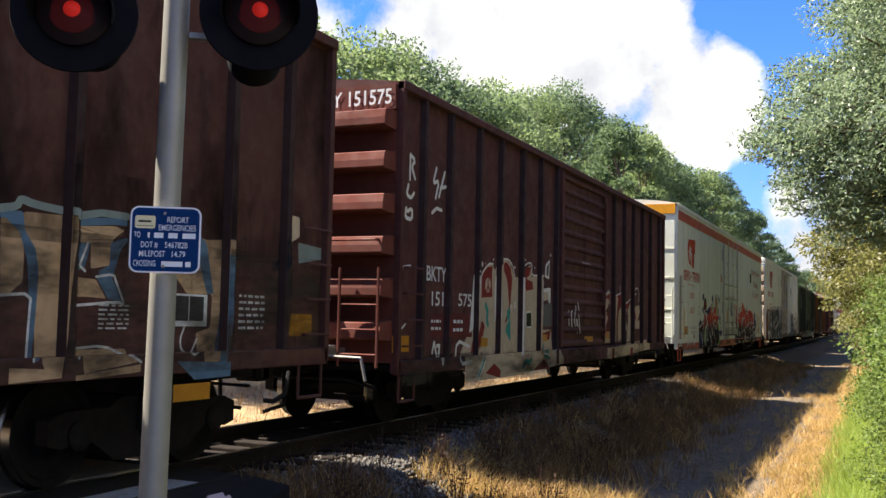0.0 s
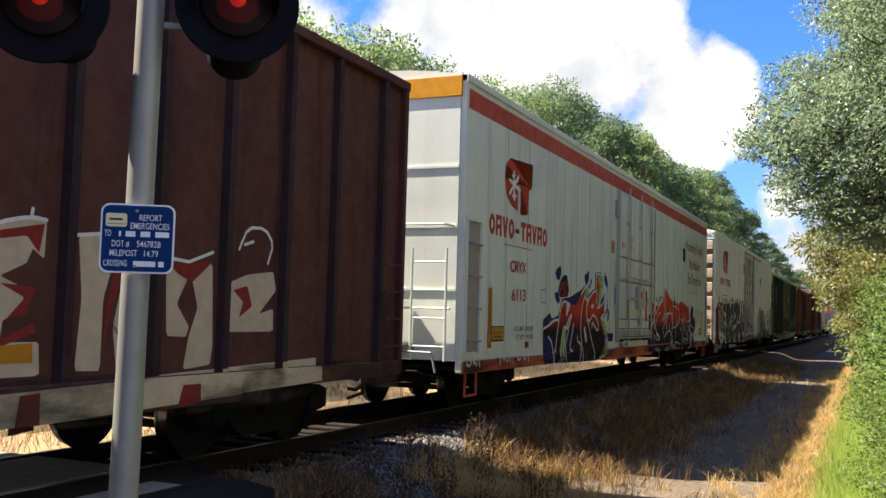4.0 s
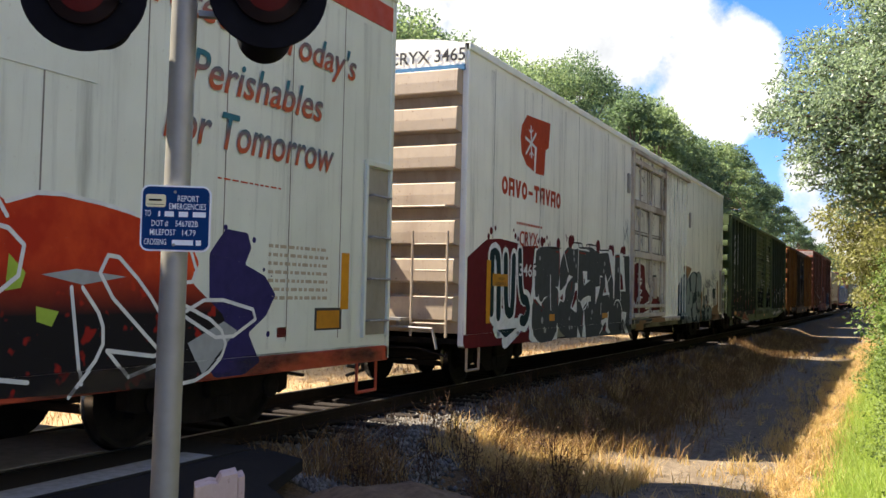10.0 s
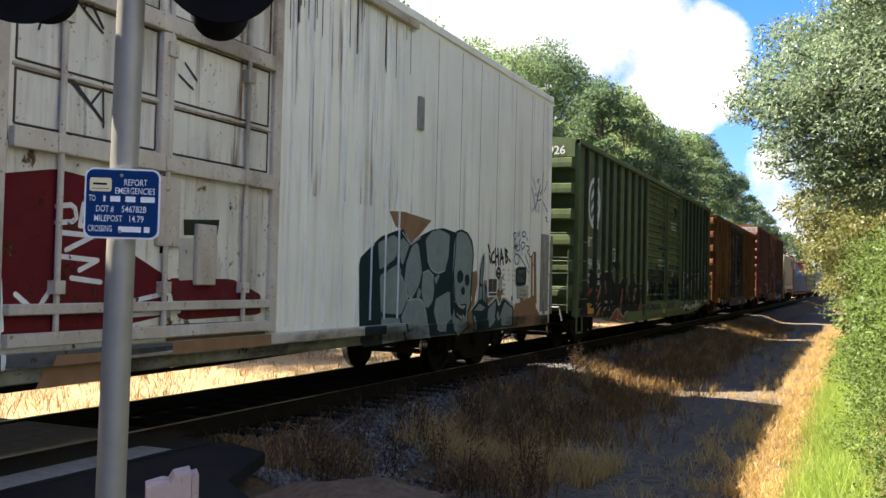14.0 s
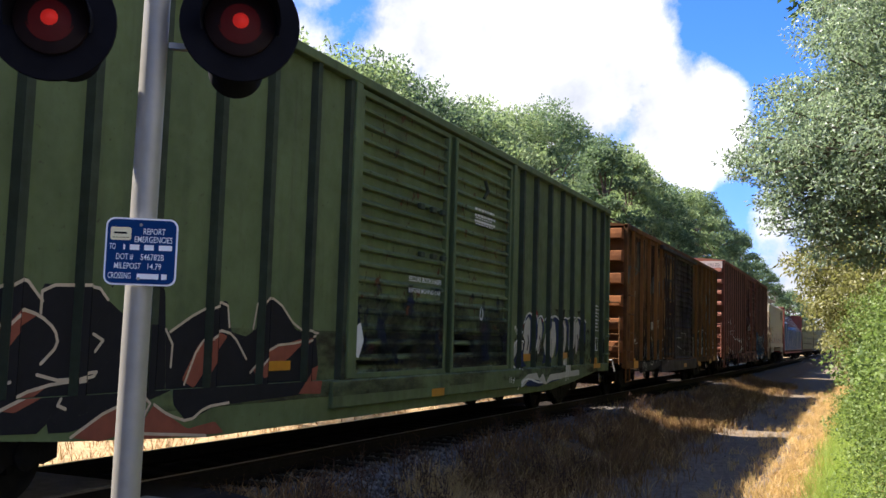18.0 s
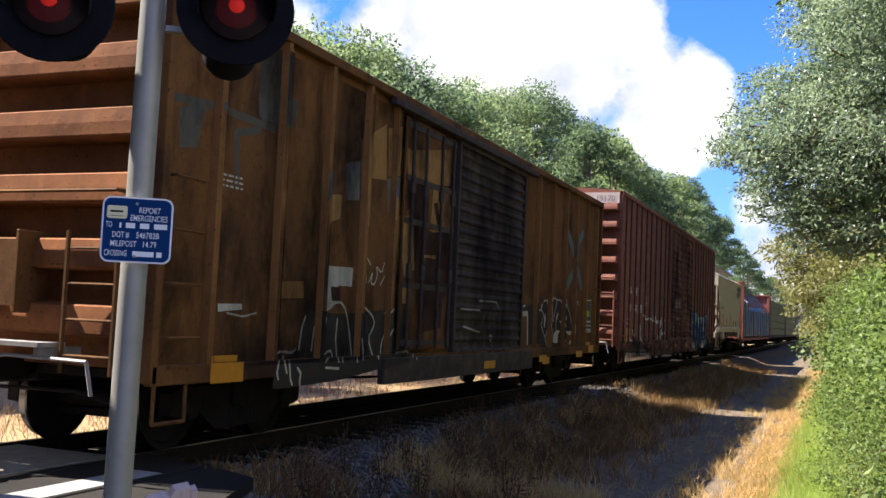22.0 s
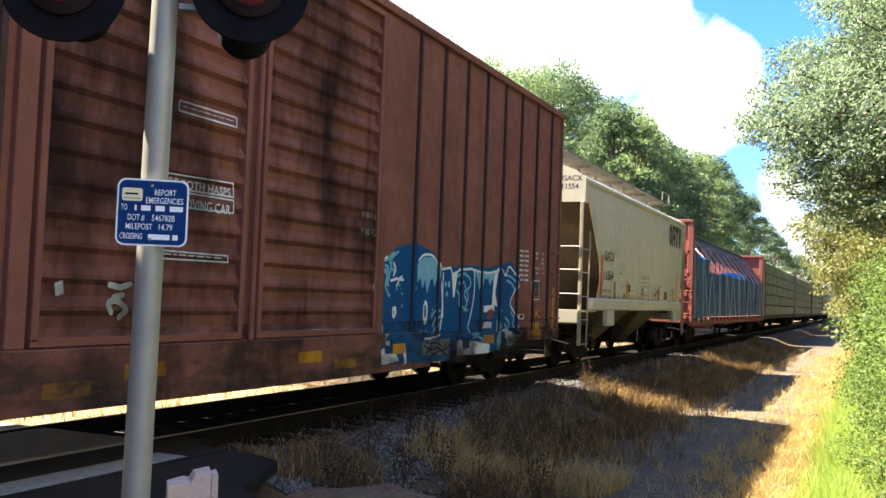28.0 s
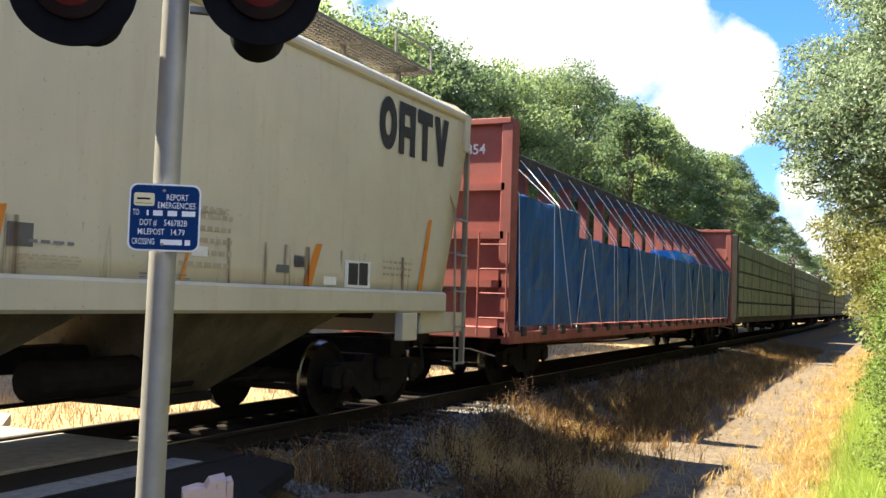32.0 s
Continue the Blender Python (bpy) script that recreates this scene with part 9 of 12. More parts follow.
paint(white, 'white_hot_spray', 3, strokes=[[(1.02, 2.09), (1.04, 1.19)],
    [(1.02, 2.09), (1.17, 2.15), (1.31, 2.07), (1.33, 1.1)],
    [(1.6, 2.09), (1.65, 1.24), (1.8, 1.13), (1.96, 1.19), (1.97, 2.09)],
    [(2.23, 2.18), (2.27, 1.65), (2.38, 1.42), (2.65, 1.42), (2.75, 1.2), (2.55, 0.98), (2.3, 1.02)],
    [(1.12, 1.14), (1.3, 1.08), (1.49, 1.12)],
    [(1.27, 0.93), (2.18, 0.95), (1.61, 0.75)]], width=0.28, label='white-edged bubble letters')
paint(white, 'dark_teal_spray', 5, strokes=[[(1.03, 2.07), (1.04, 1.21)],
    [(1.03, 2.07), (1.17, 2.11), (1.31, 2.04), (1.33, 1.14)],
    [(1.6, 2.06), (1.65, 1.25), (1.8, 1.16), (1.94, 1.22), (1.96, 2.06)],
    [(2.23, 2.16), (2.27, 1.65), (2.39, 1.39), (2.6, 1.38), (2.69, 1.2), (2.53, 1.03), (2.36, 1.05)]], width=0.18)
paint(white, 'dark_teal_spray', 5, fills=[[(1.31, 0.92), (2.16, 0.93), (1.61, 0.79)]])
paint(white, 'white_hot_spray', 6, strokes=[[(1.15, 2.06), (1.17, 1.52)],
    [(1.44, 2.02), (1.48, 1.3)],
    [(1.78, 2.04), (1.8, 1.42)]], width=0.02)
letters(white, 'THIS CAR', 1.28, 1.7, 0.04, MAT['black_paint'], fit=0.26)
letters(white, 'EXCESS HEIGHT', 1.18, 1.62, 0.04, MAT['black_paint'], fit=0.43)
letters(white, '3465', 2.17, 1.78, 0.21, MAT['white_paint'], fit=0.85)
paint(white, 'maroon_spray', 3, dots=[(3.32, 2.4, 0.09), (4.22, 2.41, 0.11), (4.94, 2.48, 0.13), (5.09, 2.53, 0.09), (6.82, 2.47, 0.16), (7.95, 2.45, 0.14), (8.94, 2.48, 0.14)])
paint(white, 'maroon_spray', 3, strokes=[[(3.09, 2.41), (3.12, 2.37)],
    [(3.17, 2.45), (3.15, 2.38)],
    [(3.64, 2.38), (3.68, 2.34)],
    [(3.74, 2.41), (3.75, 2.36)],
    [(4.67, 2.6), (4.68, 2.56)],
    [(4.74, 2.55), (4.71, 2.5)]], width=0.04)
paint(white, 'white_hot_spray', 4, fills=[[(2.93, 2.27), (2.86, 1.96), (2.85, 1.61), (2.79, 1.48), (2.73, 1.01), (2.71, 0.73), (2.86, 0.67), (3.55, 0.64), (4.2, 0.68), (4.23, 0.88), (4.87, 0.68), (5.64, 0.67), (6.13, 0.66), (6.79, 0.69), (7.39, 0.65), (8.05, 0.67), (9.23, 0.67), (9.71, 0.76), (9.62, 2.44), (8.96, 2.41), (8.94, 2.16), (8.86, 2.44), (8.22, 2.4), (8.14, 2.12), (7.87, 2.48), (7.14, 2.43), (7.07, 2.32), (6.87, 2.23), (6.9, 1.98), (6.66, 1.78), (6.7, 2.49), (6.21, 2.49), (6.17, 2.4), (5.73, 2.39), (5.68, 2.49), (5.13, 2.47), (5.1, 2.34), (4.79, 2.39), (4.51, 2.26), (4.32, 2.06), (4.33, 2.32), (3.82, 2.3)]], label='white outlines of the charcoal letters')
LETTERS = [[(3.05, 2.26), (4.04, 2.32), (4.3, 2.3), (4.27, 1.65), (4.08, 1.66), (3.89, 1.64), (3.86, 1.49), (3.47, 1.48), (3.35, 1.37), (3.22, 1.42), (3.17, 1.8), (3.16, 1.47), (3.01, 1.47), (3.02, 1.97)],
           [(2.91, 1.41), (3.38, 1.21), (3.38, 1.32), (3.79, 1.46), (3.84, 1.2), (3.89, 1.61), (4.26, 1.55), (4.19, 0.89), (3.9, 0.69), (3.79, 0.69), (3.22, 0.67), (2.88, 0.85)],
           [(4.36, 1.64), (4.35, 2.01), (4.57, 2.25), (4.83, 2.36), (5.16, 2.31), (5.62, 2.38), (5.63, 1.92), (5.56, 1.76), (5.25, 1.74), (5.2, 1.85), (4.99, 1.88), (4.85, 1.9), (4.73, 1.79), (4.7, 1.71), (4.36, 1.58)],
           [(4.3, 1.34), (4.66, 1.3), (4.72, 1.63), (5.14, 1.81), (5.24, 1.78), (5.22, 1.56), (5.02, 1.31), (4.92, 1.23), (5.12, 1.16), (5.42, 1.09), (5.46, 1.31), (5.56, 1.31), (5.6, 0.99), (5.54, 0.7), (4.78, 0.7), (4.23, 0.89)]]
paint(white, 'charcoal_spray', 5, fills=LETTERS, label='charcoal sprayed letters')
paint(white, 'charcoal_spray', 5, strokes=LETTERS, width=0.07, closed=True)
paint(white, 'maroon_spray', 6, fills=[[(5.26, 1.56), (5.44, 1.57), (5.4, 1.42), (5.12, 1.23), (5.07, 1.25)],
    [(4.34, 1.42), (4.53, 1.5), (4.51, 1.37)],
    [(3.29, 1.25), (3.38, 1.2), (3.37, 1.16)]])
paint(white, 'white_hot_spray', 6, strokes=[[(4.55, 2.29), (4.69, 2.09), (4.83, 1.92)],
    [(3.79, 1.83), (3.8, 1.59), (3.84, 1.2)]], width=0.03)
paint(white, 'red_spray', 7, strokes=[[(4.08, 2.26), (4.28, 2.26), (4.27, 1.85)],
    [(3.35, 1.31), (3.43, 1.25)],
    [(4.24, 1.52), (4.21, 1.32)],
    [(4.62, 2.25), (4.79, 2.32)],
    [(5.05, 1.72), (5.01, 1.56)],
    [(2.91, 1.4), (3.13, 1.31)]], width=0.03)
paint(white, 'black_spray', 7, strokes=[[(5.13, 2.48), (5.67, 2.5), (5.71, 2.41), (6.17, 2.43), (6.21, 2.5), (6.72, 2.5)],
    [(3.82, 2.31), (4.33, 2.33)],
    [(2.93, 2.28), (2.86, 1.96)]], width=0.025)
paint(white, 'charcoal_spray', 5, fills=[[(5.47, 2.36), (5.96, 2.36), (5.98, 2.43), (6.36, 2.45), (6.89, 2.35), (7.62, 2.4), (7.92, 1.95), (8, 2.2), (8.19, 2.38), (8.57, 2.4), (8.62, 1.61), (9.09, 1.57), (8.93, 2.38), (9.44, 2.4), (9.48, 1.6), (9.65, 1.06), (9.67, 0.63), (8.81, 0.62), (7.78, 0.63), (6.88, 0.64), (5.97, 0.64), (5.42, 0.67), (5.39, 1.41), (5.43, 1.58), (5.44, 2.07)]])
paint(white, 'white_hot_spray', 6, fills=[[(5.74, 1.95), (6.05, 1.96), (6.06, 1.78), (6.31, 1.79), (5.85, 1.67), (5.8, 1.74), (5.78, 1.9)],
    [(5.41, 1.43), (5.58, 1.36), (5.67, 1.36), (5.8, 1.42), (6.14, 1.47), (6.34, 1.46), (6.34, 1.36), (6.18, 1.35), (6.16, 1.21), (6.09, 1.3), (5.98, 1.2), (5.81, 1.18), (5.69, 1.28), (5.66, 1.32), (5.51, 1.36)],
    [(5.86, 1.19), (5.89, 1.18), (5.99, 0.64), (5.73, 0.66), (5.79, 0.87), (5.85, 1.1)],
    [(6.67, 1.65), (7.01, 1.68), (6.89, 1.5), (6.67, 1.29)],
    [(7.4, 1.94), (7.57, 1.76), (7.68, 1.55), (7.75, 1.54), (7.69, 1.41), (7.66, 1.5), (7.19, 1.47), (7.4, 1.7), (7.37, 1.84)],
    [(7.97, 2.22), (8.16, 2.38), (8.15, 1.98), (8.13, 1.41), (8.06, 1.41), (8.02, 1.8), (7.92, 1.93)],
    [(8.77, 2.19), (8.93, 2.38), (9, 1.92), (9.13, 1.57), (8.93, 1.59), (8.82, 1.91)],
    [(7.41, 1.04), (7.7, 1.14), (7.66, 0.93), (7.59, 0.81), (7.83, 0.68), (7.65, 0.66), (7.42, 0.74), (7.49, 0.91), (7.18, 0.83), (6.9, 0.65), (7.19, 0.77), (7.11, 0.96), (7.39, 0.98)],
    [(8.79, 1.12), (9.22, 1.11), (9.18, 0.97), (9.06, 0.82), (9.38, 0.64), (9.14, 0.62), (8.87, 0.78), (8.96, 0.94), (8.83, 0.95)],
    [(5.42, 0.87), (5.64, 0.66), (5.42, 0.66)]], label='white gaps between the letters')
paint(white, 'white_hot_spray', 6, strokes=[[(6.91, 2.4), (7.62, 2.43), (7.77, 2.25), (7.93, 1.95), (7.57, 1.76)],
    [(6.99, 1.66), (7, 1.88), (7.16, 1.87)],
    [(7.09, 1.32), (7.08, 1.09)],
    [(8.13, 2.4), (8.6, 2.43), (8.61, 1.6)],
    [(8.89, 2.4), (9.44, 2.42)],
    [(8.13, 1.27), (8.23, 1.37), (8.53, 1.39), (8.72, 1.27), (8.82, 1.12)],
    [(8.67, 1.6), (8.68, 1.37)],
    [(8.63, 1.6), (9.09, 1.59)],
    [(9.66, 1.52), (9.7, 1.1)],
    [(5.44, 2.38), (5.81, 2.38), (6.16, 2.37)],
    [(8.81, 0.62), (8.79, 1.09)],
    [(5.46, 2.37), (5.43, 1.58), (5.41, 1.43)]], width=0.032)
paint(white, 'maroon_spray', 7, fills=[[(7.29, 1.53), (7.38, 1.69), (7.46, 1.55)],
    [(7.21, 0.76), (7.49, 0.89), (7.42, 0.74), (7.28, 0.72)],
    [(8.62, 2), (8.78, 1.94), (8.91, 1.62), (8.65, 1.61)]])
paint(white, 'black_spray', 7, fills=[[(5.82, 1.8), (5.9, 1.8), (5.89, 1.7), (5.84, 1.71)],
    [(5.81, 1.22), (6.06, 1.34), (6.04, 1.29), (5.87, 1.21)],
    [(7.18, 0.83), (7.49, 0.92), (7.47, 0.88), (7.21, 0.8)],
    [(8.83, 0.94), (8.98, 0.94), (8.93, 0.87), (8.84, 0.8)]])
paint(white, 'red_spray', 7, strokes=[[(5.49, 2.31), (5.93, 2.3)],
    [(7.7, 2.24), (7.87, 1.96)],
    [(8.19, 2.33), (8.54, 2.36)],
    [(7.03, 1.78), (6.99, 1.67)],
    [(5.77, 1.08), (5.73, 0.85)],
    [(5.76, 1.89), (5.78, 1.77)]], width=0.03)
paint(white, 'black_spray', 7, strokes=[[(5.35, 2.5), (5.47, 2.46), (5.47, 2.4), (5.96, 2.41), (5.95, 2.49), (6.36, 2.51)],
    [(6.93, 2.42), (7.64, 2.45)]], width=0.028)
paint(white, 'maroon_spray', 2, dots=[(6.8, 2.47, 0.15), (7.78, 2.41, 0.17), (8.78, 2.42, 0.17)])
paint(white, 'pale_grey_spray', 6, dots=[(5.15, 2.29, 0.05), (5.18, 2.16, 0.04), (5.31, 2.04, 0.04), (7.33, 2.15, 0.05), (7.27, 1.99, 0.05), (8.45, 2.05, 0.06), (4.93, 1.03, 0.04), (5.06, 0.87, 0.04), (6.44, 1.14, 0.05), (6.38, 1.01, 0.03), (3.39, 1.03, 0.06), (3.51, 0.86, 0.06), (4.92, 0.86, 0.04), (8.42, 1.26, 0.05), (3.21, 2.11, 0.04)])
paint(white, 'black_spray', 7, strokes=[[(3.02, 2), (2.89, 1.99), (2.88, 1.91), (2.99, 1.92), (3.04, 1.88), (3.03, 1.82), (2.96, 1.78), (2.88, 1.8)]], width=0.03)
paint(white, 'yellow', 7, fills=[rect(3.77, 4.06, 1.01, 1.13)])
paint(white, 'yellow', 7, fills=[rect(7.19, 7.62, 1, 1.11)])
paint(white, 'yellow', 7, fills=[rect(1.06, 1.72, 1.6, 1.79)])
paint(white, 'amber_stripe', 7, fills=[rect(0.82, 0.98, 1.03, 1.99)])
paint(white, 'black_paint', 3, strokes=[[(8.87, 3.04), (8.99, 2.76), (9.2, 3.03)],
    [(9.07, 3.22), (9.11, 2.9)],
    [(9.24, 3.22), (9.21, 2.67)],
    [(10.17, 4.46), (10.68, 4.27)],
    [(10.42, 3.62), (10.57, 3.44)],
    [(10.25, 2.99), (10.61, 2.7)],
    [(21.55, 3.24), (21.83, 2.81)],
    [(22.05, 3.34), (21.82, 2.94)]], width=0.03)
paint(white, 'maroon_spray', 9, fills=[[(9.59, 2.18), (10.15, 2.28), (10.85, 2.22), (10.98, 1.68), (11.46, 1.48), (11.45, 1.16), (10.69, 1.06), (9.6, 0.91)],
    [(11.43, 1.48), (12.38, 1.48), (12.86, 1.33), (12.87, 1.13), (11.61, 1.11)]])
paint(white, 'white_spray', 10, strokes=[[(10.16, 2), (10.34, 2.03), (10.37, 1.9), (10.16, 1.88)],
    [(10.43, 2.04), (10.4, 1.87), (10.56, 1.89)],
    [(10.18, 1.81), (10.55, 1.8), (10.27, 1.68)],
    [(10.22, 1.63), (10.6, 1.61), (10.41, 1.53)],
    [(10.33, 1.47), (10.64, 1.44)],
    [(10.9, 1.27), (11.44, 1.35)],
    [(10.98, 1.17), (11.61, 1.19)],
    [(9.81, 1.35), (10, 1.22), (10.13, 1.38)]], width=0.04)
paint(white, 'black_grime', 10, fills=[[(11.63, 2), (12.15, 2.03), (12.12, 1.88), (11.64, 1.86)],
    [(11.4, 2.13), (11.5, 2.13), (11.42, 1.69), (11.32, 1.69)]])
paint(white, 'grey_spray', 9, fills=[[(9.64, 1.04), (10.69, 1.06), (11.61, 1.08), (12.87, 1.07), (12.88, 0.89), (9.65, 0.82)]])
paint(white, 'black_paint', 12, strokes=[[(10.14, 4.48), (10.52, 4.57)],
    [(10.22, 4.38), (10.42, 4.28)],
    [(10.6, 4.36), (10.68, 4.25)],
    [(10.82, 4.35), (10.88, 4.31)],
    [(10.2, 3.9), (10.55, 3.92)],
    [(10.26, 3.6), (10.57, 3.4)],
    [(10.39, 3.65), (10.37, 3.54)],
    [(10.2, 2.99), (10.46, 2.81), (10.59, 2.96)],
    [(10.59, 3.02), (10.61, 2.66)],
    [(10.02, 3.54), (9.93, 3.27)],
    [(11.58, 3.38), (11.75, 3.26)],
    [(11.5, 3.26), (11.7, 3.17)]], width=0.022)
paint(white, 'bone_spray', 11, fills=[[(10.94, 2.43), (11.44, 2.48), (11.41, 1.82), (10.94, 1.79)],
    [(11.57, 1.83), (12.12, 1.86), (12.14, 1.48), (11.59, 1.46)]])
paint(white, 'brown_grime', 8, fills=[[(10.16, 0.9), (10.84, 0.89), (10.83, 0.66), (10.03, 0.66)],
    [(11.46, 0.96), (12.98, 0.96), (12.99, 0.81), (11.47, 0.82)]])
paint(white, 'brown_grime', 1, fills=[[(15.73, 2.38), (16.2, 2.4), (17.07, 2.34), (16.68, 2.12), (16.41, 1.99), (16.24, 2.12), (15.93, 2.19)],
    [(18.67, 1.64), (18.86, 1.67), (18.91, 1.47), (18.82, 1.28), (18.77, 1.09), (18.7, 0.75), (18.41, 0.71), (18.51, 0.95), (18.67, 1.21), (18.62, 1.47)],
    [(19.11, 1.3), (19.18, 1.52), (19.31, 1.52), (19.37, 1.23), (19.76, 1.28), (19.4, 1.13), (19.13, 1.15)],
    [(19.78, 1.3), (19.85, 1.38), (19.99, 1.35), (20.02, 1.19), (20.18, 1.23), (20.6, 1.07), (20.7, 0.91), (21.01, 1.04), (21.02, 1.32), (21.18, 1.35), (21.21, 1.18), (21.59, 1.22), (21.7, 1.27), (21.88, 1.23), (21.94, 1.03), (22.14, 0.92), (22.18, 0.72), (20.61, 0.72), (20.64, 1.05), (20.17, 1.19), (19.94, 1.13)]], label='brown sprayed ground round the stones')
paint(white, 'brown_grime', 1, fills=[[(21.73, 2.07), (21.88, 2.06), (21.98, 1.11), (21.82, 1.07)]], label='brown sprayed ground round the stones')
paint(white, 'brown_grime', 1, dots=[(20.68, 2.11, 0.05), (20.91, 1.73, 0.05), (21.26, 1.61, 0.03), (20.05, 1.33, 0.06), (20.57, 1.21, 0.05), (20.08, 1.58, 0.03), (18.8, 1.55, 0.05), (21.8, 1.2, 0.05), (21.66, 1.09, 0.06)])
paint(white, 'dark_teal_spray', 2, fills=[[(14.95, 1.74), (15.51, 2.04), (16.14, 2.18), (16.41, 1.99), (16.68, 2.1), (17.08, 2.21), (17.49, 2.26), (17.98, 2.22), (17.91, 2.02), (17.87, 1.63), (17.93, 1.36), (17.95, 1.11), (17.86, 0.97), (18.07, 0.72), (16.24, 0.7), (15.02, 0.67)]], label='dark green graffiti of stones and a skull')
paint(white, 'stone_spray', 3, fills=[[(16.15, 2.06), (16.36, 1.97), (16.17, 1.7), (15.96, 1.81)],
    [(16.43, 1.95), (16.58, 2.01), (16.65, 1.97), (16.78, 1.62), (16.69, 1.43), (16.47, 1.24), (16.36, 1.3), (16.24, 1.53), (16.27, 1.72)],
    [(16.81, 1.6), (16.99, 1.64), (17.17, 1.56), (17.21, 1.38), (17.17, 1.21), (17, 1.11), (16.87, 1.16), (16.77, 1.35)],
    [(16.87, 2.06), (17.08, 2.19), (17.35, 2.23), (17.73, 2.18), (17.71, 1.87), (17.58, 1.65), (17.33, 1.6), (17.09, 1.65), (16.96, 1.78)],
    [(16.36, 1.24), (16.77, 1.25), (16.94, 1.08), (17.05, 0.7), (16.31, 0.71), (16.15, 1.01)],
    [(17.21, 1.06), (17.27, 1.24), (17.75, 1.35), (17.8, 1.01), (17.86, 0.93), (17.66, 0.87), (17.65, 0.76), (17.39, 0.77)]], label='grey-green sprayed stones')
paint(white, 'stone_spray', 3, fills=[[(15.51, 1.55), (15.97, 1.69), (16.22, 1.46), (16.34, 1.24), (16.14, 1.04), (15.56, 1.08)],
    [(15.58, 1.02), (16.1, 1), (16.26, 0.71), (15.6, 0.69)],
    [(15.44, 1.96), (15.87, 2.08), (16.1, 2.01), (15.91, 1.76), (15.49, 1.62)],
    [(16.62, 1.3), (16.69, 1.4), (16.76, 1.35), (16.74, 1.27), (16.64, 1.25)],
    [(17.2, 1.53), (17.35, 1.59), (17.39, 1.57), (17.27, 1.44)]], label='grey-green sprayed stones')
paint(white, 'pale_grey_spray', 4, strokes=[[(16.14, 2.12), (16.39, 1.98), (16.69, 2.08)],
    [(16.24, 1.53), (16.32, 1.3), (16.47, 1.24)],
    [(16.81, 1.6), (16.99, 1.64), (17.17, 1.56)],
    [(16.96, 1.78), (17.09, 1.65), (17.33, 1.6), (17.58, 1.65)],
    [(16.36, 1.23), (16.77, 1.25), (16.94, 1.08), (17.05, 0.7)],
    [(17.26, 1.12), (17.35, 0.99), (17.34, 0.8)],
    [(17.76, 1.32), (17.81, 1.01), (17.86, 0.94)],
    [(15.97, 1.69), (16.22, 1.46), (16.34, 1.24)]], width=0.028)
paint(white, 'dark_teal_spray', 4, fills=[[(17.96, 2.24), (18.17, 2.28), (18.42, 2.25), (18.63, 2.13), (18.71, 1.93), (18.67, 1.62), (18.64, 1.35), (18.64, 1.12), (18.52, 1.01), (18.53, 0.79), (18.1, 0.65), (17.91, 0.75), (17.84, 0.97), (17.94, 1.11), (17.94, 1.36), (17.87, 1.6), (17.92, 1.88)]])
paint(white, 'stone_spray', 5, fills=[[(17.99, 2.21), (18.17, 2.25), (18.4, 2.22), (18.58, 2.1), (18.66, 1.93), (18.62, 1.62), (18.59, 1.36), (18.59, 1.14), (18.48, 1.03), (18.49, 0.81), (18.1, 0.68), (17.95, 0.77), (17.88, 0.97), (17.97, 1.1), (17.98, 1.36), (17.91, 1.6), (17.95, 1.88)]], label='grey-green sprayed skull shape')
paint(white, 'dark_teal_spray', 6, fills=[[(18.03, 1.6), (18.07, 1.64), (18.16, 1.67), (18.24, 1.64), (18.29, 1.59), (18.28, 1.51), (18.17, 1.46), (18.06, 1.49)],
    [(18.34, 1.54), (18.39, 1.6), (18.49, 1.6), (18.55, 1.53), (18.52, 1.45), (18.45, 1.42), (18.37, 1.45)],
    [(18.19, 1.36), (18.29, 1.43), (18.37, 1.36), (18.34, 1.28), (18.24, 1.3)],
    [(17.92, 1.3), (18.09, 1.15), (18.44, 1.15), (18.43, 0.98), (18.23, 0.9), (17.98, 0.97)]])
paint(white, 'bone_spray', 7, dots=[(18, 1.19, 0.02), (18.07, 1.16, 0.02), (18.14, 1.13, 0.03), (18.22, 1.11, 0.03), (18.3, 1.1, 0.03), (18.36, 1.11, 0.02), (18.08, 1, 0.02), (18.15, 0.97, 0.02), (18.22, 0.95, 0.03), (18.31, 0.96, 0.03)])
paint(white, 'dark_teal_spray', 3, fills=[[(18.97, 1.4), (18.99, 1.69), (19.09, 1.88), (19.17, 1.94), (19.17, 1.72), (19.13, 1.43), (19.32, 1.42), (19.36, 1.14), (19.41, 1.1), (19.77, 1.23), (19.89, 1.09), (20.15, 1.21), (20.67, 1.06), (20.61, 0.73), (19.98, 0.73), (19.41, 0.71), (18.76, 0.7), (18.68, 1.05), (18.94, 1.19)]])
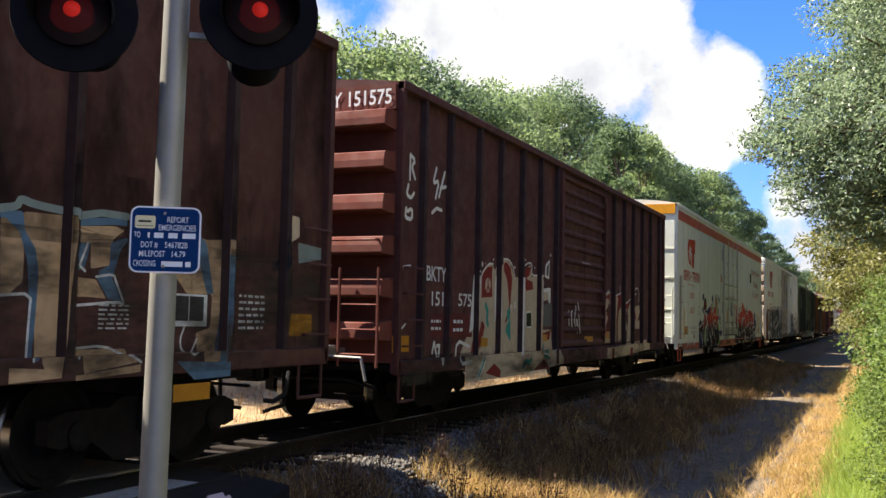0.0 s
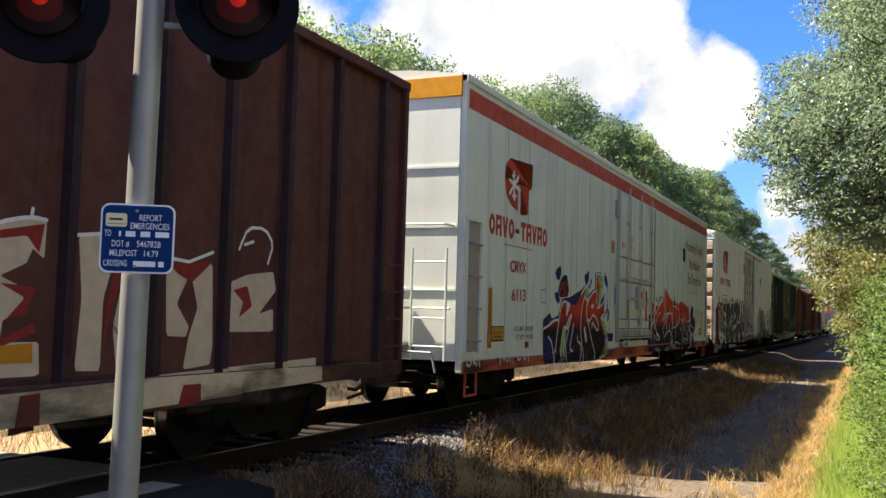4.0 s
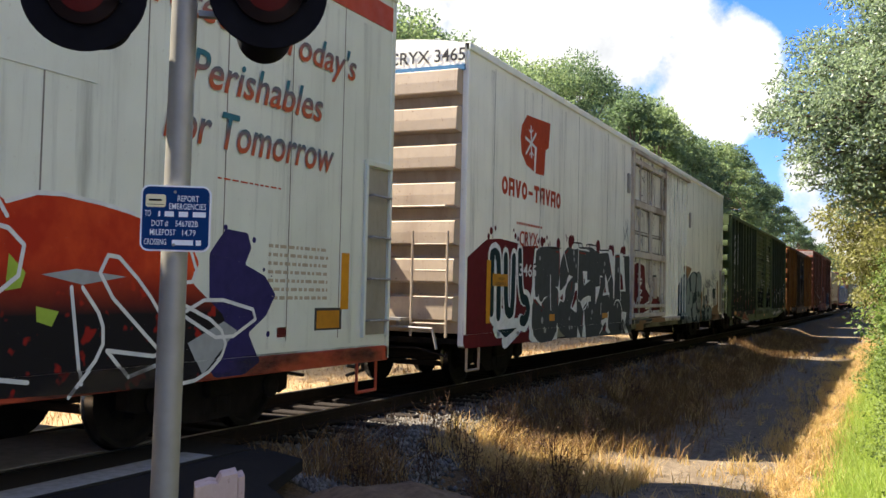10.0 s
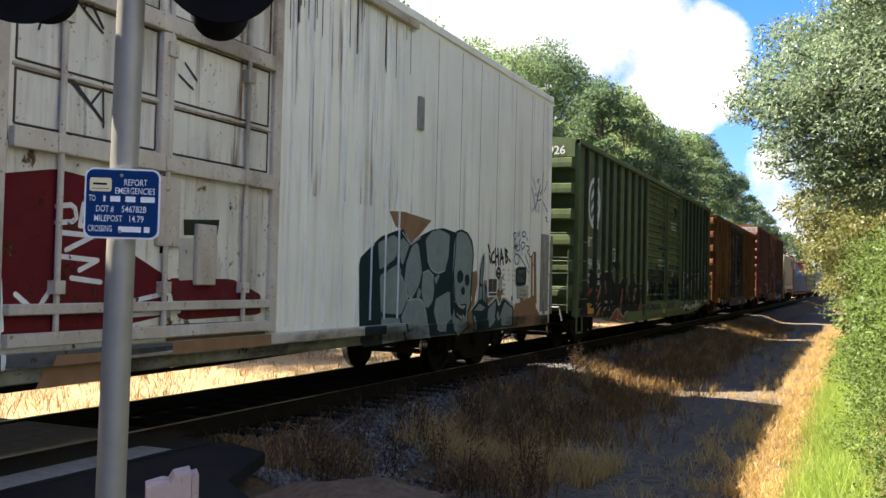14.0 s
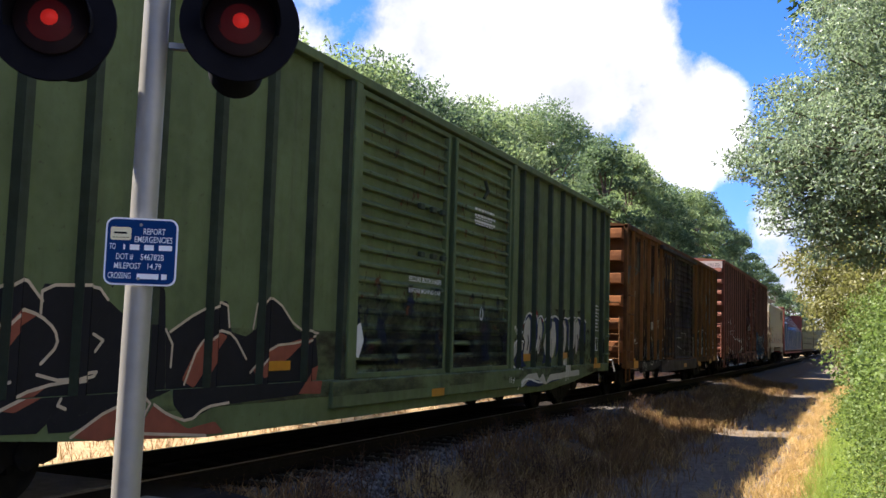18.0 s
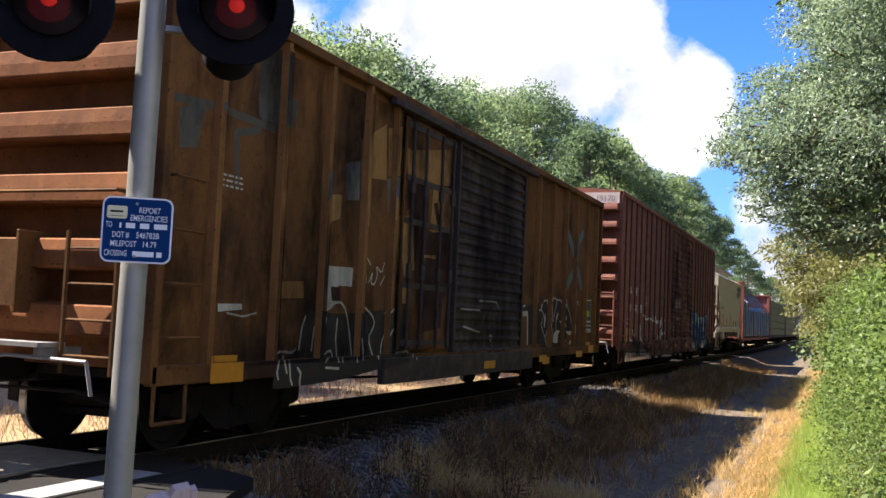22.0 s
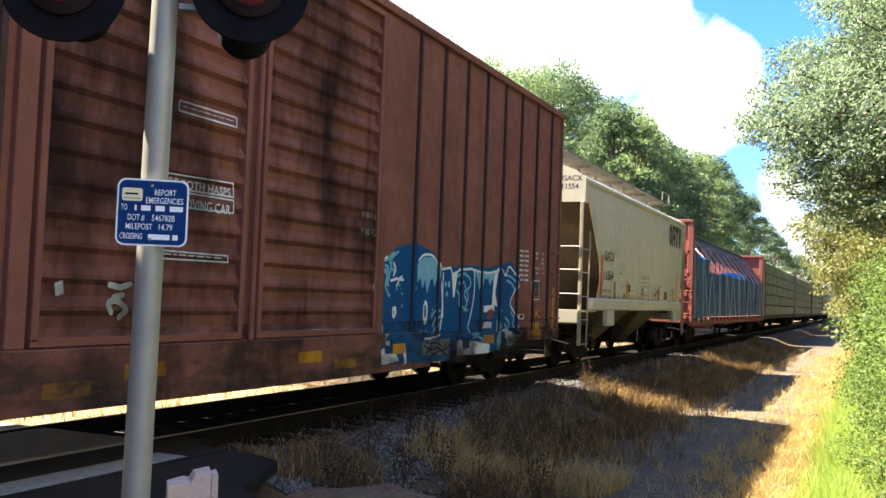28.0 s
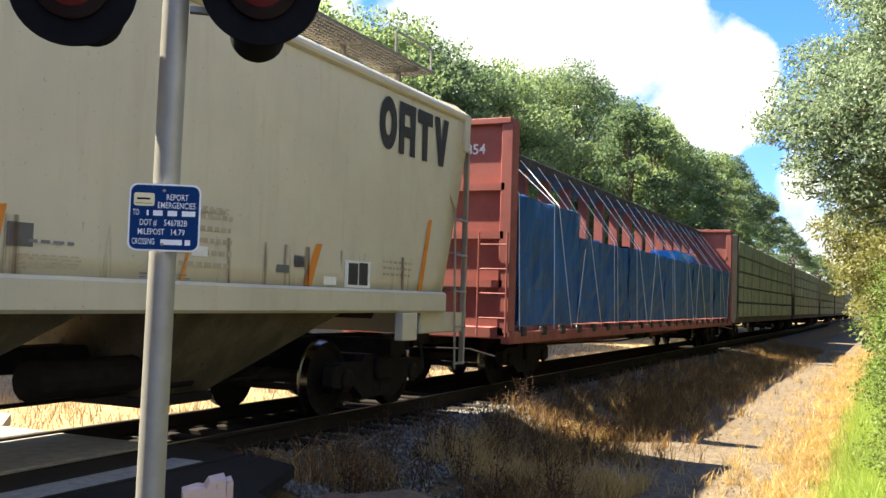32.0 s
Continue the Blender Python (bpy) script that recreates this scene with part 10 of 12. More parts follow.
paint(white, 'stone_spray', 4, fills=[[(19.02, 1.48), (19.03, 1.69), (19.1, 1.85), (19.14, 1.87), (19.12, 1.72), (19.09, 1.44)],
    [(19, 1.41), (19.09, 1.43), (19.1, 1.22), (18.97, 1.2)],
    [(19.16, 1.2), (19.12, 1.4), (19.16, 1.43), (19.23, 1.4), (19.22, 1.18)],
    [(19.26, 1.17), (19.27, 1.36), (19.32, 1.31), (19.3, 1.15)],
    [(18.77, 1.04), (18.99, 1.15), (19.26, 1.08), (19.13, 1.03), (18.87, 1.04)],
    [(18.75, 0.98), (18.84, 0.94), (18.88, 0.73), (18.79, 0.73)],
    [(19.41, 1.06), (19.75, 1.19), (19.75, 1.05), (19.69, 0.84), (19.44, 0.74), (19.37, 0.96)],
    [(19.98, 0.94), (20.19, 1.16), (20.61, 1.04), (20.55, 0.75), (20.02, 0.76)],
    [(19.79, 0.94), (19.87, 1.02), (19.95, 0.89), (19.85, 0.84)]], label='grey-green sprayed bones and stones')
paint(white, 'bone_spray', 2, strokes=[[(18.95, 1.21), (18.95, 1.43), (18.97, 1.69), (19.07, 1.9), (19.19, 1.96), (19.24, 1.48)],
    [(19.41, 1.11), (19.76, 1.27), (19.89, 1.12), (20.14, 1.24), (20.72, 1.07)],
    [(18.64, 1.05), (18.94, 1.22)]], width=0.03)
paint(white, 'black_paint', 6, strokes=[[(19.33, 2.09), (19.41, 1.98)],
    [(19.4, 1.91), (19.46, 1.81)],
    [(19.59, 1.99), (19.48, 1.92), (19.53, 1.8), (19.65, 1.83)],
    [(19.66, 2.04), (19.71, 1.78)],
    [(19.78, 2.04), (19.84, 1.79)],
    [(19.68, 1.91), (19.82, 1.93)],
    [(19.91, 1.79), (19.95, 2.04), (20.07, 1.8)],
    [(19.93, 1.89), (20.07, 1.9)],
    [(20.15, 2.06), (20.2, 1.82)],
    [(20.15, 2.04), (20.28, 2.02), (20.19, 1.95), (20.33, 1.9), (20.2, 1.82)],
    [(20.38, 1.88), (20.42, 1.85)]], width=0.05)
paint(white, 'black_paint', 6, strokes=[[(19.73, 1.63), (19.78, 1.7), (19.85, 1.73), (19.91, 1.71), (19.96, 1.64), (19.92, 1.59), (19.85, 1.56), (19.78, 1.59)]], width=0.05, closed=True)
paint(white, 'black_paint', 6, strokes=[[(19.75, 1.63), (19.94, 1.64)]], width=0.05)
paint(white, 'blue_ink_spray', 6, strokes=[[(20.54, 2.29), (20.59, 2.36), (20.71, 2.35), (20.69, 2.26), (20.63, 2.23)],
    [(20.62, 2.3), (20.67, 1.96)],
    [(20.72, 2.2), (20.76, 2.04), (20.83, 2.06)],
    [(20.74, 2.13), (20.81, 2.14)],
    [(20.93, 2.26), (20.85, 2.18), (20.95, 2.13), (20.89, 2.05)],
    [(21.05, 1.98), (21, 2.21), (21.19, 2.21), (21.19, 2.14), (21.04, 2.08)],
    [(20.63, 1.92), (20.71, 2), (20.9, 1.97), (20.88, 1.82), (20.7, 1.81), (20.63, 1.92)],
    [(20.9, 1.97), (21.23, 1.8), (21.48, 1.65), (21.47, 1.77), (21.21, 2)],
    [(21.27, 2.16), (21.47, 2.15), (21.41, 2.07), (21.31, 2.06), (21.56, 1.94), (21.72, 2.07), (21.78, 1.91), (21.68, 1.78)],
    [(20.8, 2.38), (20.82, 2.32)],
    [(20.87, 2.39), (20.88, 2.33)],
    [(21.02, 2.37), (21.11, 2.41), (21.23, 2.39), (21.22, 2.33), (21.09, 2.3), (21.02, 2.37)],
    [(21.29, 2.3), (21.36, 2.26)]], width=0.022, label='blue scrawled tag')
paint(white, 'black_paint', 6, strokes=[[(21.61, 3.41), (21.75, 3.23)],
    [(22.22, 3.62), (22.17, 3.31), (22.13, 3.19)],
    [(22.5, 3.46), (22.32, 3.25)],
    [(21.59, 2.81), (21.83, 2.97)],
    [(22.21, 3.03), (22.52, 2.86)],
    [(21.97, 2.97), (21.98, 2.81)],
    [(21.84, 3.08), (21.83, 3.18), (21.94, 3.09), (21.93, 3.2)],
    [(21.98, 3.21), (22.06, 3.15), (22.1, 3.23)],
    [(21.86, 3.02), (22.09, 3.06)],
    [(21.85, 3.4), (21.92, 3.44), (21.98, 3.41), (21.91, 3.35), (21.85, 3.4)],
    [(22.4, 2.74), (22.52, 2.77), (22.45, 2.68), (22.58, 2.67)],
    [(21.72, 3.14), (21.77, 3.11)]], width=0.022, label='black scrawled star')
paint(white, 'white_paint', 6, fills=[rect(19.35, 19.79, 1.25, 1.56)])
paint(white, 'black_paint', 7, fills=[rect(19.38, 19.57, 1.33, 1.54)])
paint(white, 'black_paint', 7, fills=[rect(19.58, 19.76, 1.33, 1.54)])
paint(white, 'black_paint', 7, fills=[rect(19.4, 19.77, 1.27, 1.31)])
paint(white, 'bone_spray', 5, fills=[rect(19.86, 20.04, 1.37, 1.58)])
paint(white, 'dark_teal_spray', 6, fills=[[(20.72, 1.74), (20.98, 1.77), (21.29, 1.77), (21.33, 1.61), (21.29, 1.45), (21.01, 1.43), (20.75, 1.44)]])
paint(white, 'slate_spray', 7, fills=[[(20.82, 1.7), (21.22, 1.72), (21.23, 1.5), (20.83, 1.5)]])
paint(white, 'dark_teal_spray', 8, strokes=[[(20.86, 1.67), (20.92, 1.6), (20.96, 1.67)],
    [(20.92, 1.6), (20.91, 1.52)],
    [(20.98, 1.53), (21, 1.67), (21.06, 1.58), (21.1, 1.67), (21.12, 1.53)],
    [(21.22, 1.68), (21.14, 1.67), (21.15, 1.54), (21.23, 1.54)],
    [(21.14, 1.6), (21.21, 1.61)]], width=0.03)
paint(white, 'black_paint', 6, fills=[[(20.81, 1.43), (21.42, 1.44), (21.41, 1.2), (20.82, 1.21)]])
paint(white, 'bone_spray', 7, fills=[[(20.83, 1.42), (21.4, 1.43), (21.39, 1.21), (20.84, 1.22)]])
paint(white, 'yellow_patch', 6, fills=[[(21.57, 1.99), (21.67, 2), (21.71, 1.02), (21.6, 1.04)]])
paint(white, 'brown_grime', 2, fills=[[(20.37, 0.71), (20.43, 0.92), (20.68, 1.02), (20.76, 1.13), (21.03, 1.13), (21.28, 1.18), (21.55, 1.22), (21.71, 1.05), (21.94, 0.95), (21.96, 0.72)]])
letters(white, 'EXH', 19.8, 1.68, 0.04, MAT['black_paint'], fit=0.12)
letters(white, '17-0', 20.02, 1.68, 0.04, MAT['black_paint'], fit=0.12)
letters(white, 'EXW', 19.81, 1.6, 0.04, MAT['black_paint'], fit=0.11)
letters(white, '10-7', 20.03, 1.6, 0.04, MAT['black_paint'], fit=0.12)
letters(white, 'EW', 19.81, 1.52, 0.04, MAT['black_paint'], fit=0.08)
letters(white, '9-5', 20.06, 1.52, 0.04, MAT['black_paint'], fit=0.1)
letters(white, 'IL', 19.82, 1.44, 0.03, MAT['black_paint'], fit=0.08)
letters(white, '67-8', 20.04, 1.43, 0.04, MAT['black_paint'], fit=0.12)
letters(white, 'IW', 19.83, 1.36, 0.04, MAT['black_paint'], fit=0.07)
letters(white, '9-0', 20.08, 1.35, 0.04, MAT['black_paint'], fit=0.09)
letters(white, 'IH', 19.83, 1.28, 0.04, MAT['black_paint'], fit=0.08)
letters(white, '11-0', 20.05, 1.27, 0.04, MAT['black_paint'], fit=0.13)
letters(white, '6854', 20.04, 1.19, 0.04, MAT['black_paint'], fit=0.14)
letters(white, 'W', 20.3, 1.68, 0.04, MAT['black_paint'], fit=0.05)
letters(white, '7-10', 20.54, 1.68, 0.04, MAT['black_paint'], fit=0.13)
letters(white, 'H', 20.31, 1.6, 0.03, MAT['black_paint'], fit=0.05)
letters(white, '15-11', 20.52, 1.59, 0.04, MAT['black_paint'], fit=0.16)
letters(white, 'H', 20.32, 1.52, 0.03, MAT['black_paint'], fit=0.05)
letters(white, '16-11', 20.53, 1.51, 0.03, MAT['black_paint'], fit=0.15)
letters(white, 'THIS CAR', 20.96, 1.33, 0.04, MAT['black_paint'], fit=0.3)
letters(white, 'EXCESS HEIGHT', 20.9, 1.25, 0.04, MAT['black_paint'], fit=0.44)
# green car
paint(green, 'white_paint', 1, strokes=[ellipse(1.62, 3.34, 0.50, 0.54, 26)], width=0.11, closed=True, label='round white tree emblem')
paint(green, 'white_paint', 1, fills=[[(1.62, 3.90), (1.80, 3.90), (1.82, 2.80), (1.62, 2.80)]])
for z in (3.62, 3.32, 3.02):
    paint(green, 'white_paint', 1, fills=[[(1.62, z + 0.12), (1.62, z - 0.04), (1.34, z - 0.24), (1.34, z - 0.10)], [(1.80, z + 0.12), (1.80, z - 0.04), (2.02, z - 0.22), (2.02, z - 0.08)]])
letters(green, 'IBT', 0.98, 2.33, 0.23, MAT['white_paint'], fit=0.44)
letters(green, '199', 0.93, 1.83, 0.24, MAT['white_paint'], fit=0.49)
letters(green, '26', 1.84, 1.83, 0.24, MAT['white_paint'], fit=0.34)
letters(green, 'LD LMT', 0.96, 1.64, 0.09, MAT['white_paint'], fit=0.33)
letters(green, 'LT WT', 0.96, 1.48, 0.1, MAT['white_paint'], fit=0.29)
paint(green, 'white_paint', 1, strokes=[[(3.51, 2.35), (3.76, 2.37), (3.78, 2.08), (3.52, 2.06)]], width=0.02, closed=True)
paint(green, 'black_spray', 2, fills=[[(0.19, 0.85), (0.66, 1.3), (0.92, 1.74), (1.08, 1.62), (1.08, 0.80), (0.32, 0.80)]], label='black angular graffiti')
paint(green, 'red_smear', 1, fills=[[(1.62, 1.74), (2.61, 1.9), (2.72, 1.76), (1.83, 1.57)]])
paint(green, 'black_spray', 2, fills=[[(0.89, 1.24), (1.23, 1.38), (1.2, 1.77), (1.53, 1.84), (1.7, 1.66), (1.81, 1.58), (2.34, 1.74), (2.54, 1.84), (2.73, 1.66), (2.77, 0.68), (1.43, 0.75), (1.26, 0.94), (0.91, 1)],
    [(2.7, 1.79), (3.29, 1.8), (3.41, 1.7), (3.73, 1.51), (3.97, 1.51), (4, 1.81), (4.11, 1.82), (4.18, 0.95), (4, 0.9), (3.01, 0.67), (2.77, 0.68)],
    [(3.39, 2.04), (4.09, 2.04), (4.09, 1.72), (3.92, 1.84), (3.56, 1.96), (3.45, 1.79)],
    [(4.14, 1.47), (4.23, 1.45), (4.58, 1.64), (5.02, 1.77), (5.11, 1.46), (5.35, 1.42), (5.53, 1.5), (5.54, 1.8), (5.89, 1.81), (6.29, 1.49), (6.69, 1.45), (6.77, 1.11), (6.38, 0.81), (4.79, 0.77), (4.39, 0.65), (4.19, 0.82)]], label='black angular graffiti')
paint(green, 'brown_red_spray', 3, fills=[[(0.85, 1.11), (1.06, 1.27), (1.34, 1.38), (2.01, 1.42), (1.61, 1.34), (1.35, 1.26), (0.99, 1.16)],
    [(1.9, 1.05), (2.19, 1.33), (2.49, 1.61), (2.69, 1.55), (2.46, 1.42), (2.29, 1.22), (2.04, 1.07)],
    [(1.62, 0.75), (1.81, 0.87), (2.05, 0.96), (1.94, 0.76)],
    [(2.11, 0.76), (2.28, 0.87), (2.29, 0.73)],
    [(2.32, 0.87), (2.73, 1.02), (2.88, 1.05), (2.69, 0.94), (2.46, 0.85)],
    [(3.01, 0.63), (3.42, 0.83), (3.88, 0.9), (3.66, 0.63), (3.33, 0.57)],
    [(3.72, 0.6), (3.94, 0.83), (4.13, 0.73), (4.4, 0.59), (4.8, 0.63), (4.95, 0.51), (3.79, 0.55)],
    [(4.39, 1.02), (4.61, 1.34), (4.87, 1.47), (5.05, 1.42), (4.82, 1.2), (4.57, 0.94)],
    [(5.5, 1.09), (5.83, 1.3), (6.3, 1.39), (6.56, 1.43), (6.14, 1.19), (5.58, 1)],
    [(6.25, 0.82), (6.5, 1.04), (6.77, 1.11), (6.7, 0.8)]], label='brick red shards in the graffiti')
paint(green, 'tan_spray', 4, strokes=[[(1.53, 1.83), (1.7, 1.68), (1.81, 1.58), (2.34, 1.74), (2.54, 1.84), (2.73, 1.66)],
    [(2.72, 1.57), (2.72, 1.78), (3.29, 1.81), (3.41, 1.7)],
    [(4.2, 1.45), (4.58, 1.64), (5.02, 1.77), (5.07, 1.51)],
    [(5.47, 1.5), (5.54, 1.81), (5.89, 1.82), (6.29, 1.51), (6.74, 1.47)],
    [(0.85, 1.12), (0.97, 1.27)],
    [(1.61, 1.33), (1.98, 1.34), (2.01, 1.31), (1.87, 1.12), (1.6, 1.03), (1.37, 0.98)],
    [(1.9, 1.05), (2.19, 1.33), (2.52, 1.6), (2.72, 1.55), (2.87, 1.45), (2.91, 1.33), (2.75, 1.19)],
    [(1.62, 0.75), (1.82, 0.88), (2.05, 0.96), (2.4, 1.07)],
    [(2.32, 0.87), (2.73, 1.02), (3.29, 1.07), (3.34, 1.13), (2.98, 1.05), (2.72, 1.11)],
    [(3.01, 0.63), (3.42, 0.83), (3.94, 0.91), (3.72, 0.6)],
    [(3.94, 0.83), (4.13, 0.73), (4.42, 0.65), (4.65, 0.77), (5, 0.79)],
    [(4.14, 1.47), (4.24, 1.34), (4.23, 1.14)],
    [(4.43, 0.98), (4.61, 1.34), (4.9, 1.48), (5.14, 1.44), (5.37, 1.2)],
    [(5.45, 1.06), (5.83, 1.33), (6.34, 1.36), (6.69, 1.44)],
    [(2.89, 0.93), (2.86, 0.88), (2.94, 0.85)],
    [(3.27, 1.42), (3.38, 1.37), (3.3, 1.28)],
    [(3.66, 0.61), (4.67, 0.51)]], width=0.026, label='tan outlines')
letters(green, '209700', 1.8, 1.62, 0.12, MAT['white_paint'], fit=0.4)
letters(green, '76300', 1.88, 1.46, 0.12, MAT['white_paint'], fit=0.32)
letters(green, 'PLATE', 3.59, 2.25, 0.06, MAT['white_paint'], fit=0.2)
letters(green, 'E', 3.65, 2.13, 0.12, MAT['white_paint'], fit=0.08)
paint(green, 'yellow', 6, fills=[rect(0.85, 1.39, 0.82, 1.05)])
paint(green, 'yellow', 6, fills=[rect(5.68, 6.18, 1.07, 1.17)])
paint(green, 'yellow', 9, fills=[rect(9.64, 10.08, 0.63, 0.74)])
paint(green, 'red_smear', 2, fills=[[(13.34, 1.85), (15.16, 2.06), (18.35, 2.1), (18.85, 1), (16.28, 0.78), (13.44, 1.19)]], label='dark red mist behind the letters')
paint(green, 'blue_spray', 3, fills=[[(13.97, 1.81), (14.19, 1.95), (14.44, 1.9), (14.53, 1.64), (14.48, 1.41), (14.37, 1.23), (14.2, 1.17), (14.34, 1.52), (14.27, 1.8), (14.15, 1.84), (14.03, 1.73)],
    [(13.7, 1.45), (13.82, 1.53), (13.9, 1.4), (13.7, 1.24), (13.93, 1.08), (14.17, 0.96), (13.54, 0.97), (13.44, 1.09), (13.6, 1.19)],
    [(14.81, 1.88), (15.06, 1.88), (15.2, 1.67), (15, 1.41), (14.91, 1.51), (15, 1.78)],
    [(15.16, 1.85), (15.4, 1.94), (15.61, 1.87), (15.44, 1.55), (15.26, 1.3), (15.08, 0.99), (15.58, 1.04), (15.47, 1.24), (15.64, 1.62)],
    [(15.75, 1.88), (16.09, 1.94), (16.23, 1.71), (16.12, 1.24), (15.96, 1.1), (16.01, 1.57)],
    [(16.54, 1.94), (16.81, 1.87), (16.96, 1.59), (16.87, 1.3), (16.75, 1.59)],
    [(17.57, 1.96), (17.91, 1.86), (18.05, 1.55), (17.89, 1.38), (17.69, 1.61)],
    [(13.49, 0.68), (13.94, 0.8), (14.35, 0.8), (14.87, 0.65), (15.53, 0.73), (16.28, 0.72), (15.19, 0.64), (14.67, 0.58), (13.92, 0.61)]], label='dark blue and bone graffiti letters')
paint(green, 'bone_spray', 4, fills=[[(14.02, 1.77), (14.2, 1.87), (14.33, 1.8), (14.33, 1.41), (14.26, 1.17), (13.92, 1.15), (13.85, 1.35), (13.95, 1.56)],
    [(13.42, 1.39), (13.62, 1.44), (13.69, 1.3), (13.54, 1.19), (13.4, 1.08), (13.45, 0.96), (13.37, 1.09)],
    [(14.82, 1.82), (14.95, 1.88), (15.07, 1.66), (14.91, 1.23), (14.81, 1.17), (14.7, 1.36)],
    [(15.34, 1.67), (15.66, 1.81), (15.88, 1.82), (15.98, 1.44), (15.82, 1.16), (15.59, 1.04), (15.25, 1.17), (15.14, 1.36)],
    [(16.38, 1.78), (16.55, 1.88), (16.71, 1.72), (16.69, 1.31), (16.51, 1.16)],
    [(16.91, 1.79), (17.05, 1.91), (17.19, 1.74), (17.02, 1.31), (16.88, 1.23)],
    [(17.37, 1.81), (17.58, 1.89), (17.74, 1.76), (17.64, 1.3), (17.44, 1.15)],
    [(13.45, 0.72), (13.81, 0.83), (14.35, 0.85), (14.5, 0.73), (14.74, 0.83), (14.93, 0.65), (15.17, 0.8), (16.27, 0.81), (17.45, 0.84), (17.46, 0.72), (16.29, 0.7), (15.3, 0.68), (14.87, 0.61), (14.46, 0.71), (13.9, 0.74), (13.52, 0.6)],
    [(16.45, 1.04), (16.78, 1.09), (16.79, 0.72), (16.42, 0.7)]])
paint(green, 'black_spray', 5, strokes=[[(13.94, 1.24), (14.01, 1.4), (13.93, 1.48)],
    [(14.16, 1.27), (14.24, 1.41), (14.19, 1.52)],
    [(14.86, 1.24), (14.95, 1.42), (14.89, 1.51)],
    [(15.47, 1.24), (15.63, 1.43), (15.54, 1.52)],
    [(16.64, 1.24), (16.74, 1.45)],
    [(17.57, 1.24), (17.62, 1.46), (17.53, 1.57)],
    [(13.53, 1.14), (13.58, 1.03), (13.5, 0.98)]], width=0.05)
paint(green, 'white_spray', 6, strokes=[[(13.94, 1.74), (14.1, 1.9), (14.29, 1.95), (14.47, 1.88), (14.54, 1.64), (14.48, 1.41), (14.39, 1.23)],
    [(14.72, 1.69), (14.81, 1.88), (14.97, 1.92), (15.14, 1.82)],
    [(15.22, 1.84), (15.46, 1.95), (15.65, 1.87), (15.83, 1.94), (16.12, 1.9), (16.25, 1.71)],
    [(16.34, 1.83), (16.57, 1.93), (16.81, 1.89), (16.98, 1.95), (17.21, 1.89)],
    [(17.34, 1.84), (17.57, 1.97), (17.9, 1.89), (18.07, 1.62)],
    [(13.37, 1.13), (13.43, 1.34), (13.58, 1.44), (13.72, 1.4)],
    [(13.45, 0.57), (13.57, 0.74), (13.95, 0.75), (14.41, 0.67), (14.68, 0.66)],
    [(13.36, 1.09), (13.4, 0.99), (13.55, 0.93)],
    [(16.46, 1), (16.45, 0.63)],
    [(16.6, 1.02), (16.59, 0.66)],
    [(13.37, 1.72), (13.42, 1.6), (13.47, 1.7), (13.52, 1.58)],
    [(13.56, 1.63), (13.63, 1.58), (13.58, 1.55)]], width=0.03)
paint(green, 'red_spray', 3, dots=[(13.72, 1.69, 0.05), (14.43, 1.92, 0.07), (15.07, 1.84, 0.05), (13.74, 1.48, 0.04)])
paint(green, 'yellow', 6, fills=[rect(13.79, 14.36, 1.06, 1.19)])
paint(green, 'yellow', 6, fills=[rect(16.29, 16.8, 1.08, 1.2)])
paint(green, 'yellow', 6, fills=[rect(18.67, 19.26, 0.84, 1.07)])
fine_print(green, 18.76, 19.33, 1.66, 2.3, 8, 'white_paint', 6, 31)
paint(green, 'white_paint', 6, strokes=[[(18.77, 1.52), (19.27, 1.52), (19.29, 1.24), (18.8, 1.24)]], width=0.02, closed=True)
paint(green, 'white_spray', 6, strokes=[[(12.85, 0.81), (12.88, 0.72)],
    [(12.94, 0.8), (12.95, 0.71)],
    [(13.01, 0.76), (13.07, 0.75)],
    [(13.11, 0.79), (13.06, 0.7)]], width=0.02)
letters(green, 'SECURE BOTH HASPS', 8.86, 2.2, 0.07, MAT['white_paint'], fit=1.08, door=True)
letters(green, 'BEFORE MOVING CAR', 8.86, 2.05, 0.06, MAT['white_paint'], fit=1.06, door=True)
fine_print(green, 11.27, 12.17, 3.26, 3.55, 3, 'white_paint', 14, 32)
fine_print(green, 11.3, 12.07, 3.24, 3.38, 3, 'white_paint', 14, 33)
paint(green, 'black_smear', 9, fills=[rect(7.5, 12.95, 0.98, 1.95)], label='black smears of old graffiti on the doors')
paint(green, 'blue_smear', 10, fills=[rect(7.5, 12.95, 1.1, 2.15)], label='faded dark blue smears')
paint(green, 'red_smear', 11, fills=[rect(7.5, 12.95, 1.0, 1.7)], label='faded dark red smears')
paint(green, 'rust_spots', 12, fills=[rect(7.5, 12.95, 1.6, 4.4)], label='scabs of rust on the door ribs')
paint(green, 'foot_grime', 1, fills=[rect(0.1, 20.0, 0.76, 1.5)], label='grime along the foot of the side')
paint(green, 'white_spray', 6, fills=[[(7.42, 1.50), (7.62, 1.62), (7.72, 1.40), (7.60, 1.18), (7.44, 1.24)]])
paint(green, 'white_spray', 13, strokes=[[(11.62, 1.92), (11.58, 1.78), (11.68, 1.74), (11.74, 1.86), (11.66, 1.94)]], width=0.03)
for y in (9.1, 9.5, 9.85):
    part("door_catch", Shape().box(HALF - 0.01, HALF + 0.05, y, y + 0.14, 3.2, 3.28, 0.01).box(HALF - 0.01, HALF + 0.05, y + 0.05, y + 0.19, 2.55, 2.62, 0.01), P_GREENPOST, green)
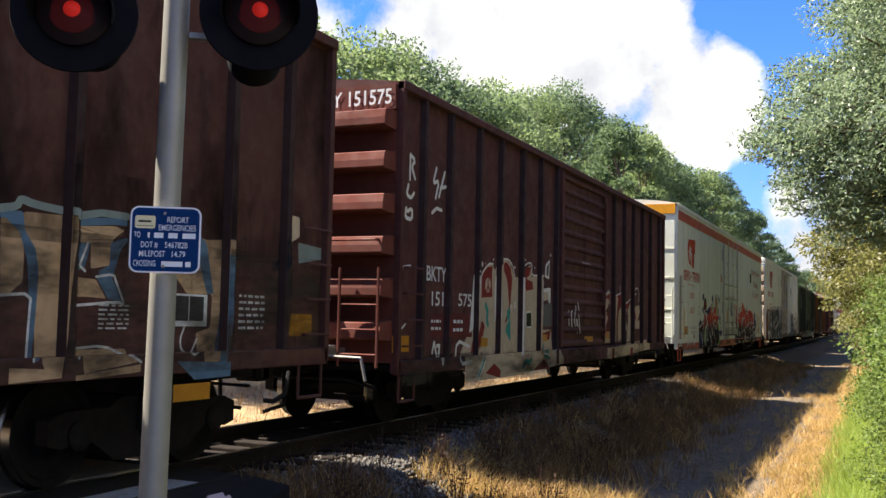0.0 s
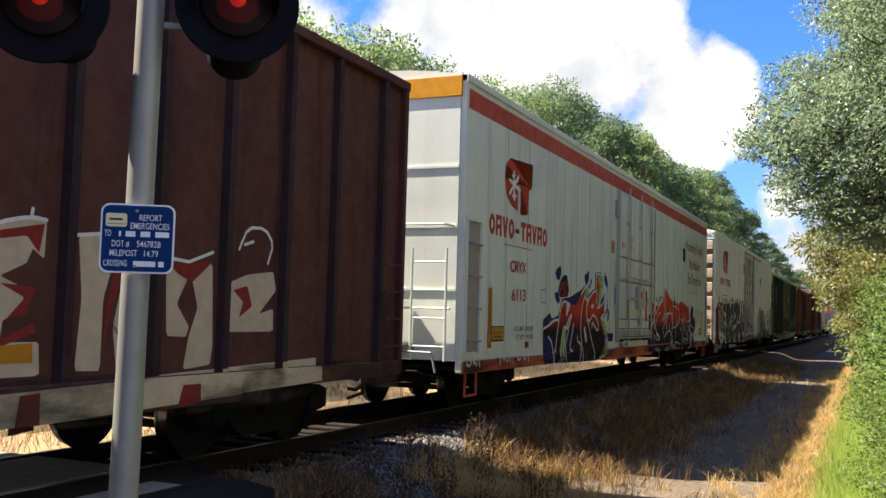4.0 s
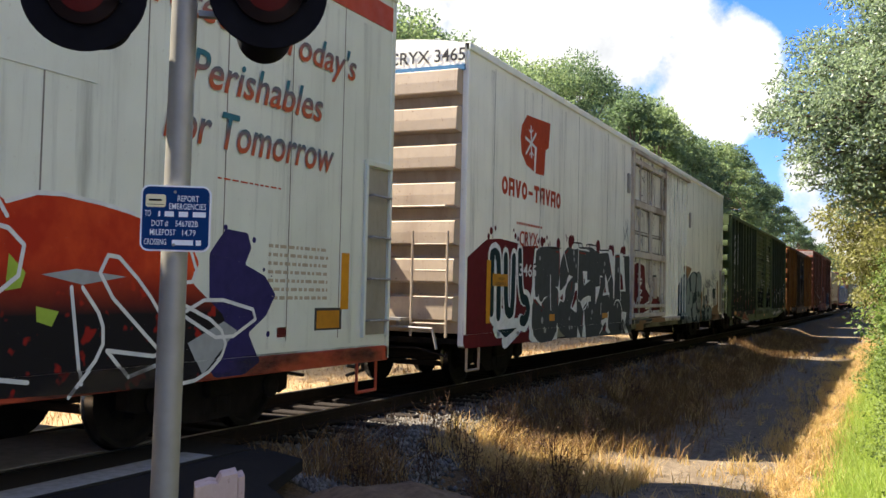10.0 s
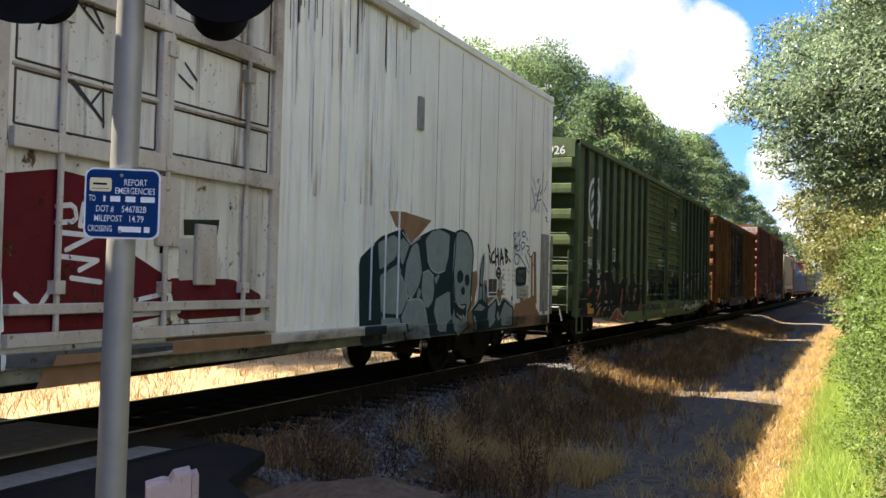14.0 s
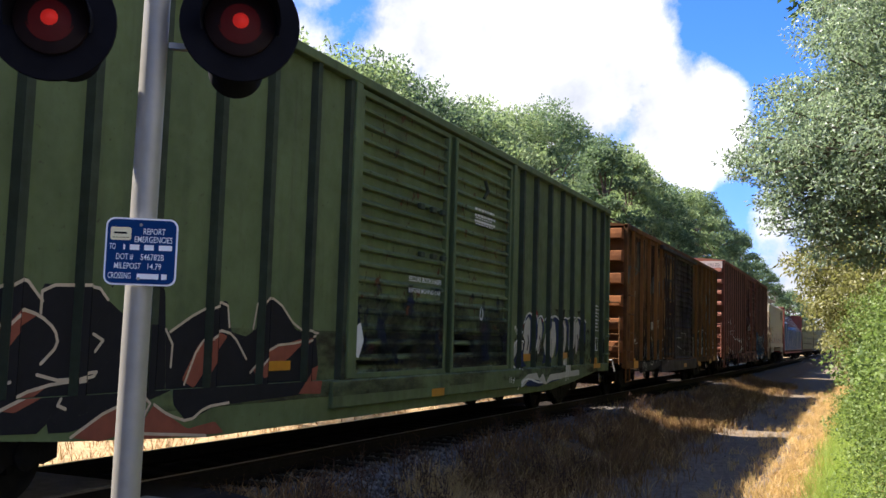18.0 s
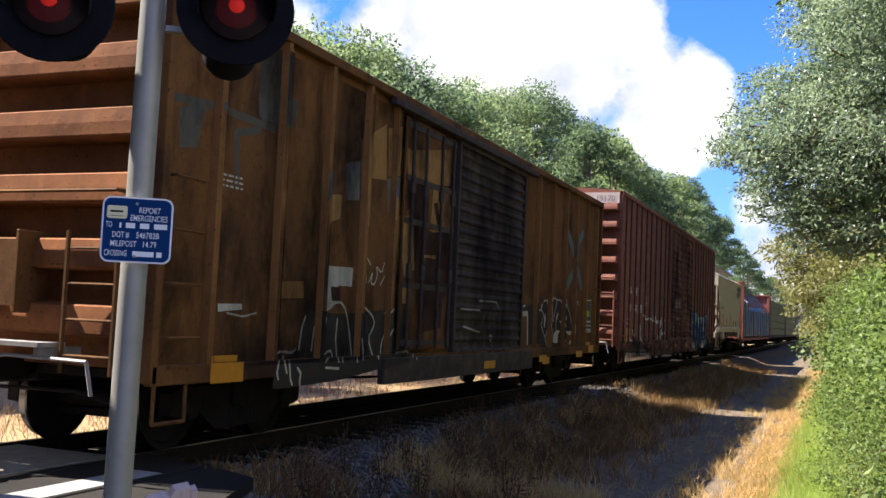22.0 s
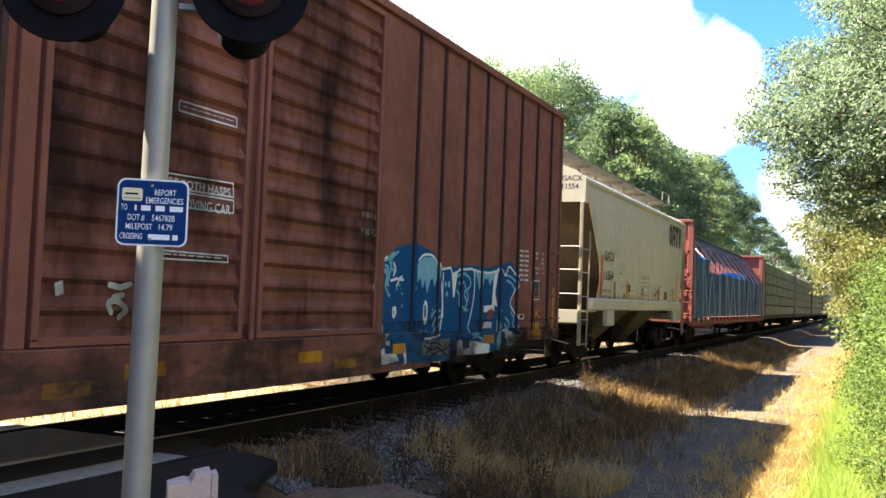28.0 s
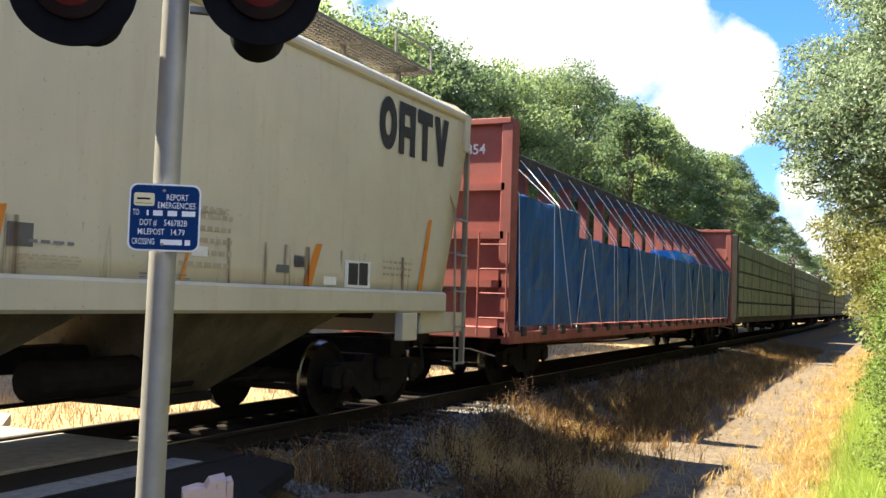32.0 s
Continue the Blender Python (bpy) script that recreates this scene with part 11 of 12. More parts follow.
part("door_hook", Shape().path([(HALF + 0.03, 11.55, 3.98), (HALF + 0.07, 11.58, 3.80), (HALF + 0.04, 11.50, 3.68)], 0.03), P_GREENPOST, green)
# rusty car
paint(rusty, 'pale_blue_spray', 2, strokes=[[(13.85, 3.58), (14.43, 3.18), (15.32, 2.34)],
    [(15.33, 3.58), (14.51, 3.07)],
    [(14.73, 2.75), (13.98, 2.25)]], width=0.22, label='pale blue sprayed cross')
paint(rusty, 'smoke_spray', 2, fills=[[(10.81, 1.73), (11.27, 1.79), (11.67, 1.84), (11.76, 1.6), (11.62, 1.02), (11.24, 0.99), (11.23, 1.58), (11.21, 1.68), (10.85, 1.65)],
    [(11.79, 1.7), (12.13, 1.71), (12.28, 1.6), (12.12, 1.41), (12.51, 1.1), (12.57, 1.01), (11.89, 1.01), (11.79, 1.31), (11.93, 1.38), (11.86, 1.51)],
    [(12.26, 1.85), (12.48, 1.9), (12.63, 1.64), (12.6, 1.32), (12.43, 1.13), (12.12, 1.41), (12.28, 1.6), (12.13, 1.74)],
    [(12.87, 1.92), (12.92, 1.95), (13.2, 1.92), (13, 1.54), (12.97, 1.1), (12.84, 1.32)],
    [(13.25, 1.92), (13.56, 1.94), (13.77, 1.75), (13.71, 1.5), (13.61, 1.41), (13.78, 1.27), (13.75, 1.06), (13.44, 1.09), (13.22, 1.32), (13.24, 1.55)],
    [(13.82, 1.96), (13.99, 1.97), (14.3, 1.71), (14.58, 1.43), (14.53, 1.24), (14.2, 1.24), (13.94, 1.33), (13.81, 1.57)]], label='charcoal sprayed letters')
paint(rusty, 'bone_spray', 3, fills=[[(10.78, 1.76), (11.03, 1.78), (11.04, 1.75), (10.85, 1.73), (10.82, 1.67), (10.91, 1.65), (11.18, 1.67), (11.22, 1.58), (11.28, 1), (11.2, 1), (11.17, 1.48), (11.13, 1.57), (10.8, 1.55)],
    [(12.34, 1.6), (12.42, 1.65), (12.46, 1.52), (12.39, 1.34), (12.34, 1.36)],
    [(13.24, 1.58), (13.38, 1.7), (13.4, 1.64), (13.31, 1.52), (13.22, 1.49)],
    [(13.04, 1.13), (13.13, 1.24), (13.32, 1.29), (13.52, 1.3), (13.54, 1.25), (13.42, 1.21), (13.42, 1.02), (13.07, 1.03)],
    [(13.86, 1.54), (14.03, 1.59), (14.14, 1.55), (14.01, 1.51), (13.93, 1.45)],
    [(14.21, 1.27), (14.59, 1.28), (14.6, 1.24), (14.42, 1.19), (14.2, 1.21)],
    [(14.41, 1.05), (14.55, 1.08), (14.54, 0.98), (14.38, 0.98)],
    [(12.12, 1.82), (12.21, 1.84), (12.13, 1.72), (12.05, 1.7)],
    [(11.86, 1.23), (11.95, 1.21), (11.87, 1.11)]])
paint(rusty, 'bone_spray', 4, strokes=[[(12.26, 1.88), (12.39, 1.92), (12.52, 1.9), (12.64, 1.75), (12.64, 1.53), (12.58, 1.29), (12.44, 1.13)],
    [(11.84, 1.68), (12.01, 1.71), (12.21, 1.68), (12.28, 1.6), (12.21, 1.49), (12.1, 1.41), (12.25, 1.29), (12.44, 1.13), (12.55, 1.01)],
    [(12.9, 1.68), (12.9, 1.92), (12.94, 1.98), (13.1, 1.98), (13.28, 1.94)],
    [(13.28, 1.94), (13.17, 1.77), (13.05, 1.57), (13.03, 1.49)],
    [(13.28, 1.94), (13.45, 1.96), (13.64, 1.93)],
    [(13.25, 1.49), (13.23, 1.32), (13.32, 1.28)],
    [(13.61, 1.91), (13.76, 1.83), (13.78, 1.66), (13.7, 1.53)],
    [(13.55, 1.5), (13.71, 1.42), (13.8, 1.33), (13.8, 1.15), (13.73, 1.07)],
    [(13.82, 1.99), (13.92, 2.03), (14.02, 2), (14.22, 1.77), (14.44, 1.59), (14.58, 1.41), (14.6, 1.24)],
    [(13.87, 1.45), (13.97, 1.3), (14.03, 1.26), (14.59, 1.27)],
    [(13.01, 1.32), (13.07, 1.1)],
    [(12.52, 1.91), (12.65, 1.92)]], width=0.028, label='thin white outlines')
paint(rusty, 'bone_spray', 4, strokes=[[(14.86, 1.98), (14.98, 1.9), (15.07, 2), (15.05, 1.87)],
    [(14.91, 1.93), (15.24, 1.97)],
    [(15.11, 1.91), (15.31, 1.85)]], width=0.01)
paint(rusty, 'white_paint', 4, strokes=[[(15.81, 2.01), (16.31, 2.04), (16.4, 1.27), (15.81, 1.26)]], width=0.02, closed=True)
paint(rusty, 'black_paint', 3, fills=[rect(15.82, 16.36, 1.27, 2.02)])
paint(rusty, 'lime_spray', 4, fills=[rect(15.92, 16.2, 1.63, 1.78)])
fine_print(rusty, 15.83, 16.33, 1.28, 1.57, 3, 'white_paint', 4, 41)
paint(rusty, 'bone_spray', 3, fills=[rect(16.67, 17.02, 1.62, 1.92)])
paint(rusty, 'yellow', 6, fills=[rect(14.71, 15.27, 0.69, 0.83)])
paint(rusty, 'yellow', 6, fills=[rect(15.87, 16.36, 0.77, 1.02)])
paint(rusty, 'yellow', 6, fills=[rect(12.03, 12.53, 0.61, 0.75)])
paint(rusty, 'faded_blue_spray', 2, fills=[[(1.49, 4.17), (2.05, 4.27), (2.03, 3.82), (2.34, 3.82), (2.25, 3.49), (1.57, 3.47)],
    [(0.27, 3.31), (0.68, 3.45), (0.55, 2.98), (0.3, 2.94)]])
paint(rusty, 'faded_blue_spray', 2, strokes=[[(0.17, 3.39), (0.86, 3.44), (1.9, 3.42)],
    [(1.24, 2.71), (1.18, 3.25), (1.58, 3.35)]], width=0.08)
paint(rusty, 'smoke_spray', 2, fills=[[(2.61, 1.33), (2.78, 1.5), (3.53, 1.46), (5.13, 1.56), (5.4, 1.15), (5.4, 0.84), (3.47, 0.67), (1.98, 0.63), (2.01, 0.87), (2.58, 1.04)]], label='dark charcoal piece')
paint(rusty, 'bone_spray', 3, fills=[[(3.12, 2.03), (3.83, 2.05), (3.81, 1.81), (3.45, 1.81), (3.46, 1.64), (3.51, 1.61), (3.24, 1.53), (3.15, 1.5)],
    [(1.03, 1.52), (1.44, 1.53), (1.45, 1.47), (1.04, 1.44)]])
paint(rusty, 'yellow_patch', 3, fills=[[(2.12, 1.79), (2.64, 1.82), (2.66, 1.63), (2.14, 1.61)]])
paint(rusty, 'bone_spray', 4, strokes=[[(3.08, 1.53), (3.17, 1.5), (3.28, 1.53), (3.4, 1.6), (3.55, 1.61), (3.69, 1.52), (3.81, 1.23), (3.91, 0.88)],
    [(2.72, 1.42), (2.65, 1.29), (2.61, 1.04)],
    [(2.93, 1.3), (2.89, 1.03)],
    [(3.11, 1.5), (3.21, 1.4), (3.16, 1.23)],
    [(3.48, 1.4), (3.46, 1.16), (3.52, 0.89)],
    [(4.2, 1.56), (4.45, 1.45), (4.5, 1.34), (4.32, 1.16), (4.51, 0.9)],
    [(4.79, 1.5), (4.92, 1.57), (5.05, 1.5), (4.98, 1.35), (4.74, 1.15), (4.71, 0.97)],
    [(5.37, 1.43), (5.36, 1.23), (5.24, 1.07)],
    [(4, 1.16), (4.06, 0.91)],
    [(2.05, 1.02), (2.28, 1.03), (2.46, 1.01), (2.54, 1.05)],
    [(2.08, 0.93), (2.05, 0.81), (2.08, 0.74)],
    [(2.17, 0.97), (2.25, 0.8)],
    [(2.28, 0.98), (2.33, 0.73), (2.37, 0.67)],
    [(2.47, 0.85), (2.54, 0.79), (2.53, 0.66)],
    [(3.1, 0.9), (3.23, 1), (3.36, 1.03), (3.42, 0.89)],
    [(3.11, 0.83), (3.42, 0.81)],
    [(5.2, 0.96), (5.57, 0.98), (5.62, 0.87)]], width=0.03, label='thin white outlines')
paint(rusty, 'bone_spray', 4, strokes=[[(4.12, 2.24), (4.21, 1.88)],
    [(4.21, 2.19), (4.3, 2.12)],
    [(4.27, 1.89), (4.39, 2.04), (4.32, 1.88), (4.44, 1.86), (4.52, 2.01), (4.46, 2.12), (4.64, 2.02), (4.71, 2.17)],
    [(4.61, 1.87), (4.73, 1.99)],
    [(1.19, 1.43), (1.48, 1.4), (1.71, 1.44)]], width=0.02)
fine_print(rusty, 0.93, 1.34, 2.67, 2.83, 3, 'bone_spray', 3, 42)
paint(rusty, 'yellow', 6, fills=[rect(0.86, 1.41, 0.75, 1.01)])
paint(rusty, 'yellow_patch', 3, fills=[[(3.9, 3.7), (4.12, 3.77), (4.21, 3.28), (4.22, 2.63), (4.01, 2.59)],
    [(4.64, 3.98), (5.04, 4.09), (5.1, 3.39), (4.72, 3.35)],
    [(5.11, 3.81), (5.48, 3.76), (6.46, 3.97), (6.49, 3.56), (5.61, 3.48), (5.18, 3.41)],
    [(6.08, 3.42), (6.77, 3.46), (6.84, 2.79), (6.03, 2.71)],
    [(4.82, 3.07), (5.04, 3.08), (4.95, 2.75), (4.81, 2.76)],
    [(5.74, 2.36), (6.28, 2.39), (6.26, 2.04), (5.81, 2.06)],
    [(5.14, 1.9), (5.42, 1.92), (5.4, 1.65), (5.17, 1.64)],
    [(2.93, 2.76), (3.1, 2.88), (3.45, 2.92), (3.42, 2.62), (3.04, 2.52)]], label='ochre patches of old paint')
paint(rusty, 'grey_patch', 3, fills=[[(2.94, 3.09), (3.13, 3.21), (3.13, 2.98), (3.08, 2.75), (2.92, 2.86)],
    [(3.51, 3.32), (3.88, 3.41), (3.9, 2.91), (3.56, 2.87)],
    [(4.68, 3.3), (4.97, 3.37), (4.97, 2.94), (4.74, 2.85)]], label='grey patches of old paint')
paint(rusty, 'grime_rust', 4, fills=[[(5.18, 3.37), (5.44, 3.48), (5.4, 3.06), (5.2, 2.93)],
    [(5.87, 2.33), (6.33, 2.33), (6.53, 2.08), (6.6, 1.76), (5.97, 1.53), (5.8, 1.92)],
    [(5.58, 2.75), (6.9, 2.67), (6.87, 2.49), (5.61, 2.49)],
    [(3.27, 1.79), (3.52, 1.79), (3.52, 1.62), (3.32, 1.62)],
    [(6.11, 3.14), (6.25, 3.18), (6.37, 2.97), (6.45, 2.88), (6.28, 2.84)]])
paint(rusty, 'bone_spray', 4, strokes=[[(7.45, 1.62), (8.31, 1.62)],
    [(7.59, 1.34), (8.34, 1.25)],
    [(8.29, 1.78), (9.14, 1.78), (9.3, 1.65)],
    [(8.83, 1.19), (8.98, 1.19), (8.88, 1.09)]], width=0.03)
paint(rusty, 'grime_rust', 2, fills=[[(5.31, 3.45), (5.93, 3.37), (5.99, 1.8), (5.61, 1.63)],
    [(6.15, 3.32), (6.72, 3.23), (6.76, 1.83), (6.24, 1.48)],
    [(5.61, 2.52), (6.69, 2.44), (6.59, 1.32), (5.76, 1.23)]])
paint(rusty, 'yellow_patch', 1, fills=[[(3.87, 3.67), (4.59, 4.03), (4.66, 3.28), (3.94, 3.22)],
    [(5.19, 3.78), (6.69, 4.05), (6.74, 3.5), (5.32, 3.32)],
    [(4.94, 2.82), (5.55, 2.92), (5.61, 2.16), (5.19, 2)],
    [(5.79, 2.39), (6.29, 2.37), (6.28, 1.4), (5.83, 1.39)]])
paint(rusty, 'olive_spray', 9, strokes=[[(7.42, 1.61), (7.94, 1.65)],
    [(8.24, 1.62), (8.55, 1.42), (9, 1.72)],
    [(9.35, 1.59), (10.07, 1.61)],
    [(7.58, 1.28), (9.92, 1.25)],
    [(8.14, 1.15), (8.36, 1.07)]], width=0.04)
paint(rusty, 'yellow', 6, fills=[rect(11.8, 12.32, 0.66, 0.79)])
paint(rusty, 'yellow', 6, fills=[rect(8.41, 8.98, 0.64, 0.77)])
# tall red-brown car
letters(tall, 'A', 1.42, 2.37, 0.21, MAT['white_paint'], fit=0.22)
letters(tall, 'OK', 2.13, 2.35, 0.24, MAT['white_paint'], fit=0.4)
letters(tall, '1', 1.38, 1.86, 0.24, MAT['white_paint'], fit=0.14)
letters(tall, '91', 2.13, 1.86, 0.23, MAT['white_paint'], fit=0.35)
letters(tall, '70', 2.91, 1.85, 0.26, MAT['white_paint'], fit=0.31)
paint(tall, 'white_paint', 1, strokes=[[(3.7, 2.35), (3.98, 2.37), (4.02, 2.1), (3.73, 2.08)]], width=0.02, closed=True)
letters(tall, 'D LMT', 1.08, 1.62, 0.08, MAT['white_paint'], fit=0.34)
letters(tall, 'T WT', 1.1, 1.46, 0.09, MAT['white_paint'], fit=0.26)
paint(tall, 'yellow', 3, fills=[rect(1.04, 1.56, 1.17, 1.38)])
paint(tall, 'yellow', 3, fills=[rect(1.04, 1.58, 0.9, 1.13)])
paint(tall, 'white_spray', 2, strokes=[[(3.57, 1.8), (4.02, 1.65), (4.71, 1.72), (5.22, 1.64)],
    [(5.2, 1.82), (5.35, 1.64), (6.04, 1.62)],
    [(6.34, 1.53), (6.76, 1.68), (7.12, 1.39), (6.67, 1.28), (6.24, 1.08)],
    [(2.91, 1.46), (3.2, 1.43), (3.03, 1.19), (3.56, 0.94)],
    [(1.93, 1.34), (2.13, 1.11), (2.35, 1.04)],
    [(1.63, 1.04), (1.97, 1.01)]], width=0.06)
paint(tall, 'white_spray', 2, strokes=[[(5.52, 1.72), (5.71, 1.78), (5.8, 1.58), (6.2, 1.62)],
    [(6.33, 1.61), (6.54, 1.62), (6.6, 1.55)],
    [(6.89, 1.72), (6.74, 1.55), (6.56, 1.41), (6.43, 1.45)],
    [(7.35, 1.25), (6.86, 1.21), (6.74, 1.06)],
    [(7.31, 1.69), (7.39, 1.6)]], width=0.1)
paint(tall, 'tan_spray', 2, strokes=[[(7.29, 1.1), (7.46, 0.93)]], width=0.12)
paint(tall, 'white_spray', 2, strokes=[[(5.76, 1.06), (5.78, 0.99)],
    [(6.21, 1.17), (6.2, 1.05)]], width=0.06)
paint(tall, 'bone_spray', 10, strokes=[[(9.07, 1.49), (9.19, 1.47), (9.3, 1.5)],
    [(9.12, 1.39), (9.22, 1.41)],
    [(9.1, 1.27), (9.05, 1.35), (9.16, 1.37), (9.29, 1.29), (9.19, 1.23)]], width=0.05)
paint(tall, 'bone_spray', 10, fills=[[(8.5, 1.49), (8.58, 1.51), (8.6, 1.41), (8.52, 1.39)]])
letters(tall, 'SECURE BOTH HASPS', 9.41, 2.36, 0.08, MAT['white_paint'], fit=1.18, door=True)
letters(tall, 'BEFORE MOVING CAR', 9.4, 2.19, 0.09, MAT['white_paint'], fit=1.2, door=True)
paint(tall, 'white_paint', 14, strokes=[[(9.37, 2.46), (10.61, 2.49), (10.63, 2.36), (9.38, 2.34)]], width=0.015, closed=True)
paint(tall, 'white_paint', 14, strokes=[[(9.34, 2.32), (10.63, 2.33), (10.64, 2.21), (9.35, 2.18)]], width=0.015, closed=True)
paint(tall, 'white_paint', 14, strokes=[[(9.79, 3.12), (10.62, 3.12), (10.63, 3.03), (9.79, 3.03)]], width=0.015, closed=True)
fine_print(tall, 9.84, 10.58, 3.07, 3.09, 1, 'white_paint', 14, 51)
paint(tall, 'white_paint', 14, strokes=[[(9.62, 1.8), (10.58, 1.8), (10.59, 1.74), (9.63, 1.73)]], width=0.015, closed=True)
fine_print(tall, 9.66, 10.54, 1.76, 1.79, 1, 'white_paint', 14, 52)
letters(tall, 'UNLATCH TO CLOSE DOOR', 9.27, 1.04, 0.04, MAT['white_paint'], fit=0.87, door=True)
fine_print(tall, 12.15, 12.94, 1.04, 1.11, 1, 'white_paint', 14, 53)
letters(tall, 'RELEASE DOOR', 9.37, 0.66, 0.04, MAT['white_paint'], fit=0.44, door=True)
paint(tall, 'yellow', 9, fills=[rect(7.31, 7.8, 0.74, 0.85)])
paint(tall, 'yellow', 9, fills=[rect(8.41, 8.89, 0.63, 0.75)])
paint(tall, 'yellow', 9, fills=[rect(9.25, 9.75, 0.73, 0.85)])
paint(tall, 'yellow', 9, fills=[rect(11.84, 12.32, 0.73, 0.85)])
paint(tall, 'yellow', 9, fills=[rect(12.6, 13.1, 0.63, 0.74)])
paint(tall, 'white_paint', 2, strokes=[[(19.7, 1.83), (20.13, 1.84), (20.16, 1.5), (19.73, 1.49)]], width=0.02, closed=True)
paint(tall, 'yellow', 3, fills=[rect(19.68, 20.18, 0.85, 1.08)])
paint(tall, 'yellow', 8, fills=[rect(14.03, 14.39, 0.74, 0.87)])
paint(tall, 'yellow', 8, fills=[rect(17.28, 17.76, 0.77, 0.91)])
fine_print(tall, 19.01, 19.29, 1.12, 1.19, 1, 'white_paint', 2, 56)
fine_print(tall, 17.07, 17.43, 0.62, 0.71, 1, 'white_paint', 8, 57)
letters(tall, 'W 8-0  H 12-8', 13.18, 2.40, 0.085, MAT['white_paint'], fit=0.42, door=True)
letters(tall, 'W 16-0  H 12-8', 13.16, 2.20, 0.085, MAT['white_paint'], fit=0.44, door=True)
paint(tall, 'deep_blue_spray', 2, fills=[[(13.74, 1.88), (14.14, 2.04), (14.24, 0.95), (13.88, 0.99), (13.82, 1.22), (13.83, 1.56)]])
paint(tall, 'deep_blue_spray', 2, fills=[[(13.61, 1.79), (13.74, 1.82), (13.87, 1.9), (14.03, 1.97), (14.2, 2.1), (14.76, 2.2), (15.19, 2.14), (15.43, 2.09), (15.64, 1.87), (15.93, 1.94), (16.11, 1.93), (16.58, 1.98), (16.99, 1.98), (17.55, 1.98), (18.04, 2.04), (18.56, 2.14), (19.09, 1.86), (18.92, 1.65), (18.61, 1.49), (18.8, 1.3), (19.07, 1.16), (19.15, 0.88), (18.89, 0.67), (18.4, 0.64), (18.13, 0.81), (17.89, 0.66), (17.53, 0.62), (16.98, 0.71), (16.38, 0.69), (16.02, 0.71), (15.99, 0.58), (13.74, 0.62), (13.7, 0.85), (13.88, 0.88), (13.84, 1.05), (13.63, 1.1), (13.65, 1.22), (13.8, 1.26), (13.53, 1.47), (13.5, 1.59), (13.6, 1.65)]], label='deep blue graffiti piece with pale blue drips')
paint(tall, 'sky_spray', 3, fills=[[(14.86, 1.92), (15.06, 2.02), (15.32, 2.04), (15.52, 1.94), (15.63, 1.77), (15.52, 1.74), (15.45, 1.62), (15.37, 1.75), (15.3, 1.71), (15.2, 1.52), (15.13, 1.72), (15.05, 1.59), (14.97, 1.74), (14.88, 1.66)],
    [(17.33, 1.89), (17.92, 1.92), (17.81, 1.74), (17.71, 1.79), (17.59, 1.7), (17.5, 1.81), (17.39, 1.78)],
    [(16.94, 1.89), (17.27, 1.89), (17.23, 1.72), (17.15, 1.6), (17.06, 1.78)],
    [(13.98, 1.96), (14.11, 2.04), (14.2, 2.04), (14.15, 1.96), (14.02, 1.92)],
    [(13.82, 1.22), (13.87, 1.24), (13.9, 0.98), (13.83, 0.89)],
    [(17.97, 1.17), (18.11, 1.04), (18.08, 0.65), (17.89, 0.66)]])
paint(tall, 'sky_spray', 4, strokes=[[(16.26, 1.8), (16.49, 1.86), (16.74, 1.79), (16.8, 1.68), (16.61, 1.59), (16.71, 1.5), (16.63, 1.36), (16.53, 1.3)],
    [(16.31, 1.69), (16.45, 1.72), (16.6, 1.65), (16.53, 1.53), (16.64, 1.44)],
    [(16.25, 1.58), (16.37, 1.52), (16.33, 1.38), (16.48, 1.3), (16.68, 1.3)],
    [(18.31, 1.89), (18.58, 1.87), (18.88, 1.78)],
    [(18.38, 1.8), (18.59, 1.77), (18.77, 1.68)],
    [(18.63, 1.27), (18.81, 1.16), (18.72, 1.06), (18.94, 0.95)],
    [(18.36, 1.17), (18.57, 1.1), (18.51, 0.96), (18.73, 0.89)],
    [(18.34, 1.07), (18.49, 0.97), (18.66, 0.86)],
    [(13.88, 1.77), (13.96, 1.82), (13.99, 1.73), (13.94, 1.64), (14.03, 1.61)],
    [(13.92, 1.86), (13.99, 1.85), (14.05, 1.74), (13.99, 1.64)],
    [(13.68, 1.55), (13.76, 1.51), (13.74, 1.47)],
    [(13.7, 1.59), (13.78, 1.64), (13.76, 1.72)],
    [(14.04, 1.91), (14.1, 1.83), (14.16, 1.79), (14.21, 1.86)],
    [(15.37, 1.2), (15.48, 1.28), (15.64, 1.3)],
    [(15.42, 1.08), (15.53, 1.2), (15.71, 1.22)],
    [(15.46, 1), (15.57, 1.12), (15.69, 1.14)],
    [(16.7, 1.04), (16.86, 0.92), (17.12, 0.94)],
    [(16.86, 0.87), (17.07, 0.9), (17.29, 0.83)]], width=0.04)
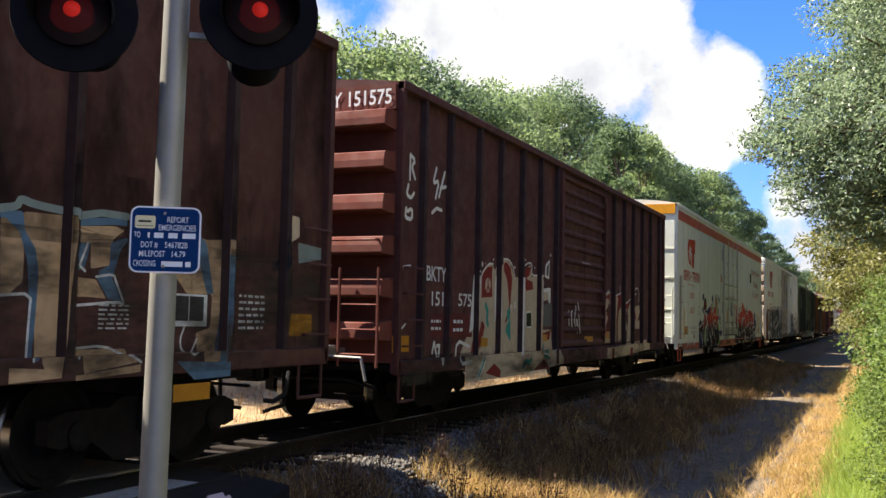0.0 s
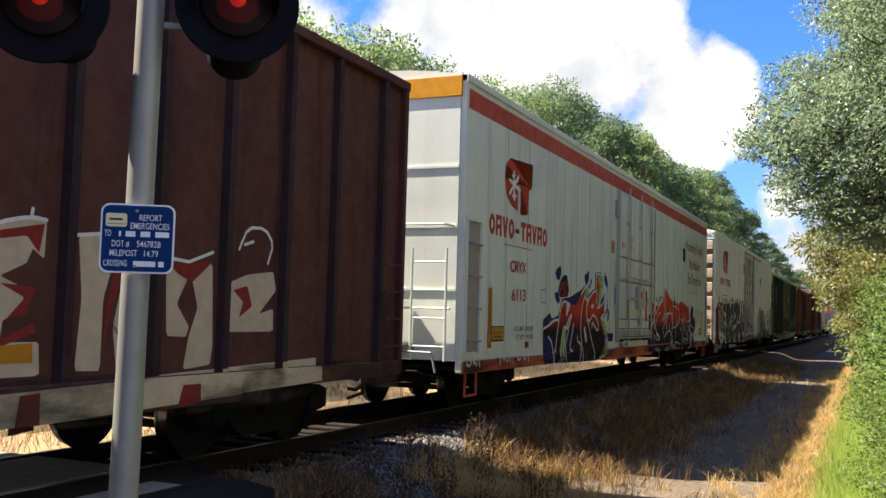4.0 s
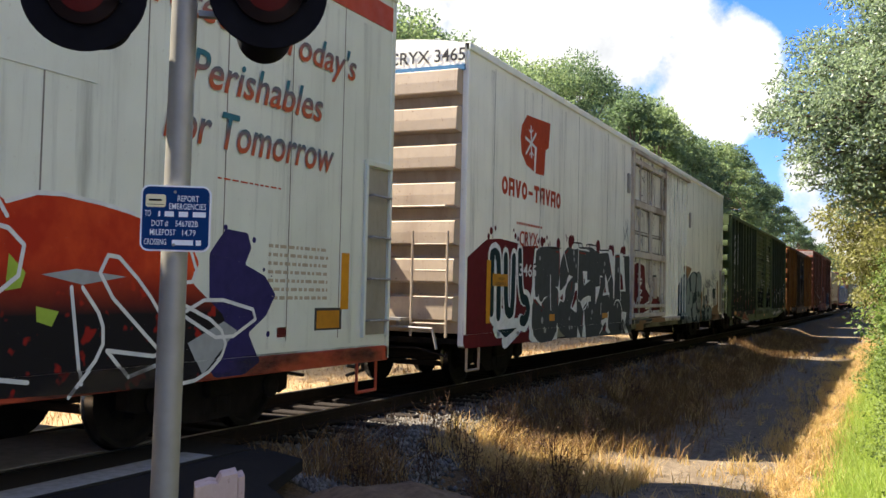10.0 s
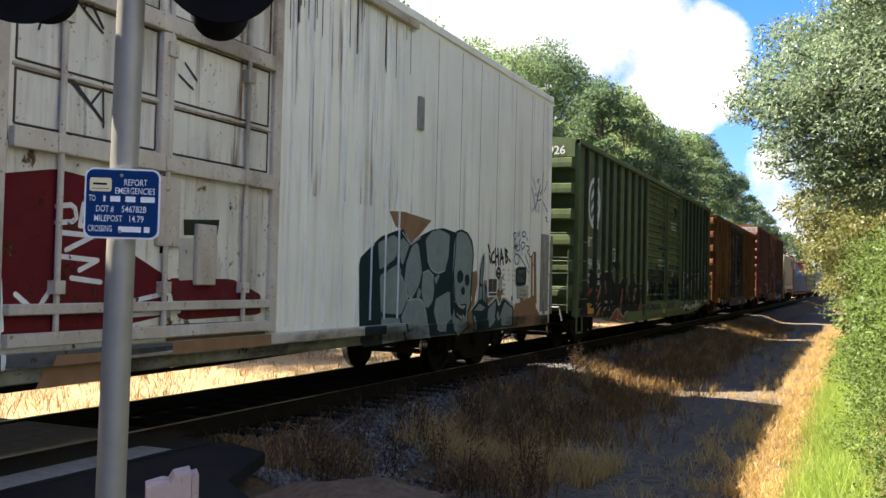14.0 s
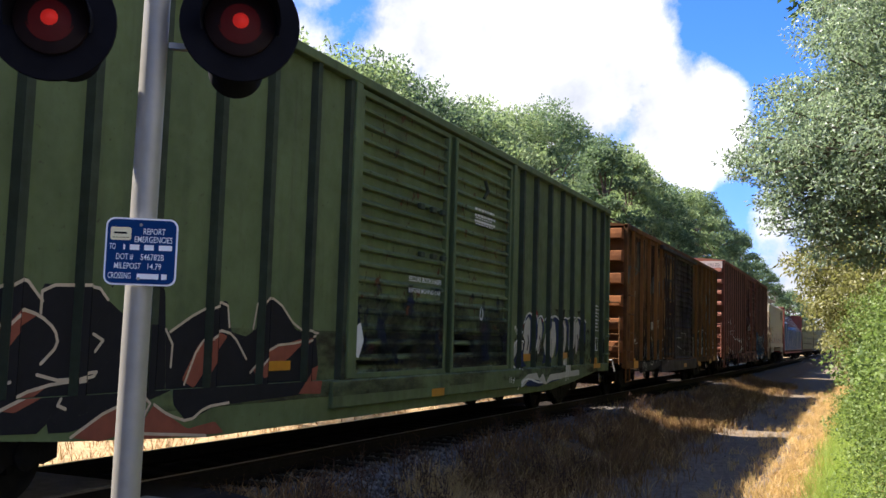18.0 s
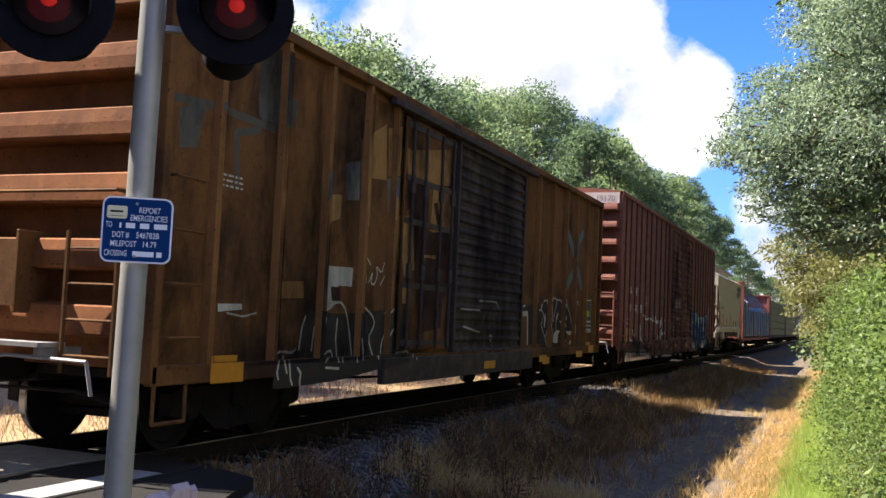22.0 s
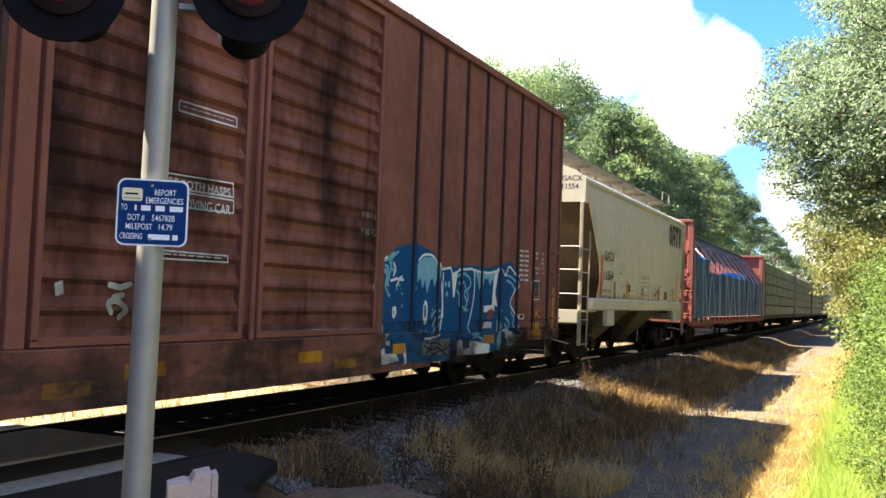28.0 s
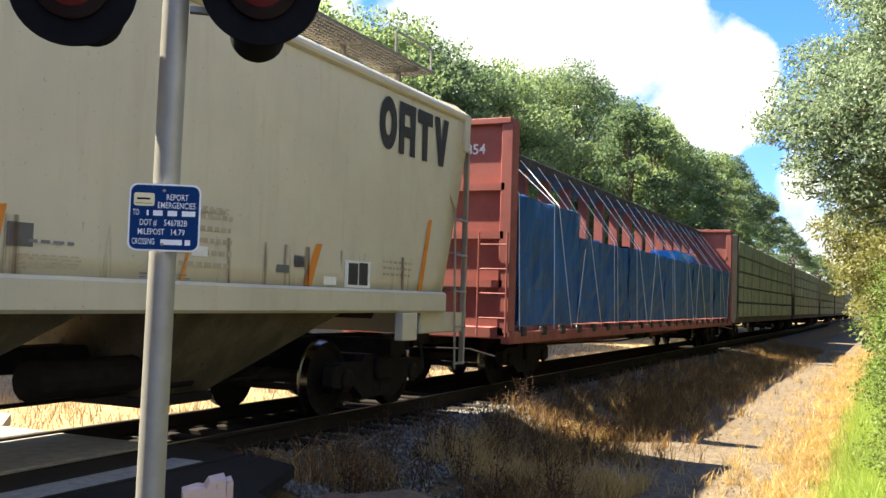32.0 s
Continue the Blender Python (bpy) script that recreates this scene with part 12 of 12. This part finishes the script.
paint(tall, 'white_hot_spray', 5, fills=[[(14.15, 1.33), (14.25, 1.35), (14.28, 1.28), (14.26, 1.22), (14.2, 1.18), (14.16, 1.22)],
    [(16.06, 1.84), (16.23, 1.88), (16.2, 1.68), (16.13, 1.48)],
    [(17.83, 1.94), (18, 2.01), (17.84, 1.59), (17.96, 1.36), (17.71, 1.39), (17.75, 1.74)],
    [(18.21, 0.97), (18.44, 1), (18.66, 0.89), (19.06, 0.88), (18.88, 0.71), (18.4, 0.7)],
    [(13.51, 1.61), (13.62, 1.62), (13.66, 1.39), (13.56, 1.37)],
    [(13.62, 1.09), (13.81, 1.1), (13.9, 1.05), (13.89, 0.98), (13.71, 1.01)],
    [(13.72, 0.81), (13.8, 0.83), (13.83, 0.75), (14.11, 0.75), (14.23, 0.65), (13.73, 0.62)],
    [(14.31, 0.84), (14.4, 0.81), (14.45, 0.63), (14.39, 0.59)],
    [(16.23, 0.84), (16.42, 0.86), (16.48, 0.71), (16.72, 0.73), (16.74, 0.84), (17.58, 0.76), (17.56, 0.62), (16.25, 0.62)],
    [(17.25, 1.36), (17.81, 1.39), (17.84, 1.29), (17.28, 1.26)],
    [(17.29, 1.11), (17.73, 1.11), (17.72, 1.01), (17.32, 1.01)],
    [(15.09, 1.35), (15.14, 1.44), (15.22, 1.4), (15.24, 1.25), (15.21, 1.11), (15.14, 1.09), (15.09, 1.21)],
    [(13.84, 0.91), (13.93, 0.92), (13.95, 0.85), (13.85, 0.85)]])
paint(tall, 'bone_spray', 3, fills=[[(13.6, 1.62), (13.73, 1.66), (13.76, 1.47), (13.75, 1.27), (13.64, 1.35)],
    [(13.61, 1.09), (13.92, 1.11), (13.93, 0.99), (13.71, 1.01)],
    [(13.78, 1.21), (13.87, 1.24), (13.89, 1.09), (13.8, 1.1)]])
paint(tall, 'sky_spray', 4, strokes=[[(13.7, 1.85), (13.87, 1.91), (14.09, 1.97), (14.27, 2.05)],
    [(13.7, 1.7), (13.77, 1.76), (13.86, 1.68), (13.77, 1.55), (13.85, 1.47)],
    [(13.9, 1.81), (13.99, 1.73), (13.93, 1.6), (14.04, 1.48)],
    [(14.09, 1.93), (14.07, 1.78), (13.97, 1.67)]], width=0.035)
paint(tall, 'deep_blue_spray', 6, fills=[[(15.12, 1.35), (15.17, 1.38), (15.19, 1.23), (15.16, 1.17), (15.12, 1.23)],
    [(14.19, 1.28), (14.22, 1.28), (14.22, 1.25), (14.19, 1.25)]])
paint(tall, 'brown_red_spray', 6, fills=[[(17.54, 1.3), (17.78, 1.33), (17.75, 1.17), (17.52, 1.15)]])
paint(tall, 'white_hot_spray', 5, strokes=[[(14.9, 1.97), (15.05, 2.06), (15.35, 2.07), (15.58, 1.92), (15.7, 1.61), (15.74, 1.3), (15.68, 0.99), (15.51, 0.92), (15.2, 0.91), (14.99, 0.91)],
    [(15.7, 1.88), (15.85, 1.9), (16.02, 1.92), (16.09, 1.68), (16.13, 1.46), (16.18, 1.63), (16.23, 1.85), (16.34, 1.91), (16.54, 1.91), (16.89, 1.94), (16.95, 1.77), (16.92, 1.48), (16.83, 1.24), (16.73, 1.07)],
    [(16.89, 1.92), (17.1, 1.9), (17.56, 1.89), (18.04, 1.97)],
    [(18.2, 1.95), (18.31, 1.86), (18.46, 2.07), (18.87, 1.89), (19.05, 1.85), (18.85, 1.68), (18.61, 1.49), (18.56, 1.4), (18.85, 1.23), (19.05, 1.02), (19.13, 0.84)],
    [(13.57, 1.76), (13.61, 1.65), (13.58, 1.79), (13.71, 1.83), (13.84, 1.9), (13.96, 1.97)],
    [(14.08, 1.67), (14.25, 1.7), (14.44, 1.69)],
    [(14.26, 1.61), (14.34, 1.71), (14.4, 1.73)],
    [(14.15, 1.9), (14.21, 1.81), (14.16, 1.74)],
    [(15.73, 1.82), (15.73, 1.51), (15.76, 1.2)]], width=0.035)
paint(tall, 'stone_spray', 3, fills=[[(14.91, 0.87), (15.96, 0.89), (15.95, 0.66), (14.95, 0.69)]], label='grey-green scrolls on the sill')
paint(tall, 'dark_teal_spray', 4, strokes=[[(14.98, 0.82), (15.13, 0.76), (15.21, 0.81), (15.37, 0.73), (15.52, 0.79), (15.72, 0.71), (15.89, 0.77)],
    [(15.04, 0.72), (15.21, 0.76), (15.41, 0.67), (15.6, 0.74), (15.85, 0.66)],
    [(15.03, 0.86), (15.21, 0.83), (15.44, 0.85), (15.68, 0.79)]], width=0.03)
paint(tall, 'sky_spray', 5, dots=[(15.2, 1.01, 0.02), (15.05, 1.01, 0.02), (15.2, 0.95, 0.02), (15.4, 1.3, 0.02), (15.37, 1.25, 0.01), (15.48, 1.35, 0.01), (15.82, 1.67, 0.04), (15.95, 1.67, 0.05), (15.88, 1.53, 0.04), (14.26, 1.57, 0.02), (14.06, 1.48, 0.02), (14.43, 1.35, 0.02), (14.38, 1.57, 0.01), (14.42, 1.51, 0.02), (14.03, 1.56, 0.01), (13.84, 1.45, 0.02), (13.76, 1.45, 0.01), (14.34, 1.62, 0.02), (14.81, 1.49, 0.02), (14.84, 1.59, 0.02), (18.09, 1.3, 0.03)])
letters(tall, 'EXH W', 19.76, 2.31, 0.06, MAT['white_paint'], fit=0.24)
letters(tall, 'EXW H', 19.77, 2.22, 0.05, MAT['white_paint'], fit=0.22)
letters(tall, 'H', 19.78, 2.14, 0.05, MAT['white_paint'], fit=0.06)
letters(tall, 'EMPTY C.G.', 19.76, 2.04, 0.05, MAT['white_paint'], fit=0.36)
letters(tall, 'FLOOR H', 19.76, 1.96, 0.04, MAT['white_paint'], fit=0.29)
letters(tall, '8-2', 20.22, 2.34, 0.04, MAT['white_paint'], fit=0.12)
letters(tall, '3-8', 20.22, 2.23, 0.06, MAT['white_paint'], fit=0.11)
letters(tall, '16-10', 20.17, 2.15, 0.05, MAT['white_paint'], fit=0.16)
letters(tall, '5-0', 20.22, 2.06, 0.06, MAT['white_paint'], fit=0.12)
letters(tall, '3-8', 20.23, 1.97, 0.04, MAT['white_paint'], fit=0.11)
letters(tall, 'LIFT AND', 18.99, 0.88, 0.05, MAT['white_paint'], fit=0.31)
letters(tall, 'JACK HERE', 19, 0.82, 0.03, MAT['white_paint'], fit=0.31)
fine_print(tall, 19.01, 19.21, 1.8, 2.39, 7, 'white_paint', 2, 54)
fine_print(tall, 19.29, 19.5, 1.8, 2.4, 7, 'white_paint', 2, 55)
paint(tall, 'white_paint', 2, fills=[rect(19.05, 19.33, 1.14, 1.23)])
paint(tall, 'red_patch', 3, fills=[rect(19.09, 19.29, 1.16, 1.22)])
paint(tall, 'yellow', 3, fills=[[(20.97, 1.74), (21.08, 1.75), (21.05, 0.82), (20.94, 0.82)]])
paint(tall, 'brown_red_spray', 3, fills=[[(19.75, 1.37), (20.25, 1.37), (20.25, 1.14), (19.75, 1.15)]])
paint(tall, 'yellow', 4, strokes=[[(20.01, 1.24), (19.77, 1.34)],
    [(20.01, 1.24), (20.02, 1.36)],
    [(20.01, 1.24), (20.23, 1.32)],
    [(20.01, 1.24), (19.83, 1.16)],
    [(20.01, 1.24), (20.2, 1.16)]], width=0.03)
paint(tall, 'black_paint', 2, fills=[rect(19.82, 20.03, 1.7, 1.82)])
paint(tall, 'black_paint', 2, fills=[rect(20.03, 20.22, 1.7, 1.84)])
paint(tall, 'black_paint', 2, fills=[rect(19.83, 20.23, 1.57, 1.67)])
# covered hopper
letters(hopper, 'GACX', 1.93, 2.47, 0.22, MAT['black_paint'], fit=0.96)
letters(hopper, '11554', 1.84, 2.02, 0.22, MAT['black_paint'], fit=0.98)
letters(hopper, 'LD LMT 233200', 1.67, 1.72, 0.08, MAT['black_paint'], fit=0.9)
letters(hopper, 'LT WT  52800', 1.64, 1.57, 0.08, MAT['black_paint'], fit=0.88)
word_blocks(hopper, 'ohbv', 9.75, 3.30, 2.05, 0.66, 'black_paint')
paint(hopper, 'orange_stripe', 1, fills=[[(4.37, 2.06), (4.46, 2.07), (4.37, 1.61), (4.27, 1.61)]])
paint(hopper, 'orange_stripe', 1, fills=[[(6.43, 2.06), (6.46, 2.06), (6.33, 1.55), (6.28, 1.55)]])
paint(hopper, 'orange_stripe', 1, fills=[[(8.45, 2.04), (8.58, 2.05), (8.39, 1.59), (8.23, 1.59)]])
paint(hopper, 'orange_stripe', 1, fills=[[(11.21, 2.54), (11.31, 2.54), (11.05, 1.56), (10.92, 1.56)]])
paint(hopper, 'orange_stripe', 1, fills=[rect(1.69, 1.85, 1.68, 2.58)])
paint(hopper, 'orange_stripe', 1, fills=[rect(4.22, 4.34, 1.59, 1.96)])
fine_print(hopper, 5.89, 7, 1.69, 2.24, 5, 'faded_print', 1, 66)
paint(hopper, 'orange_stripe', 1, fills=[[(1.74, 2.56), (1.86, 2.56), (1.6, 1.6), (1.47, 1.6)]])
paint(hopper, 'grey_patch', 1, fills=[rect(3.94, 4.11, 1.62, 1.73)])
paint(hopper, 'grey_patch', 1, fills=[rect(4.47, 4.7, 1.78, 1.95)])
paint(hopper, 'grey_patch', 1, fills=[rect(5.97, 6.22, 1.7, 1.8)])
paint(hopper, 'grey_patch', 1, fills=[rect(8.05, 8.25, 1.78, 1.9)])
paint(hopper, 'grey_patch', 1, fills=[rect(7.74, 7.96, 1.71, 1.79)])
paint(hopper, 'grey_patch', 1, fills=[rect(6.04, 6.26, 1.83, 1.9)])
paint(hopper, 'white_paint', 1, fills=[rect(9.07, 9.66, 1.59, 1.9)])
paint(hopper, 'black_paint', 2, fills=[rect(9.15, 9.37, 1.62, 1.87)])
paint(hopper, 'black_paint', 2, fills=[rect(9.39, 9.6, 1.62, 1.88)])
paint(hopper, 'white_paint', 1, fills=[rect(8.63, 8.89, 1.61, 1.7)])
paint(hopper, 'white_paint', 2, fills=[rect(6.43, 6.65, 1.81, 1.9)])
paint(hopper, 'grey_print', 1, strokes=[[(2.91, 1.7), (3.14, 1.71), (3.12, 1.56), (2.89, 1.56)]], width=0.02, closed=True)
fine_print(hopper, 4.66, 5.14, 1.8, 1.86, 1, 'grey_print', 1, 61)
fine_print(hopper, 4.58, 5.19, 1.63, 1.74, 4, 'faded_print', 1, 62)
fine_print(hopper, 6.11, 6.94, 2.14, 2.27, 2, 'faded_print', 1, 63)
fine_print(hopper, 5.79, 6.42, 1.59, 1.65, 2, 'grey_print', 1, 64)
fine_print(hopper, 9.97, 10.76, 1.74, 1.97, 3, 'faded_print', 1, 65)
paint(hopper, 'black_paint', 1, strokes=[[(3.52, 2.45), (3.81, 2.46), (3.78, 2.21), (3.51, 2.21)]], width=0.015, closed=True)
fine_print(hopper, 6.06, 6.94, 2.2, 2.28, 2, 'faded_print', 1, 66)
# weather on the sides of the cars
paint(brown, 'soot_smear', 1, fills=[rect(0.1, 16.9, 2.0, 4.45)], label='soot on the upper side', joined=True)
paint(brown, 'foot_grime', 6, fills=[rect(0.1, 16.9, 0.97, 2.1)], label='grime along the foot of the side', joined=True)
paint(brown, 'soot_runs', 5, fills=[rect(11.0, 16.9, 1.0, 2.6)], label='dark streaks over the painted letters', joined=True)
paint(maroon, 'soot_runs', 1, fills=[rect(0.1, 16.6, 0.9, 4.4)], label='dark streaks down the side', joined=True)
paint(maroon, 'foot_grime', 6, fills=[rect(0.1, 16.6, 0.6, 0.98)], label='grime along the foot of the side', joined=True)
paint(reefer, 'pale_runs', 1, fills=[rect(0.8, 22.9, 0.9, 4.6)], label='grey streaks down the panels', joined=True)
paint(reefer, 'foot_grime', 7, fills=[rect(0.1, 23.0, 0.67, 0.86)], label='grime on the orange sill', joined=True)
paint(white, 'pale_runs', 1, fills=[rect(0.1, 22.6, 0.9, 4.9)], label='grey streaks down the panels', joined=True)
paint(white, 'rust_runs', 7, fills=[rect(9.3, 16.4, 2.4, 4.85)], label='rust runs below the door track', joined=True)
paint(white, 'rust_spots', 8, fills=[rect(9.5, 13.2, 0.75, 2.6)], label='rust scabs on the door hardware', joined=True)
paint(white, 'foot_grime', 8, fills=[rect(8.5, 22.6, 0.71, 0.90)], label='grime along the foot of the side', joined=True)
drips = random.Random(77)
paint(white, 'grime_rust', 3, strokes=[[(y, 4.84), (y + 0.01, 4.84 - drips.uniform(0.12, 0.75))] for y in (drips.uniform(13.2, 16.3) for _ in range(26))], width=0.016, label='dark drips below the door track', joined=True)
paint(reefer, 'soot_runs', 12, fills=[rect(9.6, 13.7, 1.1, 4.6)], label='dark streaks on the door', joined=True)
paint(rusty, 'soot_smear', 5, fills=[rect(0.2, 10.6, 0.9, 4.3)], label='black soot over the rusty sheet', joined=True)
paint(rusty, 'soot_runs', 6, fills=[rect(0.1, 16.9, 0.8, 4.4)], label='dark streaks down the rusty side', joined=True)
paint(tall, 'soot_smear', 16, fills=[rect(8.3, 13.6, 1.0, 4.9)], label='soot on the door ridges', joined=True)
paint(tall, 'soot_smear', 8, fills=[rect(0.1, 21.2, 0.52, 1.0)], label='soot along the sill', joined=True)
paint(tall, 'soot_runs', 15, fills=[rect(8.3, 13.6, 1.1, 4.9)], label='dark streaks down the doors', joined=True)
paint(tall, 'foot_grime', 7, fills=[rect(0.1, 21.2, 0.52, 1.15)], label='grime along the foot of the side', joined=True)
paint(hopper, 'rust_runs', 1, fills=[rect(1.6, 11.2, 1.58, 2.0)], label='rust runs down the hopper side', joined=True)
# how far the train has rolled (metres) at each second of the clip
ROLLED = [
    (0.0, -0.00), (1.0, 4.12), (2.0, 8.16), (3.0, 12.19), (3.5, 14.24), (5.5, 22.65), (6.0, 24.79),
    (7.0, 29.13), (8.0, 33.58), (9.0, 38.06), (10.0, 42.42), (11.0, 46.68), (12.0, 50.89), (13.0, 55.19),
    (13.5, 57.36), (15.5, 66.09), (16.0, 68.28), (17.0, 72.64), (18.0, 77.05), (19.0, 81.52), (20.0, 86.00),
    (21.0, 90.44), (22.0, 94.98), (23.0, 99.65), (24.0, 104.44), (25.0, 109.33), (25.5, 111.80),
    (27.5, 121.76), (28.0, 124.27), (28.5, 126.81), (29.0, 129.42), (29.5, 131.55), (30.0, 133.95), (31.0, 138.86), (32.0, 143.75),
]


def rolled(t):
    return float(np.interp(t, [r[0] for r in ROLLED], [r[1] for r in ROLLED]))


def motions():
    for car, start in CAR.values():
        walk(car, [(t, pose(TRACK_X, start - s, 0)) for t, s in ROLLED])
    times = [32.0 * i / 256 for i in range(257)]
    for wheel, dy in spinning:
        walk(wheel, [(t, pose(0, dy, WHEEL_R, math.degrees(rolled(t) / WHEEL_R) % 360)) for t in times])


motions()
